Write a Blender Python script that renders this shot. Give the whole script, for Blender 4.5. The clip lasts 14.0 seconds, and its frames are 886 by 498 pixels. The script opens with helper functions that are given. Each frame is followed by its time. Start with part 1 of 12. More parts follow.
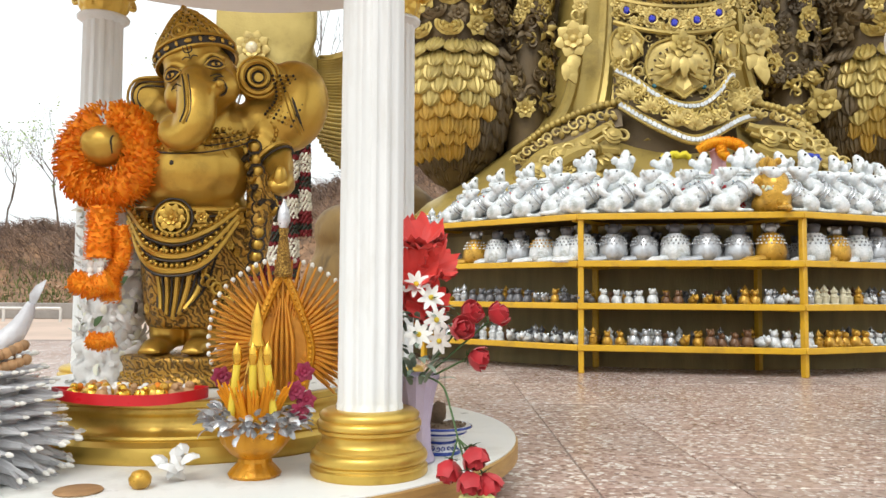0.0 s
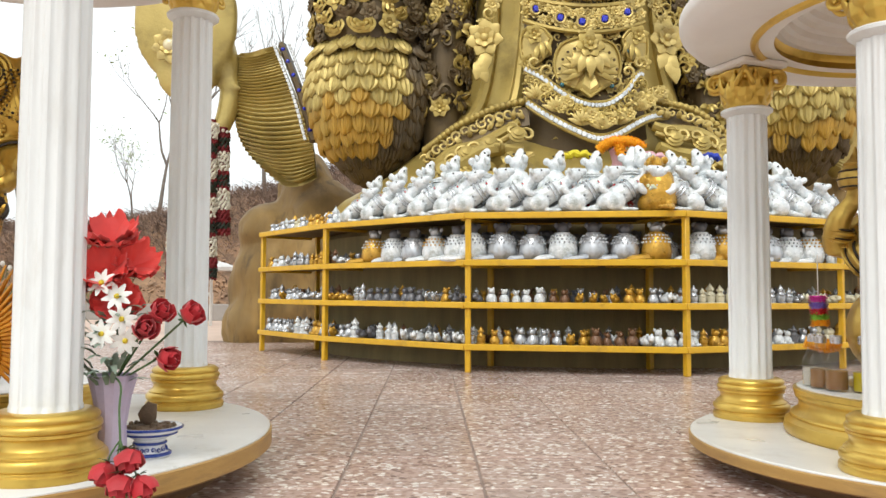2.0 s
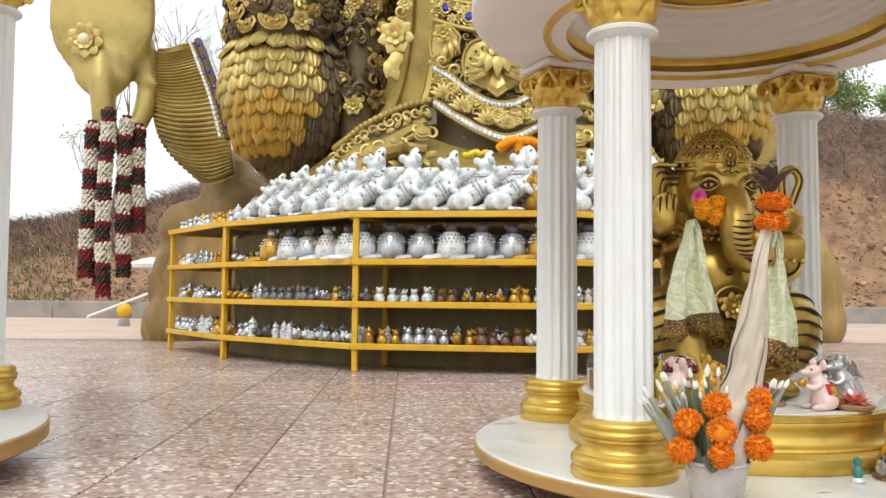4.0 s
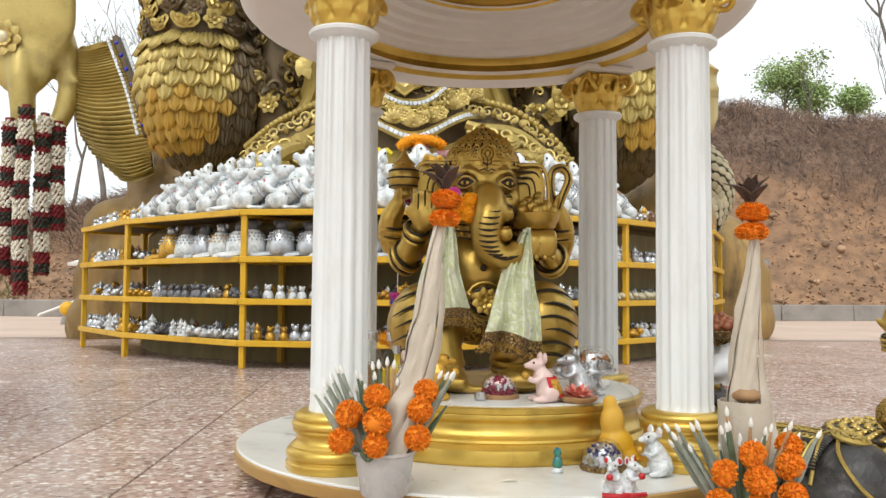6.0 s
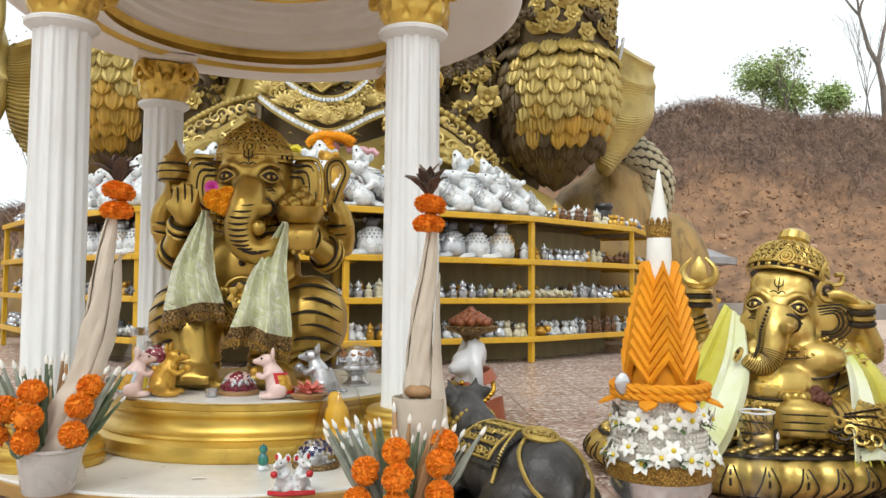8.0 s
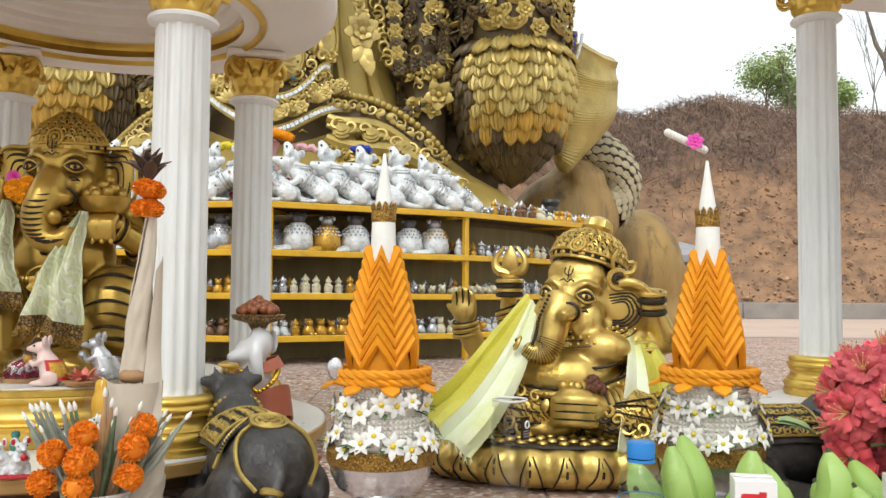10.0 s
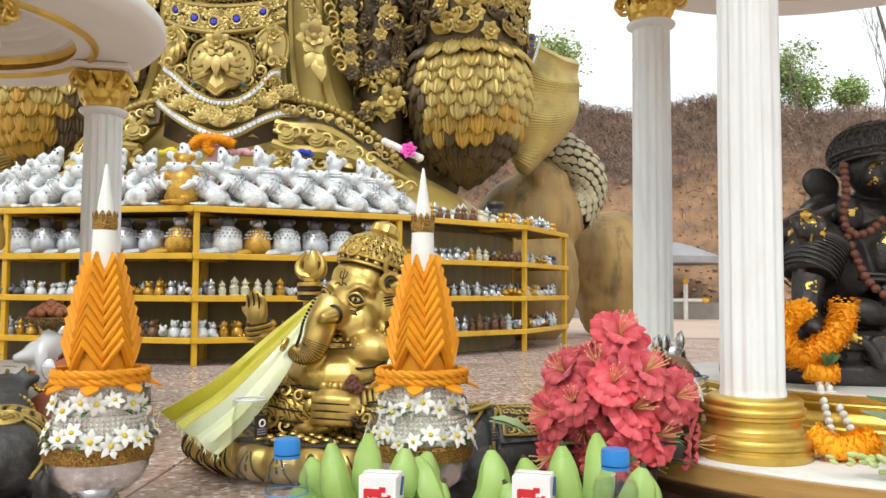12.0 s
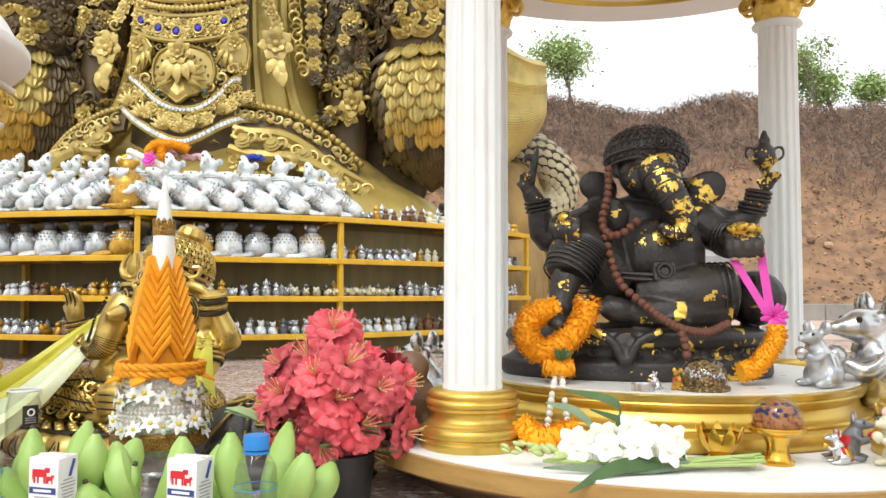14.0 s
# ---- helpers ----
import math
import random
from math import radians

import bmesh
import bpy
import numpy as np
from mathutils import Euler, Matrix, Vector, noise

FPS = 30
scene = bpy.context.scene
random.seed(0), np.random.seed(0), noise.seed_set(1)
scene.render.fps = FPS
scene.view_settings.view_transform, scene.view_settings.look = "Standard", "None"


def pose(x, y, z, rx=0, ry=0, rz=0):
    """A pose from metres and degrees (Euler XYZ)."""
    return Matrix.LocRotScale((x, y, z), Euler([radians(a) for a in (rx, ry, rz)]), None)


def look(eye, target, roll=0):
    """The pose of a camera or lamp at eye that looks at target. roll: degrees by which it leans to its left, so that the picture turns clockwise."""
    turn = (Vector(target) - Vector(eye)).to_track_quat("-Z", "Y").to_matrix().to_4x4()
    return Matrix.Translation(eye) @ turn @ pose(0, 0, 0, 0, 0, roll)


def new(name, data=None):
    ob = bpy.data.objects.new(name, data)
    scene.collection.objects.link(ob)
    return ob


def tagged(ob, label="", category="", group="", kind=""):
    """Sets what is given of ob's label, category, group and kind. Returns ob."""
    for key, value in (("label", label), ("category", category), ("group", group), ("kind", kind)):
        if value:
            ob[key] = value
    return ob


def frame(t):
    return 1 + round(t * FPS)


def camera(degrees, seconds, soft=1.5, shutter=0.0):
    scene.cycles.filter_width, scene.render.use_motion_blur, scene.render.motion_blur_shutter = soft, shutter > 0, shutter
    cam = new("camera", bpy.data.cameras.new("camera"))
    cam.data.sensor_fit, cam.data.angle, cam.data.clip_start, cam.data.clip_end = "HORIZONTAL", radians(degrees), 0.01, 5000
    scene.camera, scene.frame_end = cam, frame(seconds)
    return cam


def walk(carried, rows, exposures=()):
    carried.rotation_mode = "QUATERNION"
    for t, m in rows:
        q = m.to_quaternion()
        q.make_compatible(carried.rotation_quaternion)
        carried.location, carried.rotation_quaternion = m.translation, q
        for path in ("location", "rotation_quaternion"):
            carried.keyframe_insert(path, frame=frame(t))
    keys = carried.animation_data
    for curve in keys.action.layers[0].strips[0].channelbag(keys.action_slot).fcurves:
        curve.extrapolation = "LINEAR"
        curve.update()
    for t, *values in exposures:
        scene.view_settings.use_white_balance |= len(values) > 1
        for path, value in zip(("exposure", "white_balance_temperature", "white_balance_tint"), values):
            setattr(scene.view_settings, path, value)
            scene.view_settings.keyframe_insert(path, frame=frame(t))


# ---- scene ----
cam = camera(57.8, 14.0)
METRES, EYE, TILT, LEAN, TURN = 3.2, 0.35, -1.2, 0.0, 0.0
ROWS = [
    (0.0, 0.0, 0.0, 0.0, -0.02, 4.37, -0.33),
    (0.5, 0.0295, 0.0053, -0.0001, -0.2, 4.35, -0.3),
    (1.0, 0.0701, 0.0054, 0.0004, -0.48, 4.32, -0.26),
    (1.5, 0.105, 0.0028, 0.0006, -0.77, 4.34, -0.24),
    (2.0, 0.1385, 0.0052, 0.0004, -1.01, 4.34, -0.25),
    (2.5, 0.1713, 0.0076, 0.0006, -1.33, 4.31, -0.28),
    (5.0, 0.3354, -0.0078, 0.0033, -3.14, 4.19, -0.41),
    (5.5, 0.3732, -0.0151, 0.0031, -3.3, 4.17, -0.35),
    (6.0, 0.4047, -0.0113, 0.0017, -3.4, 4.12, -0.36),
    (6.5, 0.4392, -0.0062, 0.0025, -3.49, 4.08, -0.37),
    (7.0, 0.479, -0.0089, 0.0027, -3.54, 4.06, -0.37),
    (7.5, 0.5188, -0.0152, 0.0021, -3.5, 4.06, -0.36),
    (8.0, 0.5525, -0.0123, 0.0004, -3.28, 4.05, -0.38),
    (10.5, 0.7201, -0.0157, -0.006, -1.13, 4.09, -0.4),
    (11.0, 0.7541, -0.0144, -0.0057, -0.6, 4.06, -0.38),
    (11.5, 0.7982, -0.0241, -0.0031, -0.13, 4.1, -0.33),
    (12.0, 0.8349, -0.0322, -0.0038, 0.46, 4.15, -0.31),
    (12.5, 0.8707, -0.0332, -0.0027, 1.14, 4.17, -0.31),
    (13.0, 0.9061, -0.0366, -0.0033, 1.86, 4.17, -0.34),
    (13.5, 0.9511, -0.0468, -0.0044, 2.59, 4.18, -0.31),
    (14.0, 0.9907, -0.0525, -0.0046, 3.29, 4.2, -0.29),
]
walk(cam, [(t, pose(0, 0, EYE, TILT, LEAN, TURN) @ pose(METRES * x, METRES * y, METRES * z, 90 + pitch, roll, yaw)) for t, x, y, z, yaw, pitch, roll in ROWS],
     exposures=[(0.0, 0.13), (2.5, 0.10), (5.0, 0.06), (7.5, -0.04), (11.0, 0.08), (12.5, 0.12), (14.0, 0.28)])

# ---- light: an overcast white sky and a wide, weak sun ----
world = bpy.data.worlds.new("overcast_sky")
scene.world = world
world.use_nodes = True
wn, wl = world.node_tree.nodes, world.node_tree.links
wn.clear()
sky = wn.new("ShaderNodeTexSky")
sky.sky_type, sky.sun_disc = "NISHITA", False
sky.sun_elevation, sky.sun_rotation = radians(52), radians(200)
sky.air_density, sky.dust_density, sky.ozone_density = 1.0, 6.0, 1.0
grey = wn.new("ShaderNodeHueSaturation")
grey.inputs["Saturation"].default_value = 0.12
cloud = wn.new("ShaderNodeMix")
cloud.data_type = "RGBA"
cloud.inputs[0].default_value = 0.75
cloud.inputs[7].default_value = (9.3, 9.75, 9.9, 1)
back = wn.new("ShaderNodeBackground")
back.inputs["Strength"].default_value = 0.14
wout = wn.new("ShaderNodeOutputWorld")
wl.new(sky.outputs[0], grey.inputs["Color"])
wl.new(grey.outputs[0], cloud.inputs[6])
wl.new(cloud.outputs[2], back.inputs["Color"])
wl.new(back.outputs[0], wout.inputs["Surface"])
sun_data = bpy.data.lights.new("sun", "SUN")
sun_data.energy, sun_data.angle, sun_data.color = 1.0, radians(25), (1.0, 0.98, 0.91)
sun = new("sun", sun_data)
sun.matrix_world = look((0, 0, 0), (-math.sin(radians(200)) * math.cos(radians(52)), -math.cos(radians(200)) * math.cos(radians(52)), -math.sin(radians(52))))


# ---- mesh tools ----
class Geo:
    """Vertices, faces and material slots of one mesh in the making."""

    def __init__(self):
        self.v, self.f, self.m, self.n, self.mat = [], [], [], 0, 0

    def add(self, verts, faces, mat=None):
        verts = np.asarray(verts, float).reshape(-1, 3)
        self.v.append(verts)
        k = self.n
        self.f.extend([tuple(i + k for i in f) for f in faces])
        self.m.extend([self.mat if mat is None else mat] * len(faces))
        self.n += len(verts)
        return self

    def put(self, other, m=None, mat=None):
        """Another Geo's mesh, moved by the matrix m."""
        if not other.n:
            return self
        verts = np.concatenate(other.v)
        if m is not None:
            a = np.array(m)
            verts = verts @ a[:3, :3].T + a[:3, 3]
        k = self.n
        self.v.append(verts)
        self.f.extend([tuple(i + k for i in f) for f in other.f])
        self.m.extend(other.m if mat is None else [mat] * len(other.f))
        self.n += len(verts)
        return self

    def lathe(self, profile, seg=32, at=(0, 0, 0), flutes=0, depth=0.0, sx=1.0, sy=1.0, mat=None, caps=True):
        ang = np.arange(seg) * 2 * np.pi / seg
        verts = []
        for r, z in profile:
            rr = r * (1 - depth * (0.5 + 0.5 * np.cos(ang * flutes)) ** 2) if flutes else np.full(seg, r)
            verts.append(np.stack([at[0] + rr * np.cos(ang) * sx, at[1] + rr * np.sin(ang) * sy, np.full(seg, at[2] + z)], -1))
        faces = []
        for i in range(len(profile) - 1):
            for j in range(seg):
                k = (j + 1) % seg
                faces.append((i * seg + j, i * seg + k, (i + 1) * seg + k, (i + 1) * seg + j))
        if caps and profile[0][0] > 1e-5:
            faces.append(tuple(range(seg))[::-1])
        if caps and profile[-1][0] > 1e-5:
            faces.append(tuple(range((len(profile) - 1) * seg, len(profile) * seg)))
        return self.add(np.concatenate(verts), faces, mat)

    def tube(self, pts, radii, seg=8, flat=1.0, mat=None, closed=False):
        pts = np.asarray(pts, float)
        n = len(pts)
        radii = np.full(n, radii) if np.isscalar(radii) else np.asarray(radii, float)
        tan = np.gradient(pts, axis=0)
        if closed:
            tan = np.roll(pts, -1, 0) - np.roll(pts, 1, 0)
        tan /= np.linalg.norm(tan, axis=1, keepdims=True) + 1e-9
        ref = np.array([0, 0, 1.0]) if abs(tan[0][2]) < 0.9 else np.array([1.0, 0, 0])
        ang = np.arange(seg) * 2 * np.pi / seg
        verts = []
        for p, t, r in zip(pts, tan, radii):
            u = ref - t * (ref @ t)
            u /= np.linalg.norm(u) + 1e-9
            w = np.cross(t, u)
            ref = u
            verts.append(p + r * (np.cos(ang)[:, None] * u * flat + np.sin(ang)[:, None] * w))
        faces = []
        for i in range(n if closed else n - 1):
            a, b = i * seg, ((i + 1) % n) * seg
            for j in range(seg):
                k = (j + 1) % seg
                faces.append((a + j, a + k, b + k, b + j))
        if not closed:
            faces += [tuple(range(seg))[::-1], tuple(range((n - 1) * seg, n * seg))]
        return self.add(np.concatenate(verts), faces, mat)

    def ell(self, c, r, rot=(0, 0, 0), seg=14, rings=9, mat=None):
        r = (r, r, r) if np.isscalar(r) else r
        th = np.linspace(0, np.pi, rings + 1)[1:-1]
        ang = np.arange(seg) * 2 * np.pi / seg
        verts = [[0, 0, 1]]
        for a in th:
            verts += [[math.sin(a) * math.cos(b), math.sin(a) * math.sin(b), math.cos(a)] for b in ang]
        verts.append([0, 0, -1])
        verts = np.array(verts) * r
        if any(rot):
            verts = verts @ np.array(Euler([radians(a) for a in rot]).to_matrix()).T
        faces = [(0, 1 + j, 1 + (j + 1) % seg) for j in range(seg)]
        for i in range(len(th) - 1):
            for j in range(seg):
                k = (j + 1) % seg
                faces.append((1 + i * seg + j, 1 + (i + 1) * seg + j, 1 + (i + 1) * seg + k, 1 + i * seg + k))
        last, b = len(verts) - 1, 1 + (len(th) - 1) * seg
        faces += [(last, b + (j + 1) % seg, b + j) for j in range(seg)]
        return self.add(verts + np.asarray(c, float), faces, mat)

    def box(self, c, size, rot=(0, 0, 0), bevel=0.0, mat=None):
        h = np.asarray(size, float) / 2
        b = min(bevel, h.min() * 0.9)
        if b <= 0:
            verts = np.array([[x, y, z] for x in (-1, 1) for y in (-1, 1) for z in (-1, 1)]) * h
            faces = [(0, 1, 3, 2), (4, 6, 7, 5), (0, 4, 5, 1), (2, 3, 7, 6), (0, 2, 6, 4), (1, 5, 7, 3)]
        else:
            verts, key = [], {}
            for s in [(x, y, z) for x in (-1, 1) for y in (-1, 1) for z in (-1, 1)]:
                for a in range(3):
                    key[s, a] = len(verts)
                    verts.append([s[i] * (h[i] if i == a else h[i] - b) for i in range(3)])
            faces = []
            for a in range(3):
                i, j = (a + 1) % 3, (a + 2) % 3
                for d in (-1, 1):
                    loop = []
                    for p, q in ((-1, -1), (1, -1), (1, 1), (-1, 1)):
                        s = [0, 0, 0]
                        s[a], s[i], s[j] = d, p, q
                        loop.append(key[tuple(s), a])
                    faces.append(tuple(loop if d > 0 else loop[::-1]))
                for p in (-1, 1):
                    for q in (-1, 1):
                        s, t = [0, 0, 0], [0, 0, 0]
                        s[a], s[i], s[j] = -1, p, q
                        t[a], t[i], t[j] = 1, p, q
                        s, t = tuple(s), tuple(t)
                        loop = (key[s, i], key[t, i], key[t, j], key[s, j])
                        faces.append(loop if p * q < 0 else loop[::-1])
            for s in [(x, y, z) for x in (-1, 1) for y in (-1, 1) for z in (-1, 1)]:
                loop = (key[s, 0], key[s, 1], key[s, 2])
                faces.append(loop if s[0] * s[1] * s[2] > 0 else loop[::-1])
            verts = np.array(verts)
        if any(rot):
            verts = verts @ np.array(Euler([radians(a) for a in rot]).to_matrix()).T
        return self.add(verts + np.asarray(c, float), faces, mat)

    def petal(self, base, out, up, length, width, cup=0.2, tip=0.35, thick=0.0, mat=None):
        """A cupped leaf or petal from base along out, whose face looks to up."""
        out, up = Vector(out).normalized(), Vector(up)
        side = out.cross(up).normalized()
        up = side.cross(out)
        base = Vector(base)
        verts = []
        for s, w in ((0.0, 0.45), (0.35, 1.0), (0.7, 0.82), (1.0, tip * 0.25)):
            lift = cup * length * (4 * s * (1 - s) * 0.6 - 0.25 * s * s)
            mid = base + out * (length * s) + up * lift
            e = up * (-cup * 0.6 * width * w)
            verts += [mid - side * (width * w / 2) + e, mid, mid + side * (width * w / 2) + e]
        faces = []
        for i in range(3):
            a = i * 3
            faces += [(a, a + 1, a + 4, a + 3), (a + 1, a + 2, a + 5, a + 4)]
        if thick:
            k = len(verts)
            verts += [v - up * thick for v in verts]
            faces += [tuple(i + k for i in f[::-1]) for f in faces[:6]]
            rim = [0, 3, 6, 9, 10, 11, 8, 5, 2, 1]
            for i in range(len(rim)):
                a, b = rim[i], rim[(i + 1) % len(rim)]
                faces.append((a, a + k, b + k, b))
        return self.add([tuple(v) for v in verts], faces, mat)

    def sheet(self, rows, thick=0.0, mat=None):
        """A sheet through rows of points (all of one length), with thickness along its normals."""
        g = np.asarray(rows, float)
        a, b = g.shape[:2]
        faces = [(i * b + j, i * b + j + 1, (i + 1) * b + j + 1, (i + 1) * b + j) for i in range(a - 1) for j in range(b - 1)]
        verts = g.reshape(-1, 3)
        if thick:
            n = np.cross(np.gradient(g, axis=0), np.gradient(g, axis=1)).reshape(-1, 3)
            n /= np.linalg.norm(n, axis=1, keepdims=True) + 1e-9
            k = len(verts)
            verts = np.concatenate([verts, verts - n * thick])
            faces += [tuple(i + k for i in f[::-1]) for f in faces]
            rim = [j for j in range(b)] + [i * b + b - 1 for i in range(1, a)] + [(a - 1) * b + j for j in range(b - 2, -1, -1)] + [i * b for i in range(a - 2, 0, -1)]
            for i in range(len(rim)):
                p, q = rim[i], rim[(i + 1) % len(rim)]
                faces.append((q, p, p + k, q + k))
        return self.add(verts, faces, mat)

    def beads(self, pts, r, n, mat=None, seg=8):
        for p in curve(pts, n):
            self.ell(p, r, seg=seg, rings=6, mat=mat)
        return self

    def ring(self, c, axis, r, thick, n=20, seg=6, mat=None, arc=2 * math.pi, start=0.0, squash=1.0):
        """A ring round axis, or a piece of one."""
        a = Vector(axis).normalized()
        u = a.cross(Vector((0.13, 0.21, 1)) if abs(a.z) < 0.9 else Vector((1, 0, 0))).normalized()
        w = a.cross(u)
        pts = [tuple(Vector(c) + u * (r * math.cos(t)) + w * (r * squash * math.sin(t))) for t in np.linspace(start, start + arc, n, endpoint=arc < 6.28)]
        return self.tube(pts, thick, seg, mat=mat, closed=arc >= 6.28)

    def mesh(self, name, mats, smooth=True):
        me = bpy.data.meshes.new(name)
        verts = np.concatenate(self.v) if self.v else np.zeros((0, 3))
        me.from_pydata(verts.tolist(), [], self.f)
        for m in mats:
            me.materials.append(m)
        me.polygons.foreach_set("material_index", self.m)
        if smooth:
            me.shade_smooth()
            me.set_sharp_from_angle(angle=radians(42))
        me.update()
        return me


def fuse(geo, voxel, smooth=4):
    """The overlapping bodies of geo melted into one skin."""
    ob = new("melt", geo.mesh("melt", [], False))
    re = ob.modifiers.new("remesh", "REMESH")
    re.mode, re.voxel_size = "VOXEL", voxel
    sm = ob.modifiers.new("smooth", "SMOOTH")
    sm.factor, sm.iterations = 0.6, smooth
    me = bpy.data.meshes.new_from_object(ob.evaluated_get(bpy.context.evaluated_depsgraph_get()))
    out = Geo()
    co = np.empty(len(me.vertices) * 3)
    me.vertices.foreach_get("co", co)
    out.add(co.reshape(-1, 3), [tuple(p.vertices) for p in me.polygons])
    old = ob.data
    bpy.data.objects.remove(ob)
    bpy.data.meshes.remove(old)
    bpy.data.meshes.remove(me)
    return out


def aslist(m):
    return m if isinstance(m, (list, tuple)) else [m]


def thing(name, label, category, group="", kind="", at=None):
    ob = tagged(new(name), label, category, group, kind)
    ob.empty_display_size = 0.05
    if at is not None:
        ob.matrix_world = at
    return ob


def part(name, geo, material, parent, label="", at=None, smooth=True):
    ob = new(name, geo.mesh(name, aslist(material), smooth) if isinstance(geo, Geo) else geo)
    ob.parent = parent
    if at is not None:
        ob.matrix_local = at
    return tagged(ob, label)


def solid(name, geo, material, label, category, group="", kind="", at=None, smooth=True):
    ob = new(name, geo.mesh(name, aslist(material), smooth) if isinstance(geo, Geo) else geo)
    if at is not None:
        ob.matrix_world = at
    return tagged(ob, label, category, group, kind)


def curve(points, n):
    """A smooth line of n points through the given ones (Catmull-Rom)."""
    p = np.asarray(points, float)
    p = np.concatenate([[2 * p[0] - p[1]], p, [2 * p[-1] - p[-2]]])
    out = []
    for s in np.linspace(0, len(p) - 3 - 1e-6, n):
        i, t = int(s), s - int(s)
        a, b, c, d = p[i:i + 4]
        out.append(0.5 * (2 * b + (c - a) * t + (2 * a - 5 * b + 4 * c - d) * t * t + (3 * b - a - 3 * c + d) * t ** 3))
    return np.array(out)


# ---- materials ----
def material(name, a, b, rough=0.5, metal=0.0, scale=12.0, bump=0.15, grain=160.0, dirt=None, dirt_scale=5.0, dirt_amount=0.35,
             pattern=None, pattern_scale=60.0, groove=None, random_tint=0.0, sheen=0.0, island=False, stretch=(1, 1, 1), coat=0.0, sss=0.0):
    """Two tones in soft patches, fine grain in the relief, and optional dirt, grooves and tint from piece to piece."""
    m = bpy.data.materials.new(name)
    m.use_nodes = True
    n, l = m.node_tree.nodes, m.node_tree.links
    bsdf = n["Principled BSDF"]
    tc = n.new("ShaderNodeTexCoord")
    mp = n.new("ShaderNodeMapping")
    mp.inputs["Scale"].default_value = stretch
    l.new(tc.outputs["Object"], mp.inputs["Vector"])
    at = mp.outputs["Vector"]

    def noise_tex(s, detail=4.0, rough_=0.55):
        t = n.new("ShaderNodeTexNoise")
        t.inputs["Scale"].default_value, t.inputs["Detail"].default_value, t.inputs["Roughness"].default_value = s, detail, rough_
        l.new(at, t.inputs["Vector"])
        return t.outputs["Fac"]

    def ramp(src, lo, hi):
        r = n.new("ShaderNodeMapRange")
        r.inputs["From Min"].default_value, r.inputs["From Max"].default_value = lo, hi
        l.new(src, r.inputs["Value"])
        return r.outputs["Result"]

    def mix(fac, x, y):
        k = n.new("ShaderNodeMix")
        k.data_type = "RGBA"
        for i, s in ((0, fac), (6, x), (7, y)):
            if isinstance(s, (int, float)):
                k.inputs[i].default_value = s
            elif isinstance(s, tuple):
                k.inputs[i].default_value = (*s, 1)
            else:
                l.new(s, k.inputs[i])
        return k.outputs[2]

    patches = ramp(noise_tex(scale), 0.3, 0.7)
    col = mix(patches, a, b)
    height = noise_tex(grain, 3.0)
    if pattern:
        if pattern == "voronoi":
            t = n.new("ShaderNodeTexVoronoi")
            t.feature = "DISTANCE_TO_EDGE"
            t.inputs["Scale"].default_value = pattern_scale
            l.new(at, t.inputs["Vector"])
            raw = ramp(t.outputs["Distance"], 0.02, 0.16)
        else:
            t = n.new("ShaderNodeTexWave")
            t.wave_type = "RINGS" if pattern == "rings" else "BANDS"
            t.bands_direction = "DIAGONAL" if pattern == "curl" else ("X" if pattern == "bands_x" else "Z")
            t.inputs["Scale"].default_value = pattern_scale
            t.inputs["Distortion"].default_value = 14.0 if pattern == "curl" else 3.0
            t.inputs["Detail"].default_value = 2.0
            t.inputs["Detail Scale"].default_value = 1.2
            l.new(at, t.inputs["Vector"])
            raw = ramp(t.outputs["Fac"], 0.1, 0.6)
        if groove:
            col = mix(raw, groove, col)
        add = n.new("ShaderNodeMath")
        add.operation = "MULTIPLY_ADD"
        l.new(raw, add.inputs[0])
        add.inputs[1].default_value = 2.5
        l.new(height, add.inputs[2])
        height = add.outputs[0]
    if dirt:
        d = ramp(noise_tex(dirt_scale, 8.0, 0.68), 0.52, 0.72)
        k = n.new("ShaderNodeMath")
        k.operation = "MULTIPLY"
        l.new(d, k.inputs[0])
        k.inputs[1].default_value = dirt_amount
        col = mix(k.outputs[0], col, dirt)
    if random_tint:
        if island:
            info = n.new("ShaderNodeNewGeometry").outputs["Random Per Island"]
        else:
            info = n.new("ShaderNodeObjectInfo").outputs["Random"]
        hs = n.new("ShaderNodeHueSaturation")
        v = n.new("ShaderNodeMapRange")
        v.inputs["To Min"].default_value, v.inputs["To Max"].default_value = 1 - random_tint, 1 + random_tint
        l.new(info, v.inputs["Value"])
        l.new(v.outputs["Result"], hs.inputs["Value"])
        l.new(col, hs.inputs["Color"])
        col = hs.outputs[0]
    l.new(col, bsdf.inputs["Base Color"])
    rr = n.new("ShaderNodeMapRange")
    rr.inputs["To Min"].default_value, rr.inputs["To Max"].default_value = max(rough - 0.1, 0.03), min(rough + 0.12, 1)
    l.new(noise_tex(scale * 2.3), rr.inputs["Value"])
    l.new(rr.outputs["Result"], bsdf.inputs["Roughness"])
    bsdf.inputs["Metallic"].default_value = metal
    bsdf.inputs["Coat Weight"].default_value = coat
    if sheen:
        bsdf.inputs["Sheen Weight"].default_value = sheen
    if sss:
        bsdf.inputs["Subsurface Weight"].default_value = sss
        bsdf.inputs["Subsurface Radius"].default_value = (0.01, 0.008, 0.005)
    if bump:
        bp = n.new("ShaderNodeBump")
        bp.inputs["Strength"].default_value = bump
        bp.inputs["Distance"].default_value = 0.004
        l.new(height, bp.inputs["Height"])
        l.new(bp.outputs["Normal"], bsdf.inputs["Normal"])
    return m


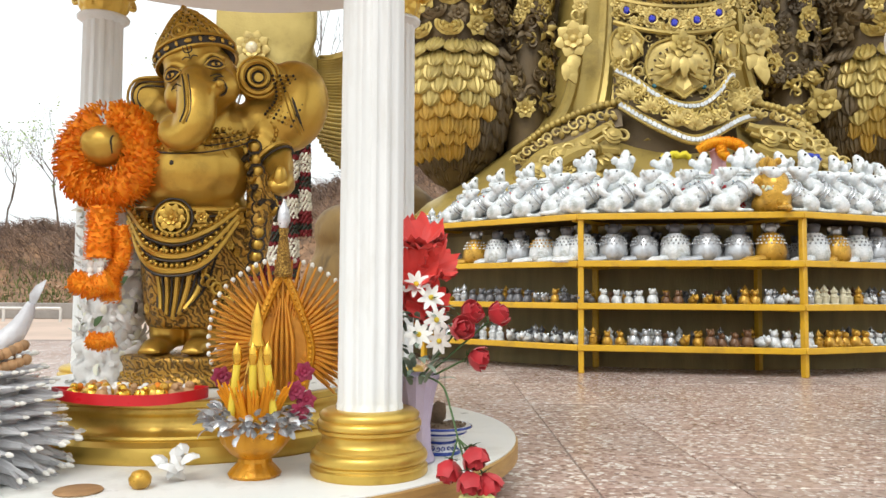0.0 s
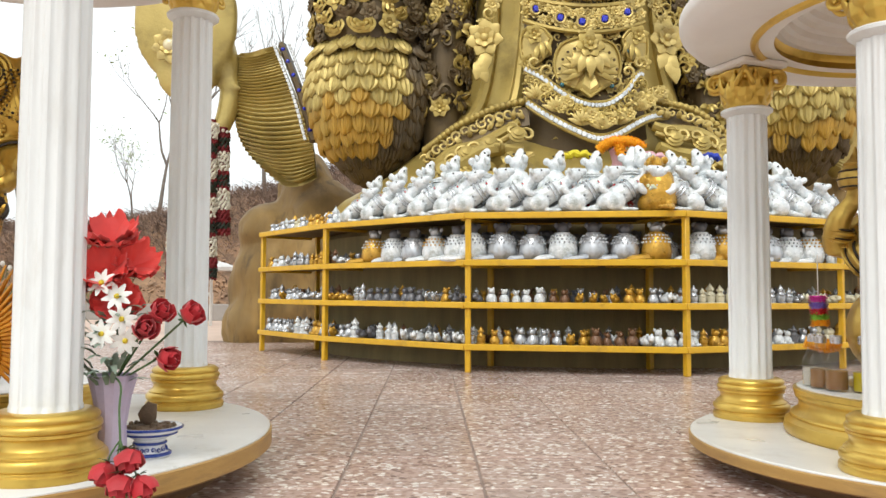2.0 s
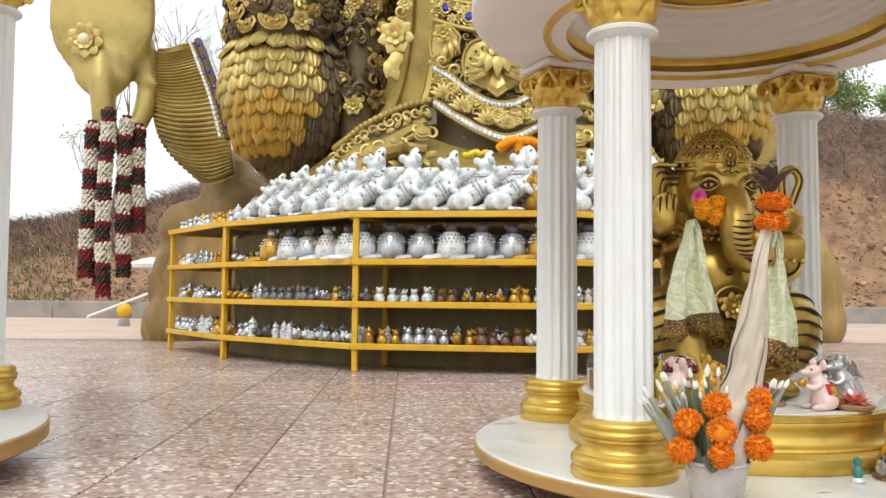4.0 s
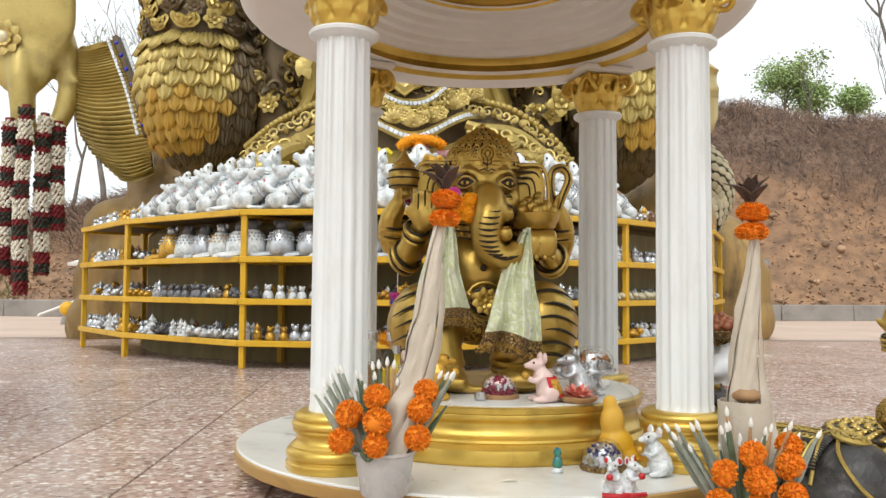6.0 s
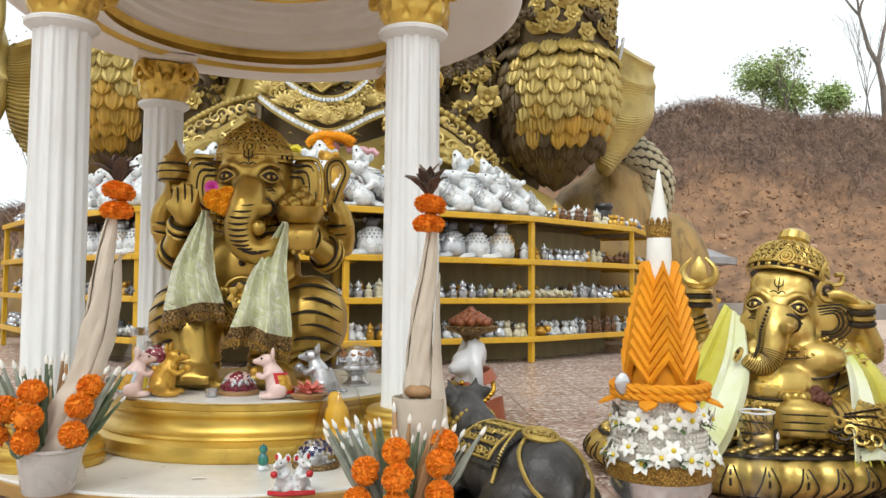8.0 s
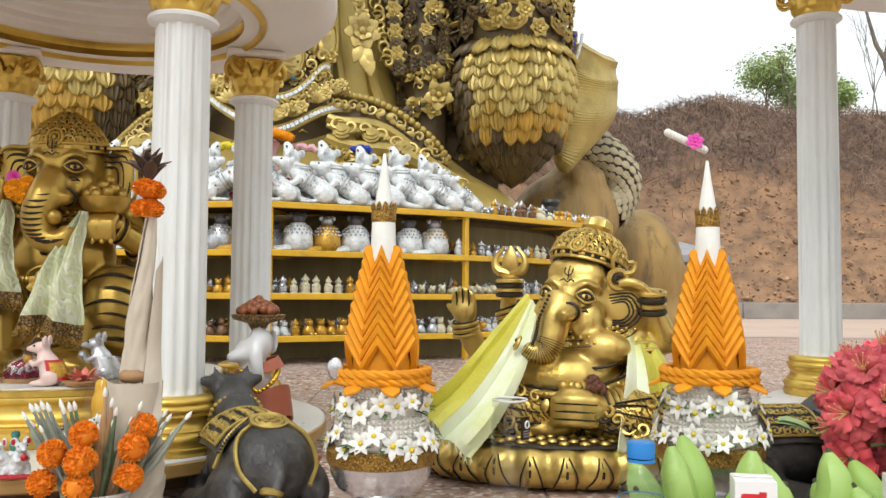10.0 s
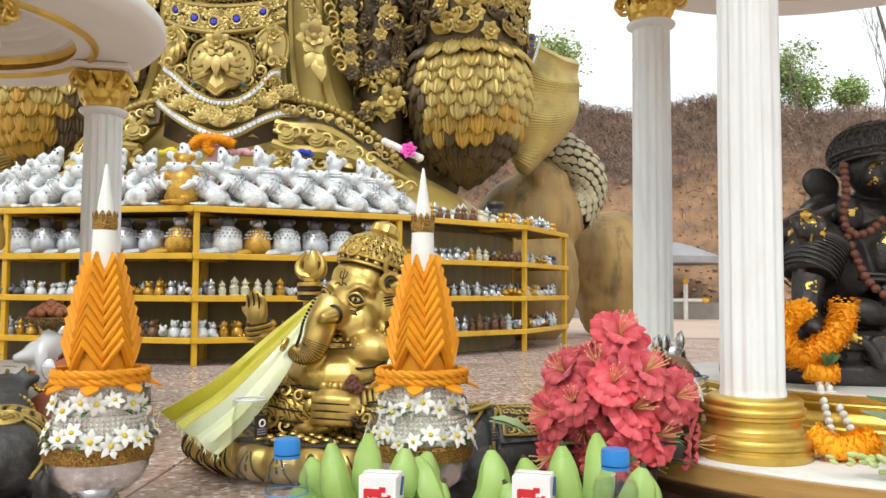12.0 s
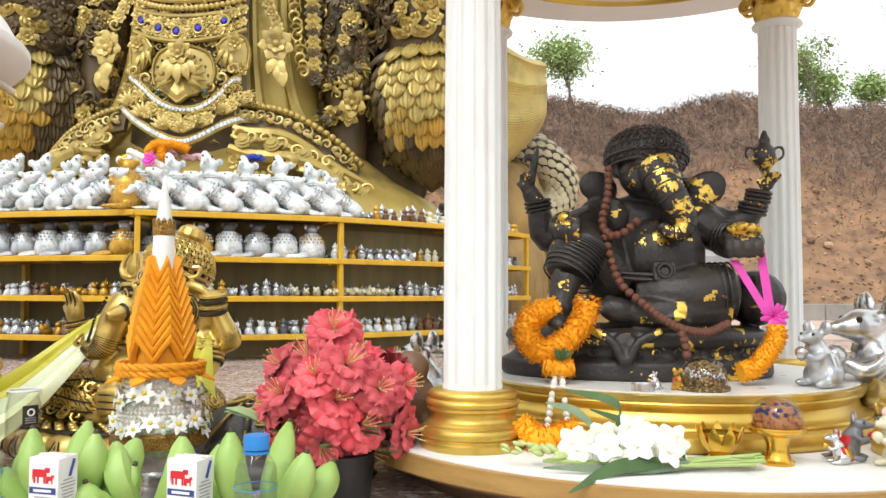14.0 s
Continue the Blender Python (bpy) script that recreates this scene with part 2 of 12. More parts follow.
def clear_glass(name, tint, rough=0.02, ior=1.4):
    """Thin clear plastic or glass: see-through, with gloss that grows at grazing angles."""
    m = bpy.data.materials.new(name)
    m.use_nodes = True
    n, l = m.node_tree.nodes, m.node_tree.links
    n.clear()
    out, mx = n.new("ShaderNodeOutputMaterial"), n.new("ShaderNodeMixShader")
    see, gloss, fr = n.new("ShaderNodeBsdfTransparent"), n.new("ShaderNodeBsdfGlossy"), n.new("ShaderNodeLayerWeight")
    see.inputs["Color"].default_value = (tint[0] * 0.97, tint[1] * 0.97, tint[2] * 0.97, 1)
    gloss.inputs["Roughness"].default_value = max(rough, 0.06)
    fr.inputs["Blend"].default_value = 0.5
    pw = n.new("ShaderNodeMath")
    pw.operation = "POWER"
    pw.inputs[1].default_value = 3.5
    sc = n.new("ShaderNodeMath")
    sc.operation = "MULTIPLY_ADD"
    sc.inputs[1].default_value, sc.inputs[2].default_value = 0.5, 0.03
    l.new(fr.outputs["Facing"], pw.inputs[0])
    l.new(pw.outputs[0], sc.inputs[0])
    l.new(sc.outputs[0], mx.inputs[0])
    l.new(see.outputs[0], mx.inputs[1])
    l.new(gloss.outputs[0], mx.inputs[2])
    l.new(mx.outputs[0], out.inputs["Surface"])
    return m


WHITE_PAINT = material("white_gloss_paint", (0.77, 0.79, 0.78), (0.69, 0.71, 0.70), 0.35, 0, 6, 0.05, 90, dirt=(0.5, 0.47, 0.4), dirt_scale=9, dirt_amount=0.3, stretch=(3, 3, 0.6))
PLASTER = material("pale_plaster", (0.80, 0.78, 0.74), (0.74, 0.71, 0.67), 0.6, 0, 4, 0.08, 60, dirt=(0.5, 0.42, 0.33), dirt_scale=5, dirt_amount=0.2)
MARBLE = material("white_marble", (0.78, 0.78, 0.75), (0.66, 0.66, 0.63), 0.3, 0, 5, 0.04, 120, dirt=(0.36, 0.33, 0.28), dirt_scale=9, dirt_amount=0.45)
GOLD_PAINT = material("gold_paint", (0.76, 0.53, 0.125), (0.58, 0.385, 0.075), 0.32, 0.75, 7, 0.06, 90, dirt=(0.25, 0.14, 0.03), dirt_scale=11, dirt_amount=0.5)
WOOD_EDGE = material("ochre_wood_edge", (0.50, 0.31, 0.10), (0.38, 0.22, 0.065), 0.45, 0.15, 8, 0.15, 80, dirt=(0.16, 0.09, 0.05), dirt_scale=6, dirt_amount=0.6, stretch=(1, 1, 6))
SHELF_YELLOW = material("yellow_enamel", (0.72, 0.43, 0.02), (0.60, 0.34, 0.015), 0.4, 0, 6, 0.06, 80, dirt=(0.3, 0.17, 0.03), dirt_scale=14, dirt_amount=0.5)
SHELF_BOARD = material("brown_shelf_board", (0.20, 0.13, 0.06), (0.13, 0.085, 0.04), 0.6, 0, 10, 0.1, 90)
TERRAZZO = None


def terrazzo_material():
    m = bpy.data.materials.new("pink_terrazzo")
    m.use_nodes = True
    n, l = m.node_tree.nodes, m.node_tree.links
    bsdf = n["Principled BSDF"]
    pos = n.new("ShaderNodeNewGeometry").outputs["Position"]
    mp = n.new("ShaderNodeMapping")
    mp.inputs["Rotation"].default_value = (0, 0, 0.5)
    l.new(pos, mp.inputs["Vector"])
    cells = n.new("ShaderNodeTexVoronoi")
    cells.inputs["Scale"].default_value = 78.0
    l.new(mp.outputs[0], cells.inputs["Vector"])
    edge = n.new("ShaderNodeTexVoronoi")
    edge.feature = "DISTANCE_TO_EDGE"
    edge.inputs["Scale"].default_value = 78.0
    l.new(mp.outputs[0], edge.inputs["Vector"])
    sep = n.new("ShaderNodeSeparateColor")
    l.new(cells.outputs["Color"], sep.inputs[0])
    ramp = n.new("ShaderNodeValToRGB")
    ramp.color_ramp.interpolation = "CONSTANT"
    e = ramp.color_ramp.elements
    e[0].position, e[0].color = 0.0, (0.36, 0.235, 0.195, 1)
    e[1].position, e[1].color = 0.3, (0.55, 0.40, 0.345, 1)
    for p, c in ((0.55, (0.66, 0.55, 0.49, 1)), (0.70, (0.88, 0.83, 0.77, 1)), (0.88, (0.22, 0.14, 0.115, 1))):
        k = e.new(p)
        k.color = c
    l.new(sep.outputs[0], ramp.inputs[0])
    gap = n.new("ShaderNodeMapRange")
    gap.inputs["From Min"].default_value, gap.inputs["From Max"].default_value = 0.03, 0.16
    l.new(edge.outputs["Distance"], gap.inputs["Value"])
    mx = n.new("ShaderNodeMix")
    mx.data_type = "RGBA"
    mx.inputs[6].default_value = (0.48, 0.345, 0.295, 1)
    l.new(gap.outputs[0], mx.inputs[0])
    l.new(ramp.outputs[0], mx.inputs[7])
    stain = n.new("ShaderNodeTexNoise")
    stain.inputs["Scale"].default_value, stain.inputs["Detail"].default_value = 2.2, 8
    l.new(pos, stain.inputs["Vector"])
    sr = n.new("ShaderNodeMapRange")
    sr.inputs["From Min"].default_value, sr.inputs["From Max"].default_value = 0.42, 0.75
    sr.inputs["To Max"].default_value = 0.45
    l.new(stain.outputs["Fac"], sr.inputs["Value"])
    mx2 = n.new("ShaderNodeMix")
    mx2.data_type = "RGBA"
    mx2.inputs[7].default_value = (0.52, 0.44, 0.39, 1)
    l.new(sr.outputs[0], mx2.inputs[0])
    l.new(mx.outputs[2], mx2.inputs[6])
    info = n.new("ShaderNodeObjectInfo")
    tone = n.new("ShaderNodeMapRange")
    tone.inputs["To Min"].default_value, tone.inputs["To Max"].default_value = 0.9, 1.08
    l.new(info.outputs["Random"], tone.inputs["Value"])
    hs = n.new("ShaderNodeHueSaturation")
    l.new(tone.outputs[0], hs.inputs["Value"])
    l.new(mx2.outputs[2], hs.inputs["Color"])
    l.new(hs.outputs[0], bsdf.inputs["Base Color"])
    rr = n.new("ShaderNodeMapRange")
    rr.inputs["To Min"].default_value, rr.inputs["To Max"].default_value = 0.14, 0.34
    l.new(stain.outputs["Fac"], rr.inputs["Value"])
    l.new(rr.outputs[0], bsdf.inputs["Roughness"])
    bp = n.new("ShaderNodeBump")
    bp.inputs["Strength"].default_value, bp.inputs["Distance"].default_value = 0.12, 0.002
    l.new(edge.outputs["Distance"], bp.inputs["Height"])
    l.new(bp.outputs[0], bsdf.inputs["Normal"])
    return m


TERRAZZO = terrazzo_material()
CONCRETE = material("pinkish_concrete", (0.62, 0.47, 0.38), (0.52, 0.39, 0.31), 0.75, 0, 1.2, 0.1, 40, dirt=(0.3, 0.25, 0.2), dirt_scale=0.9, dirt_amount=0.4)
GREY_CONCRETE = material("grey_concrete", (0.36, 0.33, 0.30), (0.26, 0.24, 0.22), 0.85, 0, 2, 0.2, 40, dirt=(0.12, 0.11, 0.1), dirt_scale=3, dirt_amount=0.5)
GROUT = material("dark_grout", (0.33, 0.25, 0.21), (0.25, 0.19, 0.16), 0.85, 0, 10, 0.1, 80)


def hill_material():
    """Reddish cut soil with orange patches below, dark humus and matted brush above an uneven line."""
    m = material("red_soil_slope", (0.40, 0.235, 0.13), (0.20, 0.125, 0.08), 0.95, 0, 3.2, 1.0, 14.0, dirt=(0.085, 0.058, 0.042), dirt_scale=4.2, dirt_amount=0.9, stretch=(1, 1, 1.8))
    n, l = m.node_tree.nodes, m.node_tree.links
    bsdf = n["Principled BSDF"]
    tc, sep = n.new("ShaderNodeTexCoord"), n.new("ShaderNodeSeparateXYZ")
    l.new(tc.outputs["Object"], sep.inputs[0])
    wob = n.new("ShaderNodeTexNoise")
    wob.inputs["Scale"].default_value, wob.inputs["Detail"].default_value, wob.inputs["Roughness"].default_value = 0.9, 8, 0.65
    l.new(tc.outputs["Object"], wob.inputs["Vector"])
    add = n.new("ShaderNodeMath")
    add.operation = "MULTIPLY_ADD"
    add.inputs[1].default_value = 2.6
    l.new(wob.outputs["Fac"], add.inputs[0])
    l.new(sep.outputs["Z"], add.inputs[2])
    up = n.new("ShaderNodeMapRange")
    up.inputs["From Min"].default_value, up.inputs["From Max"].default_value = 3.15, 3.75
    l.new(add.outputs[0], up.inputs["Value"])
    mat_ = n.new("ShaderNodeTexNoise")
    mat_.inputs["Scale"].default_value, mat_.inputs["Detail"].default_value, mat_.inputs["Roughness"].default_value = 7.0, 8, 0.7
    l.new(tc.outputs["Object"], mat_.inputs["Vector"])
    hum = n.new("ShaderNodeValToRGB")
    hum.color_ramp.elements[0].position, hum.color_ramp.elements[0].color = 0.36, (0.05, 0.034, 0.026, 1)
    hum.color_ramp.elements[1].position, hum.color_ramp.elements[1].color = 0.68, (0.30, 0.20, 0.145, 1)
    l.new(mat_.outputs["Fac"], hum.inputs[0])
    mx = n.new("ShaderNodeMix")
    mx.data_type = "RGBA"
    l.new(up.outputs[0], mx.inputs[0])
    l.new(bsdf.inputs["Base Color"].links[0].from_socket, mx.inputs[6])
    l.new(hum.outputs[0], mx.inputs[7])
    l.new(mx.outputs[2], bsdf.inputs["Base Color"])
    return m


HILL = hill_material()


# ---- ground: one sheet, flat terrace, then a cut slope behind it, and an added bank behind the camera ----
def slope_foot(x):
    return 11.2 + 0.25 * math.sin(x * 0.7)


def slope_top(x):
    s = min(max((x + 6.0) / 10.5, 0), 1)
    return 1.45 + (3.45 - 1.45) * s * s * (3 - 2 * s)


def ground_height(x, y):
    d = y - slope_foot(x)
    # unseen low bank behind the camera, added to darken reflections and front light
    if y < -4.0:
        s = min((-4.0 - y) / 4.0, 1.0)
        return -0.024 + 0.7 * s * s * (3 - 2 * s)
    side = max(0.0, -5.0 - x)
    if d <= 0:
        return -0.024
    top = slope_top(x)
    s = min(d / 2.6, 1.0)
    rise = top * (s * s * (3 - 2 * s))
    rise += 0.02 * max(d - 2.6, 0)
    bump = noise.fractal(Vector((x * 0.6, y * 0.6, 0)), 1.0, 2.0, 4) * 0.28 * min(d, 1.0)
    far = max(0.0, y - 60) * 0.03
    return -0.024 + rise + bump - min(side * 0.05, 0.6) * s - far * 0


def build_ground():
    xs = np.concatenate([[-400, -200, -100, -60, -40, -30], np.linspace(-22, 30, 150), [40, 60, 100, 200, 400]])
    ys = np.concatenate([[-300, -120, -50, -20, -9, -8, -7, -6, -5, -4, 0, 6, 9, 10], np.linspace(10.8, 16, 44), [18, 21, 26, 34, 50, 90, 200, 400]])
    g = Geo()
    verts = [(x, y, ground_height(x, y)) for y in ys for x in xs]
    nx = len(xs)
    faces, mats = [], []
    for j in range(len(ys) - 1):
        for i in range(nx - 1):
            faces.append((j * nx + i, j * nx + i + 1, (j + 1) * nx + i + 1, (j + 1) * nx + i))
            mats.append(1 if ys[j] >= 10.7 or ys[j] < -4.5 else 0)
    g.add(verts, faces)
    g.m = mats
    solid("ground", g, [CONCRETE, HILL], "pinkish concrete terrace rising into a red soil slope, with an added unseen bank", "ground", kind="structure")
    top = Geo()
    xs2 = np.linspace(-14, 26, 40)
    for a, b in zip(xs2[:-1], xs2[1:]):
        ya, yb = slope_foot(a) - 0.3, slope_foot(b) - 0.3
        ang = math.degrees(math.atan2(yb - ya, b - a))
        top.box(((a + b) / 2, (ya + yb) / 2, 0.08), (math.hypot(b - a, yb - ya) + 0.002, 0.2, 0.22), (0, 0, ang), 0.01)
    solid("kerb_wall", top, GREY_CONCRETE, "low grey concrete kerb wall along the terrace edge", "wall", kind="structure")


build_ground()

# ---- pavilions ----
DARK_WOOD = material("dark_brown_wood", (0.24, 0.135, 0.065), (0.15, 0.085, 0.045), 0.55, 0, 7, 0.25, 60, dirt=(0.09, 0.055, 0.035), dirt_scale=6, dirt_amount=0.6, stretch=(1, 1, 5))
SHAFT_R = 0.048


def column_base():
    """Torus, hollow and torus with fine fillets between."""
    prof = [(0.084, 0.0), (0.086, 0.003), (0.086, 0.012), (0.083, 0.0145), (0.083, 0.017)]
    prof += [(0.080 + 0.0058 * math.sin(t), 0.0265 - 0.0085 * math.cos(t)) for t in np.linspace(0.3, 2.84, 8)]
    prof += [(0.0785, 0.0365), (0.0785, 0.039), (0.076, 0.041)]
    prof += [(0.0765 - 0.0075 * math.sin(t), 0.052 - 0.010 * math.cos(t)) for t in np.linspace(0.2, 2.9, 8)]
    prof += [(0.0745, 0.0635), (0.0745, 0.066)]
    prof += [(0.072 + 0.0048 * math.sin(t), 0.0725 - 0.006 * math.cos(t)) for t in np.linspace(0.2, 2.9, 7)]
    prof += [(0.0715, 0.0795), (0.0725, 0.0815), (0.0735, 0.0845), (0.0725, 0.088), (0.069, 0.091), (0.064, 0.0935), (0.03, 0.0935)]
    return Geo().lathe(prof, 56)


def column_shaft(z0, z1):
    n, flutes = 80, 14
    g = Geo()
    prof = [(SHAFT_R * 1.03, z0), (SHAFT_R * 1.03, z0 + 0.006), (SHAFT_R, z0 + 0.01), (SHAFT_R * 0.985, (z0 + z1) / 2), (SHAFT_R * 0.95, z1 - 0.018), (SHAFT_R * 0.95, z1 - 0.016)]
    ang = np.arange(n) * 2 * np.pi / n
    verts, faces = [], []
    wave = np.clip(np.cos(ang * flutes) * 1.6, -1, 1) * 0.5 + 0.5
    for i, (r, z) in enumerate(prof):
        rr = r * (1 - 0.10 * wave) if 1 <= i <= 4 else np.full(n, r)
        verts.append(np.stack([rr * np.cos(ang), rr * np.sin(ang), np.full(n, z)], -1))
    for i in range(len(prof) - 1):
        for j in range(n):
            k = (j + 1) % n
            faces.append((i * n + j, i * n + k, (i + 1) * n + k, (i + 1) * n + j))
    g.add(np.concatenate(verts), faces)
    return g


def column_collar(z1):
    return Geo().lathe([(0.03, z1 - 0.018), (0.047, z1 - 0.017), (0.054, z1 - 0.011), (0.0585, z1 - 0.008), (0.0595, z1 - 0.003), (0.057, z1), (0.03, z1)], 48)


def column_capital(z0, z1):
    """A leafy bell with a scroll on each of its four corners."""
    h = z1 - z0
    g = Geo().lathe([(0.045, z0), (0.048, z0 + h * 0.1), (0.047, z0 + h * 0.4), (0.052, z0 + h * 0.75), (0.062, z0 + h * 0.93), (0.05, z1)], 32)
    for i in range(8):
        a = i * math.pi / 4
        o = Vector((math.cos(a), math.sin(a), 0))
        g.petal(o * 0.046 + Vector((0, 0, z0 + h * 0.05)), o * 0.25 + Vector((0, 0, 1)), o, h * 0.62, 0.034, 0.25, 0.5, 0.004)
        a += math.pi / 8
        o = Vector((math.cos(a), math.sin(a), 0))
        g.petal(o * 0.047 + Vector((0, 0, z0 + h * 0.22)), o * 0.35 + Vector((0, 0, 1)), o, h * 0.66, 0.026, 0.25, 0.5, 0.004)
        g.ell(o * 0.060 + Vector((0, 0, z0 + h * 0.9)), 0.006, seg=8, rings=5)
    for i in range(4):
        a = math.pi / 4 + i * math.pi / 2
        o, s = Vector((math.cos(a), math.sin(a), 0)), Vector((-math.sin(a), math.cos(a), 0))
        for sgn in (-1, 1):
            pts, rad = [], []
            for k in range(26):
                u = k / 25
                th = -0.6 + u * 4.6 * math.pi / 2 * 1.25
                r = 0.024 * (1 - 0.78 * u)
                c = o * 0.068 + s * (sgn * 0.006) + Vector((0, 0, z0 + h * 0.70))
                pts.append(tuple(c + o * (r * math.sin(th)) * 0.9 + s * (sgn * -r * 0.5 * math.cos(th) + sgn * 0.004) + Vector((0, 0, r * math.cos(th)))))
                rad.append(0.0068 * (1 - 0.45 * u))
            g.tube(pts, rad, 6)
    return fuse(g, 0.0022, 1)


def pavilion(cx, cy, side, disc_r, z_disc, z_collar, z_ceil, drum_r, drum_h, label, turn=0.0):
    """Round base, drum pedestal, four columns and a round roof with stepped rings under it."""
    p = thing("pavilion", label, "pavilion", "pavilions in a row", at=pose(cx, cy, 0, 0, 0, turn))
    base = Geo().lathe([(disc_r * 0.84, 0.0), (disc_r * 0.85, z_disc * 0.25), (disc_r * 0.90, z_disc * 0.32), (disc_r * 0.92, z_disc * 0.45), (disc_r * 0.96, z_disc * 0.5),
                        (disc_r * 0.965, z_disc * 0.56)], 96, mat=0)
    base.lathe([(disc_r * 0.9, z_disc * 0.56), (disc_r * 0.99, z_disc * 0.57), (disc_r, z_disc * 0.62), (disc_r, z_disc - 0.006), (disc_r * 0.995, z_disc - 0.004)], 96, mat=1)
    part("base_plinth", base, [DARK_WOOD, WOOD_EDGE], p, "brown wooden plinth with an ochre rim")
    part("base_slab", Geo().lathe([(disc_r * 0.5, z_disc - 0.012), (disc_r * 0.994, z_disc - 0.010), (disc_r * 0.994, z_disc - 0.002), (disc_r * 0.99, z_disc), (0.0, z_disc)], 96), MARBLE, p, "white marble slab")
    z, h, r = z_disc, drum_h, drum_r
    drum = Geo().lathe([(r * 1.10, z), (r * 1.115, z + h * 0.05), (r * 1.12, z + h * 0.14), (r * 1.11, z + h * 0.27), (r * 1.08, z + h * 0.33), (r * 1.07, z + h * 0.35),
                        (r * 1.075, z + h * 0.38), (r * 1.07, z + h * 0.42), (r * 1.045, z + h * 0.45), (r * 1.02, z + h * 0.52), (r * 1.01, z + h * 0.64),
                        (r * 1.02, z + h * 0.72), (r * 1.035, z + h * 0.75), (r * 1.04, z + h * 0.8), (r * 1.035, z + h * 0.84), (r * 1.045, z + h * 0.86),
                        (r * 1.05, z + h * 0.95), (r * 1.03, z + h * 0.975), (r * 0.5, z + h * 0.975)], 96)
    part("pedestal", drum, GOLD_PAINT, p, "round gold-painted moulded pedestal")
    part("pedestal_top", Geo().lathe([(0.05, z + h * 0.972), (r * 1.025, z + h * 0.976), (r * 1.025, z + h * 0.996), (r * 1.015, z + h), (0, z + h)], 96), MARBLE, p, "white marble top")
    base_g, shaft_g = column_base(), column_shaft(z_disc + 0.0935, z_collar)
    collar_g, cap_g = column_collar(z_collar), column_capital(z_collar, z_ceil - 0.016)
    ab = Geo().box((0, 0, z_ceil - 0.008), (0.135, 0.135, 0.015), bevel=0.004)
    ab.box((0, 0, z_ceil - 0.013), (0.118, 0.118, 0.008), bevel=0.002)
    meshes = [("base", base_g.mesh("column_base", [GOLD_PAINT]), (0, 0, z_disc)), ("shaft", shaft_g.mesh("column_shaft", [WHITE_PAINT]), (0, 0, 0)),
              ("collar", collar_g.mesh("column_collar", [WHITE_PAINT]), (0, 0, 0)), ("capital", cap_g.mesh("column_capital", [GOLD_PAINT]), (0, 0, 0)),
              ("abacus", ab.mesh("column_abacus", [PLASTER]), (0, 0, 0))]
    for i, (sx, sy) in enumerate(((-1, -1), (1, -1), (1, 1), (-1, 1))):
        c = new("column")
        c.parent = p
        c.empty_display_size = 0.02
        c.location = (sx * side / 2, sy * side / 2, 0)
        tagged(c, "fluted white column with gold base and capital")
        for nm, me, at in meshes:
            o = part(nm, me, None, c, at=pose(*at, 0, 0, 7.0 * i))
    R = disc_r * 1.02
    part("roof", Geo().lathe([(R * 0.62, z_ceil + 0.001), (R * 0.93, z_ceil), (R * 0.945, z_ceil + 0.006), (R * 0.965, z_ceil + 0.010), (R * 0.975, z_ceil + 0.018), (R * 0.995, z_ceil + 0.026),
                              (R, z_ceil + 0.034), (R, z_ceil + 0.052), (R * 0.99, z_ceil + 0.058), (R * 0.95, z_ceil + 0.075), (R * 0.9, z_ceil + 0.12), (R * 0.7, z_ceil + 0.22), (R * 0.3, z_ceil + 0.3), (0, z_ceil + 0.31)], 96, caps=False), PLASTER, p, "round pale plaster roof slab")
    rise = 0.0
    part("ceiling_ring", Geo().lathe([(R * 0.715, z_ceil + 0.002), (R * 0.71, z_ceil - 0.006), (R * 0.695, z_ceil - 0.010), (R * 0.685, z_ceil - 0.006), (R * 0.68, z_ceil + 0.002), (R * 0.665, z_ceil + 0.006), (R * 0.655, z_ceil + 0.016),
                                      (R * 0.64, z_ceil + 0.019), (R * 0.632, z_ceil + 0.030), (R * 0.62, z_ceil + 0.036)], 96, caps=False), GOLD_PAINT, p, "gold ceiling ring")
    part("ceiling_steps", Geo().lathe([(R * 0.63, z_ceil + 0.034), (R * 0.60, z_ceil + 0.036), (R * 0.59, z_ceil + 0.050), (R * 0.565, z_ceil + 0.053), (R * 0.56, z_ceil + 0.066), (R * 0.535, z_ceil + 0.070),
                                       (R * 0.525, z_ceil + 0.082), (R * 0.495, z_ceil + 0.085), (R * 0.485, z_ceil + 0.098), (R * 0.45, z_ceil + 0.102), (R * 0.44, z_ceil + 0.115), (R * 0.36, z_ceil + 0.118)], 96, caps=False), PLASTER, p, "stepped white plaster rings")
    part("ceiling_dome", Geo().lathe([(R * 0.40, z_ceil + 0.114), (R * 0.385, z_ceil + 0.112), (R * 0.375, z_ceil + 0.122), (R * 0.3, z_ceil + 0.155), (R * 0.15, z_ceil + 0.175), (0, z_ceil + 0.18)], 64, caps=False), GOLD_PAINT, p, "gold dome recess")
    return p


pavilion(-0.459, 1.535, 0.695, 0.60, 0.088, 1.002, 1.095, 0.285, 0.098, "round white pavilion with fluted columns over a standing statue", 0.8)
pavilion(1.497, 1.615, 0.588, 0.512, 0.063, 0.792, 0.902, 0.285, 0.098, "small round white pavilion with fluted columns over a seated statue")
pavilion(3.514, 1.50, 0.715, 0.615, 0.088, 1.006, 1.100, 0.36, 0.09, "round white pavilion with fluted columns over a black statue", -2.2)

# ---- the shelf units in an arc round the big statue ----
ARC = [(-0.575, 4.88), (-0.115, 4.218), (0.603, 3.585), (1.54, 3.426), (2.42, 3.82), (3.10, 4.42), (3.43, 5.1)]
TIERS = (0.127, 0.312, 0.50, 0.71)
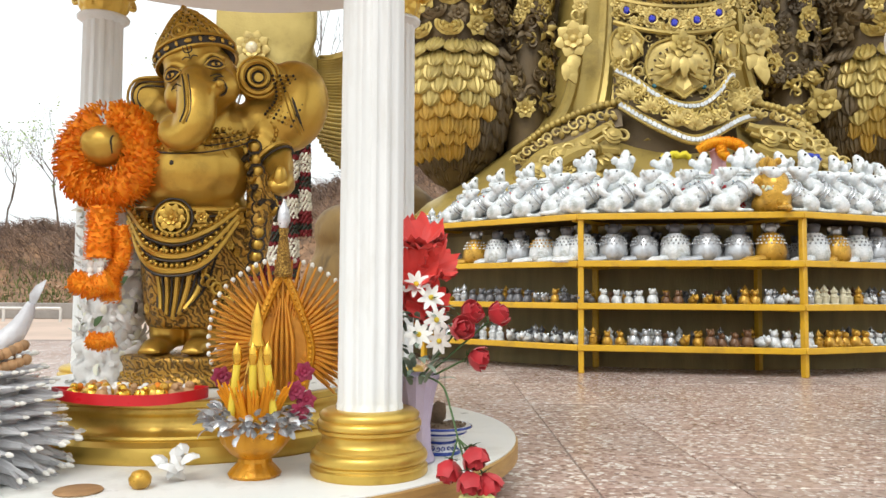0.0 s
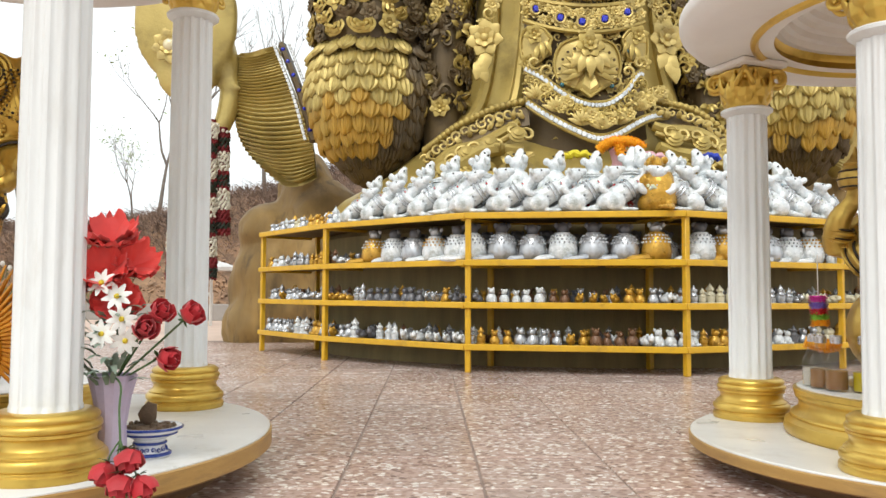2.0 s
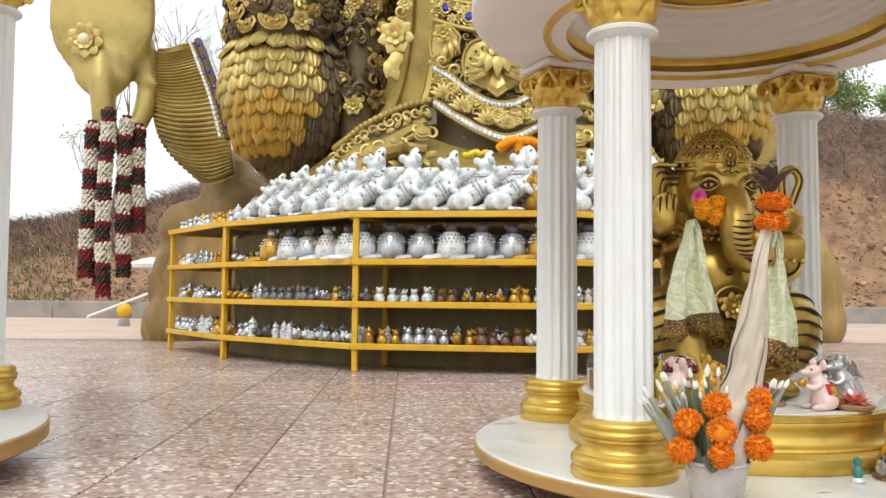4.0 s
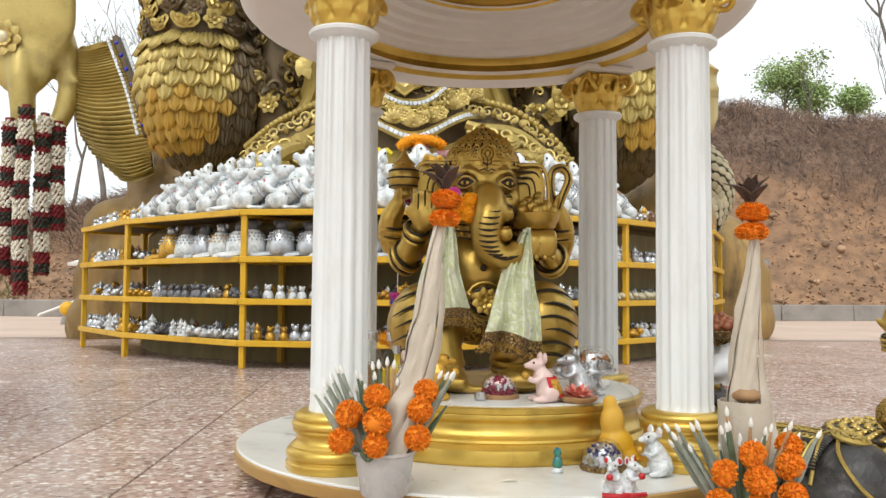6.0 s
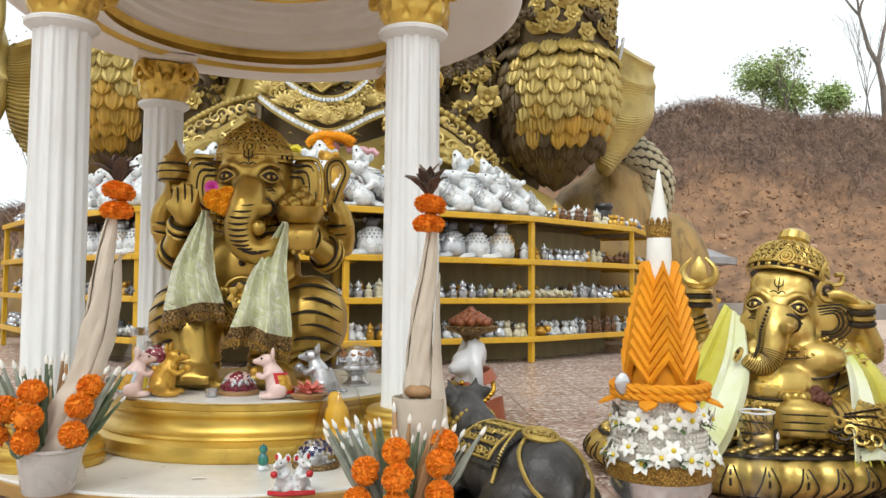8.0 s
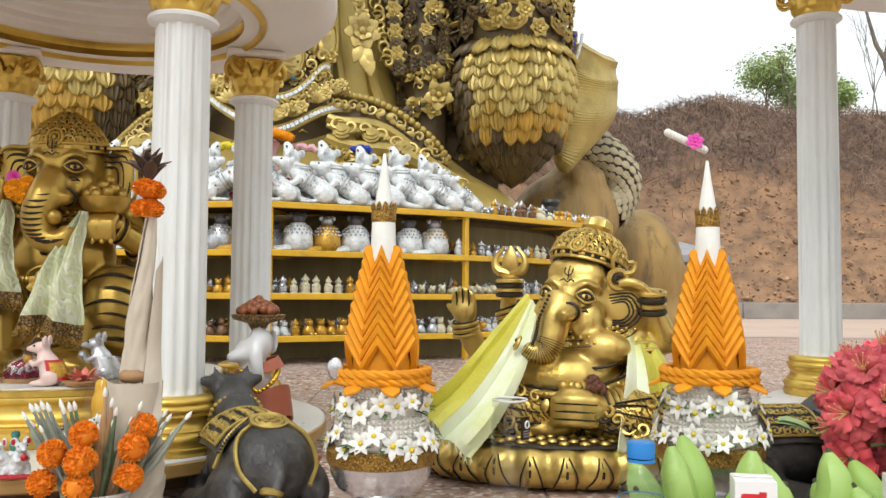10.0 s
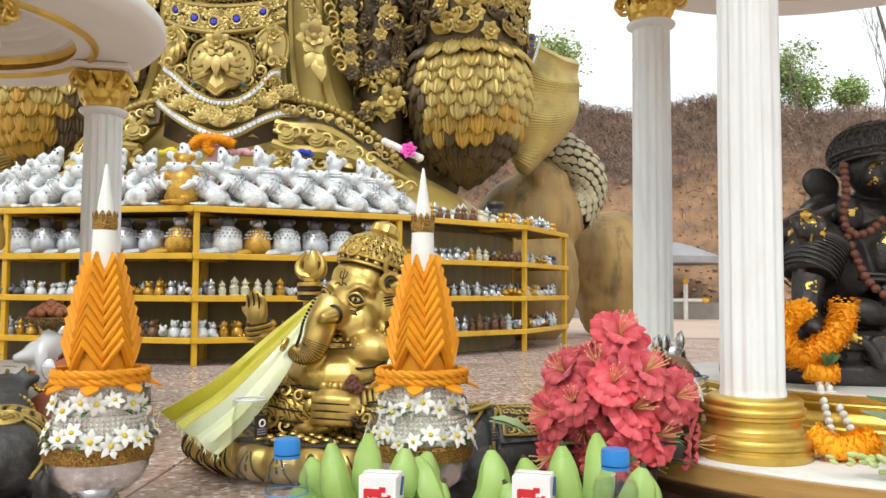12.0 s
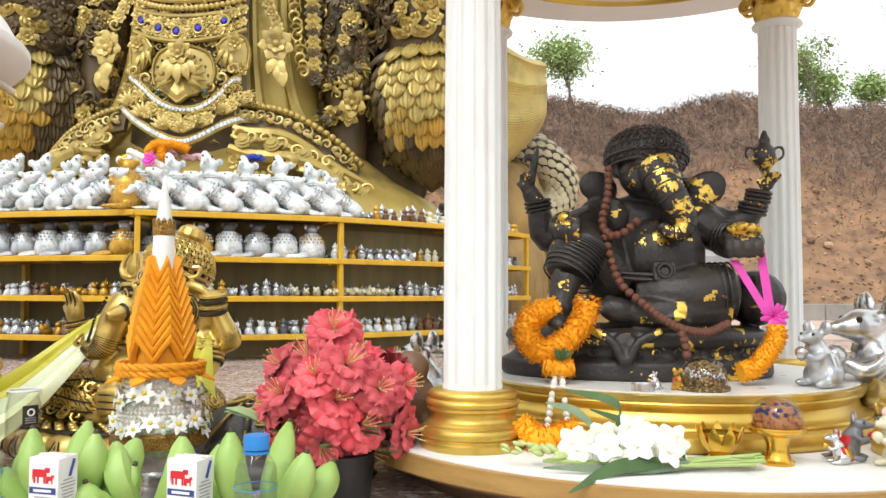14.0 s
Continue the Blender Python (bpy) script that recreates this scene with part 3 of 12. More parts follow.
SHELF_DEPTH = 0.34


def shelf_unit(a, b, last):
    a, b = Vector((*a, 0)), Vector((*b, 0))
    w = (b - a).length
    ang = math.degrees(math.atan2(b.y - a.y, b.x - a.x))
    s = thing("display_shelf", "yellow steel display shelf with four tiers full of small mouse figurines", "shelf", "shelves round the big statue", at=pose(a.x, a.y, 0, 0, 0, ang))
    d, pw = SHELF_DEPTH, 0.026
    post = Geo().box((0, 0, 0.355), (pw, pw, 0.71), bevel=0.003).mesh("post", [SHELF_YELLOW])
    posts = [(pw / 2, pw / 2), (pw / 2 + 0.07, d), (w - pw / 2 - 0.1, d)] + ([(w - pw / 2, pw / 2)] if last else [])
    for x, y in posts:
        part("post", post, None, s, at=pose(x, y, 0))
    for z in TIERS:
        part("shelf_board", Geo().box((w / 2, d / 2 + 0.01, z - 0.012), (w - 0.03, d, 0.012), bevel=0.002), SHELF_BOARD, s, "brown painted board")
        part("front_rail", Geo().box((w / 2, -0.006, z - 0.014), (w + 0.004, 0.014, 0.028), bevel=0.003), SHELF_YELLOW, s)
        part("back_rail", Geo().box((w / 2, d + 0.018, z - 0.014), (w - 0.1, 0.012, 0.024), bevel=0.003), SHELF_YELLOW, s)
        for x in (pw / 2, w - pw / 2 - 0.028):
            part("side_rail", Geo().box((x, d / 2 + 0.01, z - 0.022), (0.02, d - 0.04, 0.02), bevel=0.002), SHELF_YELLOW, s)
    return s


for a, b in zip(ARC[:-1], ARC[1:]):
    shelf_unit(a, b, b == ARC[-1])

# ---- the huge gold statue behind the shelves ----
OLD_GOLD = material("weathered_gold_paint", (0.52, 0.385, 0.105), (0.36, 0.26, 0.07), 0.36, 0.4, 2.4, 0.4, 45, dirt=(0.09, 0.065, 0.028), dirt_scale=3.4, dirt_amount=0.6)
WARM_GOLD = material("orange_gold_paint", (0.54, 0.30, 0.04), (0.38, 0.25, 0.05), 0.42, 0.3, 3, 0.5, 45, dirt=(0.10, 0.065, 0.02), dirt_scale=4, dirt_amount=0.6)
# DARK_GOLD: dark patina, and the painted shade of recesses and turned-away sides
DARK_GOLD = material("patina_and_shade_gold", (0.15, 0.10, 0.042), (0.07, 0.05, 0.026), 0.5, 0.3, 4, 0.5, 45, dirt=(0.26, 0.18, 0.05), dirt_scale=6, dirt_amount=0.35)
PALE_GOLD = material("pale_gold_paint", (0.64, 0.49, 0.17), (0.48, 0.36, 0.11), 0.4, 0.35, 4, 0.4, 50, dirt=(0.14, 0.10, 0.04), dirt_scale=5, dirt_amount=0.6)
MIRROR_TILE = material("silvery_white_tile", (0.80, 0.83, 0.84), (0.62, 0.66, 0.68), 0.2, 0.25, 30, 0.03, 60, random_tint=0.15, island=True)
BLUE_GEM = material("cobalt_blue_glass", (0.010, 0.022, 0.55), (0.008, 0.015, 0.38), 0.15, 0, 20, 0.0, coat=0.6)
TEAL_GEM = material("teal_glass", (0.05, 0.22, 0.26), (0.03, 0.15, 0.2), 0.15, 0, 20, 0.0, coat=0.6)
MOSSY = material("mossy_gold_stone", (0.34, 0.265, 0.12), (0.22, 0.18, 0.085), 0.75, 0, 2.5, 0.6, 30, dirt=(0.23, 0.21, 0.09), dirt_scale=4, dirt_amount=0.7, stretch=(6, 6, 0.8))


def rosette(g, at, facing, r, petals=6, rows=2, mat=None):
    n = Vector(facing).normalized()
    u = n.cross(Vector((0.1, 0.2, 1))).normalized()
    w = n.cross(u)
    at = Vector(at)
    for k in range(rows):
        for i in range(petals):
            a = 2 * math.pi * (i + 0.5 * k) / petals + 0.3
            d = u * math.cos(a) + w * math.sin(a)
            g.petal(at + n * (0.03 * r * k), d + n * (0.35 + 0.55 * k), n, r * (1 - 0.35 * k), r * 0.85 * (1 - 0.25 * k), 0.25, 0.6, r * 0.06, mat)
    g.ell(at + n * (0.22 * r), r * 0.24, seg=8, rings=5, mat=mat)


def scroll(g, at, facing, r, turn, hand=1, mat=None):
    """A raised curl lying on a surface."""
    n = Vector(facing).normalized()
    u = n.cross(Vector((0.05, 0.1, 1))).normalized()
    w = n.cross(u)
    pts, rad = [], []
    for k in range(14):
        s = k / 13
        th = turn + hand * s * 7.0
        q = r * (1.05 - 0.85 * s)
        pts.append(tuple(Vector(at) + u * (q * math.cos(th)) + w * (q * math.sin(th)) + n * (0.10 * r)))
        rad.append(r * (0.08 + 0.22 * math.sin(min(s * 2.2, 1.0) * 1.5)) * (1 - 0.35 * s))
    g.tube(pts, rad, 5, mat=mat)


def leaf_spray(g, at, facing, r, rng, mat=None):
    k = rng.random()
    if k < 0.35:
        rosette(g, at, facing, r, 5 + rng.randrange(3), 2, mat)
    elif k < 0.8:
        scroll(g, at, facing, r * 0.8, rng.random() * 6.3, rng.choice((-1, 1)), mat)
    else:
        n = Vector(facing).normalized()
        for i in range(4):
            d = Vector((rng.uniform(-1, 1), rng.uniform(-0.3, 0.3), rng.uniform(-1.2, 0.4)))
            g.petal(at, d + n * 0.6, n, r * 1.4, r * 0.7, 0.35, 0.4, r * 0.06, mat)


def white_band(g, pts, normal_y, width, n):
    """A curved band of short white tiles with open joints and a raised gold edge."""
    c = curve(pts, n * 2 + 1)
    for i in range(n):
        a, m, b = c[2 * i], c[2 * i + 1], c[2 * i + 2]
        ang = math.degrees(math.atan2(b[2] - a[2], b[0] - a[0]))
        g.box(m, (np.linalg.norm(b - a) * 0.96, 0.03, width), (0, -ang, 0), 0.004, mat=2)
    for s in (-1, 1):
        g.tube(c + np.array([0, 0.0, s * width * 0.62]), 0.012, 6, mat=0)


def feather(g, base, down, face, length, width, mat, thick=0.012):
    """A broad fluted feather with a round end and a small nib."""
    down, face = Vector(down).normalized(), Vector(face)
    side = down.cross(face).normalized()
    face = side.cross(down)
    rows = []
    for s, w in ((0.0, 0.80), (0.35, 1.0), (0.65, 0.98), (0.84, 0.74), (0.94, 0.40), (1.03, 0.06)):
        lift = 0.16 * length * math.sin(s * 2.0) - 0.05 * length * s
        row = []
        for k, u in enumerate(np.linspace(-1, 1, 9)):
            ridge = 0.007 * (1 if k % 2 else -1) * (1 - 0.6 * s) - 0.16 * width * u * u
            row.append(tuple(Vector(base) + down * (length * s) + side * (width * 0.5 * w * u) + face * (lift + ridge)))
        rows.append(row)
    g.sheet(rows, -thick, mat)


def ruffle(g, at, facing, r, rng, mat):
    """A crumpled shell of wavy lips, one over the other."""
    n = Vector(facing).normalized()
    u = n.cross(Vector((0.03, 0.05, 1))).normalized()
    w = Vector((0, 0, 1))
    for q in range(3):
        f = 1 - 0.28 * q
        ph, tilt = rng.random() * 6, rng.uniform(-0.25, 0.25)
        rows = []
        for e, (d, out) in enumerate(((0.15, 0.0), (0.7, 0.22), (1.0, 0.42), (1.06, 0.34))):
            row = []
            for a in np.linspace(-2.1, 2.1, 15):
                wave = 0.10 * math.sin(a * 5 + ph) * d
                row.append(tuple(Vector(at) + u * (r * f * d * math.sin(a + tilt)) - w * (r * f * d * 0.8 * math.cos(a) * (0.9 + wave)) + n * (r * (out * 0.8 + wave * 0.8 + 0.16 * q)) + w * (0.25 * r)))
            rows.append(row)
        g.sheet(rows, 0.010, mat)


def feather_dome(g, cx, cy, rng, flip):
    prof = [(0.02, 1.00), (0.10, 1.06), (0.21, 1.16), (0.30, 1.28), (0.355, 1.42), (0.390, 1.56), (0.385, 1.68), (0.368, 1.78), (0.335, 1.88)]
    g.lathe([(0.0, 0.99)] + prof + [(0.0, 1.89)], 40, (cx, cy, 0), mat=5)
    zs = np.array([p[1] for p in prof])
    rs = np.array([p[0] for p in prof])
    rows = 11
    for k in range(rows):
        z = 1.13 + (1.87 - 1.13) * k / (rows - 1)
        r = float(np.interp(z, zs, rs))
        wide = 0.128 if k > 4 else 0.105
        n = max(8, int(2 * math.pi * r / (wide * 0.80)))
        slope = (float(np.interp(z - 0.08, zs, rs)) - r) / 0.08
        for i in range(n):
            a = 2 * math.pi * (i + 0.5 * (k % 2)) / n + rng.uniform(-0.03, 0.03)
            o = Vector((math.cos(a), math.sin(a), 0))
            sd = Vector((-math.sin(a), math.cos(a), 0))
            at = Vector((cx, cy, z + 0.03 + rng.uniform(-0.008, 0.008))) + o * (r + 0.002)
            down = Vector((0, 0, -1)) + o * (slope + (0.42 if k == rows - 1 else 0.18) + rng.uniform(-0.03, 0.06)) + sd * rng.uniform(-0.06, 0.06)
            # shade of the inner side goes into the feather colour; low rows are dark too
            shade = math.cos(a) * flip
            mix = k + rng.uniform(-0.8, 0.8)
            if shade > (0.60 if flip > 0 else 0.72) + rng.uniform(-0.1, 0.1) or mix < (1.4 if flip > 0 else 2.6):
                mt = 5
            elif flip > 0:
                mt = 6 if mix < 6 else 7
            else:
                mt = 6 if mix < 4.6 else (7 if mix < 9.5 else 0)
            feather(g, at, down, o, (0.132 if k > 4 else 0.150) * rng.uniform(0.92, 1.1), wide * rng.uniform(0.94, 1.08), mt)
    # carved shoulder above, its inner side darkened as painted shade
    g.lathe([(0.27, 1.84), (0.335, 1.88), (0.35, 2.0), (0.36, 2.2), (0.35, 2.6), (0.30, 3.1), (0.0, 3.3)], 30, (cx, cy, 0), mat=5)
    for k in range(9):
        for i in range(15):
            a = 2 * math.pi * (i + 0.5 * (k % 2)) / 15 + rng.uniform(-0.08, 0.08)
            if math.sin(a) > 0.5:
                continue
            o = Vector((math.cos(a), math.sin(a), 0))
            z = 1.955 + k * 0.088 + rng.uniform(-0.02, 0.02)
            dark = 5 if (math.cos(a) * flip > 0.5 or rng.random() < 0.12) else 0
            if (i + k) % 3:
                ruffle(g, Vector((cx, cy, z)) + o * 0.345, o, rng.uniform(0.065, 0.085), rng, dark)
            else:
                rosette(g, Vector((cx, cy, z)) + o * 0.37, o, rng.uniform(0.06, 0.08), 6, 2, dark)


def ribbed_fin(g, inner, outer, n_ribs=36):
    """A fan-shaped fin: ribs run from its inner edge to its outer edge."""
    inner, outer = curve(inner, 220), curve(outer, 220)
    rows = []
    for s in np.linspace(0, 1, 12):
        line = inner * (1 - s) + outer * s
        wave = 0.034 * np.abs(np.sin(np.linspace(0, n_ribs * math.pi, 220))) * (0.4 + 0.6 * min(1, s * 3))
        line = line + np.stack([0 * wave, -wave - 0.10 * math.sin(s * 2.6), -0.05 * math.sin(s * 3.1) + 0 * wave], -1)
        rows.append(line)
    g.sheet(rows, 0.05, 7)


def giant_statue():
    rng = random.Random(5)
    g = Geo()
    # plinth that fills the arc behind the shelves
    g.lathe([(1.0, 0.0), (1.0, 0.04), (0.985, 0.1), (0.985, 0.66), (0.96, 0.70), (0.5, 0.74)], 72, (1.42, 5.2, 0), flutes=36, depth=0.012, sx=1.68, sy=1.40, mat=4)
    # skirt that spreads over the plinth, and the robe rising from it
    g.lathe([(1.62, 0.70), (1.60, 0.78), (1.45, 0.92), (1.20, 1.06), (1.02, 1.2), (0.86, 1.32), (0.74, 1.47), (0.67, 1.7), (0.62, 1.95), (0.58, 2.3), (0.56, 2.8), (0.7, 3.3), (0.3, 3.7)],
            64, (1.34, 5.15, 0), sx=1.0, sy=0.62, mat=0)
    for sx in (-1, 1):
        for k in range(3):
            a = math.radians(218 + k * 21) if sx < 0 else math.radians(322 - k * 21)
            pts = [(1.34 + math.cos(a) * r * 0.97, 5.15 + math.sin(a) * r * 0.60, z) for r, z in ((1.04, 1.20), (0.80, 1.45), (0.70, 1.7), (0.65, 2.0), (0.62, 2.5))]
            g.tube(curve(pts, 14), [0.05 - 0.002 * i for i in range(14)], 8, mat=0)
    # bead line, carved panel, rolled folds and ringed bosses of the hem on both sides
    left = [(0.42, 4.72, 1.19), (0.48, 4.68, 1.23), (0.58, 4.63, 1.30), (0.71, 4.58, 1.36), (0.84, 4.55, 1.41), (1.0, 4.52, 1.44)]
    right = [(1.68, 4.52, 1.45), (1.80, 4.55, 1.44), (1.95, 4.58, 1.41), (2.10, 4.63, 1.34), (2.25, 4.70, 1.24), (2.36, 4.80, 1.13)]
    for sd, line in ((-1, left), (1, right)):
        for p in curve(line, 24):
            g.ell((p[0], p[1] - 0.02, p[2]), (0.026, 0.026, 0.024), seg=8, rings=6, mat=0)
        c = curve(line, 30)
        # hem panel ground kept dark, shade painted behind the scrolls
        g.sheet([c + np.array([0, -0.01, -0.02]), c + np.array([0, -0.05, -0.06]), c + np.array([0, -0.07, -0.12]), c + np.array([0, -0.08, -0.15])], 0.03, 5)
        for k, p in enumerate(curve(line, 15)[:-1]):
            scroll(g, (p[0], p[1] - 0.07, p[2] - 0.065), (0, -1, 0.3), 0.034, k * 1.3, 1 if k % 2 else -1, 3)
            g.petal((p[0] + 0.03, p[1] - 0.085, p[2] - 0.10), (rng.uniform(-1, 1), -0.2, 0.3), (0, -1, 0), 0.05, 0.03, 0.3, 0.5, 0.008, 3)
        u = np.linspace(0, 1, 30)
        fold = c + np.stack([sd * 0.06 * u, -0.12 - 0.03 * np.sin(u * 6), -0.15 - 0.02 * np.sin(u * 9 + 1) - 0.05 * np.sin(u * math.pi)], -1)
        g.tube(fold, 0.042 * np.sin(np.linspace(0.5, 2.8, 30)) ** 0.6, 8, mat=0)
        g.tube(fold + np.array([0, -0.05, -0.05]), 0.022 * np.sin(np.linspace(0.4, 2.8, 30)) ** 0.6, 7, mat=3)
        low = c + np.stack([sd * 0.05 * u, -0.22 + 0 * u, -0.30 - 0.03 * np.sin(u * 7)], -1)
        g.tube(low, 0.05 * np.sin(np.linspace(0.4, 2.8, 30)) ** 0.6, 8, mat=0)
        for p in (low[4::6] + fold[4::6]) / 2:
            b = Geo()
            b.lathe([(0.05, 0), (0.052, 0.01), (0.04, 0.016), (0.042, 0.026), (0.028, 0.032), (0.029, 0.04), (0.0, 0.052)], 16, mat=0)
            g.put(b, Matrix.Translation((p[0], p[1] - 0.05, p[2])) @ pose(0, 0, 0, 62, 0, 0))
        for p in (low[2::3] + fold[2::3]) / 2:
            scroll(g, (p[0] + 0.02, p[1] - 0.06, p[2] + rng.uniform(-0.03, 0.05)), (0, -1, 0.4), 0.042, rng.random() * 6, sd, 3)
        for q in range(26):
            p = c[rng.randrange(30)]
            leaf_spray(g, (p[0] + sd * 0.05, p[1] - 0.22 + rng.uniform(-0.05, 0.03), p[2] - rng.uniform(0.30, 0.48)), (0, -1, 0.6), rng.uniform(0.05, 0.065), rng, 0 if q % 3 else 3)
    # jewelled apron on a dark ground that paints shade between the ornaments
    rows = []
    for z in np.linspace(1.10, 2.7, 20):
        w = 0.34 + 0.10 * max(0, (1.5 - z))
        rows.append([(1.335 + w * u, 4.52 + 0.13 * u * u - 0.05 * (z < 1.5) + max(0, z - 1.9) * 0.12, z) for u in np.linspace(-1, 1, 14)])
    g.sheet(rows, -0.06, 5)
    for z in np.arange(1.46, 2.3, 0.052):
        for x in np.arange(1.01, 1.68, 0.056):
            leaf_spray(g, (x + rng.uniform(-0.012, 0.012), 4.50 + 0.13 * ((x - 1.335) / 0.38) ** 2 + max(0, z - 1.9) * 0.12, z + rng.uniform(-0.012, 0.012)), (0, -1, 0.1), rng.uniform(0.026, 0.036), rng, 3)

    def apron_y(x, z):
        u = (x - 1.335) / 0.38
        return 4.505 + 0.13 * u * u - 0.05 * (z < 1.5) + max(0, z - 1.9) * 0.12

    band1 = [(0.985, 4.55, 1.635), (1.07, 4.49, 1.57), (1.17, 4.45, 1.48), (1.27, 4.43, 1.42), (1.36, 4.43, 1.40), (1.46, 4.45, 1.42), (1.56, 4.48, 1.50), (1.63, 4.52, 1.60), (1.67, 4.55, 1.605)]
    band2 = [(0.985, 4.46, 1.42), (1.09, 4.41, 1.335), (1.22, 4.37, 1.255), (1.36, 4.36, 1.20), (1.47, 4.37, 1.225), (1.60, 4.40, 1.30), (1.70, 4.44, 1.345), (1.80, 4.50, 1.36)]
    white_band(g, band1, 0, 0.026, 34)
    white_band(g, band2, 0, 0.028, 38)
    b1, b2 = curve(band1, 40), curve(band2, 40)
    for i in range(1, 40, 2):
        for dz in (0.055, 0.105):
            p = b2[i] * 0.75 + b1[i] * 0.25 + np.array([0, -0.02, dz - 0.02])
            leaf_spray(g, tuple(p), (0, -1, 0.1), 0.034, rng, 0)
        scroll(g, tuple(b1[i] + np.array([0, -0.03, -0.055])), (0, -1, 0.1), 0.028, rng.random() * 6, rng.choice((-1, 1)), 0)
    # fans of small leaves between the two white bands
    for k, t in enumerate(np.linspace(0.08, 0.92, 7)):
        p = b1[int(t * 39)] * 0.42 + b2[int(t * 39)] * 0.58
        for q in range(7):
            w = math.pi * (0.12 + 0.76 * q / 6)
            g.petal((p[0], p[1] - 0.03, p[2] - 0.03), (math.cos(w), -0.25, math.sin(w)), (0, -1, 0), 0.085, 0.026, 0.35, 0.6, 0.010, 3)
        rosette(g, (p[0] + 0.055, p[1] - 0.04, p[2] + 0.02), (0, -1, 0.1), 0.042, 6, 2, 3)
    # shield plate with its flower, side plates and their rosettes
    def plate(outline, y, mat):
        o = curve(outline, 40)
        n = len(o)
        c = o.mean(0)
        vs = [(c[0], y(c[0], c[1]) - 0.055, c[1])] + [(c[0] + (p[0] - c[0]) * f, y(p[0], p[1]) - d, c[1] + (p[1] - c[1]) * f) for f, d in ((0.8, 0.052), (0.96, 0.040), (1.0, 0.0)) for p in o]
        fs = [(0, 1 + (k + 1) % n, 1 + k) for k in range(n)] + [(1 + r * n + k, 1 + r * n + (k + 1) % n, 1 + (r + 1) * n + (k + 1) % n, 1 + (r + 1) * n + k) for r in range(2) for k in range(n)]
        g.add(vs, [f[::-1] for f in fs], mat)
        g.tube([(p[0], y(p[0], p[1]) - 0.045, p[1]) for p in o], 0.009, 6, mat=0)
    shield = [(1.335, 1.445), (1.42, 1.51), (1.50, 1.56), (1.525, 1.66), (1.49, 1.755), (1.41, 1.79), (1.335, 1.80), (1.26, 1.79), (1.18, 1.755), (1.145, 1.66), (1.17, 1.56), (1.25, 1.51), (1.335, 1.445)]
    plate(shield, apron_y, 3)
    for s in (-1, 1):
        side_plate = [(1.335 + s * x, z) for x, z in ((0.20, 1.80), (0.24, 1.70), (0.31, 1.655), (0.36, 1.70), (0.37, 1.82), (0.33, 1.88), (0.25, 1.86), (0.20, 1.80))]
        plate(side_plate, apron_y, 3)
        for q in range(6):
            w = math.pi * (0.5 - s * (0.05 + 0.62 * q / 5))
            x, z = 1.335 + 0.105 * math.cos(w) * 1.2, 1.60 + 0.10 * math.sin(w)
            g.petal((1.335 + s * 0.03, apron_y(1.335, 1.6) - 0.07, 1.60), (math.cos(w), -0.1, math.sin(w)), (0, -1, 0), 0.125, 0.034, 0.3, 0.7, 0.012, 0)
            g.ell((1.335 + s * (0.03 + 0.10 * abs(math.cos(w)) + 0.035), apron_y(x, z) - 0.056, 1.60 + 0.15 * math.sin(w) - 0.02), 0.009, seg=6, rings=4, mat=5)
        rosette(g, (1.335 + s * 0.30, apron_y(1.335 + s * 0.3, 1.83) - 0.06, 1.83), (0, -1, 0), 0.062, 6, 3, 0)
        rosette(g, (1.335 + s * 0.335, apron_y(1.335 + s * 0.33, 1.70) - 0.05, 1.675), (0, -1, 0), 0.05, 6, 2, 0)
        for q in range(3):
            scroll(g, (1.335 + s * (0.16 + 0.07 * q), apron_y(1.335 + s * 0.2, 1.6) - 0.045, 1.56 + 0.05 * q), (0, -1, 0), 0.04, q * 1.4, s, 3)
            g.petal((1.335 + s * (0.24 + 0.02 * q), apron_y(1.6, 1.75) - 0.06, 1.80 - 0.02 * q), (-s * 0.4 + 0.3 * q * s, -0.2, -1), (0, -1, 0), 0.10, 0.03, 0.3, 0.6, 0.010, 0)
    rosette(g, (1.335, apron_y(1.335, 1.74) - 0.085, 1.74), (0, -1, 0.15), 0.085, 7, 3, 0)
    for q in range(5):
        g.petal((1.335 + 0.022 * (q - 2), apron_y(1.335, 1.7) - 0.09, 1.70), (0.35 * (q - 2), -0.2, -1), (0, -1, 0), 0.15 - 0.02 * abs(q - 2), 0.06, 0.3, 0.4, 0.014, 3)
    # rosettes round the blue stones, smooth hem roll under them, bead rows above
    for k in range(17):
        u = -1 + 2 * k / 16
        for q in range(2):
            x, z = 1.335 + 0.33 * u, 1.865 + 0.115 * u * u + 0.065 * q + rng.uniform(-0.012, 0.012)
            rosette(g, (x, apron_y(x, z) - 0.03, z), (0, -1, 0.1), rng.uniform(0.032, 0.046), 5 + k % 3, 2, 3 if (k + q) % 3 else 0)
    for z0, sag, rr, mt in ((1.93, 0.10, 0.016, 0), (2.075, 0.09, 0.018, 0), (2.18, 0.09, 0.02, 3)):
        g.tube([(1.335 + 0.35 * u, apron_y(1.335 + 0.35 * u, z0) - 0.035, z0 - sag * (1 - u * u)) for u in np.linspace(-1, 1, 25)], rr, 7, mat=mt)
    for z0, sag, n, rr in ((2.125, 0.09, 24, 0.019), (2.24, 0.09, 22, 0.02)):
        for u in np.linspace(-1, 1, n):
            x, z = 1.335 + 0.33 * u, z0 - sag * (1 - u * u)
            g.ell((x, apron_y(x, z) - 0.03, z), rr, seg=8, rings=6, mat=3)
    for k in range(60):
        x, z = 1.335 + rng.uniform(-0.32, 0.32), rng.uniform(2.26, 2.6)
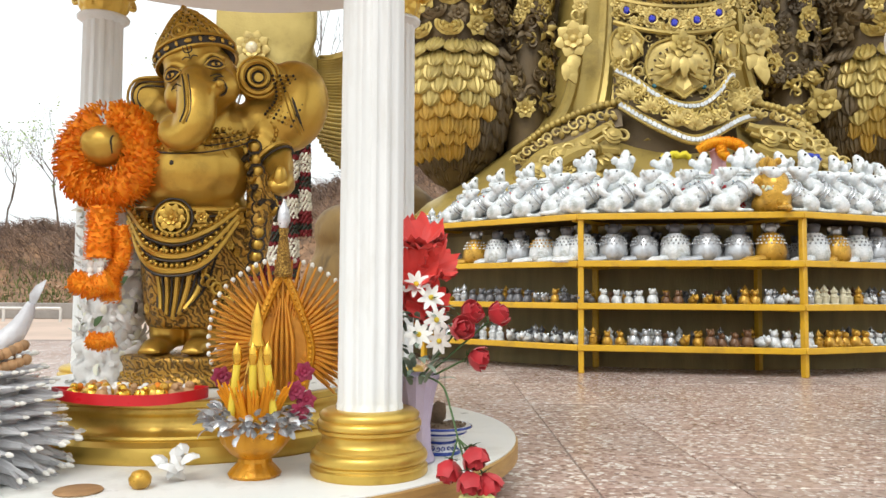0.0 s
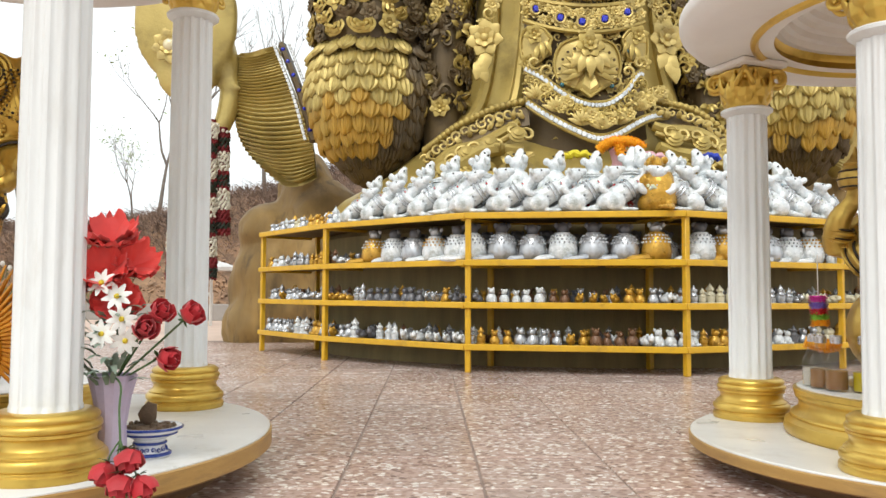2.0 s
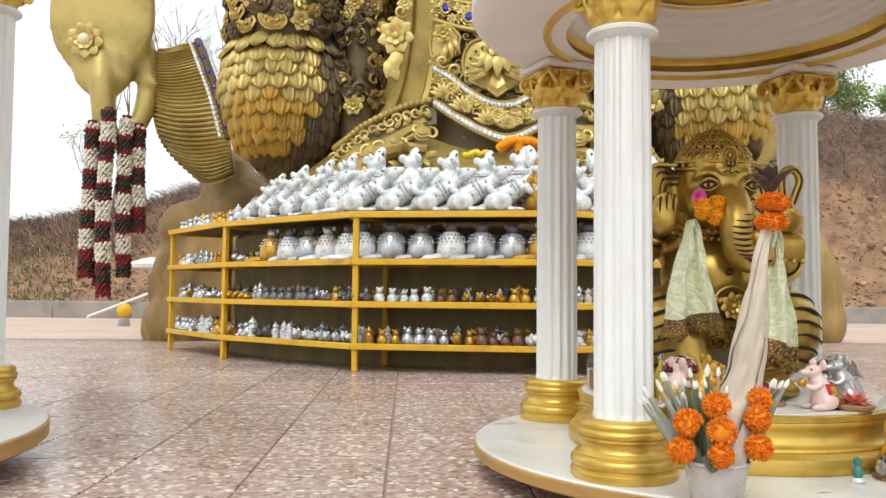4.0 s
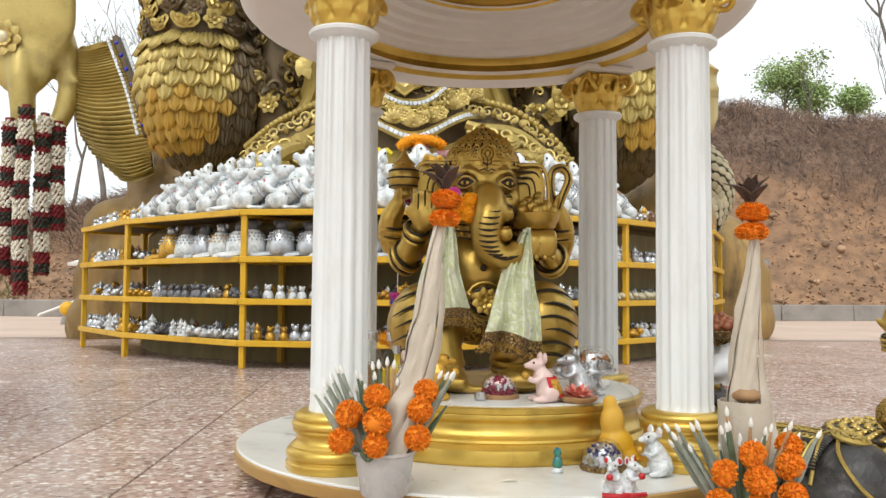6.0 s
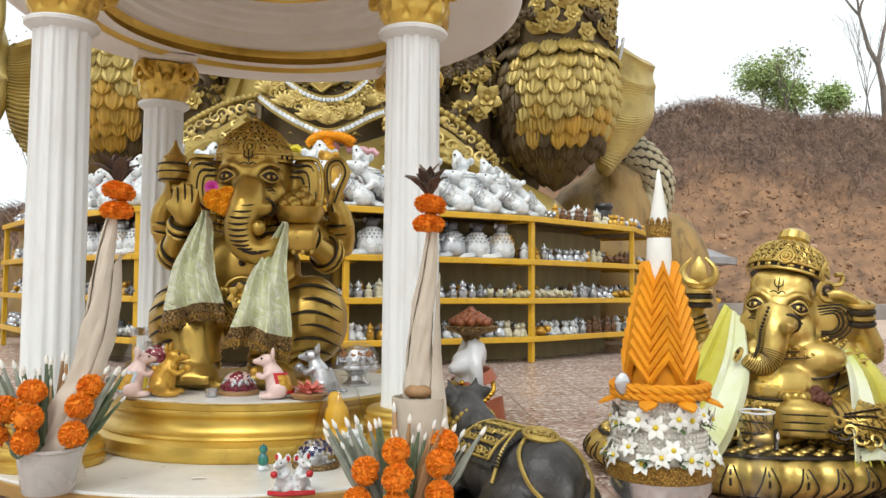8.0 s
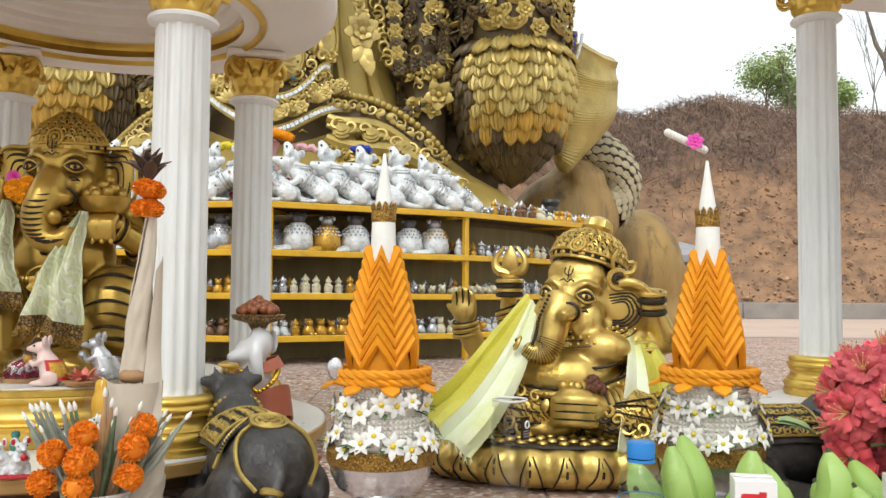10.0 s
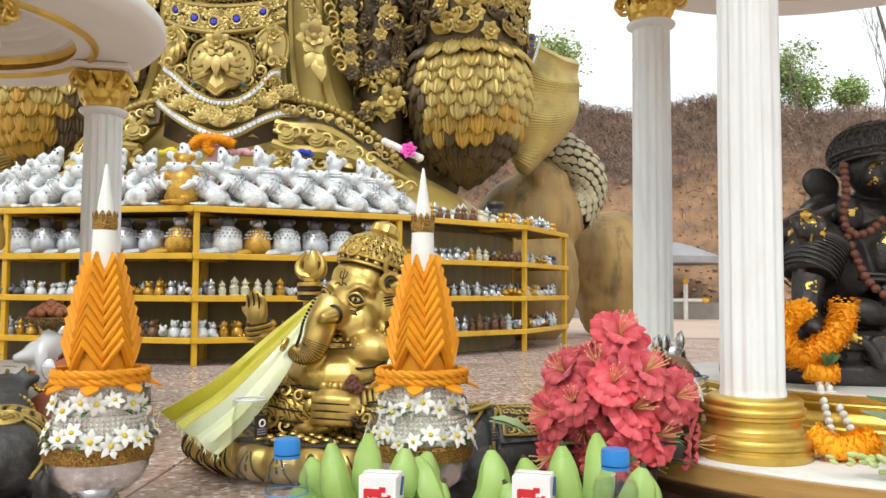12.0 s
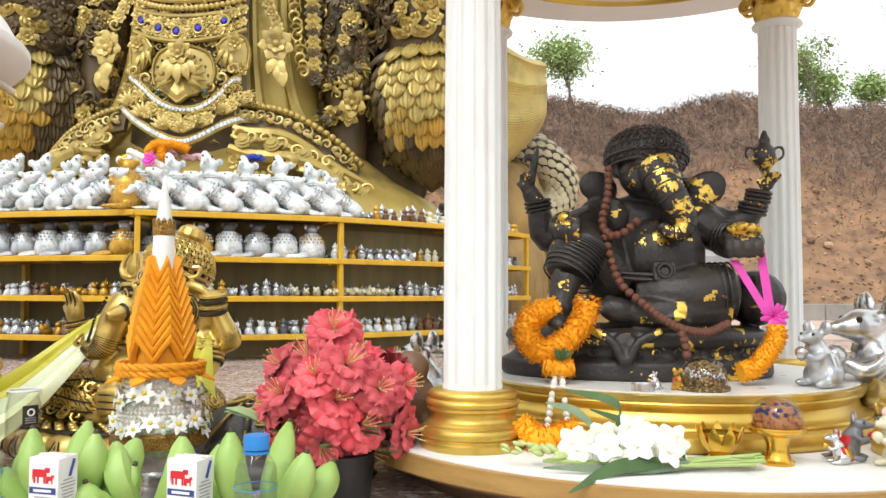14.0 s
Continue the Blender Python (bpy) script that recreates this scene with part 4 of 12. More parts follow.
        rosette(g, (x, apron_y(x, z) - 0.02, z), (0, -1, 0), 0.045, 6, 2, 3)
    for x, z in ((1.05, 1.985), (1.18, 1.915), (1.30, 1.885), (1.43, 1.905), (1.57, 1.965)):
        y = apron_y(x, z) - 0.045
        g.box((x, y, z), (0.036, 0.03, 0.040), (0, rng.uniform(-15, 15), 0), 0.008, mat=8)
        g.tube([(x + 0.03 * math.cos(t), y - 0.005, z + 0.032 * math.sin(t)) for t in np.linspace(0, 5.7, 10)], 0.007, 5, mat=3, closed=True)
    for x, z in ((1.10, 1.755), (1.24, 1.60), (1.41, 1.61), (1.57, 1.735), (1.19, 1.53), (1.33, 1.525), (1.47, 1.525)):
        g.ell((x, apron_y(x, z) - 0.045, z), (0.015, 0.012, 0.015), seg=8, rings=5, mat=9)
    # flowers hanging on the robe beside the apron
    for x, y, z, s in ((0.77, 4.70, 1.86, 1), (1.84, 4.70, 1.87, -1)):
        rosette(g, (x, y, z), (-0.25 * s, -1, 0), 0.115, 7, 3, 3)
        for k in range(5):
            g.petal((x - 0.01 * k * s, y - 0.01, z - 0.07 - 0.02 * k), (rng.uniform(-0.5, 0.5), -0.25, -1), (0, -1, 0), 0.13, 0.075, 0.25, 0.4, 0.012, 3)
        for k in range(9):
            zz = z + 0.11 + 0.055 * k
            leaf_spray(g, (x + 0.022 * k * s, y + 0.02 + 0.012 * k, zz), (0, -1, 0), 0.05, rng, 3)
    for k in range(16):
        z = 1.70 + 0.05 * k
        rosette(g, (2.05 - 0.004 * k, 4.86 + 0.01 * k, z), (0.3, -1, 0), rng.uniform(0.045, 0.065), 6, 2, 0 if k % 3 else 5)
        scroll(g, (1.99 - 0.01 * k, 4.80 + 0.012 * k, z + 0.02), (0.2, -1, 0), 0.045, k, 1 if k % 2 else -1, 0)
    # ornamented sleeves between robe and feathers, their shade painted in dark gold
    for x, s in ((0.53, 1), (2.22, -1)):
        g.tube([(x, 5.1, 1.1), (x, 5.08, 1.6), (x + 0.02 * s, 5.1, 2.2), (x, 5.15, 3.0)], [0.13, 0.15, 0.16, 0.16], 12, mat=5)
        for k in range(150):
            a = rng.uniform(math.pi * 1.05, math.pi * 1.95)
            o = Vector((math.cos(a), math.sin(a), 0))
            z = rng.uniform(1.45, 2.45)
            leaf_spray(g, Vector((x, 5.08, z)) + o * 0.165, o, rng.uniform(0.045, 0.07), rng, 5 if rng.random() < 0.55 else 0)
    # dark backing bodies added to fill the gaps with painted shade
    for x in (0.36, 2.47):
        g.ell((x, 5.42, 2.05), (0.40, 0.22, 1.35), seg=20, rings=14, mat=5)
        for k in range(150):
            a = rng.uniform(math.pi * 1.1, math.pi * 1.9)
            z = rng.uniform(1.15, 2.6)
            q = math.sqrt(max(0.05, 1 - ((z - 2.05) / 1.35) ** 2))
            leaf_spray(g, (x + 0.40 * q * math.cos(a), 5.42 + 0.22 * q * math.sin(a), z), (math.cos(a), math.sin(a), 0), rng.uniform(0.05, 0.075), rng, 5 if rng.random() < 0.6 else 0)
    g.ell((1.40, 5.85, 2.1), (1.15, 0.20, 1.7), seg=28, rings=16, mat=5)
    rosette(g, (2.31, 4.82, 1.52), (-0.2, -1, 0), 0.10, 5, 3, 0)
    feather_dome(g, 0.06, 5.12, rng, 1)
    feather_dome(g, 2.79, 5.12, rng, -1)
    ribbed_fin(g, [(-0.58, 5.35, 1.99), (-0.52, 5.32, 1.82), (-0.43, 5.30, 1.60), (-0.33, 5.28, 1.32), (-0.32, 5.35, 1.14)],
               [(-0.90, 5.60, 1.99), (-0.93, 5.60, 1.84), (-0.92, 5.60, 1.66), (-0.84, 5.60, 1.38), (-0.56, 5.55, 1.12)])
    ribbed_fin(g, [(3.26, 5.35, 2.00), (3.22, 5.32, 1.85), (3.20, 5.30, 1.62), (3.14, 5.28, 1.40), (3.14, 5.35, 1.26)],
               [(3.54, 5.60, 1.94), (3.54, 5.60, 1.84), (3.54, 5.60, 1.70), (3.49, 5.60, 1.52), (3.20, 5.55, 1.20)])
    for s, line in ((1, [(-0.53, 5.22, 1.97), (-0.46, 5.20, 1.80), (-0.385, 5.20, 1.60), (-0.31, 5.20, 1.33)]), (-1, [(3.22, 5.24, 2.05), (3.20, 5.22, 1.95), (3.17, 5.22, 1.86), (3.14, 5.2, 1.8)])):
        c = curve(line, 25)
        g.tube(c, 0.055, 6, flat=0.5, mat=5)
        for off in (-0.05, 0.05):
            for p, q in zip(c[:-1], c[1:]):
                m = (p + q) / 2
                g.box((m[0] + off, m[1] - 0.035, m[2]), (0.02, 0.02, np.linalg.norm(q - p) * 0.9), (0, math.degrees(math.atan2(q[0] - p[0], q[2] - p[2])), 0), 0.003, mat=2)
        for p in c[2::4]:
            g.ell((p[0], p[1] - 0.045, p[2]), (0.015, 0.012, 0.015), seg=8, rings=5, mat=8)
    # arms above, out of which the cobra hood hangs on one side
    g.tube(curve([(0.2, 5.2, 3.0), (-0.5, 5.3, 3.2), (-1.2, 5.45, 2.95)], 10), 0.2, 10, mat=0)
    hood = Geo()
    hood.ell((-1.22, 5.42, 2.20), (0.37, 0.075, 0.46))
    hood.ell((-1.20, 5.41, 1.86), (0.22, 0.07, 0.24))
    hood.tube(curve([(-1.22, 5.40, 2.0), (-1.19, 5.36, 1.75), (-1.175, 5.36, 1.58), (-1.16, 5.36, 1.40), (-1.15, 5.38, 1.30)], 12), [0.06, 0.07, 0.08, 0.085, 0.085, 0.085, 0.082, 0.08, 0.075, 0.07, 0.06, 0.05], 12)
    hood.tube(curve([(-1.02, 5.5, 2.2), (-0.95, 5.5, 1.95), (-0.93, 5.5, 1.72), (-0.97, 5.48, 1.50), (-1.06, 5.44, 1.36), (-1.13, 5.40, 1.32)], 12), [0.06, 0.07, 0.075, 0.075, 0.075, 0.075, 0.07, 0.065, 0.06, 0.055, 0.05, 0.04], 12)
    hood.tube(curve([(-0.96, 5.46, 1.86), (-0.90, 5.44, 1.76), (-0.84, 5.44, 1.735), (-0.80, 5.44, 1.75)], 8), [0.028, 0.026, 0.024, 0.02, 0.016, 0.012, 0.008, 0.004], 8)
    hood.ell((-1.2, 5.5, 2.75), (0.22, 0.2, 0.3))
    g.put(fuse(hood, 0.022, 6), mat=7)
    rosette(g, (-1.29, 5.335, 1.99), (0, -1, 0), 0.125, 9, 3, 3)
    g.ell((-1.29, 5.30, 1.99), (0.045, 0.03, 0.045), mat=10)
    RIB = material("ribbed_gold_paint", (0.52, 0.40, 0.13), (0.38, 0.29, 0.085), 0.42, 0.35, 4, 0.6, 50, dirt=(0.15, 0.10, 0.04), dirt_scale=4, dirt_amount=0.5)
    CREAM = material("cream_medallion", (0.75, 0.68, 0.45), (0.62, 0.52, 0.3), 0.3, 0.2, 8, 0.1)
    solid("giant_statue", g, [OLD_GOLD, OLD_GOLD, MIRROR_TILE, PALE_GOLD, MOSSY, DARK_GOLD, WARM_GOLD, RIB, BLUE_GEM, TEAL_GEM, CREAM],
          "huge weathered gold statue with feathered domes and jewelled apron", "statue")


giant_statue()


# ---- striped garlands hanging from the hood ----
PETAL_WHITE = material("cream_white_petals", (0.78, 0.74, 0.62), (0.60, 0.56, 0.45), 0.7, 0, 40, 0.3, 120)
PETAL_RED = material("dark_red_petals", (0.22, 0.012, 0.016), (0.12, 0.008, 0.01), 0.7, 0, 40, 0.3, 120)
LEAF_DARK = material("dark_green_leaves", (0.030, 0.035, 0.022), (0.015, 0.022, 0.014), 0.6, 0, 40, 0.3, 120)


def striped_garland(x, y, z0, z1, r, seed):
    rng = random.Random(seed)
    g = Geo()
    n = int((z0 - z1) / 0.012)
    g.tube([(x + 0.01 * math.sin(k * 0.3 + seed), y, z0 + 0.03 - k * (z0 - z1) / 10) for k in range(11)], r * 0.7, 7, mat=1)
    for k in range(n):
        z = z0 - k * 0.012
        phase = (k * 0.012 / 0.26 + seed * 0.37) % 1.0
        low = z < z1 + 0.16
        m = (1 if phase < 0.8 else 2) if low else (0 if phase < 0.50 else (1 if phase < 0.62 or phase > 0.88 else 2))
        for i in range(9):
            a = 2 * math.pi * i / 9 + k * 0.5
            d = r * rng.uniform(0.75, 1.05)
            g.ell((x + 0.01 * math.sin(k * 0.05 + seed) + d * math.cos(a), y + d * math.sin(a), z + rng.uniform(-0.006, 0.006)), rng.uniform(0.008, 0.013), seg=5, rings=4, mat=m)
    solid("flower_garland", g, [PETAL_WHITE, PETAL_RED, LEAF_DARK], "hanging garland striped cream white, dark red and green", "garland", "garlands on the cobra hood")


for i, (x, y, z0, z1) in enumerate(((-1.22, 5.28, 1.42, 0.42), (-1.10, 5.24, 1.50, 0.30), (-1.00, 5.30, 1.46, 0.42), (-0.93, 5.36, 1.42, 0.72), (-1.16, 5.34, 1.34, 0.36))):
    striped_garland(x, y, z0, z1, 0.042, i + 1)


# ---- gold boulders, scaly tail, pots and posts beside the statue ----
BOULDER = material("gold_painted_boulder", (0.42, 0.265, 0.085), (0.21, 0.135, 0.05), 0.6, 0.15, 3, 1.0, 14, dirt=(0.06, 0.045, 0.028), dirt_scale=4.5, dirt_amount=0.9, stretch=(1.6, 1.6, 0.45))


def boulder(name, blobs, label, seed):
    g = Geo()
    for c, r in blobs:
        g.ell(c, r, seg=20, rings=14)
    f = fuse(g, 0.03, 6)
    v = np.concatenate(f.v)
    for i, p in enumerate(v):
        k = noise.fractal(Vector(p * 2.2) + Vector((seed, 0, 0)), 1.0, 2.0, 4) * 0.06
        v[i] = p + np.array([k, k * 0.6, 0.5 * k])
    v[:, 2] = np.maximum(v[:, 2], -0.03)
    f.v = [v]
    solid(name, f, BOULDER, label, "boulder")


boulder("gold_boulder", [((-0.68, 6.0, 0.35), (0.34, 0.4, 0.62)), ((-0.72, 6.0, 0.78), (0.26, 0.35, 0.24)), ((-0.86, 5.85, 0.10), (0.20, 0.25, 0.22)), ((-0.45, 6.0, 1.05), (0.22, 0.3, 0.35)), ((-0.3, 5.9, 0.5), (0.4, 0.4, 0.7))], "gold-painted clawed boulder at the foot of the statue", 1)
boulder("gold_boulder", [((4.0, 6.5, 0.45), (0.36, 0.4, 0.55)), ((3.85, 6.5, 0.62), (0.40, 0.4, 0.36)), ((4.1, 6.5, 0.12), (0.30, 0.36, 0.3))], "gold-painted boulder streaked with brown stains", 4)
boulder("gold_boulder", [((3.25, 5.8, 0.85), (0.4, 0.4, 0.35)), ((3.2, 5.7, 0.4), (0.4, 0.4, 0.5)), ((3.3, 5.75, 1.05), (0.22, 0.3, 0.25))], "brown and gold boulder carrying a scaly tail", 7)
SCALE_LIGHT = material("pale_scale_paint", (0.48, 0.42, 0.27), (0.34, 0.29, 0.18), 0.5, 0.1, 14, 0.3)
SCALE_DARK = material("dark_scale_gap", (0.045, 0.035, 0.022), (0.03, 0.024, 0.016), 0.6, 0.1, 14, 0.3)


def scaly_tail():
    g = Geo()
    c = curve([(3.28, 5.75, 1.42), (3.50, 5.80, 1.36), (3.66, 5.85, 1.22), (3.68, 5.88, 1.06), (3.60, 5.85, 0.92)], 30)
    g.tube(c, 0.145, 14, mat=1)
    for i in range(0, 30, 2):
        t = c[min(i + 1, 29)] - c[max(i - 1, 0)]
        t /= np.linalg.norm(t)
        u = np.cross(t, (0, 1, 0.0))
        u /= np.linalg.norm(u)
        w = np.cross(t, u)
        for j in range(14):
            a = 2 * math.pi * (j + 0.5 * (i // 2 % 2)) / 14
            o = u * math.cos(a) + w * math.sin(a)
            g.petal(tuple(c[i] + o * 0.142), tuple(t + o * 0.25), tuple(o), 0.075, 0.055, 0.2, 0.6, 0.01, 0)
    solid("scaly_tail", g, [SCALE_LIGHT, SCALE_DARK], "thick scaly snake tail in cream and black over a boulder", "statue")


scaly_tail()

# ---- far things: parasols, rail, cross rail, ball ----
CANVAS = material("white_canvas", (0.72, 0.71, 0.68), (0.60, 0.59, 0.57), 0.8, 0, 5, 0.2, 60)
CANVAS_GREY = material("grey_canvas", (0.36, 0.36, 0.37), (0.28, 0.28, 0.29), 0.8, 0, 5, 0.2, 60)
STEEL_WHITE = material("white_steel_pipe", (0.70, 0.69, 0.66), (0.58, 0.57, 0.54), 0.45, 0.2, 9, 0.05)
YELLOW_PLASTIC = material("yellow_plastic", (0.75, 0.42, 0.015), (0.68, 0.36, 0.01), 0.35, 0, 9, 0.03)


def parasol(x, y, z, r, cloth, label):
    p = thing("parasol", label, "parasol", at=pose(x, y, 0))
    g = Geo()
    n = 8
    rows = []
    for s in np.linspace(0.02, 1, 6):
        rows.append([(r * s * math.cos(a), r * s * math.sin(a), z + 0.30 * r * (1 - s ** 1.4) - 0.02 * abs(math.sin(a * n / 2)) * s) for a in np.linspace(0, 2 * math.pi, 33)])
    g.sheet(rows, 0.006)
    g.lathe([(r * 0.99, z - 0.10 * r), (r * 1.0, z + 0.005)], 32)
    part("canopy", g, cloth, p)
    part("pole", Geo().tube([(0, 0, -0.024), (0, 0, z + 0.30 * r)], 0.018, 8), STEEL_WHITE, p)
    return p


parasol(-1.98, 9.0, 0.62, 0.30, CANVAS, "white canvas parasol with a grey hanging edge")
parasol(5.61, 10.8, 0.79, 0.78, CANVAS_GREY, "grey canvas parasol on a thin pole")


def pipe_rail(pts, name, label):
    p = thing(name, label, "railing")
    for a, b in zip(pts[:-1], pts[1:]):
        part("rail", Geo().tube([a, b], 0.018, 8), STEEL_WHITE, p)
    for q in pts:
        part("post", Geo().tube([(q[0], q[1], -0.03), q], 0.018, 8), STEEL_WHITE, p)


pipe_rail([(-8.0, 9.9, 0.14), (-6.6, 9.9, 0.14), (-5.4, 9.9, 0.14), (-4.7, 9.9, 0.14)], "pipe_railing", "white steel pipe railing on the terrace edge")
pipe_rail([(-3.2, 10.4, 0.0), (-2.4, 10.6, 0.34)], "sloping_rail", "sloping white handrail on the terrace edge")


def cross_post(x, y):
    p = thing("cross_post", "white wooden cross post with yellow tips", "post", at=pose(x, y, -0.024))
    part("upright", Geo().tube([(0, 0, 0), (0, 0, 0.46)], 0.03, 8), STEEL_WHITE, p)
    part("crossbar", Geo().tube([(-0.22, 0, 0.25), (0.22, 0, 0.25)], 0.026, 8), STEEL_WHITE, p)
    for c in ((0, 0, 0.50), (0.25, 0, 0.25)):
        part("tip", Geo().ell(c, (0.04, 0.04, 0.05) if c[0] == 0 else (0.06, 0.035, 0.035)), YELLOW_PLASTIC, p, "yellow tip")


cross_post(5.75, 10.4)
lamp = thing("round_lamp", "round yellow lamp globe on a short dark base", "lamp", at=pose(-2.05, 8.4, -0.024))
part("globe", Geo().ell((0, 0, 0.16), 0.075, seg=20, rings=12), YELLOW_PLASTIC, lamp, "yellow globe")
part("base", Geo().lathe([(0.06, 0.0), (0.055, 0.05), (0.04, 0.09)], 16), GREY_CONCRETE, lamp)


# ---- slope cover and trees ----
SCRUB = material("dry_brown_scrub", (0.30, 0.205, 0.15), (0.14, 0.095, 0.075), 0.95, 0, 3, 0.0, random_tint=0.7, island=True)
DRY_LEAF = material("fallen_dry_leaves", (0.36, 0.22, 0.12), (0.22, 0.13, 0.075), 0.95, 0, 3, 0.0, random_tint=0.5, island=True)
GREEN_GRASS = material("dull_green_grass", (0.17, 0.20, 0.06), (0.10, 0.13, 0.04), 0.9, 0, 3, 0.0, random_tint=0.4, island=True)
BARK = material("grey_bark", (0.22, 0.19, 0.16), (0.13, 0.11, 0.095), 0.9, 0, 8, 0.5, 40)
LEAF_GREEN = material("fresh_green_leaves", (0.46, 0.58, 0.26), (0.32, 0.44, 0.16), 0.6, 0, 3, 0.0, random_tint=0.35, island=True, sss=0.0)


def slope_cover():
    rng = random.Random(11)
    twig, leaf, grass = Geo(), Geo(), Geo()
    for k in range(62000):
        x = rng.uniform(-13, 17)
        d = 2.9 * rng.random() ** 0.62
        steep = rng.random()
        clump = noise.noise(Vector((x * 0.55, d * 0.8, 3.0)))
        if (clump < 0.12 and d < 1.05 and x > -1) or (d < 1.45 and rng.random() < 0.86):
            continue
        y = slope_foot(x) + d
        z = ground_height(x, y)
        ln = rng.uniform(0.12, 0.5)
        a = rng.uniform(0, 6.3)
        lean = rng.uniform(0.2, 1.2)
        up = rng.uniform(0.02, 0.24) if d > 1.0 else rng.uniform(0.02, 0.14)
        w = rng.uniform(0.0018, 0.0048)
        p0 = Vector((x, y, z - 0.02))
        p1 = p0 + Vector((math.cos(a) * ln * 0.4, -abs(math.sin(a)) * ln * 0.4, up * 0.8))
        p2 = p1 + Vector((math.cos(a + lean) * ln * 0.6, -abs(math.sin(a)) * ln * 0.5, rng.uniform(-0.35, 0.15)))
        s = Vector((w, 0, w * 0.6)) if abs(math.cos(a)) < 0.7 else Vector((0, 0, w))
        twig.add([p0 - s, p0 + s, p1 + s, p1 - s, p2], [(0, 1, 2, 3), (3, 2, 4)])
    for k in range(13000):
        x = rng.uniform(-13, 17)
        d = 2.7 * rng.random()
        y = slope_foot(x) + d
        p = Vector((x, y - 0.04, ground_height(x, y) + 0.03))
        r = rng.uniform(0.012, 0.036)
        u = Vector((rng.uniform(-1, 1), rng.uniform(-0.4, 0.4), rng.uniform(-0.6, 0.6))).normalized() * r
        v = Vector((rng.uniform(-0.4, 0.4), rng.uniform(-1, 0.2), rng.uniform(-0.2, 1))).normalized() * r * 0.6
        leaf.add([p - u, p - v, p + u, p + v], [(0, 1, 2, 3)])
    for k in range(2600):
        x = rng.uniform(-12, -4.0)
        y = slope_foot(x) + rng.uniform(0, 1.6)
        z = ground_height(x, y)
        h = rng.uniform(0.05, 0.16)
        dx = rng.uniform(-0.06, 0.06)
        grass.add([(x - 0.012, y, z - 0.01), (x + 0.012, y, z - 0.01), (x + dx, y - 0.03, z + h)], [(0, 1, 2)])
    stone = Geo()
    for k in range(3200):
        x = rng.uniform(-6, 16)
        y = slope_foot(x) + 1.5 * rng.random() ** 1.3
        r = rng.uniform(0.008, 0.04) * (2.4 if rng.random() < 0.06 else 1)
        stone.box((x, y - 0.01, ground_height(x, y) + r * 0.2), (r * rng.uniform(1, 2), r * 1.3, r * rng.uniform(0.6, 1.1)), (rng.uniform(-30, 30), rng.uniform(-30, 30), rng.uniform(0, 90)), r * 0.25)
    solid("slope_stones", stone, material("reddish_stone", (0.42, 0.27, 0.17), (0.26, 0.17, 0.11), 0.95, 0, 6, 0.4, 40, random_tint=0.5, island=True), "small reddish stones and clods on the slope", "stones", kind="stuff", smooth=False)
    solid("dry_scrub", twig, SCRUB, "dry brown twigs and creepers hanging over the slope", "scrub", kind="stuff", smooth=False)
    solid("fallen_leaves", leaf, DRY_LEAF, "dry fallen leaves scattered on the slope", "leaves", kind="stuff", smooth=False)
    solid("grass_tufts", grass, GREEN_GRASS, "dull green grass tufts on the low bank", "grass", kind="stuff", smooth=False)


slope_cover()


def tree(x, y, height, seed, leaves, label, spread=0.5, trunk=0.06, depth=4, lean=(0, 0), leaf_r=0.034, name="tree", bole=0.26, puff=0.065):
    rng = random.Random(seed)
    z0 = ground_height(x, y) - 0.05
    wood, crown = Geo(), Geo()
    tips = []

    def grow(p, d, ln, r, k):
        pts = [p]
        q = p.copy()
        dd = d.copy()
        for i in range(3):
            dd = (dd + Vector((rng.uniform(-0.2, 0.2), rng.uniform(-0.2, 0.2), rng.uniform(-0.05, 0.15)))).normalized()
            q = q + dd * (ln / 3)
            pts.append(q.copy())
        wood.tube([tuple(v) for v in pts], [r, r * 0.85, r * 0.7, r * 0.55], 6 if k > 1 else 4)
        if k == 0:
            tips.append((q, dd))
            return
        for i in range(2 + (rng.random() < 0.6)):
            nd = (dd + Vector((rng.uniform(-1, 1), rng.uniform(-1, 1), rng.uniform(-0.3, 0.6))) * spread).normalized()
            grow(q, nd, ln * rng.uniform(0.6, 0.85), r * 0.55, k - 1)
        if k < depth:
            tips.append((q, dd))

    grow(Vector((x, y, z0)), Vector((lean[0], lean[1], 1)).normalized(), height * (0.42 if leaves < 5 else bole), trunk, depth)
    t = thing(name, label, "tree")
    part("trunk", wood, BARK, t)
    if leaves:
        for q, d in tips:
            for i in range(leaves):
                c = q + Vector((rng.gauss(0, 1), rng.gauss(0, 1), rng.gauss(0, 0.8))) * (puff * height)
                o = Vector((rng.uniform(-1, 1), rng.uniform(-1, 1), rng.uniform(-0.8, 0.5))).normalized()
                crown.petal(c, o, Vector((rng.uniform(-1, 1), rng.uniform(-1, 1), 1)), rng.uniform(0.8, 1.4) * leaf_r * 1.6, leaf_r, 0.2)
        part("crown", crown, LEAF_GREEN, t, "airy green crown")


BUSH_X = 9.67
tree(-3.7, 14.0, 3.2, 1, 0, "tall bare grey tree behind the terrace", 0.45, 0.06, 5)
tree(-4.5, 14.5, 2.8, 2, 1, "thin bare tree with a few leaves", 0.55, 0.045, 5)
tree(-2.6, 15.0, 3.4, 3, 0, "tall bare grey tree behind the terrace", 0.4, 0.05, 5)
tree(-8.5, 18.0, 2.2, 4, 1, "bare grey bush on the low bank", 0.7, 0.04, 5)
tree(-10.5, 19.0, 2.4, 5, 1, "bare grey bush on the low bank", 0.7, 0.04, 5)
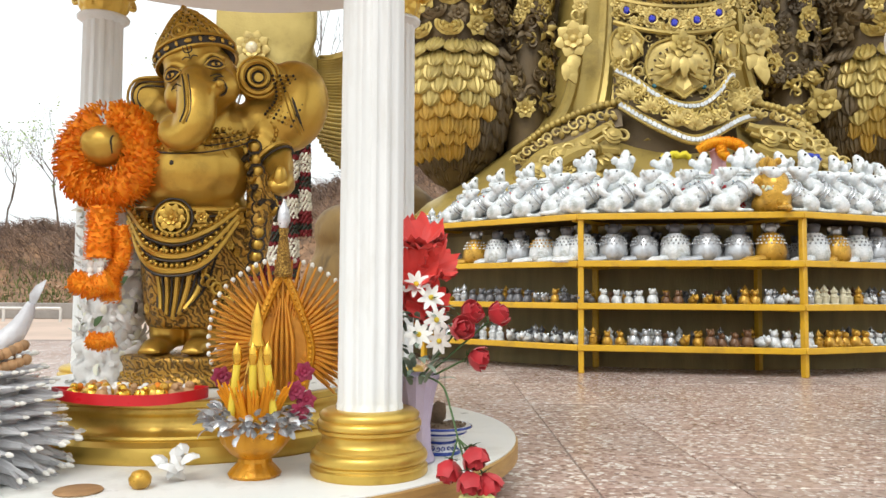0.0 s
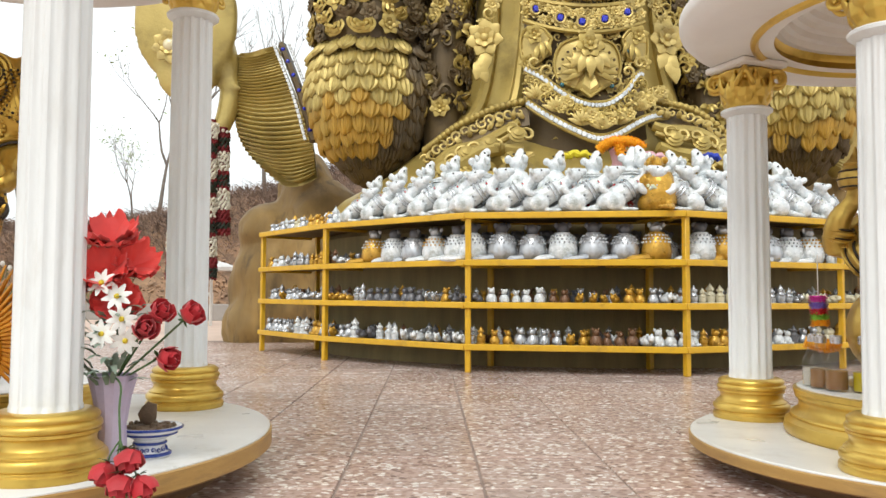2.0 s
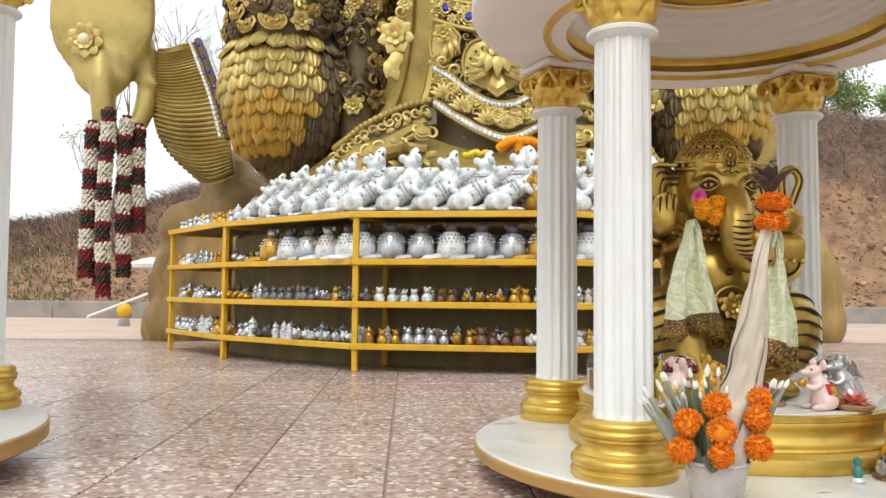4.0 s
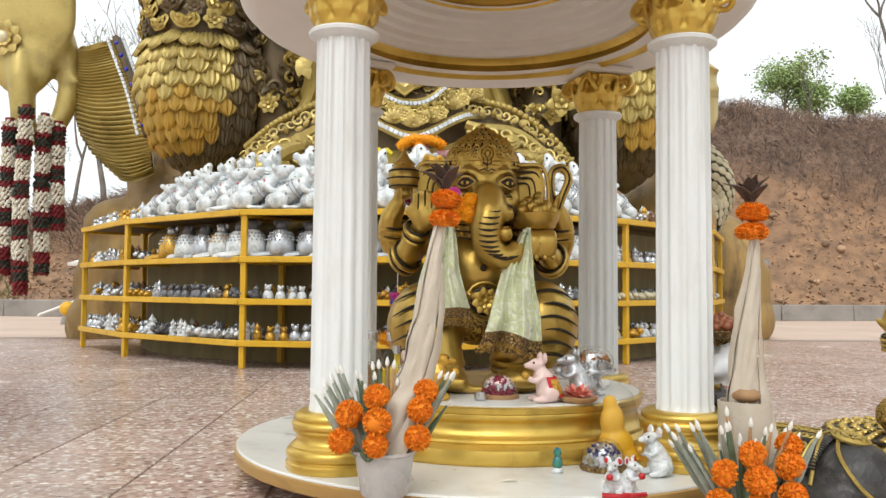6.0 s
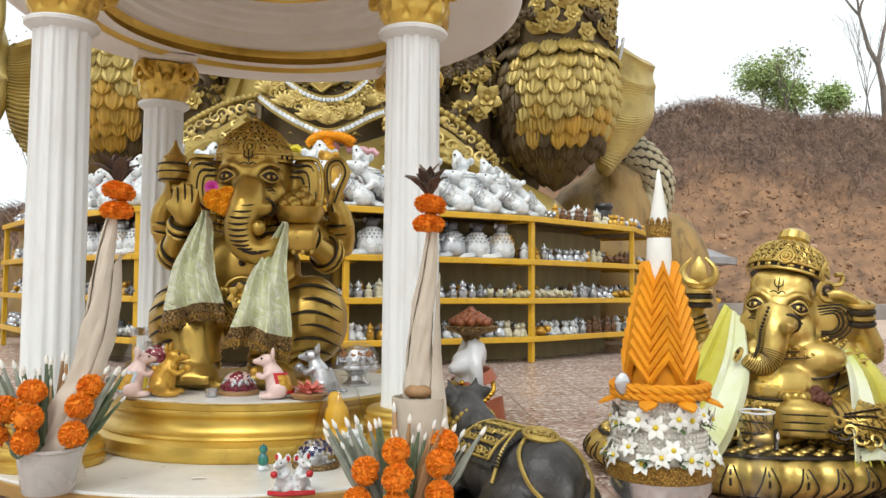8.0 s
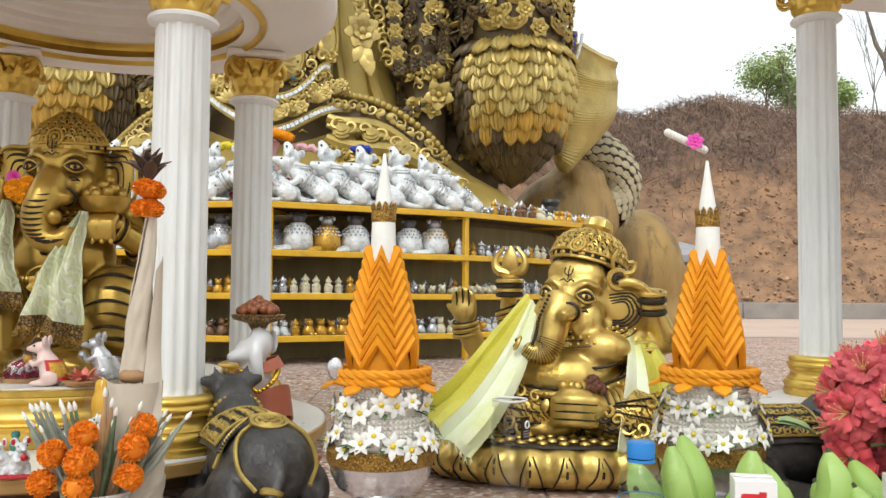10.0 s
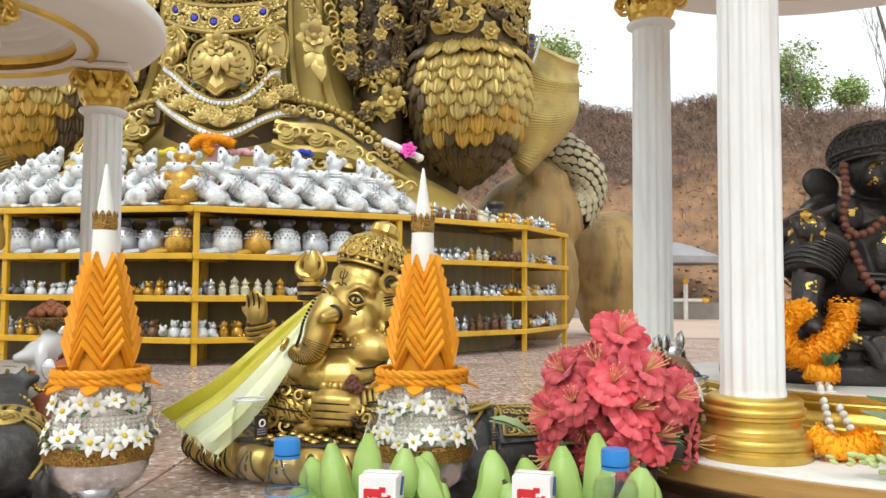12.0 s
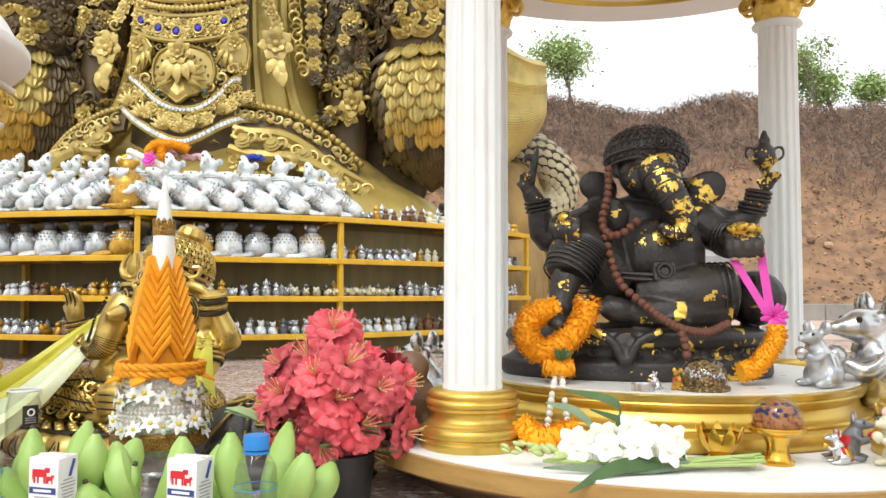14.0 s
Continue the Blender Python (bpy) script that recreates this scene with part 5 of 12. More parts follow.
tree(-7.0, 20.0, 2.4, 6, 1, "bare grey bush on the low bank", 0.7, 0.04, 5)
tree(BUSH_X, 15.2, 2.1, 7, 22, "bushy green tree on top of the slope", 0.85, 0.05, 4, leaf_r=0.04, bole=0.14, puff=0.075)
tree(BUSH_X + 0.7, 15.4, 1.9, 9, 22, "thin half-green tree on top of the slope", 0.7, 0.04, 5, leaf_r=0.032, bole=0.16)
tree(BUSH_X - 0.85, 15.0, 2.0, 8, 16, "sparse thorny tree on top of the slope", 0.6, 0.035, 5, leaf_r=0.03, bole=0.2)
tree(BUSH_X + 1.25, 15.2, 2.0, 15, 0, "thin bare sapling on top of the slope", 0.25, 0.02, 4)
tree(BUSH_X + 1.5, 15.3, 2.2, 16, 0, "thin bare sapling on top of the slope", 0.25, 0.02, 4)
tree(4.6, 14.0, 2.5, 10, 15, "young green tree on top of the slope", 0.75, 0.04, 5, leaf_r=0.036, bole=0.16)
tree(11.3, 15.0, 3.6, 12, 0, "tall bare grey tree on top of the slope", 0.45, 0.09, 5)
tree(8.9, 14.2, 1.1, 13, 2, "sparse thorny tree on top of the slope", 0.55, 0.03, 5)
tree(12.5, 15.5, 1.7, 14, 22, "bushy green tree on top of the slope", 0.6, 0.05, 4)


# ---- the four elephant-headed statues (drawn in units of about a millimetre, then scaled) ----
GOLD_SKIN = material("antique_gold_skin", (0.56, 0.37, 0.085), (0.42, 0.27, 0.06), 0.32, 0.78, 7, 0.18, 90, dirt=(0.10, 0.06, 0.02), dirt_scale=13, dirt_amount=0.45)
GOLD_CARVED = material("carved_gold_cloth", (0.58, 0.40, 0.10), (0.42, 0.27, 0.06), 0.38, 0.6, 9, 0.6, 90, dirt=(0.12, 0.07, 0.02), dirt_scale=12, dirt_amount=0.6, pattern="curl", pattern_scale=42, groove=(0.17, 0.10, 0.025))
BRIGHT_GOLD = material("bright_brushed_gold", (0.70, 0.50, 0.15), (0.50, 0.35, 0.09), 0.30, 0.72, 8, 0.2, 80, dirt=(0.10, 0.065, 0.02), dirt_scale=15, dirt_amount=0.4)
BRIGHT_CARVED = material("bright_carved_gold", (0.74, 0.52, 0.14), (0.55, 0.36, 0.07), 0.34, 0.65, 10, 0.6, 90, dirt=(0.12, 0.07, 0.02), dirt_scale=12, dirt_amount=0.5, pattern="curl", pattern_scale=44, groove=(0.17, 0.11, 0.025))
# INK: pupils, print and patina lines, also shade painted into creases and folds
INK = material("ink_and_shade_paint", (0.035, 0.022, 0.010), (0.02, 0.013, 0.007), 0.5, 0.2, 12, 0.1)
OCHRE_GOLD = material("ochre_gold_skin", (0.57, 0.35, 0.06), (0.44, 0.265, 0.045), 0.32, 0.7, 6, 0.18, 90, dirt=(0.12, 0.065, 0.018), dirt_scale=12, dirt_amount=0.5)
OCHRE_CARVED = material("ochre_carved_cloth", (0.55, 0.31, 0.055), (0.40, 0.22, 0.035), 0.38, 0.5, 8, 0.6, 90, dirt=(0.10, 0.05, 0.015), dirt_scale=11, dirt_amount=0.6, pattern="curl", pattern_scale=42, groove=(0.15, 0.085, 0.02))


def leafed_black():
    """Black lacquer with torn squares of gold leaf stuck on it."""
    m = material("black_lacquer_gold_leaf", (0.030, 0.024, 0.021), (0.015, 0.012, 0.011), 0.44, 0.0, 10, 0.55, 110, dirt=(0.06, 0.045, 0.035), dirt_scale=16, dirt_amount=0.5)
    n, l = m.node_tree.nodes, m.node_tree.links
    bsdf = n["Principled BSDF"]
    tc = n.new("ShaderNodeTexCoord")
    vor = n.new("ShaderNodeTexVoronoi")
    vor.distance = "CHEBYCHEV"
    vor.inputs["Scale"].default_value = 52.0
    l.new(tc.outputs["Object"], vor.inputs["Vector"])
    big = n.new("ShaderNodeTexNoise")
    big.inputs["Scale"].default_value, big.inputs["Detail"].default_value = 7.0, 2
    l.new(tc.outputs["Object"], big.inputs["Vector"])
    fine = n.new("ShaderNodeTexNoise")
    fine.inputs["Scale"].default_value, fine.inputs["Detail"].default_value = 70.0, 5
    l.new(tc.outputs["Object"], fine.inputs["Vector"])
    sep = n.new("ShaderNodeSeparateColor")
    l.new(vor.outputs["Color"], sep.inputs[0])
    a = n.new("ShaderNodeMath")
    a.operation = "MULTIPLY_ADD"
    l.new(big.outputs["Fac"], a.inputs[0])
    a.inputs[1].default_value = 1.25
    l.new(sep.outputs[0], a.inputs[2])
    b = n.new("ShaderNodeMath")
    b.operation = "MULTIPLY_ADD"
    l.new(fine.outputs["Fac"], b.inputs[0])
    b.inputs[1].default_value = 0.5
    l.new(a.outputs[0], b.inputs[2])
    mask = n.new("ShaderNodeMapRange")
    mask.inputs["From Min"].default_value, mask.inputs["From Max"].default_value = 1.93, 1.96
    l.new(b.outputs[0], mask.inputs["Value"])
    old = bsdf.inputs["Base Color"].links[0].from_socket
    mx = n.new("ShaderNodeMix")
    mx.data_type = "RGBA"
    mx.inputs[7].default_value = (0.85, 0.58, 0.12, 1)
    l.new(mask.outputs[0], mx.inputs[0])
    l.new(old, mx.inputs[6])
    l.new(mx.outputs[2], bsdf.inputs["Base Color"])
    l.new(mask.outputs[0], bsdf.inputs["Metallic"])
    return m


BLACK_LEAF = leafed_black()
GOLD_LEAF = material("gold_leaf", (0.85, 0.60, 0.14), (0.66, 0.43, 0.08), 0.3, 0.9, 20, 0.5, 120)


def trunk_rings(d, pts, radii, every, mat=1, t=1.6):
    c, r = curve(pts, 40), np.interp(np.linspace(0, 1, 40), np.linspace(0, 1, len(radii)), radii)
    for i in range(4, 38, every):
        d.ring(c[i], c[i + 1] - c[i - 1], r[i] * 0.985, t, 20, 5, mat)


def eye(d, c, s, mat=1):
    d.ell(c, (9 * s, 5 * s, 4.5 * s), seg=10, rings=6, mat=mat)
    d.ell((c[0], c[1] - 3 * s, c[2]), (3.4 * s, 3.5 * s, 3.4 * s), seg=8, rings=5, mat=2)
    for k, dz in ((1.0, 5.5), (0.85, -5.0), (1.25, 13)):
        d.tube([(c[0] + u * 13 * s * k, c[1] + 4 * abs(u) * s - 2 * s, c[2] + dz * s * (1 - 0.55 * u * u)) for u in np.linspace(-1, 1, 9)], 1.7 * s, 5, mat=2 if dz < 10 else mat)


def crown(d, c, prof, lean, mat=0, bun=0.0):
    """A domed crown: dark core, studded band, rows of arched scales, front medallion and top knob."""
    # the dark core paints shade into the gaps between the crown's ornaments
    g = Geo().lathe([(r * 0.985, z) for r, z in prof], 40, mat=2)
    zs, rs = [p[1] for p in prof], [p[0] for p in prof]
    h = zs[-1] - zs[0]
    for f, t in ((0.0, 3.4), (0.17, 2.6)):
        g.ring((0, 0, zs[0] + h * f), (0, 0, 1), float(np.interp(zs[0] + h * f, zs, rs)) * 1.01, t, 44, 6, 0)
    r0 = float(np.interp(zs[0] + h * 0.085, zs, rs))
    for i in range(22):
        a = 2 * math.pi * i / 22
        o = Vector((math.cos(a), math.sin(a), 0))
        q = Geo()
        q.ell((0, 0, 0), (6.5, 2.6, 4.2) if i % 2 else (3, 2.6, 5), seg=8, rings=6)
        g.put(q, Matrix.Translation(o * r0 * 1.005 + Vector((0, 0, zs[0] + h * 0.085))) @ pose(0, 0, 0, 0, 0, math.degrees(a) + 90), 0)
    for k, f in enumerate((0.19, 0.36, 0.53, 0.69, 0.83)):
        z = zs[0] + h * f
        r = float(np.interp(z, zs, rs))
        n = max(7, int(r * 6.28 / 15))
        dz = h * 0.17
        r2 = float(np.interp(z + dz, zs, rs))
        for i in range(n):
            a = 2 * math.pi * (i + 0.5 * (k % 2)) / n
            o, sd = Vector((math.cos(a), math.sin(a), 0)), Vector((-math.sin(a), math.cos(a), 0))
            w = r * 3.0 / n
            for q, t in ((1.0, 1.9), (0.5, 1.5)):
                pts = []
                for u in np.linspace(-1, 1, 7):
                    hh = dz * 0.92 * math.sqrt(max(0.0, 1 - u * u)) * q
                    rr = r + (r2 - r) * hh / dz
                    pts.append(tuple(o * rr * 1.004 + sd * w * 0.9 * u * q + Vector((0, 0, z + hh))))
                g.tube(pts, t, 5, mat=0)
    fr = float(np.interp(zs[0] + h * 0.3, zs, rs))
    for r, t in ((13, 2.4), (7.5, 2.0)):
        g.ring((0, -fr * 1.02, zs[0] + h * 0.3), (0, -1, 0.4), r, t, 18, 6, 0, squash=1.25)
    g.ell((0, -fr * 1.03, zs[0] + h * 0.3), (4, 4, 6), seg=8, rings=6, mat=0)
    for sgn in (-1, 1):
        for j in range(3):
            x = sgn * (22 + 13 * j)
            y = -math.sqrt(max(1.0, fr * fr - x * x)) * 1.02
            g.ring((x, y, zs[0] + h * (0.27 - 0.02 * j)), (x / fr, y / fr, 0.3), 7 - j, 1.9, 12, 5, 0, arc=5.0, start=sgn)
    if bun:
        top = zs[-1]
        g.lathe([(bun * 0.8, top - 10), (bun * 0.75, top - 2), (bun * 1.05, top + bun * 0.3), (bun * 0.95, top + bun * 0.8), (bun * 0.5, top + bun * 1.1), (0, top + bun * 1.2)], 24, flutes=12, depth=0.10, mat=0)
        g.ring((0, 0, top - 1), (0, 0, 1), bun * 0.92, 2.4, 24, 6, 0)
    else:
        g.ell((0, 0, zs[-1]), (6, 6, 8), seg=10, rings=7, mat=0)
    d.put(g, pose(*c, lean[0], lean[1], lean[2] if len(lean) > 2 else 0))


def elephant_face(b, d, m, w, skin=0, ears=(1.0, 1.0), tusk=1, lines=2, tall=1.0):
    """Skull, cheeks, brows, eyes and fan ears of an elephant's head of half width w, facing -y of the matrix m."""
    hb, hd = Geo(), Geo()
    hb.ell((0, 0.06, 0.1), (0.98, 0.90, 1.0))
    hb.ell((0, -0.30, 0.50), (0.78, 0.62, 0.52))
    for s in (-1, 1):
        hb.ell((s * 0.36, -0.44, 0.56), (0.44, 0.38, 0.36))
        hb.ell((s * 0.56, -0.50, -0.40), (0.42, 0.44, 0.46))
        hb.ell((s * 0.40, -0.74, -0.52), (0.26, 0.30, 0.30))
        hb.tube(curve([(s * 0.16, -0.94, 0.14), (s * 0.50, -0.88, 0.32), (s * 0.86, -0.54, 0.22)], 9), [0.04, 0.06, 0.07, 0.08, 0.08, 0.07, 0.06, 0.05, 0.04], 8)
    hb.ell((0, -0.66, -0.05), (0.40, 0.36, 0.55))
    hb.ell((0, -0.42, -0.78), (0.50, 0.42, 0.24))
    for i, s in enumerate((-1, 1)):
        e = ears[i]
        if e:
            q = Geo()
            q.ell((s * 1.30, 0.16, -0.02), (0.60, 0.10, 0.66), (0, s * 12, s * -16))
            q.ell((s * 1.34, 0.12, -0.44), (0.42, 0.10, 0.46), (0, s * -18, s * -16))
            hb.put(q, Matrix.Diagonal((1, 1, e, 1)))
            for k, (f, t) in enumerate(((1.0, 0.055), (0.74, 0.03), (0.52, 0.028), (0.32, 0.024))):
                pts = [(s * (0.92 + 0.10 * f), 0.02, (-0.05 + 0.58 * f) * e), (s * (1.05 + 0.68 * f), 0.02 + 0.02 * f, (-0.05 + 0.52 * f) * e), (s * (1.08 + 0.80 * f), 0.02, (-0.14 - 0.1 * f) * e), (s * (1.05 + 0.62 * f), 0.0, (-0.24 - 0.48 * f) * e), (s * (1.02 + 0.2 * f), -0.02, (-0.34 - 0.52 * f) * e)]
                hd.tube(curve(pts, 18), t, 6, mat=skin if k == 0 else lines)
        # almond eye set in the side of the face
        n = Vector((s * 0.42, -0.90, 0.05)).normalized()
        sd = Vector((0.9 * 1.0, s * 0.42, 0)).normalized()
        up = Vector((0, 0, 1))
        c = Vector((s * 0.55, -0.93, 0.02))
        ball = Geo()
        ball.ell((0, 0.012, 0), (0.225, 0.095, 0.112), seg=14, rings=8, mat=lines)
        ball.ell((0, 0, 0), (0.165, 0.10, 0.078), seg=12, rings=8, mat=skin)
        ball.ell((0, -0.08, 0), (0.048, 0.04, 0.052), seg=10, rings=7, mat=lines)
        hd.put(ball, Matrix.Translation(c) @ pose(0, 0, 0, 0, 0, s * 25))
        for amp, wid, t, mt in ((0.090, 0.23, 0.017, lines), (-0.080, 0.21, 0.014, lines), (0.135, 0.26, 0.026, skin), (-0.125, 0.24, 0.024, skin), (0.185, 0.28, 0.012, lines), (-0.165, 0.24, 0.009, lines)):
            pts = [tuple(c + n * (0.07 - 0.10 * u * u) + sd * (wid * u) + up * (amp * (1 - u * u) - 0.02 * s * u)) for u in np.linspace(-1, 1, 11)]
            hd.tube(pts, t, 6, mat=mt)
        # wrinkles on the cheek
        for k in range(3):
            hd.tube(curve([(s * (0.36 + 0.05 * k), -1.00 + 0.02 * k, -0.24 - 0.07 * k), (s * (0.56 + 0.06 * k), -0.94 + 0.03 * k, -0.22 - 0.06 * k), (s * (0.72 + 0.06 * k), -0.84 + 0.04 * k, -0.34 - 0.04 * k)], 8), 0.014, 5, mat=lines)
    if tusk:
        hb.tube([(tusk * 0.36, -0.80, -0.48), (tusk * 0.50, -1.12, -0.60), (tusk * 0.56, -1.34, -0.62)], [0.20, 0.18, 0.13], 10)
        hd.ring((tusk * 0.50, -1.12, -0.60), (tusk * 0.25, -1, -0.25), 0.185, 0.03, 14, 5, lines)
        hd.ell((tusk * 0.575, -1.40, -0.62), (0.115, 0.12, 0.105), seg=10, rings=7, mat=skin)
    # forehead mark
    for pts in ([(0, -0.98, 0.34), (0, -1.0, 0.52), (0, -0.98, 0.64)], [(-0.10, -1.0, 0.60), (-0.10, -1.02, 0.48), (0, -1.03, 0.43), (0.10, -1.02, 0.48), (0.10, -1.0, 0.60)], [(-0.2, -1.02, 0.30), (-0.08, -1.04, 0.34), (0.02, -1.04, 0.28), (0.1, -1.04, 0.34), (0.2, -1.02, 0.30)]):
        hd.tube(curve(pts, 10), 0.016, 5, mat=lines)
    k = m @ Matrix.Diagonal((w, w, w * tall, 1))
    b.put(hb, k)
    d.put(hd, k)


def gilding(fused, spots, seed, mat):
    """Torn gold leaf: patches of the skin lifted a hair's breadth off it, round the given spots."""
    v = np.concatenate(fused.v)
    quads = [f for f in fused.f if len(f) == 4]
    q = v[np.array(quads)]
    cen = q.mean(1)
    nor = np.cross(q[:, 2] - q[:, 0], q[:, 3] - q[:, 1])
    nor /= np.linalg.norm(nor, axis=1, keepdims=True) + 1e-9
    rng = np.random.default_rng(seed)
    keep = np.zeros(len(quads), bool)
    for x, y, z, r, share in spots:
        dist = np.linalg.norm(cen - np.array((x, y, z)), axis=1)
        near = dist < r
        for i in np.nonzero(near)[0]:
            c = Vector(cen[i]) + Vector((seed * 31.0, 0, 0))
            torn = noise.noise(c * 0.075) + 0.75 * noise.noise(c * 0.21) + 0.35 * noise.noise(c * 0.55)
            keep[i] |= torn > 0.55 - 1.0 * share + 0.55 * (dist[i] / r) ** 2
    out = Geo()
    for i in np.nonzero(keep)[0]:
        out.add(q[i] + nor[i] * 0.8, [(0, 1, 2, 3)], mat)
    return out


def necklace(d, c, rx, ry, drop, tiers, mat=0, bead=5.0, wrap=math.pi * 1.1):
    for k in range(tiers):
        q = 1 + 0.17 * k
        pts = []
        for t in np.linspace(-wrap / 2, wrap / 2, 15):
            pts.append((c[0] + rx * q * math.sin(t), c[1] - ry * q * math.cos(t), c[2] - drop * (0.5 + 0.5 * k) * math.cos(t)))
        d.beads(pts, bead * (1 - 0.1 * k), int(22 * q), mat)
        d.tube(curve(pts, 30) + np.array([0, 1.5, -bead * 1.2]), 1.3, 4, mat=2)


def bangle(d, c, axis, r, t=4.0, mat=0):
    d.ring(c, axis, r, t, 18, 6, mat)
    d.ring(Vector(c) + Vector(axis).normalized() * t * 1.6, axis, r * 0.98, t * 0.5, 18, 5, mat=2)


def palm_of(d_body, c, up, s, spread=(1, 0, 0), det=None):
    """A closed-finger palm with four fingers along up."""
    up, sp = Vector(up).normalized(), Vector(spread).normalized()
    d_body.ell(tuple(Vector(c)), (17 * s, 10 * s, 17 * s), seg=12, rings=8)
    for k in range(4):
        b = Vector(c) + sp * ((k - 1.5) * 8.0 * s)
        ln = (27, 31, 30, 24)[k] * s
        d_body.tube([tuple(b), tuple(b + up * ln * 0.6), tuple(b + up * ln + Vector((0, -4 * s, 0)))], [5.2 * s, 5.2 * s, 3.6 * s], 7)
        if det is not None and k < 3:
            e = b + sp * (4.0 * s) + Vector((0, -5.5 * s, 0))
            det.tube([tuple(e), tuple(e + up * ln * 0.5), tuple(e + up * ln * 0.92 + Vector((0, -3 * s, 0)))], 1.1 * s, 5, mat=2)
    b = Vector(c) + sp * (-16 * s)
    d_body.tube([tuple(b), tuple(b + up * 10 * s - sp * 8 * s)], [5 * s, 4 * s], 7)


def folds(d, c, r, n, axis, t=2.6, mat=2, start=0.2, arc=2.2):
    """Carved fold lines laid over a rounded limb."""
    for k in range(n):
        u = (k + 0.7) / (n + 0.4) * 2 - 1
        q = math.sqrt(max(0.05, 1 - u * u))
        cc = Vector(c) + Vector(axis).normalized() * (r * u)
        d.ring(tuple(cc), axis, r * q * 1.0, t, 22, 5, mat, arc=arc, start=start)


def statue(body, cloth, det, mats, at, unit, label, voxel, name="elephant_headed_statue", gild=(), leaf=0):
    g = Geo()
    skin = fuse(body, voxel, 7)
    g.put(skin, mat=0)
    if gild:
        g.put(gilding(skin, gild, 5, leaf))
    if cloth.n:
        g.put(fuse(cloth, voxel, 4), mat=1)
    g.put(det)
    out = Geo().put(g, Matrix.Scale(unit, 4))
    return solid(name, out, mats, label, "statue", at=at)


# standing statue
def standing_statue():
    b, c, d = Geo(), Geo(), Geo()
    for s in (-1, 1):
        b.ell((s * 36 - 2, -42, 66), (26, 44, 17))
        for k in range(5):
            b.ell((s * 36 - 20 + k * 9, -84, 60), (5, 9, 6), seg=8, rings=5)
        b.tube([(s * 32, -8, 66), (s * 28, 0, 170)], [30, 46], 14)
    b.ell((14, -34, 368), (102, 86, 80))
    b.ell((12, -6, 306), (100, 78, 36))
    b.ell((25, 0, 438), (104, 72, 66))
    b.ell((-66, 4, 452), 42)
    b.ell((118, 6, 458), 50)
    elephant_face(b, d, pose(28, -42, 524, -4, -17, 6), 66, ears=(0, 0), tusk=1, tall=1.08)
    b.ell((-66, -6, 506), (46, 13, 44), (0, 34, 16))
    b.ell((-50, -14, 476), (24, 12, 34), (0, 10, 10))
    for f in (1.0, 0.72, 0.46):
        d.tube(curve([(-36 - 10 * f, -24, 506 + 34 * f), (-70 - 26 * f, -22, 512 + 22 * f), (-76 - 32 * f, -22, 500 - 4 * f), (-62 - 14 * f, -26, 486 - 30 * f), (-44, -30, 480 - 36 * f)], 16), 2.6 if f == 1 else 1.6, 6, mat=0 if f == 1 else 2)
    b.ell((20, -10, 490), (60, 50, 40))
    tr = [(30, -96, 520), (42, -118, 484), (47, -128, 450), (40, -134, 424), (20, -136, 410), (2, -134, 418), (0, -130, 436)]
    tq = [24, 32, 33, 30, 24, 18, 12]
    b.tube(curve(tr, 24), np.interp(np.linspace(0, 1, 24), np.linspace(0, 1, 7), tq), 14)
    b.ell((124, -14, 538), (44, 18, 42))
    b.ell((6, -112, 440), (20, 22, 13))
    b.tube(curve([(128, 4, 450), (176, 0, 462), (194, 4, 500), (186, 12, 536), (150, 22, 548)], 14), [46, 48, 49, 50, 51, 51, 50, 49, 48, 46, 43, 40, 36, 32], 16)
    b.tube(curve([(122, -16, 430), (158, -26, 392), (176, -66, 356)], 8), [34, 34, 33, 31, 28, 25, 22, 20], 12)
    b.ell((178, -76, 344), (24, 22, 24))
    b.tube(curve([(-72, 0, 446), (-108, -30, 408), (-116, -76, 402)], 8), [36, 36, 34, 32, 30, 28, 26, 24], 12)
    b.ell((-114, -100, 402), (40, 36, 37))
    for k in range(4):
        b.tube(curve([(-140 + k * 14, -104, 420), (-137 + k * 13, -126, 408), (-134 + k * 12, -118, 384)], 6), 8, 8)
        d.tube(curve([(-133 + k * 14, -112, 420), (-130 + k * 13, -130, 408), (-128 + k * 12, -122, 386)], 6), 1.8, 5, mat=2)
        b.tube(curve([(160 + k * 11, -82, 352), (162 + k * 10, -100, 340), (166 + k * 9, -92, 326)], 6), 6, 7)
    # skirt, hip cloth and base
    c.lathe([(60, 96), (84, 100), (90, 150), (98, 230), (106, 278), (102, 298), (60, 304)], 48, (12, 0, 0), flutes=18, depth=0.05, sy=0.82)
    c.ell((-20, -60, 190), (34, 30, 90))
    c.lathe([(122, 0), (126, 4), (126, 12), (118, 18), (116, 36), (124, 42), (124, 48), (118, 52), (60, 54)], 48, (10, 0, 0), sy=0.8)
    # carved bands
    for k in range(16):
        a = math.pi * (1.02 + 0.96 * k / 15)
        x, y = 10 + 119 * math.cos(a), 0.8 * 119 * math.sin(a)
        o = (math.cos(a), math.sin(a), 0)
        d.ring((x, y, 20), o, 10, 2.2, 10, 5, 0, arc=3.1, start=0.0)
        d.ring((x, y, 20), o, 5.5, 1.8, 8, 4, 0, arc=3.1, start=0.0)
        d.ell((x, y, 22), 2.6, seg=6, rings=4, mat=0)
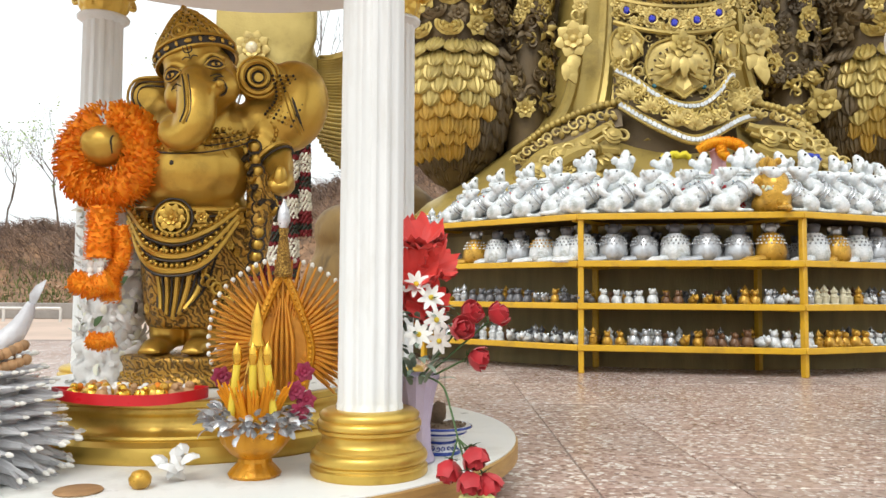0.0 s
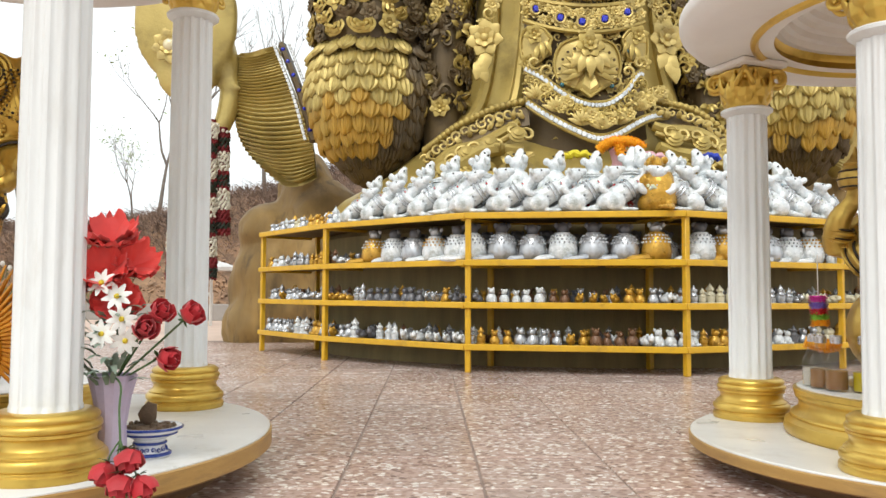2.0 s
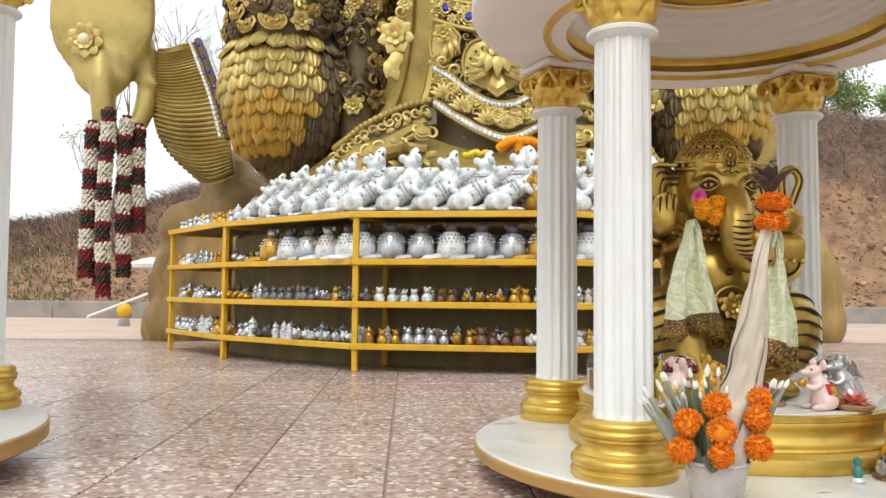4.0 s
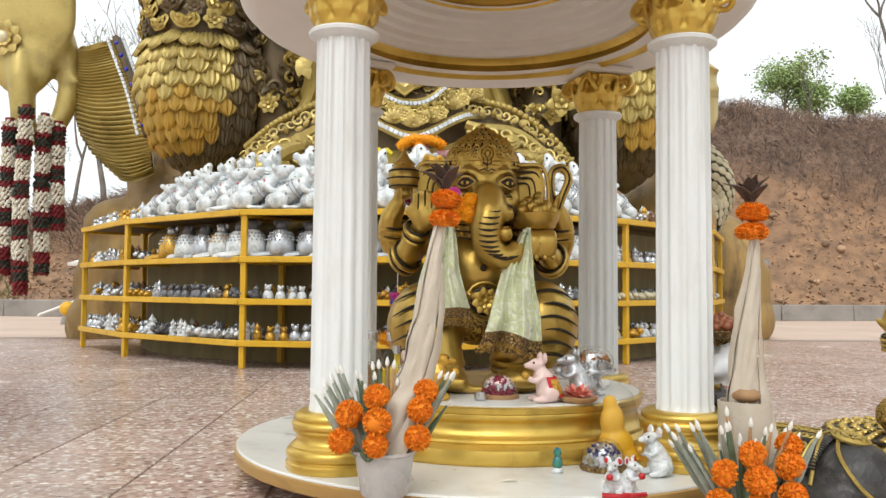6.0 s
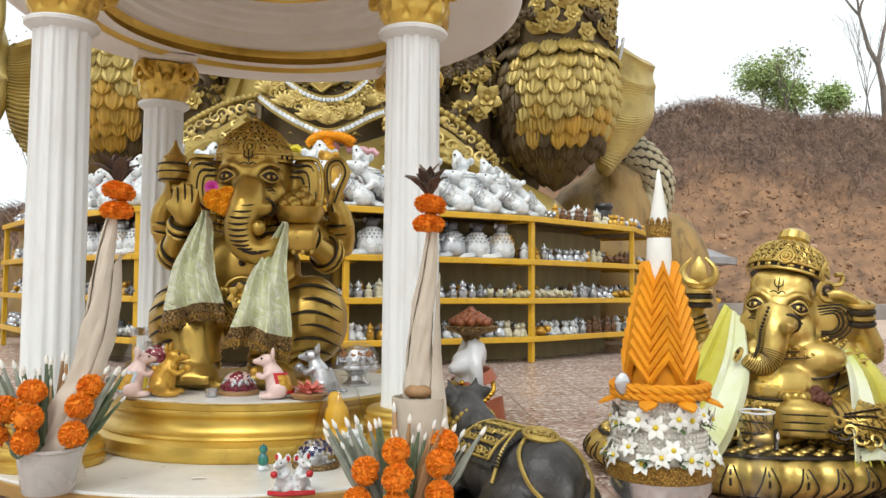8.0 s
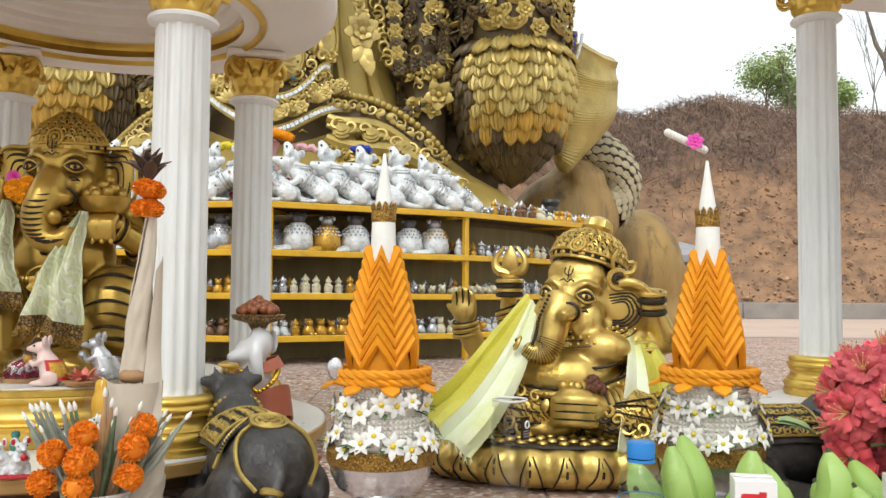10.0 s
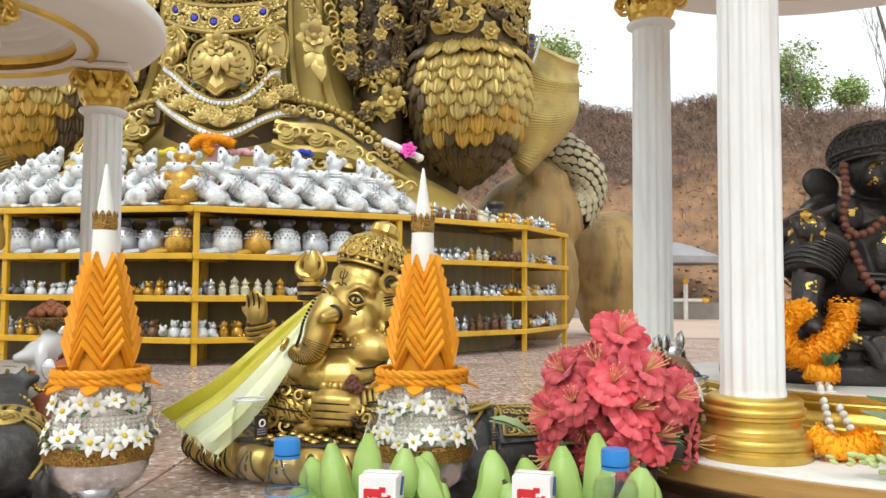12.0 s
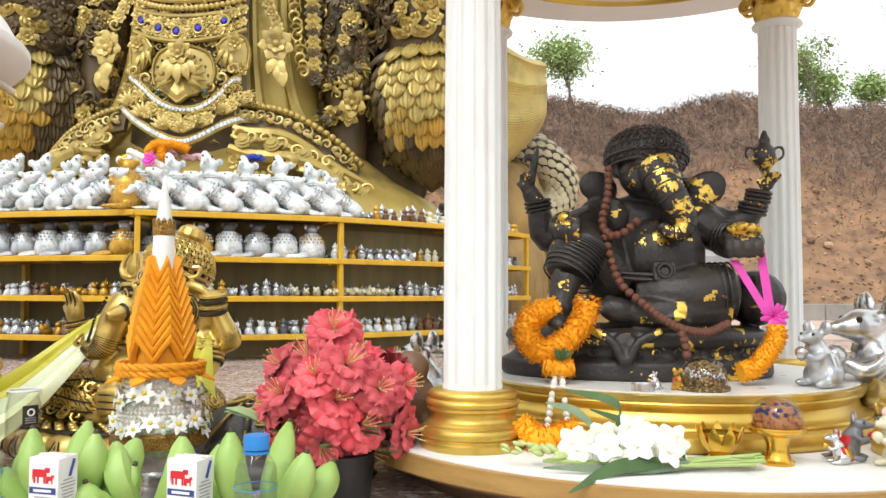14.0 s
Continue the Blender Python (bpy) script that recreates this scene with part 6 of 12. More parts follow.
    for k, (z, r) in enumerate(((306, 102), (294, 104), (278, 106))):
        d.tube([(12 + r * 1.03 * math.cos(t), r * 0.85 * math.sin(t) - 4, z - 8 * abs(math.sin(t))) for t in np.linspace(math.pi, 2 * math.pi, 30)], 4.5 if k != 1 else 2.5, 6, mat=0 if k != 1 else 2)
    for k in range(9):
        t = math.pi * (1.08 + 0.84 * k / 8)
        rosette(d, (12 + 106 * math.cos(t), 0.86 * 108 * math.sin(t), 286), (math.cos(t), math.sin(t), 0), 13, 6, 2, 0)
    rosette(d, (2, -100, 282), (0, -1, 0.1), 24, 9, 3, 0)
    for r, q in ((26, 3.0), (33, 2.2)):
        d.ring((2, -98, 282), (0, -1, 0.1), r, q, 26, 6, 0 if q > 2.5 else 2)
    d.ell((4, -114, 372), (5, 4, 6), seg=8, rings=6, mat=2)
    for k in range(11):
        x0 = -62 + k * 14
        pts = [(x0 * 0.9, -86 + 0.006 * x0 * x0, 285 - 3 * abs(k - 5)), (x0 * 0.8 + 6, -98 + 0.005 * x0 * x0, 225), (x0 * 0.55 + 6, -96 + 0.004 * x0 * x0, 165), (x0 * 0.35, -90, 115 + 4 * abs(k - 5))]
        d.tube(curve(pts, 12), 4.4 if k % 2 else 2.2, 6, mat=0 if k % 2 else 2)
    for dz in (0, 26, 50):
        pts = [(-84, -62, 300 - dz * 0.4), (-40, -98, 258 - dz), (10, -104, 244 - dz), (60, -96, 262 - dz), (100, -60, 300 - dz * 0.4)]
        d.tube(curve(pts, 24), 6, 7, mat=0)
        d.tube(curve(pts, 24) + np.array([0, -3, -8]), 2.2, 5, mat=2)
        d.beads([(p[0], p[1] - 4, p[2] + 9) for p in pts], 3.6, 24, 0)
    for k in range(26):
        rng = random.Random(k)
        t = math.pi * (1.1 + 0.8 * rng.random())
        z = rng.uniform(115, 280)
        rosette(d, (12 + 97 * math.cos(t), 0.86 * 97 * math.sin(t), z), (math.cos(t), math.sin(t), 0), 9, 6, 1, 0)
    necklace(d, (18, -2, 458), 72, 70, 26, 5, 0, 5.0)
    for k in range(9):
        t = math.pi * (-0.42 + 0.84 * k / 8)
        d.petal((18 + 104 * math.sin(t), -2 - 96 * math.cos(t), 440 - 40 * math.cos(t)), (0.6 * math.sin(t), -0.5, -1), (math.sin(t), -math.cos(t), 0.2), 24, 15, 0.3, 0.5, 2, 0)
    line = [(28, -134, 514), (38, -152, 484), (42, -160, 452), (36, -163, 430)]
    d.beads(line, 2.6, 22, 0)
    for q in (-5, 5):
        d.tube(curve(line, 16) + np.array([q, 1, 0]), 1.3, 5, mat=2)
    for k in range(7):
        d.tube(curve([(12 + 2 * k, -128 - 3 * k, 500 - 12 * k), (26 + 2 * k, -142 - 2 * k, 492 - 12 * k)], 5), 1.1, 4, mat=2)
    for r, t in ((28, 5), (16, 4), (36, 3)):
        d.ring((124, -32, 538), (0.15, -1, 0), r, t, 26, 6, 0)
        d.ring((124, -31, 538), (0.15, -1, 0), r - 6, 2, 26, 5, 2)
    crown(d, (17, -32, 560), [(68, 0), (72, 12), (68, 28), (58, 46), (46, 62), (35, 78), (24, 92), (13, 103), (4, 110)], (-8, -17), 0)
    bangle(d, (152, -24, 400), (0.6, -0.2, -0.8), 34, 5)
    for k in range(7):
        d.beads([(140 + 8 * k, -44 - 2 * k, 470 - 4 * k), (158 + 8 * k, -40, 500), (150 + 6 * k, -34, 540)], 2.6, 12, 0 if k % 2 else 2)
    for k in range(30):
        t = math.pi * (1.12 + 0.76 * ((k * 0.381) % 1.0))
        z = 130 + 160 * ((k * 0.618) % 1.0)
        scroll(d, (12 + 98 * math.cos(t), 0.86 * 98 * math.sin(t), z), (math.cos(t), math.sin(t), 0), 12, k, 1 if k % 2 else -1, 0 if k % 4 else 2)
    bangle(d, (-108, -26, 416), (-0.8, -0.4, -0.1), 33, 5)
    bangle(d, (186, 0, 476), (0.9, 0, 0.3), 50, 5)
    d.beads([(140, -40, 470), (160, -46, 440), (150, -46, 410)], 4, 9, 0)
    for k in range(7):
        d.ring((125 + 4 * k, -48, 372 - 12 * k), (0.7, -0.7, 0.2), 26 - k, 4.4, 14, 5, 0 if k % 2 else 2, arc=3.6, start=2.4)
    for k in range(11):
        u = k / 10
        d.ell((124 + 10 * math.sin(u * 3), -52 + 8 * u, 410 - 210 * u), (10, 6, 10), seg=10, rings=7, mat=0)
        d.ring((124 + 10 * math.sin(u * 3), -54 + 8 * u, 410 - 210 * u), (0.3, -1, 0), 12.5, 1.8, 16, 5, 2)
    c.tube(curve([(112, -26, 416), (132, -30, 340), (126, -28, 260), (116, -20, 190)], 12), [22, 25, 26, 26, 26, 25, 25, 24, 23, 22, 20, 17], 12)
    d.ell((178, -94, 352), (12, 12, 20), mat=0)
    statue(b, c, d, [OCHRE_GOLD, OCHRE_CARVED, INK], pose(-0.462, 1.46, 0.186), 0.001025, "standing antique gold elephant-headed statue on a round pedestal", 5.5)


standing_statue()


# seated statue with four arms
def seated_statue():
    b, c, d = Geo(), Geo(), Geo()
    b.ell((0, -30, 200), (92, 78, 72))
    b.ell((0, 0, 262), (108, 68, 56))
    elephant_face(b, d, pose(4, -38, 350, 0, 0, 0), 67, ears=(1.12, 1.12), tusk=0, tall=1.12)
    b.tube([(30, -92, 306), (36, -118, 298), (38, -132, 292)], [16, 14, 11], 12)
    d.ring((36, -116, 298), (0.1, -1, -0.3), 14.5, 2.4, 14, 5, 2)
    for s in (-1, 1):
        b.ell((s * 98, 4, 276), 38)
    tr = [(8, -98, 336), (4, -124, 302), (-2, -136, 268), (2, -140, 238), (22, -144, 222), (44, -142, 228), (50, -136, 248)]
    tq = [26, 28, 27, 25, 21, 17, 13]
    b.tube(curve(tr, 34), np.interp(np.linspace(0, 1, 34), np.linspace(0, 1, 7), tq), 14)
    # arms
    b.tube(curve([(-100, 0, 272), (-136, -26, 226), (-112, -66, 278)], 9), [30, 30, 29, 28, 27, 25, 22, 20, 18], 12)
    palm_of(b, (-104, -82, 294), (0, -0.05, 1), 1.55, det=d)
    b.tube(curve([(-104, 14, 278), (-158, 10, 250), (-166, -8, 290), (-152, -14, 316)], 9), [28, 28, 27, 25, 23, 22, 21, 20, 18], 12)
    palm_of(b, (-152, -22, 318), (0.2, -0.5, 0.6), 1.1, (0.3, 0, -1))
    b.tube(curve([(102, 0, 272), (142, -26, 222), (104, -74, 248)], 9), [30, 30, 29, 28, 26, 24, 22, 21, 20], 12)
    b.ell((94, -86, 256), (34, 26, 15))
    for k in range(4):
        b.tube(curve([(70 + k * 17, -106, 268), (66 + k * 17, -126, 254), (70 + k * 16, -120, 222)], 6), [9, 9, 9, 8.5, 8, 6], 9)
        d.ell((69 + k * 16, -128, 224), (4, 3, 5), seg=8, rings=6, mat=0)
        if k:
            d.tube(curve([(62 + k * 17, -112, 266), (58 + k * 17, -130, 252), (62 + k * 16, -124, 226)], 6), 1.8, 5, mat=2)
    b.tube(curve([(106, 14, 278), (164, 12, 240), (166, -8, 288), (150, -14, 318)], 9), [28, 28, 27, 25, 23, 22, 21, 20, 18], 12)
    palm_of(b, (152, -20, 312), (-0.2, -0.5, 0.6), 1.1, (0.3, 0, 1))
    # legs and seat
    b.ell((-98, -56, 104), (74, 82, 80))
    b.ell((110, -54, 108), (72, 80, 80))
    b.tube([(-86, -96, 90), (-74, -112, 34)], [46, 42], 14)
    b.tube([(60, -90, 90), (48, -112, 40)], [44, 40], 14)
    c.ell((0, -40, 120), (70, 60, 50))
    b.ell((-72, -134, 24), (42, 34, 22))
    b.ell((52, -136, 24), (40, 34, 20))
    for s, x in ((-1, -72), (1, 52)):
        for k in range(5):
            b.ell((x - 28 + k * 14, -164, 18), (8, 12, 11), seg=8, rings=6)
    b.lathe([(150, 0), (152, 4), (150, 12), (100, 16)], 40, (0, -30, 0), sy=0.85)
    # fold lines sweeping over the knees, patina and shade drawn as dark lines
    for (x, y, z), (rx, ry, rz), hand in (((-98, -56, 104), (75, 83, 81), -1), ((110, -54, 108), (73, 81, 81), 1)):
        for k in range(6):
            v = 0.78 - 0.27 * k
            pts = []
            for u in np.linspace(-0.15, 0.85, 14) if k % 2 else np.linspace(-0.55, 0.8, 14):
                w = v - 0.42 * (u - 0.2) ** 2 - 0.12 * u
                if u * u + w * w < 0.94:
                    pts.append((x + hand * rx * u, y - ry * math.sqrt(1 - u * u - w * w), z + rz * w))
            if len(pts) > 3:
                n = len(pts)
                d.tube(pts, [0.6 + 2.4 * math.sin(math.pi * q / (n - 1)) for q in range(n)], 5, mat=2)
    for q in (52, 38):
        d.ring((-80, -108, q), (0.1, -0.2, 1), 44, 4, 22, 6, 0)
        d.ring((54, -106, q + 2), (-0.1, -0.2, 1), 42, 4, 22, 6, 0)
    d.beads([(-78, -60, 150), (-40, -104, 160), (0, -112, 156), (40, -104, 160), (80, -60, 150)], 7, 22, 0)
    rosette(d, (0, -116, 150), (0, -1, 0), 24, 8, 2, 0)
    for k in range(3):
        d.ring((0, -112, 150), (0, -1, 0), 14 + k * 9, 2.4, 18, 5, 2 if k % 2 else 0)
    d.ell((-2, -110, 206), (6, 5, 6), mat=2)
    ridge, wide = curve(tr[:6], 34), np.interp(np.linspace(0, 1, 34), np.linspace(0, 1, 6), tq[:6])
    for i in range(5, 32, 2):
        p, w = ridge[i], wide[i]
        d.tube([(p[0] + w * 0.62 * u, p[1] - w * math.sqrt(1 - 0.38 * u * u), p[2] - 3 * (1 - u * u)) for u in np.linspace(-1, 1, 7)], [0.6, 1.6, 2.2, 2.4, 2.2, 1.6, 0.6], 5, mat=2)
    d.ell((28, -146, 262), 13, mat=0)
    crown(d, (5, -32, 388), [(64, 0), (66, 10), (62, 24), (53, 38), (40, 52), (22, 62), (8, 72)], (6, 0), 0)
    necklace(d, (0, -6, 300), 74, 66, 26, 3, 0, 5)
    for cc, ax, r in (((-118, -60, 270), (0.3, -0.6, 0.8), 22), ((-134, -26, 228), (0.4, -0.6, 0.4), 30), ((136, -30, 226), (-0.4, -0.7, 0.3), 30), ((-160, -2, 276), (0.1, -0.3, 1), 24), ((162, -2, 276), (-0.1, -0.3, 1), 24), ((104, -74, 250), (-0.5, -0.6, 0.3), 23)):
        bangle(d, cc, ax, r, 4.5)
        bangle(d, tuple(Vector(cc) + Vector(ax).normalized() * -14), ax, r * 1.02, 3)
    # what the hands hold: jar, sweets, noose
    d.lathe([(8, 330), (16, 336), (14, 344), (28, 352), (32, 366), (28, 380), (20, 390), (22, 394), (12, 402), (5, 414), (2, 424)], 20, (-140, -26, 0), mat=0)
    for z in (352, 366, 380):
        d.ring((-140, -26, z), (0, 0, 1), 31 if z == 366 else 28, 2, 18, 5, 2)
    d.lathe([(20, 270), (36, 276), (44, 290), (46, 300), (40, 302)], 22, (92, -88, 0), mat=0)
    for k in range(16):
        a, q = k * 2.4, 6 + 28 * math.sqrt(k / 16)
        d.ell((92 + q * math.cos(a), -88 + q * math.sin(a), 336 - q * 1.0), 11, seg=8, rings=6, mat=0)
    d.tube(curve([(150, -26, 300), (138, -28, 350), (140, -28, 384), (160, -28, 392), (172, -28, 372), (160, -28, 340), (152, -28, 316)], 26), 8, 8, mat=0)
    d.tube(curve([(150, -34, 300), (138, -36, 350), (140, -36, 384), (160, -36, 392), (172, -36, 372), (160, -36, 340), (152, -36, 316)], 26), 2, 5, mat=2)
    for q in (b, c, d):
        for v in q.v:
            f = np.clip((np.abs(v[:, 0]) - 55) / 90, 0, 1)
            v[:, 0] *= 1 - 0.04 * f
    statue(b, c, d, [GOLD_SKIN, GOLD_CARVED, INK], pose(1.466, 1.66, 0.161, 0, 0, 2), 0.00116, "seated antique gold four-armed elephant-headed statue with carved crown", 5.0)


seated_statue()


# black statue with gold leaf
def black_statue():
    b, d = Geo(), Geo()
    b.lathe([(256, 0), (260, 8), (258, 30), (240, 40), (232, 46), (232, 56), (244, 62), (252, 74), (246, 86), (226, 94), (60, 98)], 64, (34, 0, 0), sy=0.60)
    b.tube(curve([(-60, -150, 92), (-26, -160, 70), (-4, -164, 34), (18, -162, 70), (60, -158, 90)], 14), 9, 8)
    b.ell((-4, -154, 60), (24, 10, 30))
    # belly, chest, head
    b.ell((76, -42, 226), (88, 78, 78))
    b.ell((68, 4, 300), (106, 66, 56))
    elephant_face(b, d, pose(58, -40, 388, -8, 3, 14), 60, ears=(0, 0), tusk=1, lines=0)
    tr = [(62, -96, 392), (74, -122, 350), (94, -130, 314), (107, -134, 286), (100, -138, 268), (80, -138, 264), (62, -134, 280)]
    tq = [38, 33, 27, 22, 18, 14, 10]
    b.tube(curve(tr, 28), np.interp(np.linspace(0, 1, 28), np.linspace(0, 1, 7), tq), 14)
    b.ell((-34, -2, 366), (42, 11, 32), (0, 18, 14))
    b.ell((-8, -60, 306), (25, 15, 34), (0, -8, 0))
    b.ell((168, -2, 356), (50, 11, 36), (0, -38, -14))
    b.ell((156, -8, 326), (30, 11, 30), (0, -20, -10))
    # raised arm with the goad, arm resting on the knee
    b.ell((-34, 6, 306), 40)
    b.ell((158, 6, 304), 42)
    b.tube(curve([(-36, 10, 304), (-96, 10, 268), (-140, 10, 270), (-152, 2, 326), (-170, -4, 360)], 12), [34, 34, 33, 32, 31, 29, 27, 25, 23, 21, 19, 17], 12)
    palm_of(b, (-174, -8, 368), (-0.1, -0.3, 1), 0.95, (0.8, -0.5, 0))
    b.tube(curve([(-164, -16, 372), (-160, -18, 410), (-152, -18, 448)], 8), [7, 7, 7, 8, 9, 7, 5, 3], 8)
    b.tube(curve([(-160, -18, 418), (-174, -18, 428), (-178, -18, 412)], 8), [6, 7, 7, 6, 6, 5, 4, 2], 7)
    b.tube(curve([(-40, -10, 300), (-78, -60, 290), (-100, -92, 288)], 8), [34, 33, 31, 29, 27, 24, 22, 20], 12)
    b.ell((-104, -100, 288), (28, 22, 22))
    for k in range(4):
        b.tube(curve([(-126 + k * 15, -112, 292), (-130 + k * 15, -128, 276), (-124 + k * 13, -124, 254)], 6), [8, 8, 8, 7.5, 7, 5], 8)
    b.tube([(-92, -118, 298), (-62, -132, 312)], [8, 6], 8)
    # arm with the sweets, raised arm with the jar
    b.tube(curve([(156, -4, 296), (196, -20, 268), (214, -52, 256)], 8), [40, 40, 38, 36, 34, 32, 30, 28], 12)
    b.ell((220, -72, 252), (44, 34, 28))
    for k in range(4):
        b.tube(curve([(190 + k * 18, -98, 260), (188 + k * 18, -112, 244), (192 + k * 17, -108, 222)], 6), 9, 8)
    b.tube(curve([(164, 16, 306), (226, 12, 292), (258, 2, 312), (272, -6, 356)], 9), [34, 33, 31, 29, 27, 24, 22, 20, 18], 12)
    palm_of(b, (286, -12, 370), (0.5, -0.4, 0.6), 0.95)
    b.lathe([(8, 388), (10, 396), (18, 406), (22, 420), (18, 436), (10, 446), (12, 452), (8, 460), (3, 474)], 16, (282, -16, 0))
    for q in (-1, 1):
        b.tube(curve([(282 + q * 16, -16, 410), (282 + q * 34, -16, 420), (282 + q * 32, -16, 440), (282 + q * 14, -16, 434)], 10), 3.6, 7)
    # raised knee with its ribbed cloth and bare foot
    b.tube(curve([(0, -40, 176), (-50, -62, 232), (-84, -80, 236), (-98, -96, 190)], 14), [56, 56, 55, 54, 53, 52, 51, 50, 49, 48, 47, 46, 45, 44], 18)
    b.tube(curve([(-102, -106, 186), (-112, -118, 150), (-116, -128, 122)], 8), [30, 28, 26, 25, 24, 24, 24, 24], 12)
    b.ell((-120, -146, 112), (25, 46, 19), (22, 0, 0))
    # folded leg, its foot, and the bolster beside it
    b.tube(curve([(34, -76, 148), (110, -96, 154), (196, -74, 164)], 12), [44, 46, 48, 50, 51, 52, 52, 52, 52, 51, 49, 46], 18)
    b.tube(curve([(180, -84, 132), (80, -122, 122), (14, -126, 122)], 10), [40, 38, 36, 34, 32, 30, 29, 28, 27, 26], 14)
    b.ell((-12, -128, 126), (38, 24, 24), (0, 12, 0))
    for k in range(5):
        b.ell((-44 + k * 4, -138 + k * 3, 134 + 6 * k - 10), (10, 9, 6), seg=8, rings=6)
    b.ell((262, -6, 148), (58, 60, 54))
    b.ell((80, 30, 150), (140, 60, 60))
    b.tube(curve([(20, -128, 104), (60, -146, 108), (92, -150, 116), (110, -150, 104)], 10), 9, 8)
    crown(d, (56, -26, 398), [(70, 0), (79, 12), (81, 28), (74, 48), (58, 66), (32, 78), (8, 84)], (-10, 3, 10), 0)
    trunk_rings(d, tr, tq, 3, 0, 2.0)
    for cc, ax, r in (((-152, 2, 330), (-0.2, -0.1, 1), 24), ((262, 0, 322), (0.2, -0.1, 1), 25), ((272, -4, 346), (0.2, -0.1, 1), 22), ((206, -36, 262), (0.5, -0.8, -0.3), 34)):
        for q in (-8, 0, 8):
            d.ring(tuple(Vector(cc) + Vector(ax).normalized() * q), ax, r, 4, 20, 6, 0)
    for q in range(14):
        u = q / 13
        d.ring((56 + u * 140, -84 + 12 * abs(u - 0.5), 150 + u * 12), (1, 0.05, 0.08), 52 + 3 * math.sin(u * 3), 2.0, 26, 5, 0)
    for q in range(12):
        u = q / 11
        d.ring((-60 - 40 * u, -70 - 28 * u, 238 - 52 * u * u), (-0.45, -0.4, -0.8), 53 - 4 * u, 1.9, 26, 5, 0)
    for z in (0, 9):
        d.tube([(-12, -100, 186 + z), (30, -116, 182 + z), (76, -122, 180 + z), (120, -114, 184 + z), (156, -92, 192 + z)], 4, 7, mat=0)
    d.box((72, -120, 196), (44, 8, 40), (-12, 0, 0), 4, mat=0)
    d.ring((72, -126, 198), (0, -1, 0.1), 12, 4, 20, 6, 0)
    for k in range(16):
        t = math.pi * (1.12 + 0.76 * k / 15)
        scroll(d, (34 + 236 * math.cos(t), 0.62 * 236 * math.sin(t), 50), (math.cos(t), math.sin(t) * 1.4, 0.1), 9, k, 1 if k % 2 else -1, 0)
    rng = random.Random(8)
    for k in range(14):
        a = k * 2.4
        d.ell((222 + 28 * math.sqrt(k / 14) * math.cos(a), -80 + 22 * math.sqrt(k / 14) * math.sin(a), 282 - k * 0.6), 8, seg=7, rings=5, mat=1)
    skin = fuse(b, 3.1, 5)
    g = Geo().put(skin, mat=0).put(d)
    g.put(gilding(skin, ((62, -96, 424, 40, 0.6), (66, -118, 396, 34, 0.85), (76, -140, 360, 30, 0.75), (96, -146, 322, 20, 0.45), (90, -156, 270, 26, 0.7), (28, -96, 392, 18, 0.5), (20, -90, 366, 14, 0.6), (172, -14, 344, 26, 0.55), (70, -116, 262, 20, 0.9), (30, -110, 252, 16, 0.5), (34, -108, 280, 22, 0.5), (120, -104, 258, 14, 0.35),
                         (-112, -120, 292, 26, 0.6), (222, -100, 280, 34, 0.6), (284, -24, 396, 40, 0.6), (-160, -10, 330, 18, 0.7), (-172, -20, 384, 18, 0.5), (-8, -76, 308, 10, 0.7), (150, -140, 150, 16, 0.45), (-60, -150, 84, 26, 0.9), (-84, -118, 236, 8, 0.9), (-110, -140, 172, 14, 0.5), (150, -90, 306, 12, 0.5)), 3, 1))
    solid("elephant_headed_statue", Geo().put(g, Matrix.Scale(0.00101, 4)), [BLACK_LEAF, GOLD_LEAF, BLACK_LEAF], "seated black lacquered elephant-headed statue dabbed with gold leaf", "statue", at=pose(3.422, 1.445, 0.178, 0, 0, -2))


black_statue()


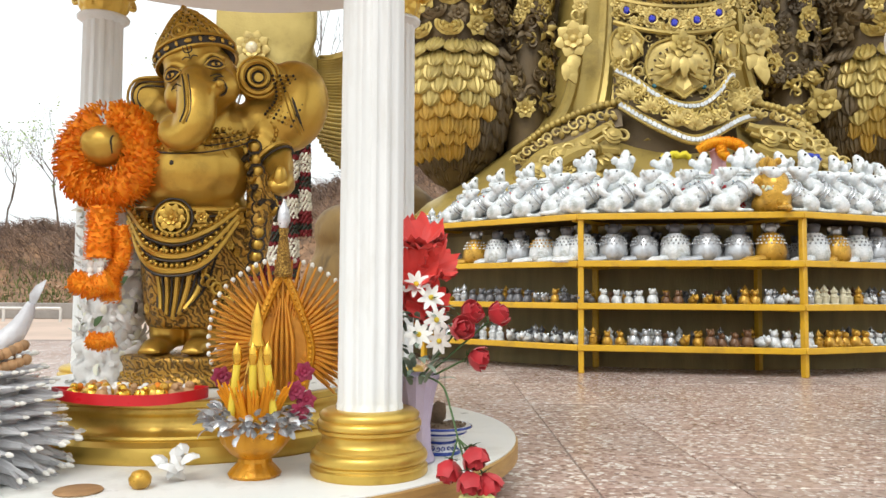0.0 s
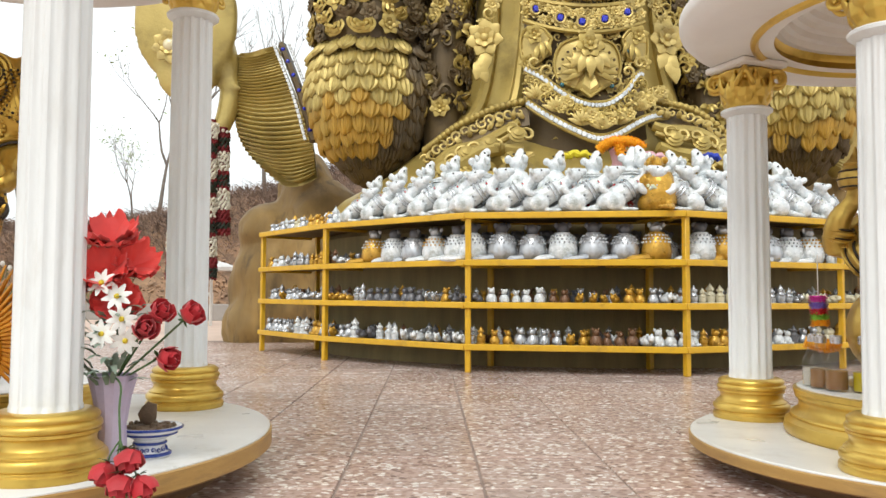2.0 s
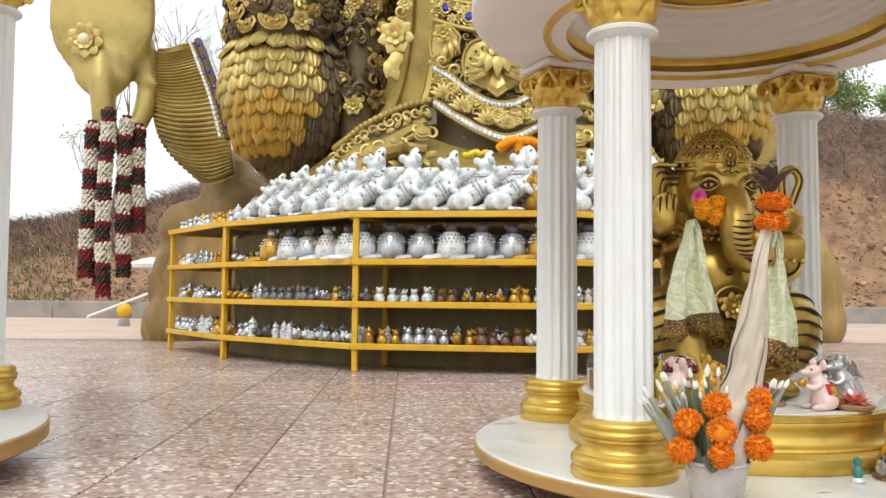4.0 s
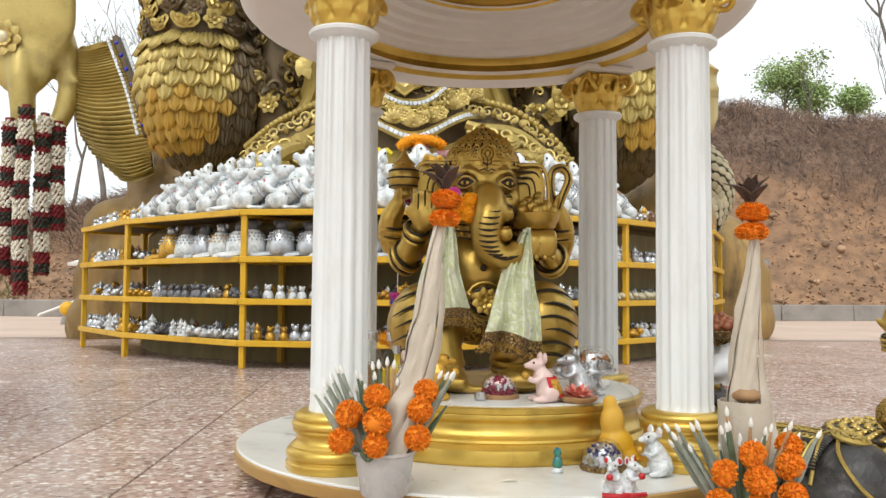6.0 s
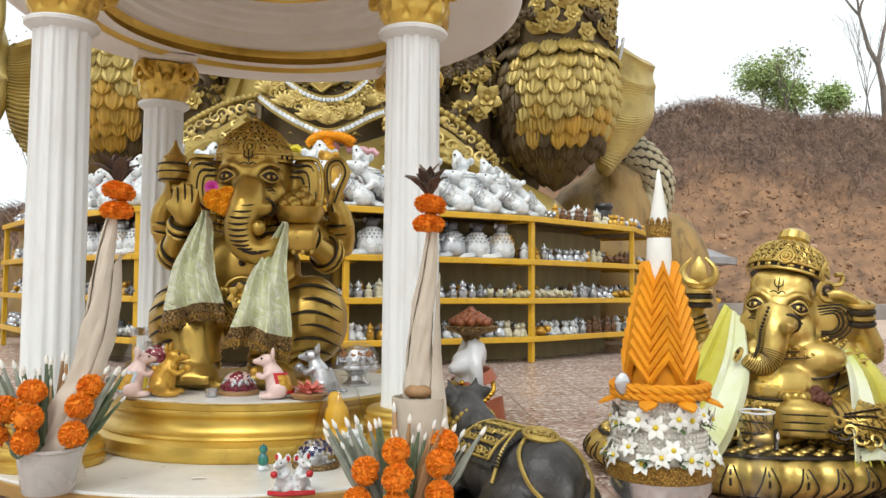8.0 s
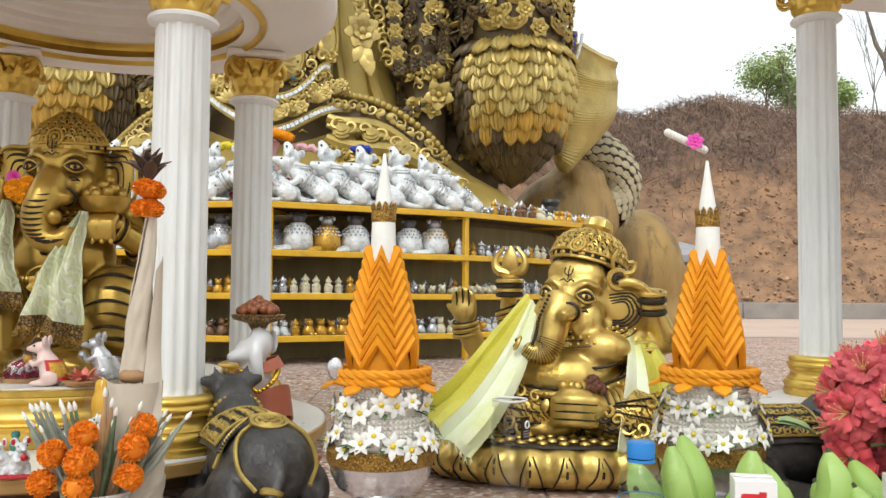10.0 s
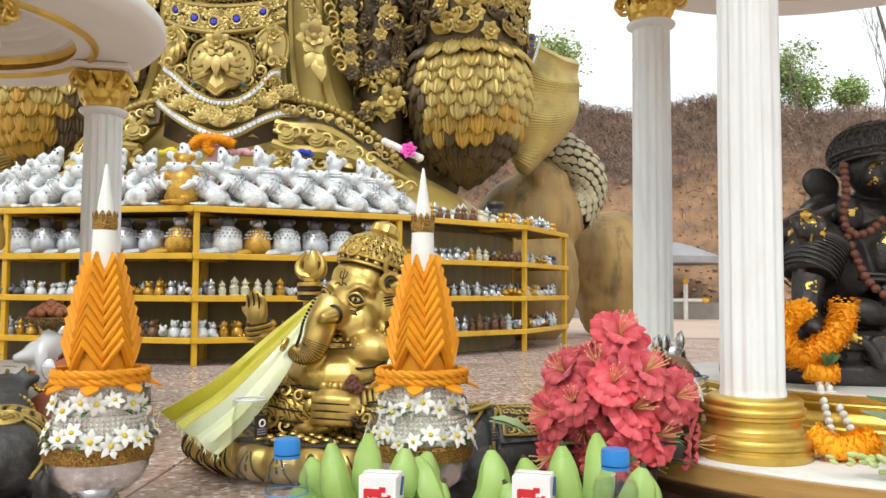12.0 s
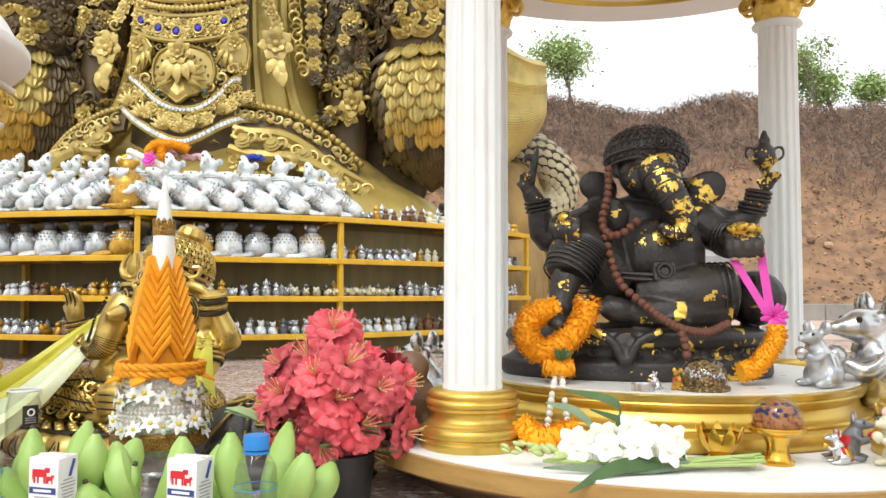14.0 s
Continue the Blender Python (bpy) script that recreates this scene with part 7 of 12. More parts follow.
# small seated statue on a lotus cushion
def lotus_statue():
    b, c, d = Geo(), Geo(), Geo()
    b.ell((-16, -64, 170), (110, 94, 62))
    b.ell((6, -8, 236), (104, 70, 62))
    b.ell((-38, -88, 226), (50, 36, 32))
    b.ell((62, -86, 224), (54, 38, 34))
    elephant_face(b, d, pose(4, -30, 300, -14, 5, -6), 70, ears=(0, 0), tusk=0, tall=1.24)
    b.tube([(20, -112, 294), (22, -146, 288), (17, -178, 281)], [16, 14, 10], 12)
    d.ring((21, -142, 289), (-0.1, -1, -0.2), 15.5, 3, 16, 6, 2)
    tr = [(-2, -110, 306), (-8, -136, 276), (-10, -150, 246), (-18, -156, 224), (-34, -164, 216), (-54, -170, 228)]
    tq = [35, 30, 26, 23, 18, 13]
    b.tube(curve(tr, 26), np.interp(np.linspace(0, 1, 26), np.linspace(0, 1, 6), tq), 14)
    # rolled ear with its fan of folds
    b.ell((102, -36, 292), (44, 13, 46), (0, -18, 14))
    b.tube(curve([(66, -44, 328), (102, -50, 342), (136, -40, 324), (132, -36, 296)], 12), [8, 9, 10, 10, 10, 10, 10, 9, 9, 8, 7, 6], 8)
    for f in (0.92, 0.70, 0.48, 0.28):
        d.tube(curve([(68, -50, 294 + 26 * f), (90 + 22 * f, -52, 300 + 22 * f), (94 + 36 * f, -50, 288), (88 + 18 * f, -52, 280 - 22 * f), (74, -54, 278 - 20 * f)], 14), 1.7, 6, mat=2)
    for s in (-1, 1):
        b.ell((s * 86, -6, 248), 38)
    b.tube(curve([(90, -12, 246), (122, -30, 196), (122, -96, 142), (88, -136, 128)], 10), [36, 36, 36, 35, 34, 32, 30, 28, 26, 25], 12)
    # hand laid across the lap, fingers lying one above the other
    b.ell((48, -146, 126), (58, 36, 30))
    for k in range(4):
        z = 144 - 13 * k
        b.tube(curve([(78, -166, z - 2), (34, -182, z), (4, -176, z - 2), (-4, -160, z - 4)], 10), [8.5, 9, 9, 9, 8.8, 8.5, 8, 7.4, 6.6, 5.5], 9)
        if k:
            d.tube(curve([(76, -174, z + 5), (36, -189, z + 6.5), (6, -183, z + 5), (-4, -168, z + 3)], 12), 1.9, 5, mat=2)
    b.tube(curve([(60, -160, 148), (30, -170, 156), (6, -166, 152)], 8), [10, 10, 10, 9.5, 9, 8.5, 8, 6.5], 9)
    b.tube(curve([(-88, 12, 252), (-136, 30, 244), (-154, 30, 290), (-148, 24, 322)], 10), [27, 26, 24, 22, 20, 19, 18, 17, 17, 16], 12)
    b.ell((-147, 22, 328), (25, 20, 20))
    b.tube(curve([(-92, -16, 246), (-168, -52, 196), (-206, -78, 262)], 9), [31, 30, 29, 27, 25, 23, 22, 22, 21], 12)
    palm_of(b, (-202, -84, 284), (0.05, -0.1, 1), 1.55, det=d)
    b.tube(curve([(92, 4, 250), (158, 0, 230), (150, -14, 268), (140, -20, 292)], 9), [30, 29, 27, 25, 23, 22, 21, 21, 20], 12)
    b.ell((138, -24, 306), (24, 22, 26))
    for k in range(4):
        d.ring((138, -26, 322 - 11 * k), (0.05, -0.2, 1), 24, 5, 18, 7, 0 if k % 2 == 0 else 2)
    left, right = ((-118, -116, 116), (132, 84, 62)), ((112, -88, 112), (104, 84, 52))
    for q, r in (left, right):
        c.ell(q, r)
    c.ell((0, -74, 100), (124, 84, 42))
    b.ell((-30, -150, 88), (60, 26, 18))
    # lotus cushion: a seamed sack with a studded top
    d.lathe([(214, 0), (262, 4), (288, 22), (292, 40), (280, 58), (262, 68), (60, 72)], 300, (-74, -30, 0), flutes=30, depth=0.035, sy=0.80, mat=0)
    d.lathe([(264, 68.5), (262, 73), (60, 75)], 60, (-74, -30, 0), sy=0.80, mat=2)
    for k in range(30):
        a = 2 * math.pi * (k + 0.5) / 30
        for u, t in ((-0.045, 1.6), (0.0, 3.2), (0.05, 1.6)):
            pts = [((r - (4 if u == 0.0 else 0)) * math.cos(a + u * f) - 74, 0.80 * (r - (4 if u == 0.0 else 0)) * math.sin(a + u * f) - 30, z) for r, z, f in ((262, 6, 1.5), (289, 24, 1.2), (292, 40, 0.8), (280, 57, 0.3))]
            d.tube(curve(pts, 8), t, 5, mat=2)
    for k in range(5):
        n = 44 - k * 5
        for i in range(n):
            a = 2 * math.pi * (i + 0.5 * (k % 2)) / n
            r = 250 - k * 24
            d.ell((r * math.cos(a) - 74, r * 0.80 * math.sin(a) - 30, 75 + k * 0.6), (9.5, 8.5, 5), seg=9, rings=6, mat=0)
    trunk_rings(d, tr[2:], tq[2:], 2, 2, 0.7)
    d.beads([(-14, -154, 316), (-26, -168, 280), (-30, -174, 252), (-36, -176, 234)], 3.0, 18, 2)
    d.ring((-64, -174, 234), (-0.8, -0.3, 0.4), 11, 3.6, 16, 6, 0)
    for q in (-5, 5):
        d.ell((-65 + q * 0.3, -178, 234 + q), (4, 5, 4), seg=7, rings=5, mat=2)
    crown(d, (16, -8, 368), [(68, 0), (73, 12), (71, 28), (62, 48), (47, 62), (28, 70)], (-18, 9, -6), 0, 29)
    side = Geo()
    side.ring((0, 0, 0), (0, -1, 0), 17, 5, 18, 6, 0)
    side.ring((0, -3, 0), (0, -1, 0), 8, 3, 12, 5, 2)
    side.tube(curve([(8, 0, 12), (24, -2, 18), (26, -2, 34), (12, -2, 32)], 10), 5, 7, mat=0)
    side.tube(curve([(-10, 0, 12), (-16, -2, 34), (-8, -2, 52)], 10), 4, 6, mat=0)
    d.put(side, pose(84, -52, 346, 0, 10, 34))
    necklace(d, (4, -28, 264), 84, 78, 22, 3, 0, 4.2)
    # dark lines painting patina and shade into creases under the breasts and round the belly
    d.tube(curve([(112, -74, 218), (88, -112, 198), (50, -122, 192), (14, -112, 196)], 12), 2.4, 5, mat=2)
    d.tube(curve([(104, -60, 204), (92, -92, 176), (84, -104, 160)], 10), 2.0, 5, mat=2)
    for k in range(12):
        a = k * 2.4
        d.ell((26 + 34 * math.sqrt(k / 12) * math.cos(a), -150 + 16 * math.sqrt(k / 12) * math.sin(a), 163), 10, seg=8, rings=6, mat=0)
    for cc, ax, r in (((122, -34, 200), (0.3, -0.2, -0.9), 37), ((96, -132, 130), (-0.9, -0.5, -0.2), 28), ((-152, 30, 274), (-0.3, -0.1, 1), 24), ((-204, -72, 250), (-0.1, -0.2, 1), 24)):
        for q in (-10, 0, 10):
            bangle(d, tuple(Vector(cc) + Vector(ax).normalized() * q), ax, r, 4)

    def on_leg(leg, u, v, out=0.0):
        (x, y, z), (rx, ry, rz) = leg
        return (x + rx * u, y - (ry + out) * math.sqrt(max(0.0, 1 - u * u - v * v)), z + (rz + out) * v)

    for leg in (left, right):
        for k in range(6):
            v = 0.55 - 0.22 * k
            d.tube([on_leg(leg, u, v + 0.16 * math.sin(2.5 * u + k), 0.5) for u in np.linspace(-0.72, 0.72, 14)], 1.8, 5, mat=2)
        for k in range(16):
            u, v = 1.4 * ((k * 0.37) % 1.0) - 0.7, 1.2 * ((k * 0.61) % 1.0) - 0.5
            scroll(d, on_leg(leg, u, v * math.sqrt(1 - u * u), 1.0), (u, -1, 0.6), 13, k * 0.42, -1 if k % 2 else 1, 0 if k % 3 else 2)
    belt = curve([(-136, -84, 176), (-92, -136, 156), (-20, -160, 148), (56, -146, 152), (112, -90, 172)], 30)
    d.tube(belt, 7, 8, mat=0)
    d.tube(belt + np.array([0, -2, 9]), 2.4, 5, mat=2)
    d.tube(belt + np.array([0, -2, -9]), 2.4, 5, mat=2)
    for i in range(1, 29, 2):
        d.ell(tuple(belt[i] + np.array([0, -6, 0])), (6, 4, 5), seg=8, rings=6, mat=0)
        d.petal(tuple(belt[i] + np.array([0, -6, -8])), (0, -0.3, -1), (0, -1, 0), 22, 13, 0.3, 0.6, 2, 0)
    for u in (-1, 1):
        for q in (0, 9, 18):
            d.ring((u * (106 + q * 0.2), -22, 222 - q), (u * 0.25, -0.25, -1), 39, 3.4, 22, 6, 0 if q != 9 else 2)
    # trident head held in a fist
    d.tube([(-146, 20, 318), (-146, 22, 396)], 6, 8, mat=0)
    d.petal((-146, 16, 352), (0, -0.05, 1), (0, -1, 0), 62, 32, 0.3, 0.4, 9, 0)
    for q in range(4):
        d.ring((-147, 18, 316 + 9 * q), (0, 0, 1), 24, 5, 16, 6, 0 if q % 2 else 2)
    d.ring((-146, 20, 352), (0, 0, 1), 13, 4, 16, 6, 0)
    for s in (-1, 1):
        d.tube(curve([(-146, 18, 358), (-146 + s * 26, 16, 366), (-146 + s * 31, 16, 388), (-146 + s * 13, 18, 412)], 12), [8, 9, 10, 10, 10, 9, 8, 7, 6, 5, 4, 2], 8, mat=0)
    statue(b, c, d, [BRIGHT_GOLD, BRIGHT_CARVED, INK, GOLD_LEAF], pose(2.508, 1.488, 0.004, 0, 0, -26), 0.00101, "seated bright gold elephant-headed statue on a studded lotus cushion", 4.6, gild=((-18, -150, 186, 26, 0.95), (40, -150, 120, 20, 0.3)), leaf=3)


lotus_statue()


# ---- mouse figurines on the shelves ----
WHITE_GLAZE = material("white_glaze", (0.84, 0.85, 0.84), (0.56, 0.61, 0.64), 0.24, 0.1, 30, 1.0, 110, dirt=(0.26, 0.27, 0.20), dirt_scale=24, dirt_amount=0.85)
SILVER_GLAZE = material("silver_glaze", (0.62, 0.64, 0.66), (0.40, 0.42, 0.44), 0.22, 0.55, 22, 0.2, 130, dirt=(0.12, 0.12, 0.12), dirt_scale=28, dirt_amount=0.65)
GOLD_GLAZE = material("gold_glaze", (0.66, 0.38, 0.05), (0.45, 0.24, 0.03), 0.28, 0.4, 20, 0.2, 130, dirt=(0.14, 0.075, 0.02), dirt_scale=26, dirt_amount=0.6)
BROWN_GLAZE = material("brown_glaze", (0.22, 0.11, 0.05), (0.12, 0.06, 0.03), 0.35, 0.1, 20, 0.2, 130)
GREY_GLAZE = material("grey_glaze", (0.20, 0.20, 0.21), (0.10, 0.10, 0.11), 0.35, 0.2, 20, 0.2, 130)
RED_PAINT = material("red_enamel", (0.55, 0.018, 0.022), (0.40, 0.012, 0.016), 0.3, 0, 20, 0.03)
PALE_BLUE = material("pale_blue_glaze", (0.35, 0.52, 0.62), (0.25, 0.42, 0.55), 0.3, 0, 20, 0.05)
CREAM_GREEN = material("pale_green_glaze", (0.52, 0.58, 0.34), (0.66, 0.68, 0.50), 0.35, 0, 30, 0.1)
CREAM_GLAZE = material("cream_glaze", (0.70, 0.66, 0.48), (0.58, 0.54, 0.38), 0.3, 0, 20, 0.05)


def mouse_shape(stance, coat=True):
    """A praying mouse that faces +x. stance: lean stretches forward on its haunches, gaze sits in a dotted coat and looks up, sit is upright and stout."""
    b, d = Geo(), Geo()
    rng = random.Random(len(stance) + 2 * coat)
    if stance == "lean":
        b.ell((-0.062, 0, 0.046), (0.058, 0.050, 0.046), (0, -18, 0))
        b.tube(curve([(-0.06, 0, 0.052), (-0.01, 0, 0.080), (0.045, 0, 0.112), (0.082, 0, 0.146)], 9), [0.046, 0.047, 0.046, 0.044, 0.041, 0.037, 0.032, 0.027, 0.024], 14)
        hx, hz, tip = 0.108, 0.168, (0.056, 0.020)
        for s in (-1, 1):
            b.ell((-0.048, s * 0.044, 0.040), (0.046, 0.022, 0.038), (0, -15, 0))
            b.ell((0.010, s * 0.046, 0.010), (0.044, 0.015, 0.010))
            b.tube(curve([(0.052, s * 0.036, 0.112), (0.080, s * 0.042, 0.082), (0.128, s * 0.014, 0.090)], 7), [0.018, 0.018, 0.016, 0.014, 0.012, 0.011, 0.011], 9)
        tail = [(-0.10, 0, 0.024), (-0.14, 0.012, 0.014), (-0.18, 0.004, 0.011), (-0.21, -0.012, 0.009)]
        for k in range(26):
            d.ell((0.134 + rng.uniform(-0.02, 0.02), rng.uniform(-0.022, 0.022), 0.104 + rng.uniform(-0.010, 0.008)), rng.uniform(0.006, 0.009), seg=6, rings=4, mat=4 if k % 3 else 0)
        for k in range(26):
            u, a = rng.random(), rng.uniform(0.4, 2.6) * (1 if k % 2 else -1)
            d.ell((-0.03 + 0.09 * u - 0.028 * math.cos(a), 0.047 * math.sin(a), 0.072 + 0.05 * u + 0.038 * math.cos(a)), rng.uniform(0.003, 0.006), seg=5, rings=4, mat=2 if k % 11 == 0 else 1)
        for t, q in ((0.30, 0.048), (0.36, 0.047)):
            d.ring((-0.06 + 0.14 * t * 1.7, 0, 0.052 + 0.09 * t * 1.5), (0.84, 0, 0.54), q, 0.0032, 20, 5, 1)
    else:
        up = stance == "gaze"
        b.lathe([(0.0, 0.002), (0.052, 0.006), (0.066, 0.035), (0.068, 0.075), (0.062, 0.118), (0.050, 0.150), (0.034, 0.168), (0.0, 0.176)], 18, (-0.005, 0, 0))
        hx, hz, tip = (0.022, 0.200, (0.030, 0.058)) if up else (0.022, 0.196, (0.050, 0.004))
        for s in (-1, 1):
            b.ell((0.018, s * 0.050, 0.036), (0.042, 0.024, 0.036))
            b.ell((0.055, s * 0.046, 0.011), (0.036, 0.016, 0.011))
            b.tube(curve([(0.0, s * 0.055, 0.138), (0.045, s * 0.058, 0.112), (0.092, s * 0.018, 0.122)], 7), [0.020, 0.020, 0.018, 0.016, 0.014, 0.012, 0.011], 9)
        tail = [(-0.06, 0, 0.020), (-0.10, 0.03, 0.012), (-0.12, 0.07, 0.010), (-0.11, 0.11, 0.009)]
        if coat:
            for k in range(110):
                u, a = rng.random(), rng.uniform(0, 2 * math.pi)
                z = 0.030 + 0.105 * u
                r = float(np.interp(z, (0.006, 0.035, 0.075, 0.118, 0.150), (0.052, 0.067, 0.069, 0.063, 0.051)))
                big = k % 12 == 0
                for q in range(5 if big else 1):
                    e = 0.008 if big else 0
                    d.ell((-0.005 + (r + 0.001) * math.cos(a + e * 14 * math.cos(q * 1.26) * 0.9), (r + 0.001) * math.sin(a + e * 14 * math.cos(q * 1.26) * 0.9), z + e * math.sin(q * 1.26)), 0.0068 if big else rng.uniform(0.0022, 0.004), seg=5, rings=4, mat=2 if big else (5 if k % 4 == 0 else 1))
            for z, r in ((0.148, 0.054), (0.157, 0.050), (0.030, 0.068)):
                d.ring((-0.005, 0, z), (0, 0, 1), r, 0.0042, 28, 6, 0)
        for k in range(22):
            d.ell((0.098 + rng.uniform(-0.016, 0.02), rng.uniform(-0.022, 0.022), 0.136 + rng.uniform(-0.010, 0.008)), rng.uniform(0.006, 0.009), seg=6, rings=4, mat=4 if k % 3 else 0)
    b.ell((hx, 0, hz), (0.037, 0.034, 0.032), (0, -25, 0))
    b.tube([(hx + 0.010, 0, hz + 0.006), (hx + tip[0] * 0.62, 0, hz + tip[1] * 0.7), (hx + tip[0], 0, hz + tip[1])], [0.028, 0.019, 0.011], 12)
    for s in (-1, 1):
        b.ell((hx - 0.024, s * 0.032, hz + 0.014), (0.009, 0.016, 0.017), (0, -20, s * 30))
        d.ell((hx + tip[0] * 0.45 - 0.006, s * 0.022, hz + tip[1] * 0.5 + 0.010), 0.0046, seg=6, rings=4, mat=3)
    b.tube(curve(tail, 9), [0.019, 0.018, 0.016, 0.014, 0.013, 0.011, 0.009, 0.007, 0.004], 8)
    return fuse(b, 0.0044, 2).put(d)


def small_mouse(kind):
    """A figurine about 0.06 m tall."""
    g = Geo()
    if kind == 0:
        g.lathe([(0.0, 0), (0.018, 0.001), (0.021, 0.010), (0.019, 0.022), (0.012, 0.033), (0.0, 0.036)], 10)
        g.ell((0.004, 0, 0.043), (0.014, 0.012, 0.012), seg=8, rings=6)
        for s in (-1, 1):
            g.ell((-0.004, s * 0.009, 0.052), (0.003, 0.005, 0.006), seg=6, rings=4)
            g.ell((0.016, s * 0.010, 0.006), (0.012, 0.006, 0.006), seg=6, rings=4)
        g.tube([(-0.018, 0, 0.006), (-0.032, 0.006, 0.004)], [0.005, 0.002], 5)
        g.ell((0.012, 0, 0.024), (0.006, 0.009, 0.006), seg=6, rings=4)
    elif kind == 1:
        g.lathe([(0.0, 0), (0.020, 0.0), (0.020, 0.006), (0.015, 0.008), (0.018, 0.020), (0.016, 0.034), (0.009, 0.044), (0.011, 0.050), (0.010, 0.058), (0.004, 0.066), (0.0, 0.074)], 10)
        for s in (-1, 1):
            g.ell((0, s * 0.010, 0.052), (0.003, 0.005, 0.006), seg=6, rings=4)
            g.tube([(0.004, s * 0.014, 0.034), (0.018, s * 0.004, 0.030)], 0.004, 5)
        g.ell((0.013, 0, 0.050), (0.006, 0.004, 0.004), seg=6, rings=4)
    else:
        g.ell((0, 0, 0.016), (0.030, 0.016, 0.016), seg=9, rings=6)
        g.ell((0.030, 0, 0.026), (0.014, 0.011, 0.012), seg=8, rings=5)
        for s in (-1, 1):
            g.ell((0.024, s * 0.008, 0.036), (0.003, 0.005, 0.006), seg=6, rings=4)
        g.tube([(-0.026, 0, 0.010), (-0.044, 0.008, 0.006)], [0.005, 0.002], 5)
        g.ell((0.005, 0, 0.026), (0.016, 0.012, 0.010), seg=8, rings=5)
    return g


def stout_mouse():
    """A pot-bellied mouse seen from behind, with a lace collar and a tail laid to one side."""
    g = Geo()
    g.lathe([(0.0, 0), (0.040, 0.001), (0.050, 0.012), (0.053, 0.034), (0.048, 0.062), (0.036, 0.088), (0.026, 0.102), (0.0, 0.106)], 20)
    g.ell((0.0, 0.006, 0.118), (0.024, 0.026, 0.022), seg=10, rings=7, mat=1)
    for s in (-1, 1):
        g.ell((s * 0.022, 0.004, 0.128), (0.010, 0.005, 0.011), seg=8, rings=5, mat=1)
        g.ell((s * 0.036, 0.01, 0.07), (0.014, 0.018, 0.022), seg=8, rings=6)
    g.tube(curve([(-0.03, -0.03, 0.014), (-0.06, -0.045, 0.010), (-0.10, -0.04, 0.008), (-0.115, -0.03, 0.007)], 9), [0.014, 0.014, 0.013, 0.012, 0.011, 0.010, 0.009, 0.007, 0.004], 7)
    for k, (z, r) in enumerate(((0.066, 0.049), (0.078, 0.044), (0.090, 0.037))):
        for i in range(18):
            a = 2 * math.pi * i / 18 + k * 0.17
            g.ell((r * math.cos(a), r * math.sin(a), z), 0.0038, seg=5, rings=4, mat=2)
    return g


LENGTHS = [math.dist(a, b) for a, b in zip(ARC[:-1], ARC[1:])]


def on_arc(s, inward):
    """A point s metres along the shelf fronts, so far in from the edge, and the way the arc runs there."""
    for (a, b), ln in zip(zip(ARC[:-1], ARC[1:]), LENGTHS):
        if s <= ln or b == ARC[-1]:
            u = s / ln
            tx, ty = (b[0] - a[0]) / ln, (b[1] - a[1]) / ln
            return a[0] + tx * s - ty * inward, a[1] + ty * s + tx * inward, math.degrees(math.atan2(ty, tx))
        s -= ln


TOTAL = sum(LENGTHS)
S2, S4, S6, S8 = LENGTHS[0], sum(LENGTHS[:3]), sum(LENGTHS[:4]), sum(LENGTHS[:5])
MID = S4 - 0.10


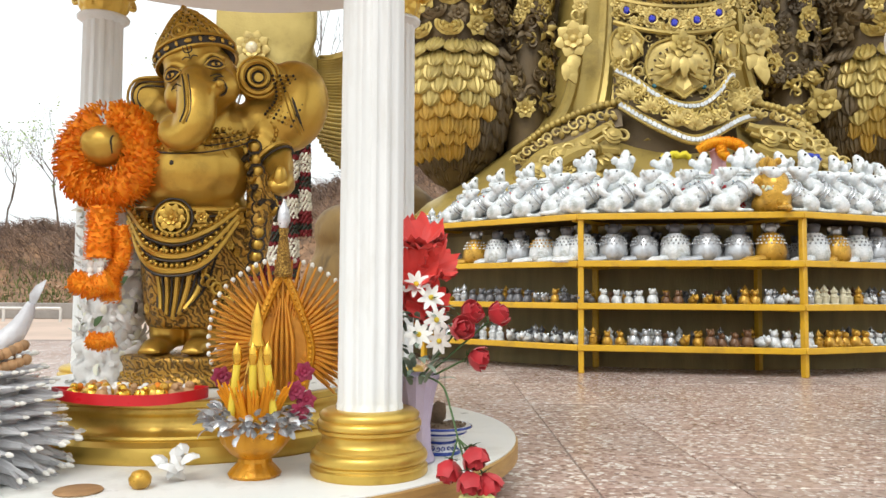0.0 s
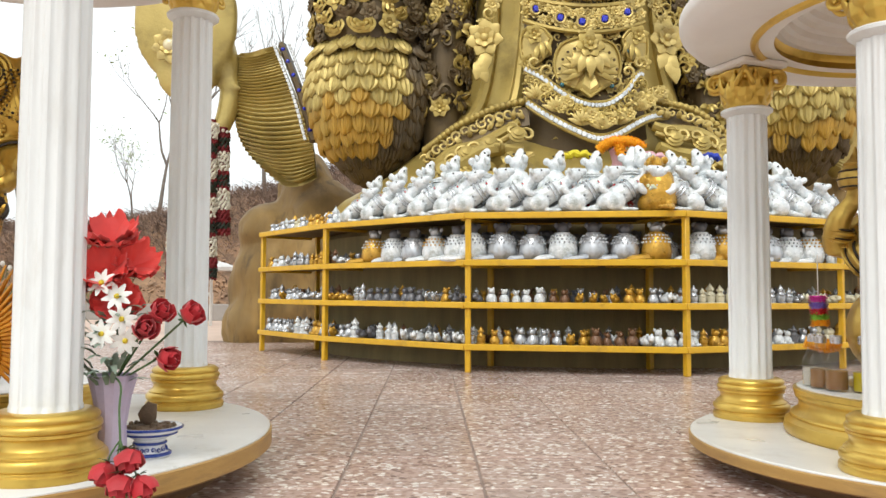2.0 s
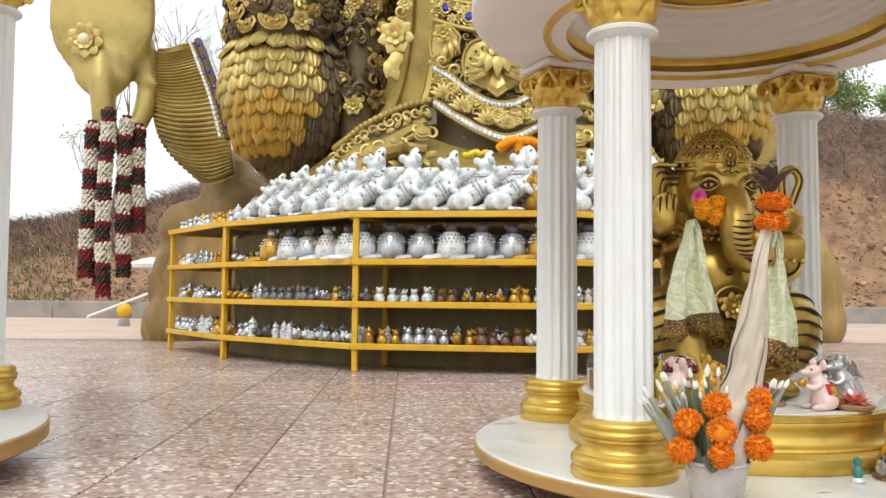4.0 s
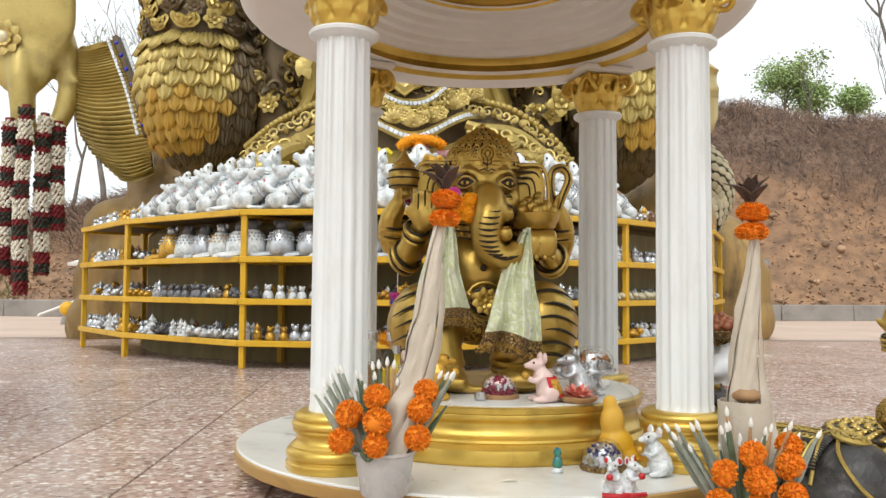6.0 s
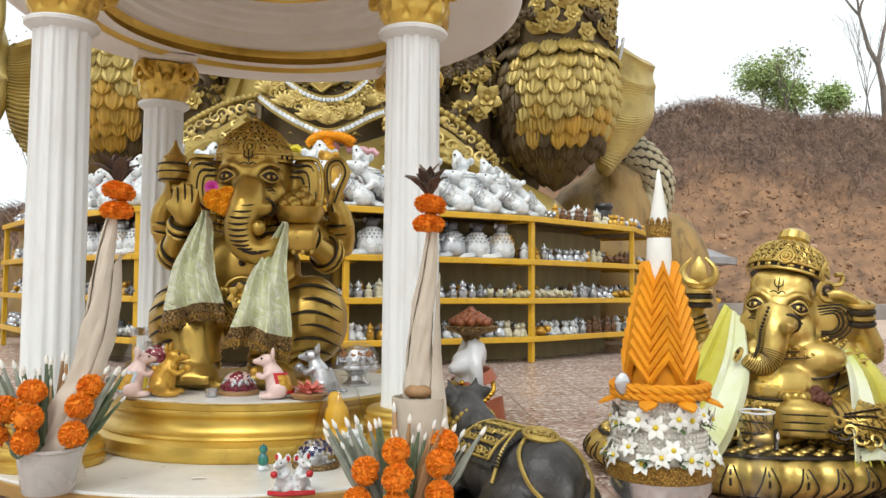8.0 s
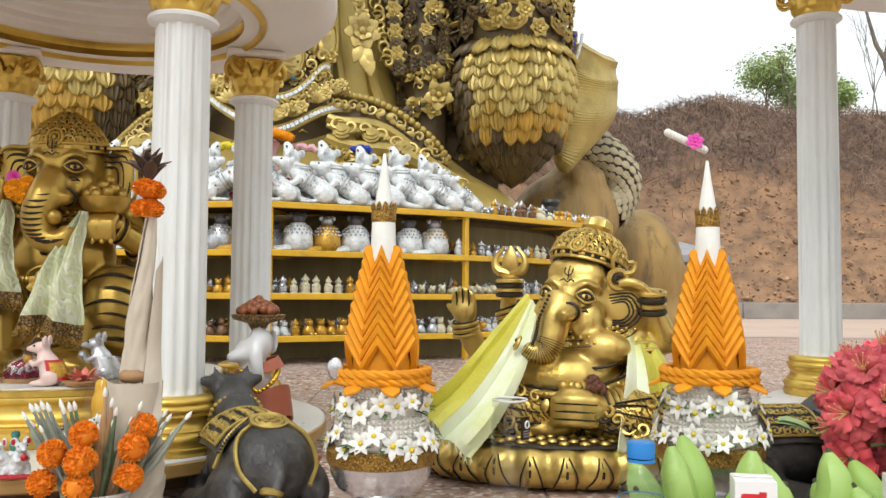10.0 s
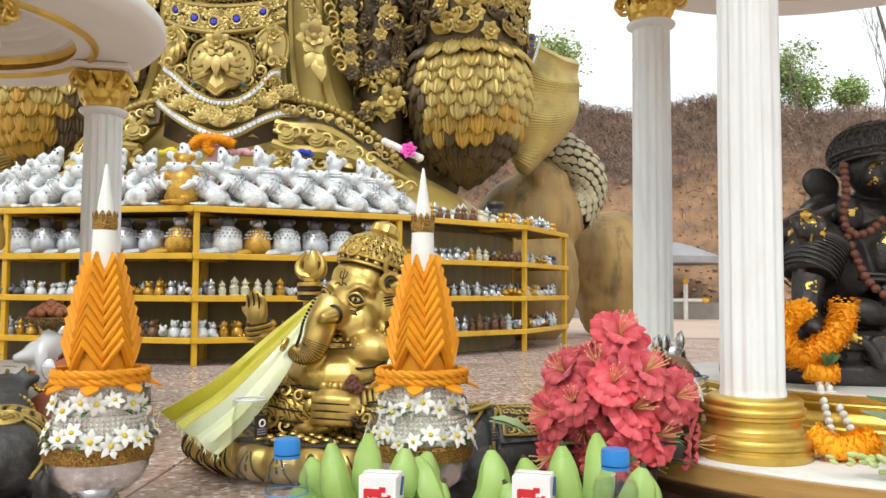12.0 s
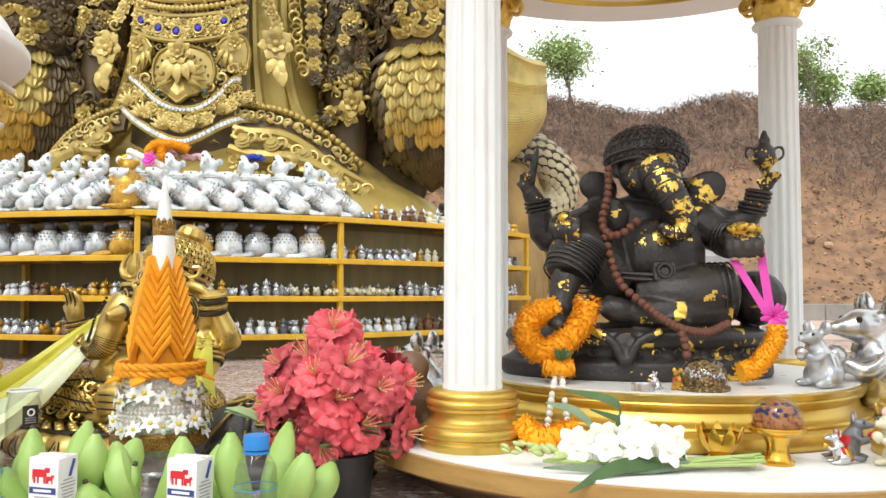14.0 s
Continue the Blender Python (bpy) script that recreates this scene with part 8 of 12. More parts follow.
def shelf_figures():
    rng = random.Random(21)
    eye_mat = INK
    coat = [WHITE_GLAZE, SILVER_GLAZE, RED_PAINT, eye_mat, CREAM_GREEN, PALE_BLUE]
    front = mouse_shape("lean").mesh("leaning_mouse", coat)
    rear = mouse_shape("gaze").mesh("gazing_mouse", coat)
    rear2 = mouse_shape("gaze", False).mesh("gazing_mouse", coat)
    # the large mice on top, all leaning towards the middle, a taller row behind them
    for side in (-1, 1):
        s = MID + side * 0.15
        while S2 + 0.02 < s < S6 + 0.12:
            x, y, a = on_arc(s, 0.085 + rng.uniform(-0.01, 0.01))
            turn = a + (0 if side < 0 else 180) + side * -8 + rng.uniform(-7, 7)
            far = min(1.0, 0.72 + 0.6 * min(s - S2, S6 + 0.3 - s))
            solid("mouse_figurine", front, None, "white glazed praying mouse figurine leaning forward", "figurine", "large mice on the top shelf", at=pose(x, y, 0.7105, 0, 0, turn) @ Matrix.Scale(far * rng.uniform(1.0, 1.08), 4))
            s += side * 0.165
        s = MID + side * 0.11
        while S2 - 0.02 < s < S6 + 0.10:
            x, y, a = on_arc(s, 0.235 + rng.uniform(-0.012, 0.012))
            turn = a + 90 + side * 26 + rng.uniform(-14, 14)
            far = min(1.0, 0.72 + 0.6 * min(s - S2 + 0.05, S6 + 0.35 - s))
            solid("mouse_figurine", rear if rng.random() < 0.75 else rear2, None, "white mouse figurine in a dotted coat with its snout raised", "figurine", "large mice on the top shelf", at=pose(x, y, 0.7105, 0, 0, turn) @ Matrix.Scale(far * rng.uniform(1.20, 1.32), 4))
            s += side * 0.175
    gold = mouse_shape("sit", False).mesh("gold_mouse", [GOLD_GLAZE, GOLD_GLAZE, GOLD_GLAZE, eye_mat, GOLD_GLAZE, GOLD_GLAZE])
    x, y, a = on_arc(MID, 0.09)
    solid("mouse_figurine", gold, None, "golden yellow mouse figurine sitting upright", "figurine", at=pose(x, y, 0.7105, 0, 0, 118) @ Matrix.Scale(1.12, 4))
    # small figurines, one mesh for each kind and glaze
    glazes = [SILVER_GLAZE] * 6 + [WHITE_GLAZE] * 3 + [GOLD_GLAZE] * 5 + [BROWN_GLAZE] * 2 + [GREY_GLAZE, CREAM_GLAZE]
    names = {SILVER_GLAZE: "silver", WHITE_GLAZE: "white", GOLD_GLAZE: "gold", BROWN_GLAZE: "brown", GREY_GLAZE: "dark grey", CREAM_GLAZE: "cream", PALE_BLUE: "pale blue"}
    shapes = [small_mouse(k) for k in range(3)]
    meshes = {}
    for g in set(glazes):
        for k in range(3):
            meshes[g.name, k] = shapes[k].mesh("small_mouse", [g])
    back_row = Geo()
    slots = [SILVER_GLAZE, WHITE_GLAZE, GOLD_GLAZE, GREY_GLAZE, BROWN_GLAZE]
    singles = 0
    for tier, z in enumerate(TIERS):
        s = 0.05
        run, kind = SILVER_GLAZE, 0
        while s < TOTAL - 0.08:
            x, y, a = on_arc(s, 0.055 + rng.uniform(-0.012, 0.012))
            if rng.random() < 0.45:
                run, kind = rng.choice(glazes), rng.randrange(3)
            big_top = tier == 3 and S2 < s < S6 + 0.1
            big_two = tier == 2 and S2 + 0.2 < s < S6 - 0.02
            if not big_top and not big_two:
                k = rng.uniform(0.95, 1.3) * (1.12 if tier == 0 else 1.0)
                if singles < 290:
                    solid("small_figurine", meshes[run.name, kind], None, names[run] + " glazed small mouse figurine on a shelf", "figurine", "small figurines on the shelves",
                          at=pose(x, y, z - 0.0055, 0, 0, a - 90 + rng.uniform(-35, 35)) @ Matrix.Scale(k, 4))
                    singles += 1
                for depth in (0.11, 0.17):
                    x, y, a = on_arc(s + rng.uniform(-0.02, 0.02), depth)
                    q = rng.uniform(0.9, 1.25) * (1.25 if tier == 3 else 1)
                    back_row.put(shapes[rng.randrange(3)], pose(x, y, z - 0.0055, 0, 0, a - 90 + rng.uniform(-50, 50)) @ Matrix.Scale(q, 4), rng.choice((0, 0, 1, 2, 3, 4) if tier < 3 else (0, 1, 1, 2)))
            s += rng.uniform(0.046, 0.062)
    solid("figurine_crowd", back_row, slots, "crowd of small silver, white and gold mouse figurines behind the first row", "figurines", kind="stuff")
    stout = stout_mouse()
    stouts = [stout.mesh("stout_mouse", m) for m in ([SILVER_GLAZE, GREY_GLAZE, SILVER_GLAZE], [WHITE_GLAZE, GREY_GLAZE, SILVER_GLAZE], [GOLD_GLAZE, SILVER_GLAZE, WHITE_GLAZE], [WHITE_GLAZE, SILVER_GLAZE, GOLD_GLAZE])]
    says = ["silver", "white", "gold", "white and gold"]
    s = S2 + 0.30
    while s < S6 - 0.05:
        x, y, a = on_arc(s, 0.085)
        k = rng.choice((0, 0, 1, 1, 2, 3))
        if not S4 - 0.03 < s < S4 + 0.05:
            solid("stout_mouse_figurine", stouts[k], None, says[k] + " pot-bellied mouse figurine with a lace collar", "figurine", "stout mice on the second shelf", at=pose(x, y, TIERS[2] - 0.0055, 0, 0, a + rng.uniform(-12, 12)) @ Matrix.Scale(rng.uniform(1.20, 1.30), 4))
        x, y, a = on_arc(s + 0.06, 0.23)
        solid("stout_mouse_figurine", stouts[rng.choice((0, 0, 1))], None, "silver pot-bellied mouse figurine with a lace collar", "figurine", "stout mice on the second shelf", at=pose(x, y, TIERS[2] - 0.0055, 0, 0, a + rng.uniform(-30, 30)) @ Matrix.Scale(rng.uniform(0.95, 1.1), 4))
        s += 0.136


shelf_figures()

# ---- larger odds and ends on the top shelf ----
ORANGE_PETAL = material("marigold_orange", (0.94, 0.46, 0.008), (0.88, 0.35, 0.005), 0.7, 0, 60, 0.25, 200, random_tint=0.12, island=True)
WREATH_ORANGE = material("bright_orange_wreath", (0.90, 0.33, 0.006), (0.82, 0.23, 0.004), 0.7, 0, 60, 0.25, 200, random_tint=0.12, island=True)
DEEP_ORANGE = material("deep_orange_marigold", (0.82, 0.27, 0.005), (0.70, 0.18, 0.004), 0.7, 0, 60, 0.25, 200, random_tint=0.15, island=True)
PINK_CLOTH = material("pink_chiffon", (0.62, 0.30, 0.36), (0.72, 0.45, 0.48), 0.7, 0, 12, 0.2, 60)
YELLOW_CLOTH = material("yellow_chiffon", (0.72, 0.62, 0.03), (0.62, 0.50, 0.02), 0.7, 0, 12, 0.2, 60)
BLUE_CLOTH = material("blue_chiffon", (0.02, 0.05, 0.42), (0.015, 0.035, 0.3), 0.7, 0, 12, 0.2, 60)
BLACK_CLAY = material("black_clay", (0.03, 0.03, 0.03), (0.02, 0.02, 0.02), 0.4, 0, 12, 0.2, 60)


def marigold_rope(g, pts, r, seed=0, mat=None, step=0.5):
    """Petal heads threaded along a line."""
    rng = random.Random(seed)
    c = curve(pts, 200)
    seg = np.linalg.norm(np.diff(c, axis=0), axis=1)
    total = seg.sum()
    n = max(2, int(total / (r * step * 0.72)))
    cum = np.concatenate([[0], np.cumsum(seg)])
    for k in range(n):
        q = total * (k + 0.5) / n
        i = min(int(np.searchsorted(cum, q)), 198)
        p, t = c[i], Vector(c[min(i + 1, 199)] - c[max(i - 1, 0)]).normalized()
        u = t.cross(Vector((0.2, 0.5, 1))).normalized()
        w = t.cross(u)
        for j in range(30):
            a = 2 * math.pi * (j + 0.5 * (k % 2)) / 30 + rng.uniform(-0.15, 0.15)
            o = u * math.cos(a) + w * math.sin(a)
            g.petal(Vector(p) + o * (r * 0.62) + t * (r * rng.uniform(-0.12, 0.12)), o + t * rng.uniform(-0.55, 0.55), t, r * rng.uniform(0.30, 0.42), r * 0.22, 0.3, 3.4, mat=mat)
    g.tube(c[::8], r * 0.74, 11, mat=mat)
    return g


post = thing("garlanded_spirit_post", "pink cloth-wrapped post topped with orange garlands", "offering", at=pose(1.418, 4.104, 0.727))
part("wrapping", Geo().lathe([(0.05, 0), (0.055, 0.05), (0.04, 0.12), (0.05, 0.2), (0.035, 0.30), (0.05, 0.36), (0.02, 0.38)], 18, flutes=7, depth=0.12), PINK_CLOTH, post, "pink gathered chiffon")
part("garland", marigold_rope(Geo(), [(-0.11, -0.02, 0.36), (-0.06, -0.05, 0.395), (0.0, -0.06, 0.40), (0.06, -0.05, 0.395), (0.12, -0.02, 0.37)], 0.032, 2), ORANGE_PETAL, post, "orange marigold garland")
part("garland", marigold_rope(Geo(), [(-0.01, -0.06, 0.39), (-0.01, -0.075, 0.34), (0.02, -0.075, 0.32)], 0.03, 3), ORANGE_PETAL, post, "orange marigold garland")
for nm, pts, m, lb in (("cloth_roll", [(1.13, 4.11, 1.05), (1.19, 4.11, 1.072), (1.27, 4.10, 1.06)], YELLOW_CLOTH, "twisted yellow chiffon scarf behind the mice"),
                       ("cloth_roll", [(1.50, 4.10, 1.06), (1.58, 4.11, 1.068), (1.66, 4.11, 1.05)], PINK_CLOTH, "twisted pink chiffon scarf behind the mice"),
                       ("cloth_roll", [(1.84, 4.11, 1.05), (1.885, 4.10, 1.064), (1.94, 4.11, 1.05)], BLUE_CLOTH, "twisted blue chiffon scarf behind the mice")):
    c = curve(pts, 14)
    c[:, 2] += 0.006 * np.sin(np.arange(14) * 1.3)
    solid(nm, Geo().tube(c, [0.018 + 0.004 * math.sin(k * 1.9) for k in range(14)], 8), m, lb, "scarf", "scarves on the statue's lap")
x, y, a = on_arc(S8 - 0.12, 0.12)
pot = thing("black_jar", "black clay jar with a wide rim on the top shelf", "jar", at=pose(x, y, 0.7105))
part("body", Geo().lathe([(0.03, 0), (0.045, 0.02), (0.05, 0.06), (0.042, 0.09), (0.05, 0.10), (0.055, 0.115), (0.048, 0.13), (0.0, 0.135)], 20), BLACK_CLAY, pot)


# ---- offerings: shared shapes and materials ----
LEAF_CONE = material("folded_banana_leaf", (0.16, 0.22, 0.12), (0.09, 0.13, 0.07), 0.55, 0, 40, 0.2, 150, random_tint=0.3)
LEAF_FADED = material("faded_grey_leaf", (0.36, 0.38, 0.32), (0.20, 0.23, 0.17), 0.6, 0, 40, 0.2, 150, random_tint=0.25)
LEAF_TAN = material("dried_tan_leaf", (0.45, 0.26, 0.12), (0.32, 0.18, 0.08), 0.6, 0, 40, 0.2, 150, random_tint=0.25)
BUD_WHITE = material("white_bud", (0.80, 0.79, 0.74), (0.70, 0.68, 0.62), 0.5, 0, 60, 0.1)
GREY_PLASTIC = material("cloudy_plastic", (0.58, 0.57, 0.54), (0.42, 0.41, 0.39), 0.25, 0, 14, 0.2, 60)
PAPER_BEIGE = material("crumpled_beige_paper", (0.62, 0.55, 0.45), (0.48, 0.42, 0.33), 0.75, 0, 12, 0.5, 45)
BROWN_LOTUS = material("withered_brown_lotus", (0.13, 0.085, 0.06), (0.075, 0.05, 0.04), 0.8, 0, 30, 0.3, 90)
SILK_GREEN = material("pale_green_silk", (0.55, 0.60, 0.33), (0.66, 0.69, 0.45), 0.36, 0, 30, 0.35, 160, sheen=0.3, pattern="curl", pattern_scale=26, groove=(0.70, 0.72, 0.56))
SILK_YELLOW = material("yellow_green_silk", (0.46, 0.41, 0.015), (0.60, 0.58, 0.08), 0.38, 0, 11, 0.25, 160, sheen=0.3)
SILK_WHITE = material("white_green_silk", (0.78, 0.82, 0.70), (0.60, 0.65, 0.20), 0.4, 0, 9, 0.2, 160, sheen=0.3)
LACE_BROWN = material("brown_gold_lace", (0.46, 0.30, 0.11), (0.30, 0.18, 0.065), 0.55, 0.3, 60, 0.8, 140, pattern="voronoi", pattern_scale=150, groove=(0.10, 0.055, 0.02))
PINK_GLAZE = material("pale_pink_glaze", (0.78, 0.60, 0.56), (0.70, 0.50, 0.46), 0.3, 0, 20, 0.05)
GLASS = clear_glass("clear_glass", (0.985, 0.99, 0.985))
PET = clear_glass("clear_plastic", (0.985, 0.99, 0.99), 0.08, 1.35)
CARVED_BLACK = material("black_stone", (0.070, 0.066, 0.063), (0.032, 0.031, 0.03), 0.45, 0.15, 26, 0.8, 60, dirt=(0.17, 0.16, 0.15), dirt_scale=30, dirt_amount=0.6)
SHINY_GOLD = material("shiny_gold_metal", (0.80, 0.50, 0.08), (0.68, 0.40, 0.05), 0.2, 0.9, 12, 0.05, 90)
SILVER_METAL = material("silver_metal", (0.70, 0.70, 0.70), (0.50, 0.50, 0.51), 0.22, 0.9, 20, 0.15, 110)
PEARL = material("pearl_white", (0.76, 0.74, 0.68), (0.66, 0.63, 0.56), 0.25, 0.15, 60, 0.05)
SATIN_ORANGE = material("orange_satin", (0.78, 0.32, 0.003), (0.66, 0.245, 0.002), 0.68, 0, 30, 0.25, 180, random_tint=0.08)
GOLD_LACE = material("gold_lace_trim", (0.60, 0.36, 0.07), (0.42, 0.23, 0.04), 0.45, 0.4, 60, 0.8, 160, pattern="voronoi", pattern_scale=260, groove=(0.2, 0.1, 0.02))
STAR_WHITE = material("white_fabric_flower", (0.82, 0.82, 0.78), (0.74, 0.75, 0.70), 0.6, 0, 40, 0.1)
YELLOW_DOT = material("yellow_flower_heart", (0.72, 0.55, 0.03), (0.6, 0.45, 0.02), 0.6, 0, 40, 0.1)
BANANA_GREEN = material("green_banana_skin", (0.29, 0.46, 0.10), (0.38, 0.54, 0.17), 0.4, 0, 9, 0.1, 60, dirt=(0.12, 0.16, 0.03), dirt_scale=14, dirt_amount=0.5)
BANANA_TIP = material("dark_banana_tip", (0.08, 0.07, 0.03), (0.05, 0.04, 0.02), 0.7, 0, 30, 0.2)
CAP_BLUE = material("blue_plastic_cap", (0.02, 0.23, 0.62), (0.015, 0.19, 0.55), 0.35, 0, 30, 0.02)
CARTON_WHITE = material("white_printed_card", (0.80, 0.80, 0.79), (0.76, 0.76, 0.75), 0.3, 0, 10, 0.02)
CARTON_RED = material("red_print", (0.62, 0.02, 0.03), (0.55, 0.018, 0.025), 0.35, 0, 10, 0.0)
CARTON_BLUE = material("navy_print", (0.025, 0.06, 0.22), (0.02, 0.05, 0.18), 0.35, 0, 10, 0.0)
CARTON_GREY = material("grey_print", (0.35, 0.35, 0.38), (0.28, 0.28, 0.30), 0.4, 0, 10, 0.0)
AZALEA = material("azalea_pink_cloth", (0.78, 0.13, 0.15), (0.50, 0.025, 0.045), 0.6, 0, 34, 0.3, 120, random_tint=0.3, sheen=0.25)
STAMEN = material("cream_stamen", (0.72, 0.55, 0.25), (0.62, 0.42, 0.15), 0.6, 0, 30, 0.0)
ROSE_RED = material("red_rose_cloth", (0.52, 0.012, 0.022), (0.36, 0.008, 0.014), 0.55, 0, 30, 0.2, 120, sheen=0.2)
POPPY_RED = material("red_poppy_cloth", (0.78, 0.065, 0.05), (0.60, 0.03, 0.025), 0.5, 0, 14, 0.2, 90, sheen=0.2)
STEM_GREEN = material("green_stem", (0.07, 0.14, 0.04), (0.05, 0.10, 0.03), 0.6, 0, 30, 0.1)
LILAC = material("lilac_basket", (0.50, 0.43, 0.55), (0.40, 0.34, 0.46), 0.5, 0, 20, 0.3, 90)
WHITE_FLOWER = material("white_orchid_petal", (0.82, 0.82, 0.74), (0.74, 0.76, 0.62), 0.5, 0, 30, 0.1, sss=0.1)
TERRACOTTA_SASH = material("terracotta_sash", (0.42, 0.12, 0.06), (0.32, 0.085, 0.04), 0.5, 0, 20, 0.2)
MAGENTA = material("magenta_ribbon", (0.72, 0.06, 0.42), (0.62, 0.04, 0.34), 0.35, 0, 30, 0.05)
RED_RIBBON = material("red_satin_ribbon", (0.62, 0.012, 0.02), (0.5, 0.01, 0.015), 0.3, 0, 30, 0.05)
YELLOW_WAX = material("yellow_wax", (0.75, 0.58, 0.06), (0.68, 0.50, 0.04), 0.35, 0, 30, 0.05, sss=0.15)
SILVER_LEAF = material("silver_folded_leaf", (0.60, 0.60, 0.61), (0.44, 0.44, 0.46), 0.45, 0.25, 30, 0.3, 140, random_tint=0.2, island=True)
TINSEL = material("silver_tinsel", (0.62, 0.63, 0.65), (0.40, 0.41, 0.43), 0.3, 0.6, 60, 0.4, 160, random_tint=0.3, island=True)
COBALT = material("cobalt_glaze", (0.03, 0.06, 0.30), (0.02, 0.045, 0.22), 0.25, 0, 20, 0.03)
PORCELAIN = material("white_porcelain", (0.76, 0.77, 0.78), (0.70, 0.71, 0.73), 0.2, 0, 20, 0.03)
CLEAR_BAG = material("white_plastic_bag", (0.78, 0.78, 0.76), (0.62, 0.62, 0.60), 0.25, 0, 14, 0.6, 40)
RUDRAKSHA = material("brown_seed_bead", (0.16, 0.055, 0.03), (0.10, 0.035, 0.02), 0.6, 0, 80, 0.8, 220)
PUFF = material("yellow_wrapped_cloth", (0.75, 0.42, 0.015), (0.62, 0.32, 0.01), 0.5, 0, 14, 0.3, 60)


def marigold_mesh(mat):
    g = Geo()
    rng = random.Random(4)
    g.ell((0, 0, 0), 0.0150, seg=12, rings=8)
    n = 190
    for k in range(n):
        z = 1 - 2 * (k + 0.5) / n
        if z < -0.75:
            continue
        a = k * 2.39996
        o = Vector((math.sqrt(1 - z * z) * math.cos(a), math.sqrt(1 - z * z) * math.sin(a), z))
        t = o.cross(Vector((rng.uniform(-1, 1), rng.uniform(-1, 1), rng.uniform(-1, 1)))).normalized()
        g.petal(o * 0.0140, o + t * 0.55, t, 0.0052, 0.0056, 0.5, 2.6)
    return g.mesh("marigold", [mat])


MARIGOLD = marigold_mesh(DEEP_ORANGE)
MARIGOLD_BRIGHT = marigold_mesh(ORANGE_PETAL)


def leaf_cone_mesh(mat, ln):
    """A rolled pointed leaf with a white bud on its tip."""
    g = Geo().tube([(0, 0, 0), (0, 0, ln * 0.5), (0, 0, ln)], [0.0026, 0.0046, 0.0018], 7)
    g.tube([(0.003, 0, 0), (0.004, 0.002, ln * 0.55), (0.002, 0, ln * 0.9)], [0.0015, 0.0040, 0.0008], 6)
    g.lathe([(0.0012, ln - 0.002), (0.0026, ln + 0.002), (0.0028, ln + 0.005), (0.0016, ln + 0.009), (0.0, ln + 0.012)], 8, mat=1)
    return g.mesh("leaf_cone", [mat, BUD_WHITE])


CONES_MESH = {m.name: leaf_cone_mesh(m, 0.115) for m in (LEAF_CONE, LEAF_FADED, LEAF_TAN)}


def aim(base, way, spin=0.0):
    q = Vector(way).to_track_quat("Z", "Y").to_matrix().to_4x4()
    return Matrix.Translation(base) @ q @ pose(0, 0, 0, 0, 0, spin)


def marigold_bucket(x, y, z, seed, yaw=0):
    """A plastic bucket packed with marigolds and rolled leaves."""
    rng = random.Random(seed)
    t = thing("marigold_bucket", "cloudy plastic bucket of orange marigolds and bud-tipped rolled leaves", "bouquet", "marigold buckets by the pavilion", at=pose(x, y, z, 0, 0, yaw))
    part("bucket", Geo().lathe([(0.032, 0.0), (0.034, 0.003), (0.043, 0.058), (0.046, 0.060), (0.046, 0.064), (0.043, 0.064), (0.040, 0.058), (0.032, 0.006), (0.0, 0.006)], 28), GREY_PLASTIC, t, "cloudy grey plastic bucket")
    for px, pz, py in ((-0.060, 0.082, -0.034), (-0.049, 0.118, -0.030), (-0.011, 0.142, -0.034), (-0.010, 0.110, -0.048), (-0.012, 0.079, -0.050), (0.046, 0.086, -0.036), (0.049, 0.123, -0.026), (0.058, 0.147, -0.010)):
        part("marigold", MARIGOLD, None, t, at=pose(px, py, pz, rng.uniform(20, 90), rng.uniform(-30, 30), rng.uniform(0, 360)) @ Matrix.Scale(rng.uniform(0.95, 1.12), 4))
    for k in range(38):
        u = -1 + 2 * (k + rng.random()) / 38
        way = (u * 0.72 + rng.uniform(-0.1, 0.1), 0.05 + rng.uniform(-0.15, 0.25), 1.0)
        m = LEAF_FADED if u < -0.35 else (LEAF_CONE if u < 0.0 or rng.random() < 0.3 else (LEAF_TAN if u < 0.6 else LEAF_FADED))
        part("rolled_leaf", CONES_MESH[m.name], None, t, at=aim((u * 0.03, rng.uniform(-0.01, 0.02), 0.045), way, rng.uniform(0, 360)) @ Matrix.Scale(rng.uniform(0.85, 1.2), 4))
    fern = Geo()
    for k in range(10):
        for s in (-1, 1):
            fern.petal((-0.022 + 0.001 * k, -0.045, 0.055 + 0.006 * k), (s * 0.8, -0.1, 0.9), (0, -1, 0), 0.018, 0.006, 0.2)
    part("fern_sprig", fern, LEAF_CONE, t, "plaited green leaf")
    return t


marigold_bucket(1.282, 1.132, 0.0635, 1)
marigold_bucket(1.775, 1.045, 0.0, 2, 8)


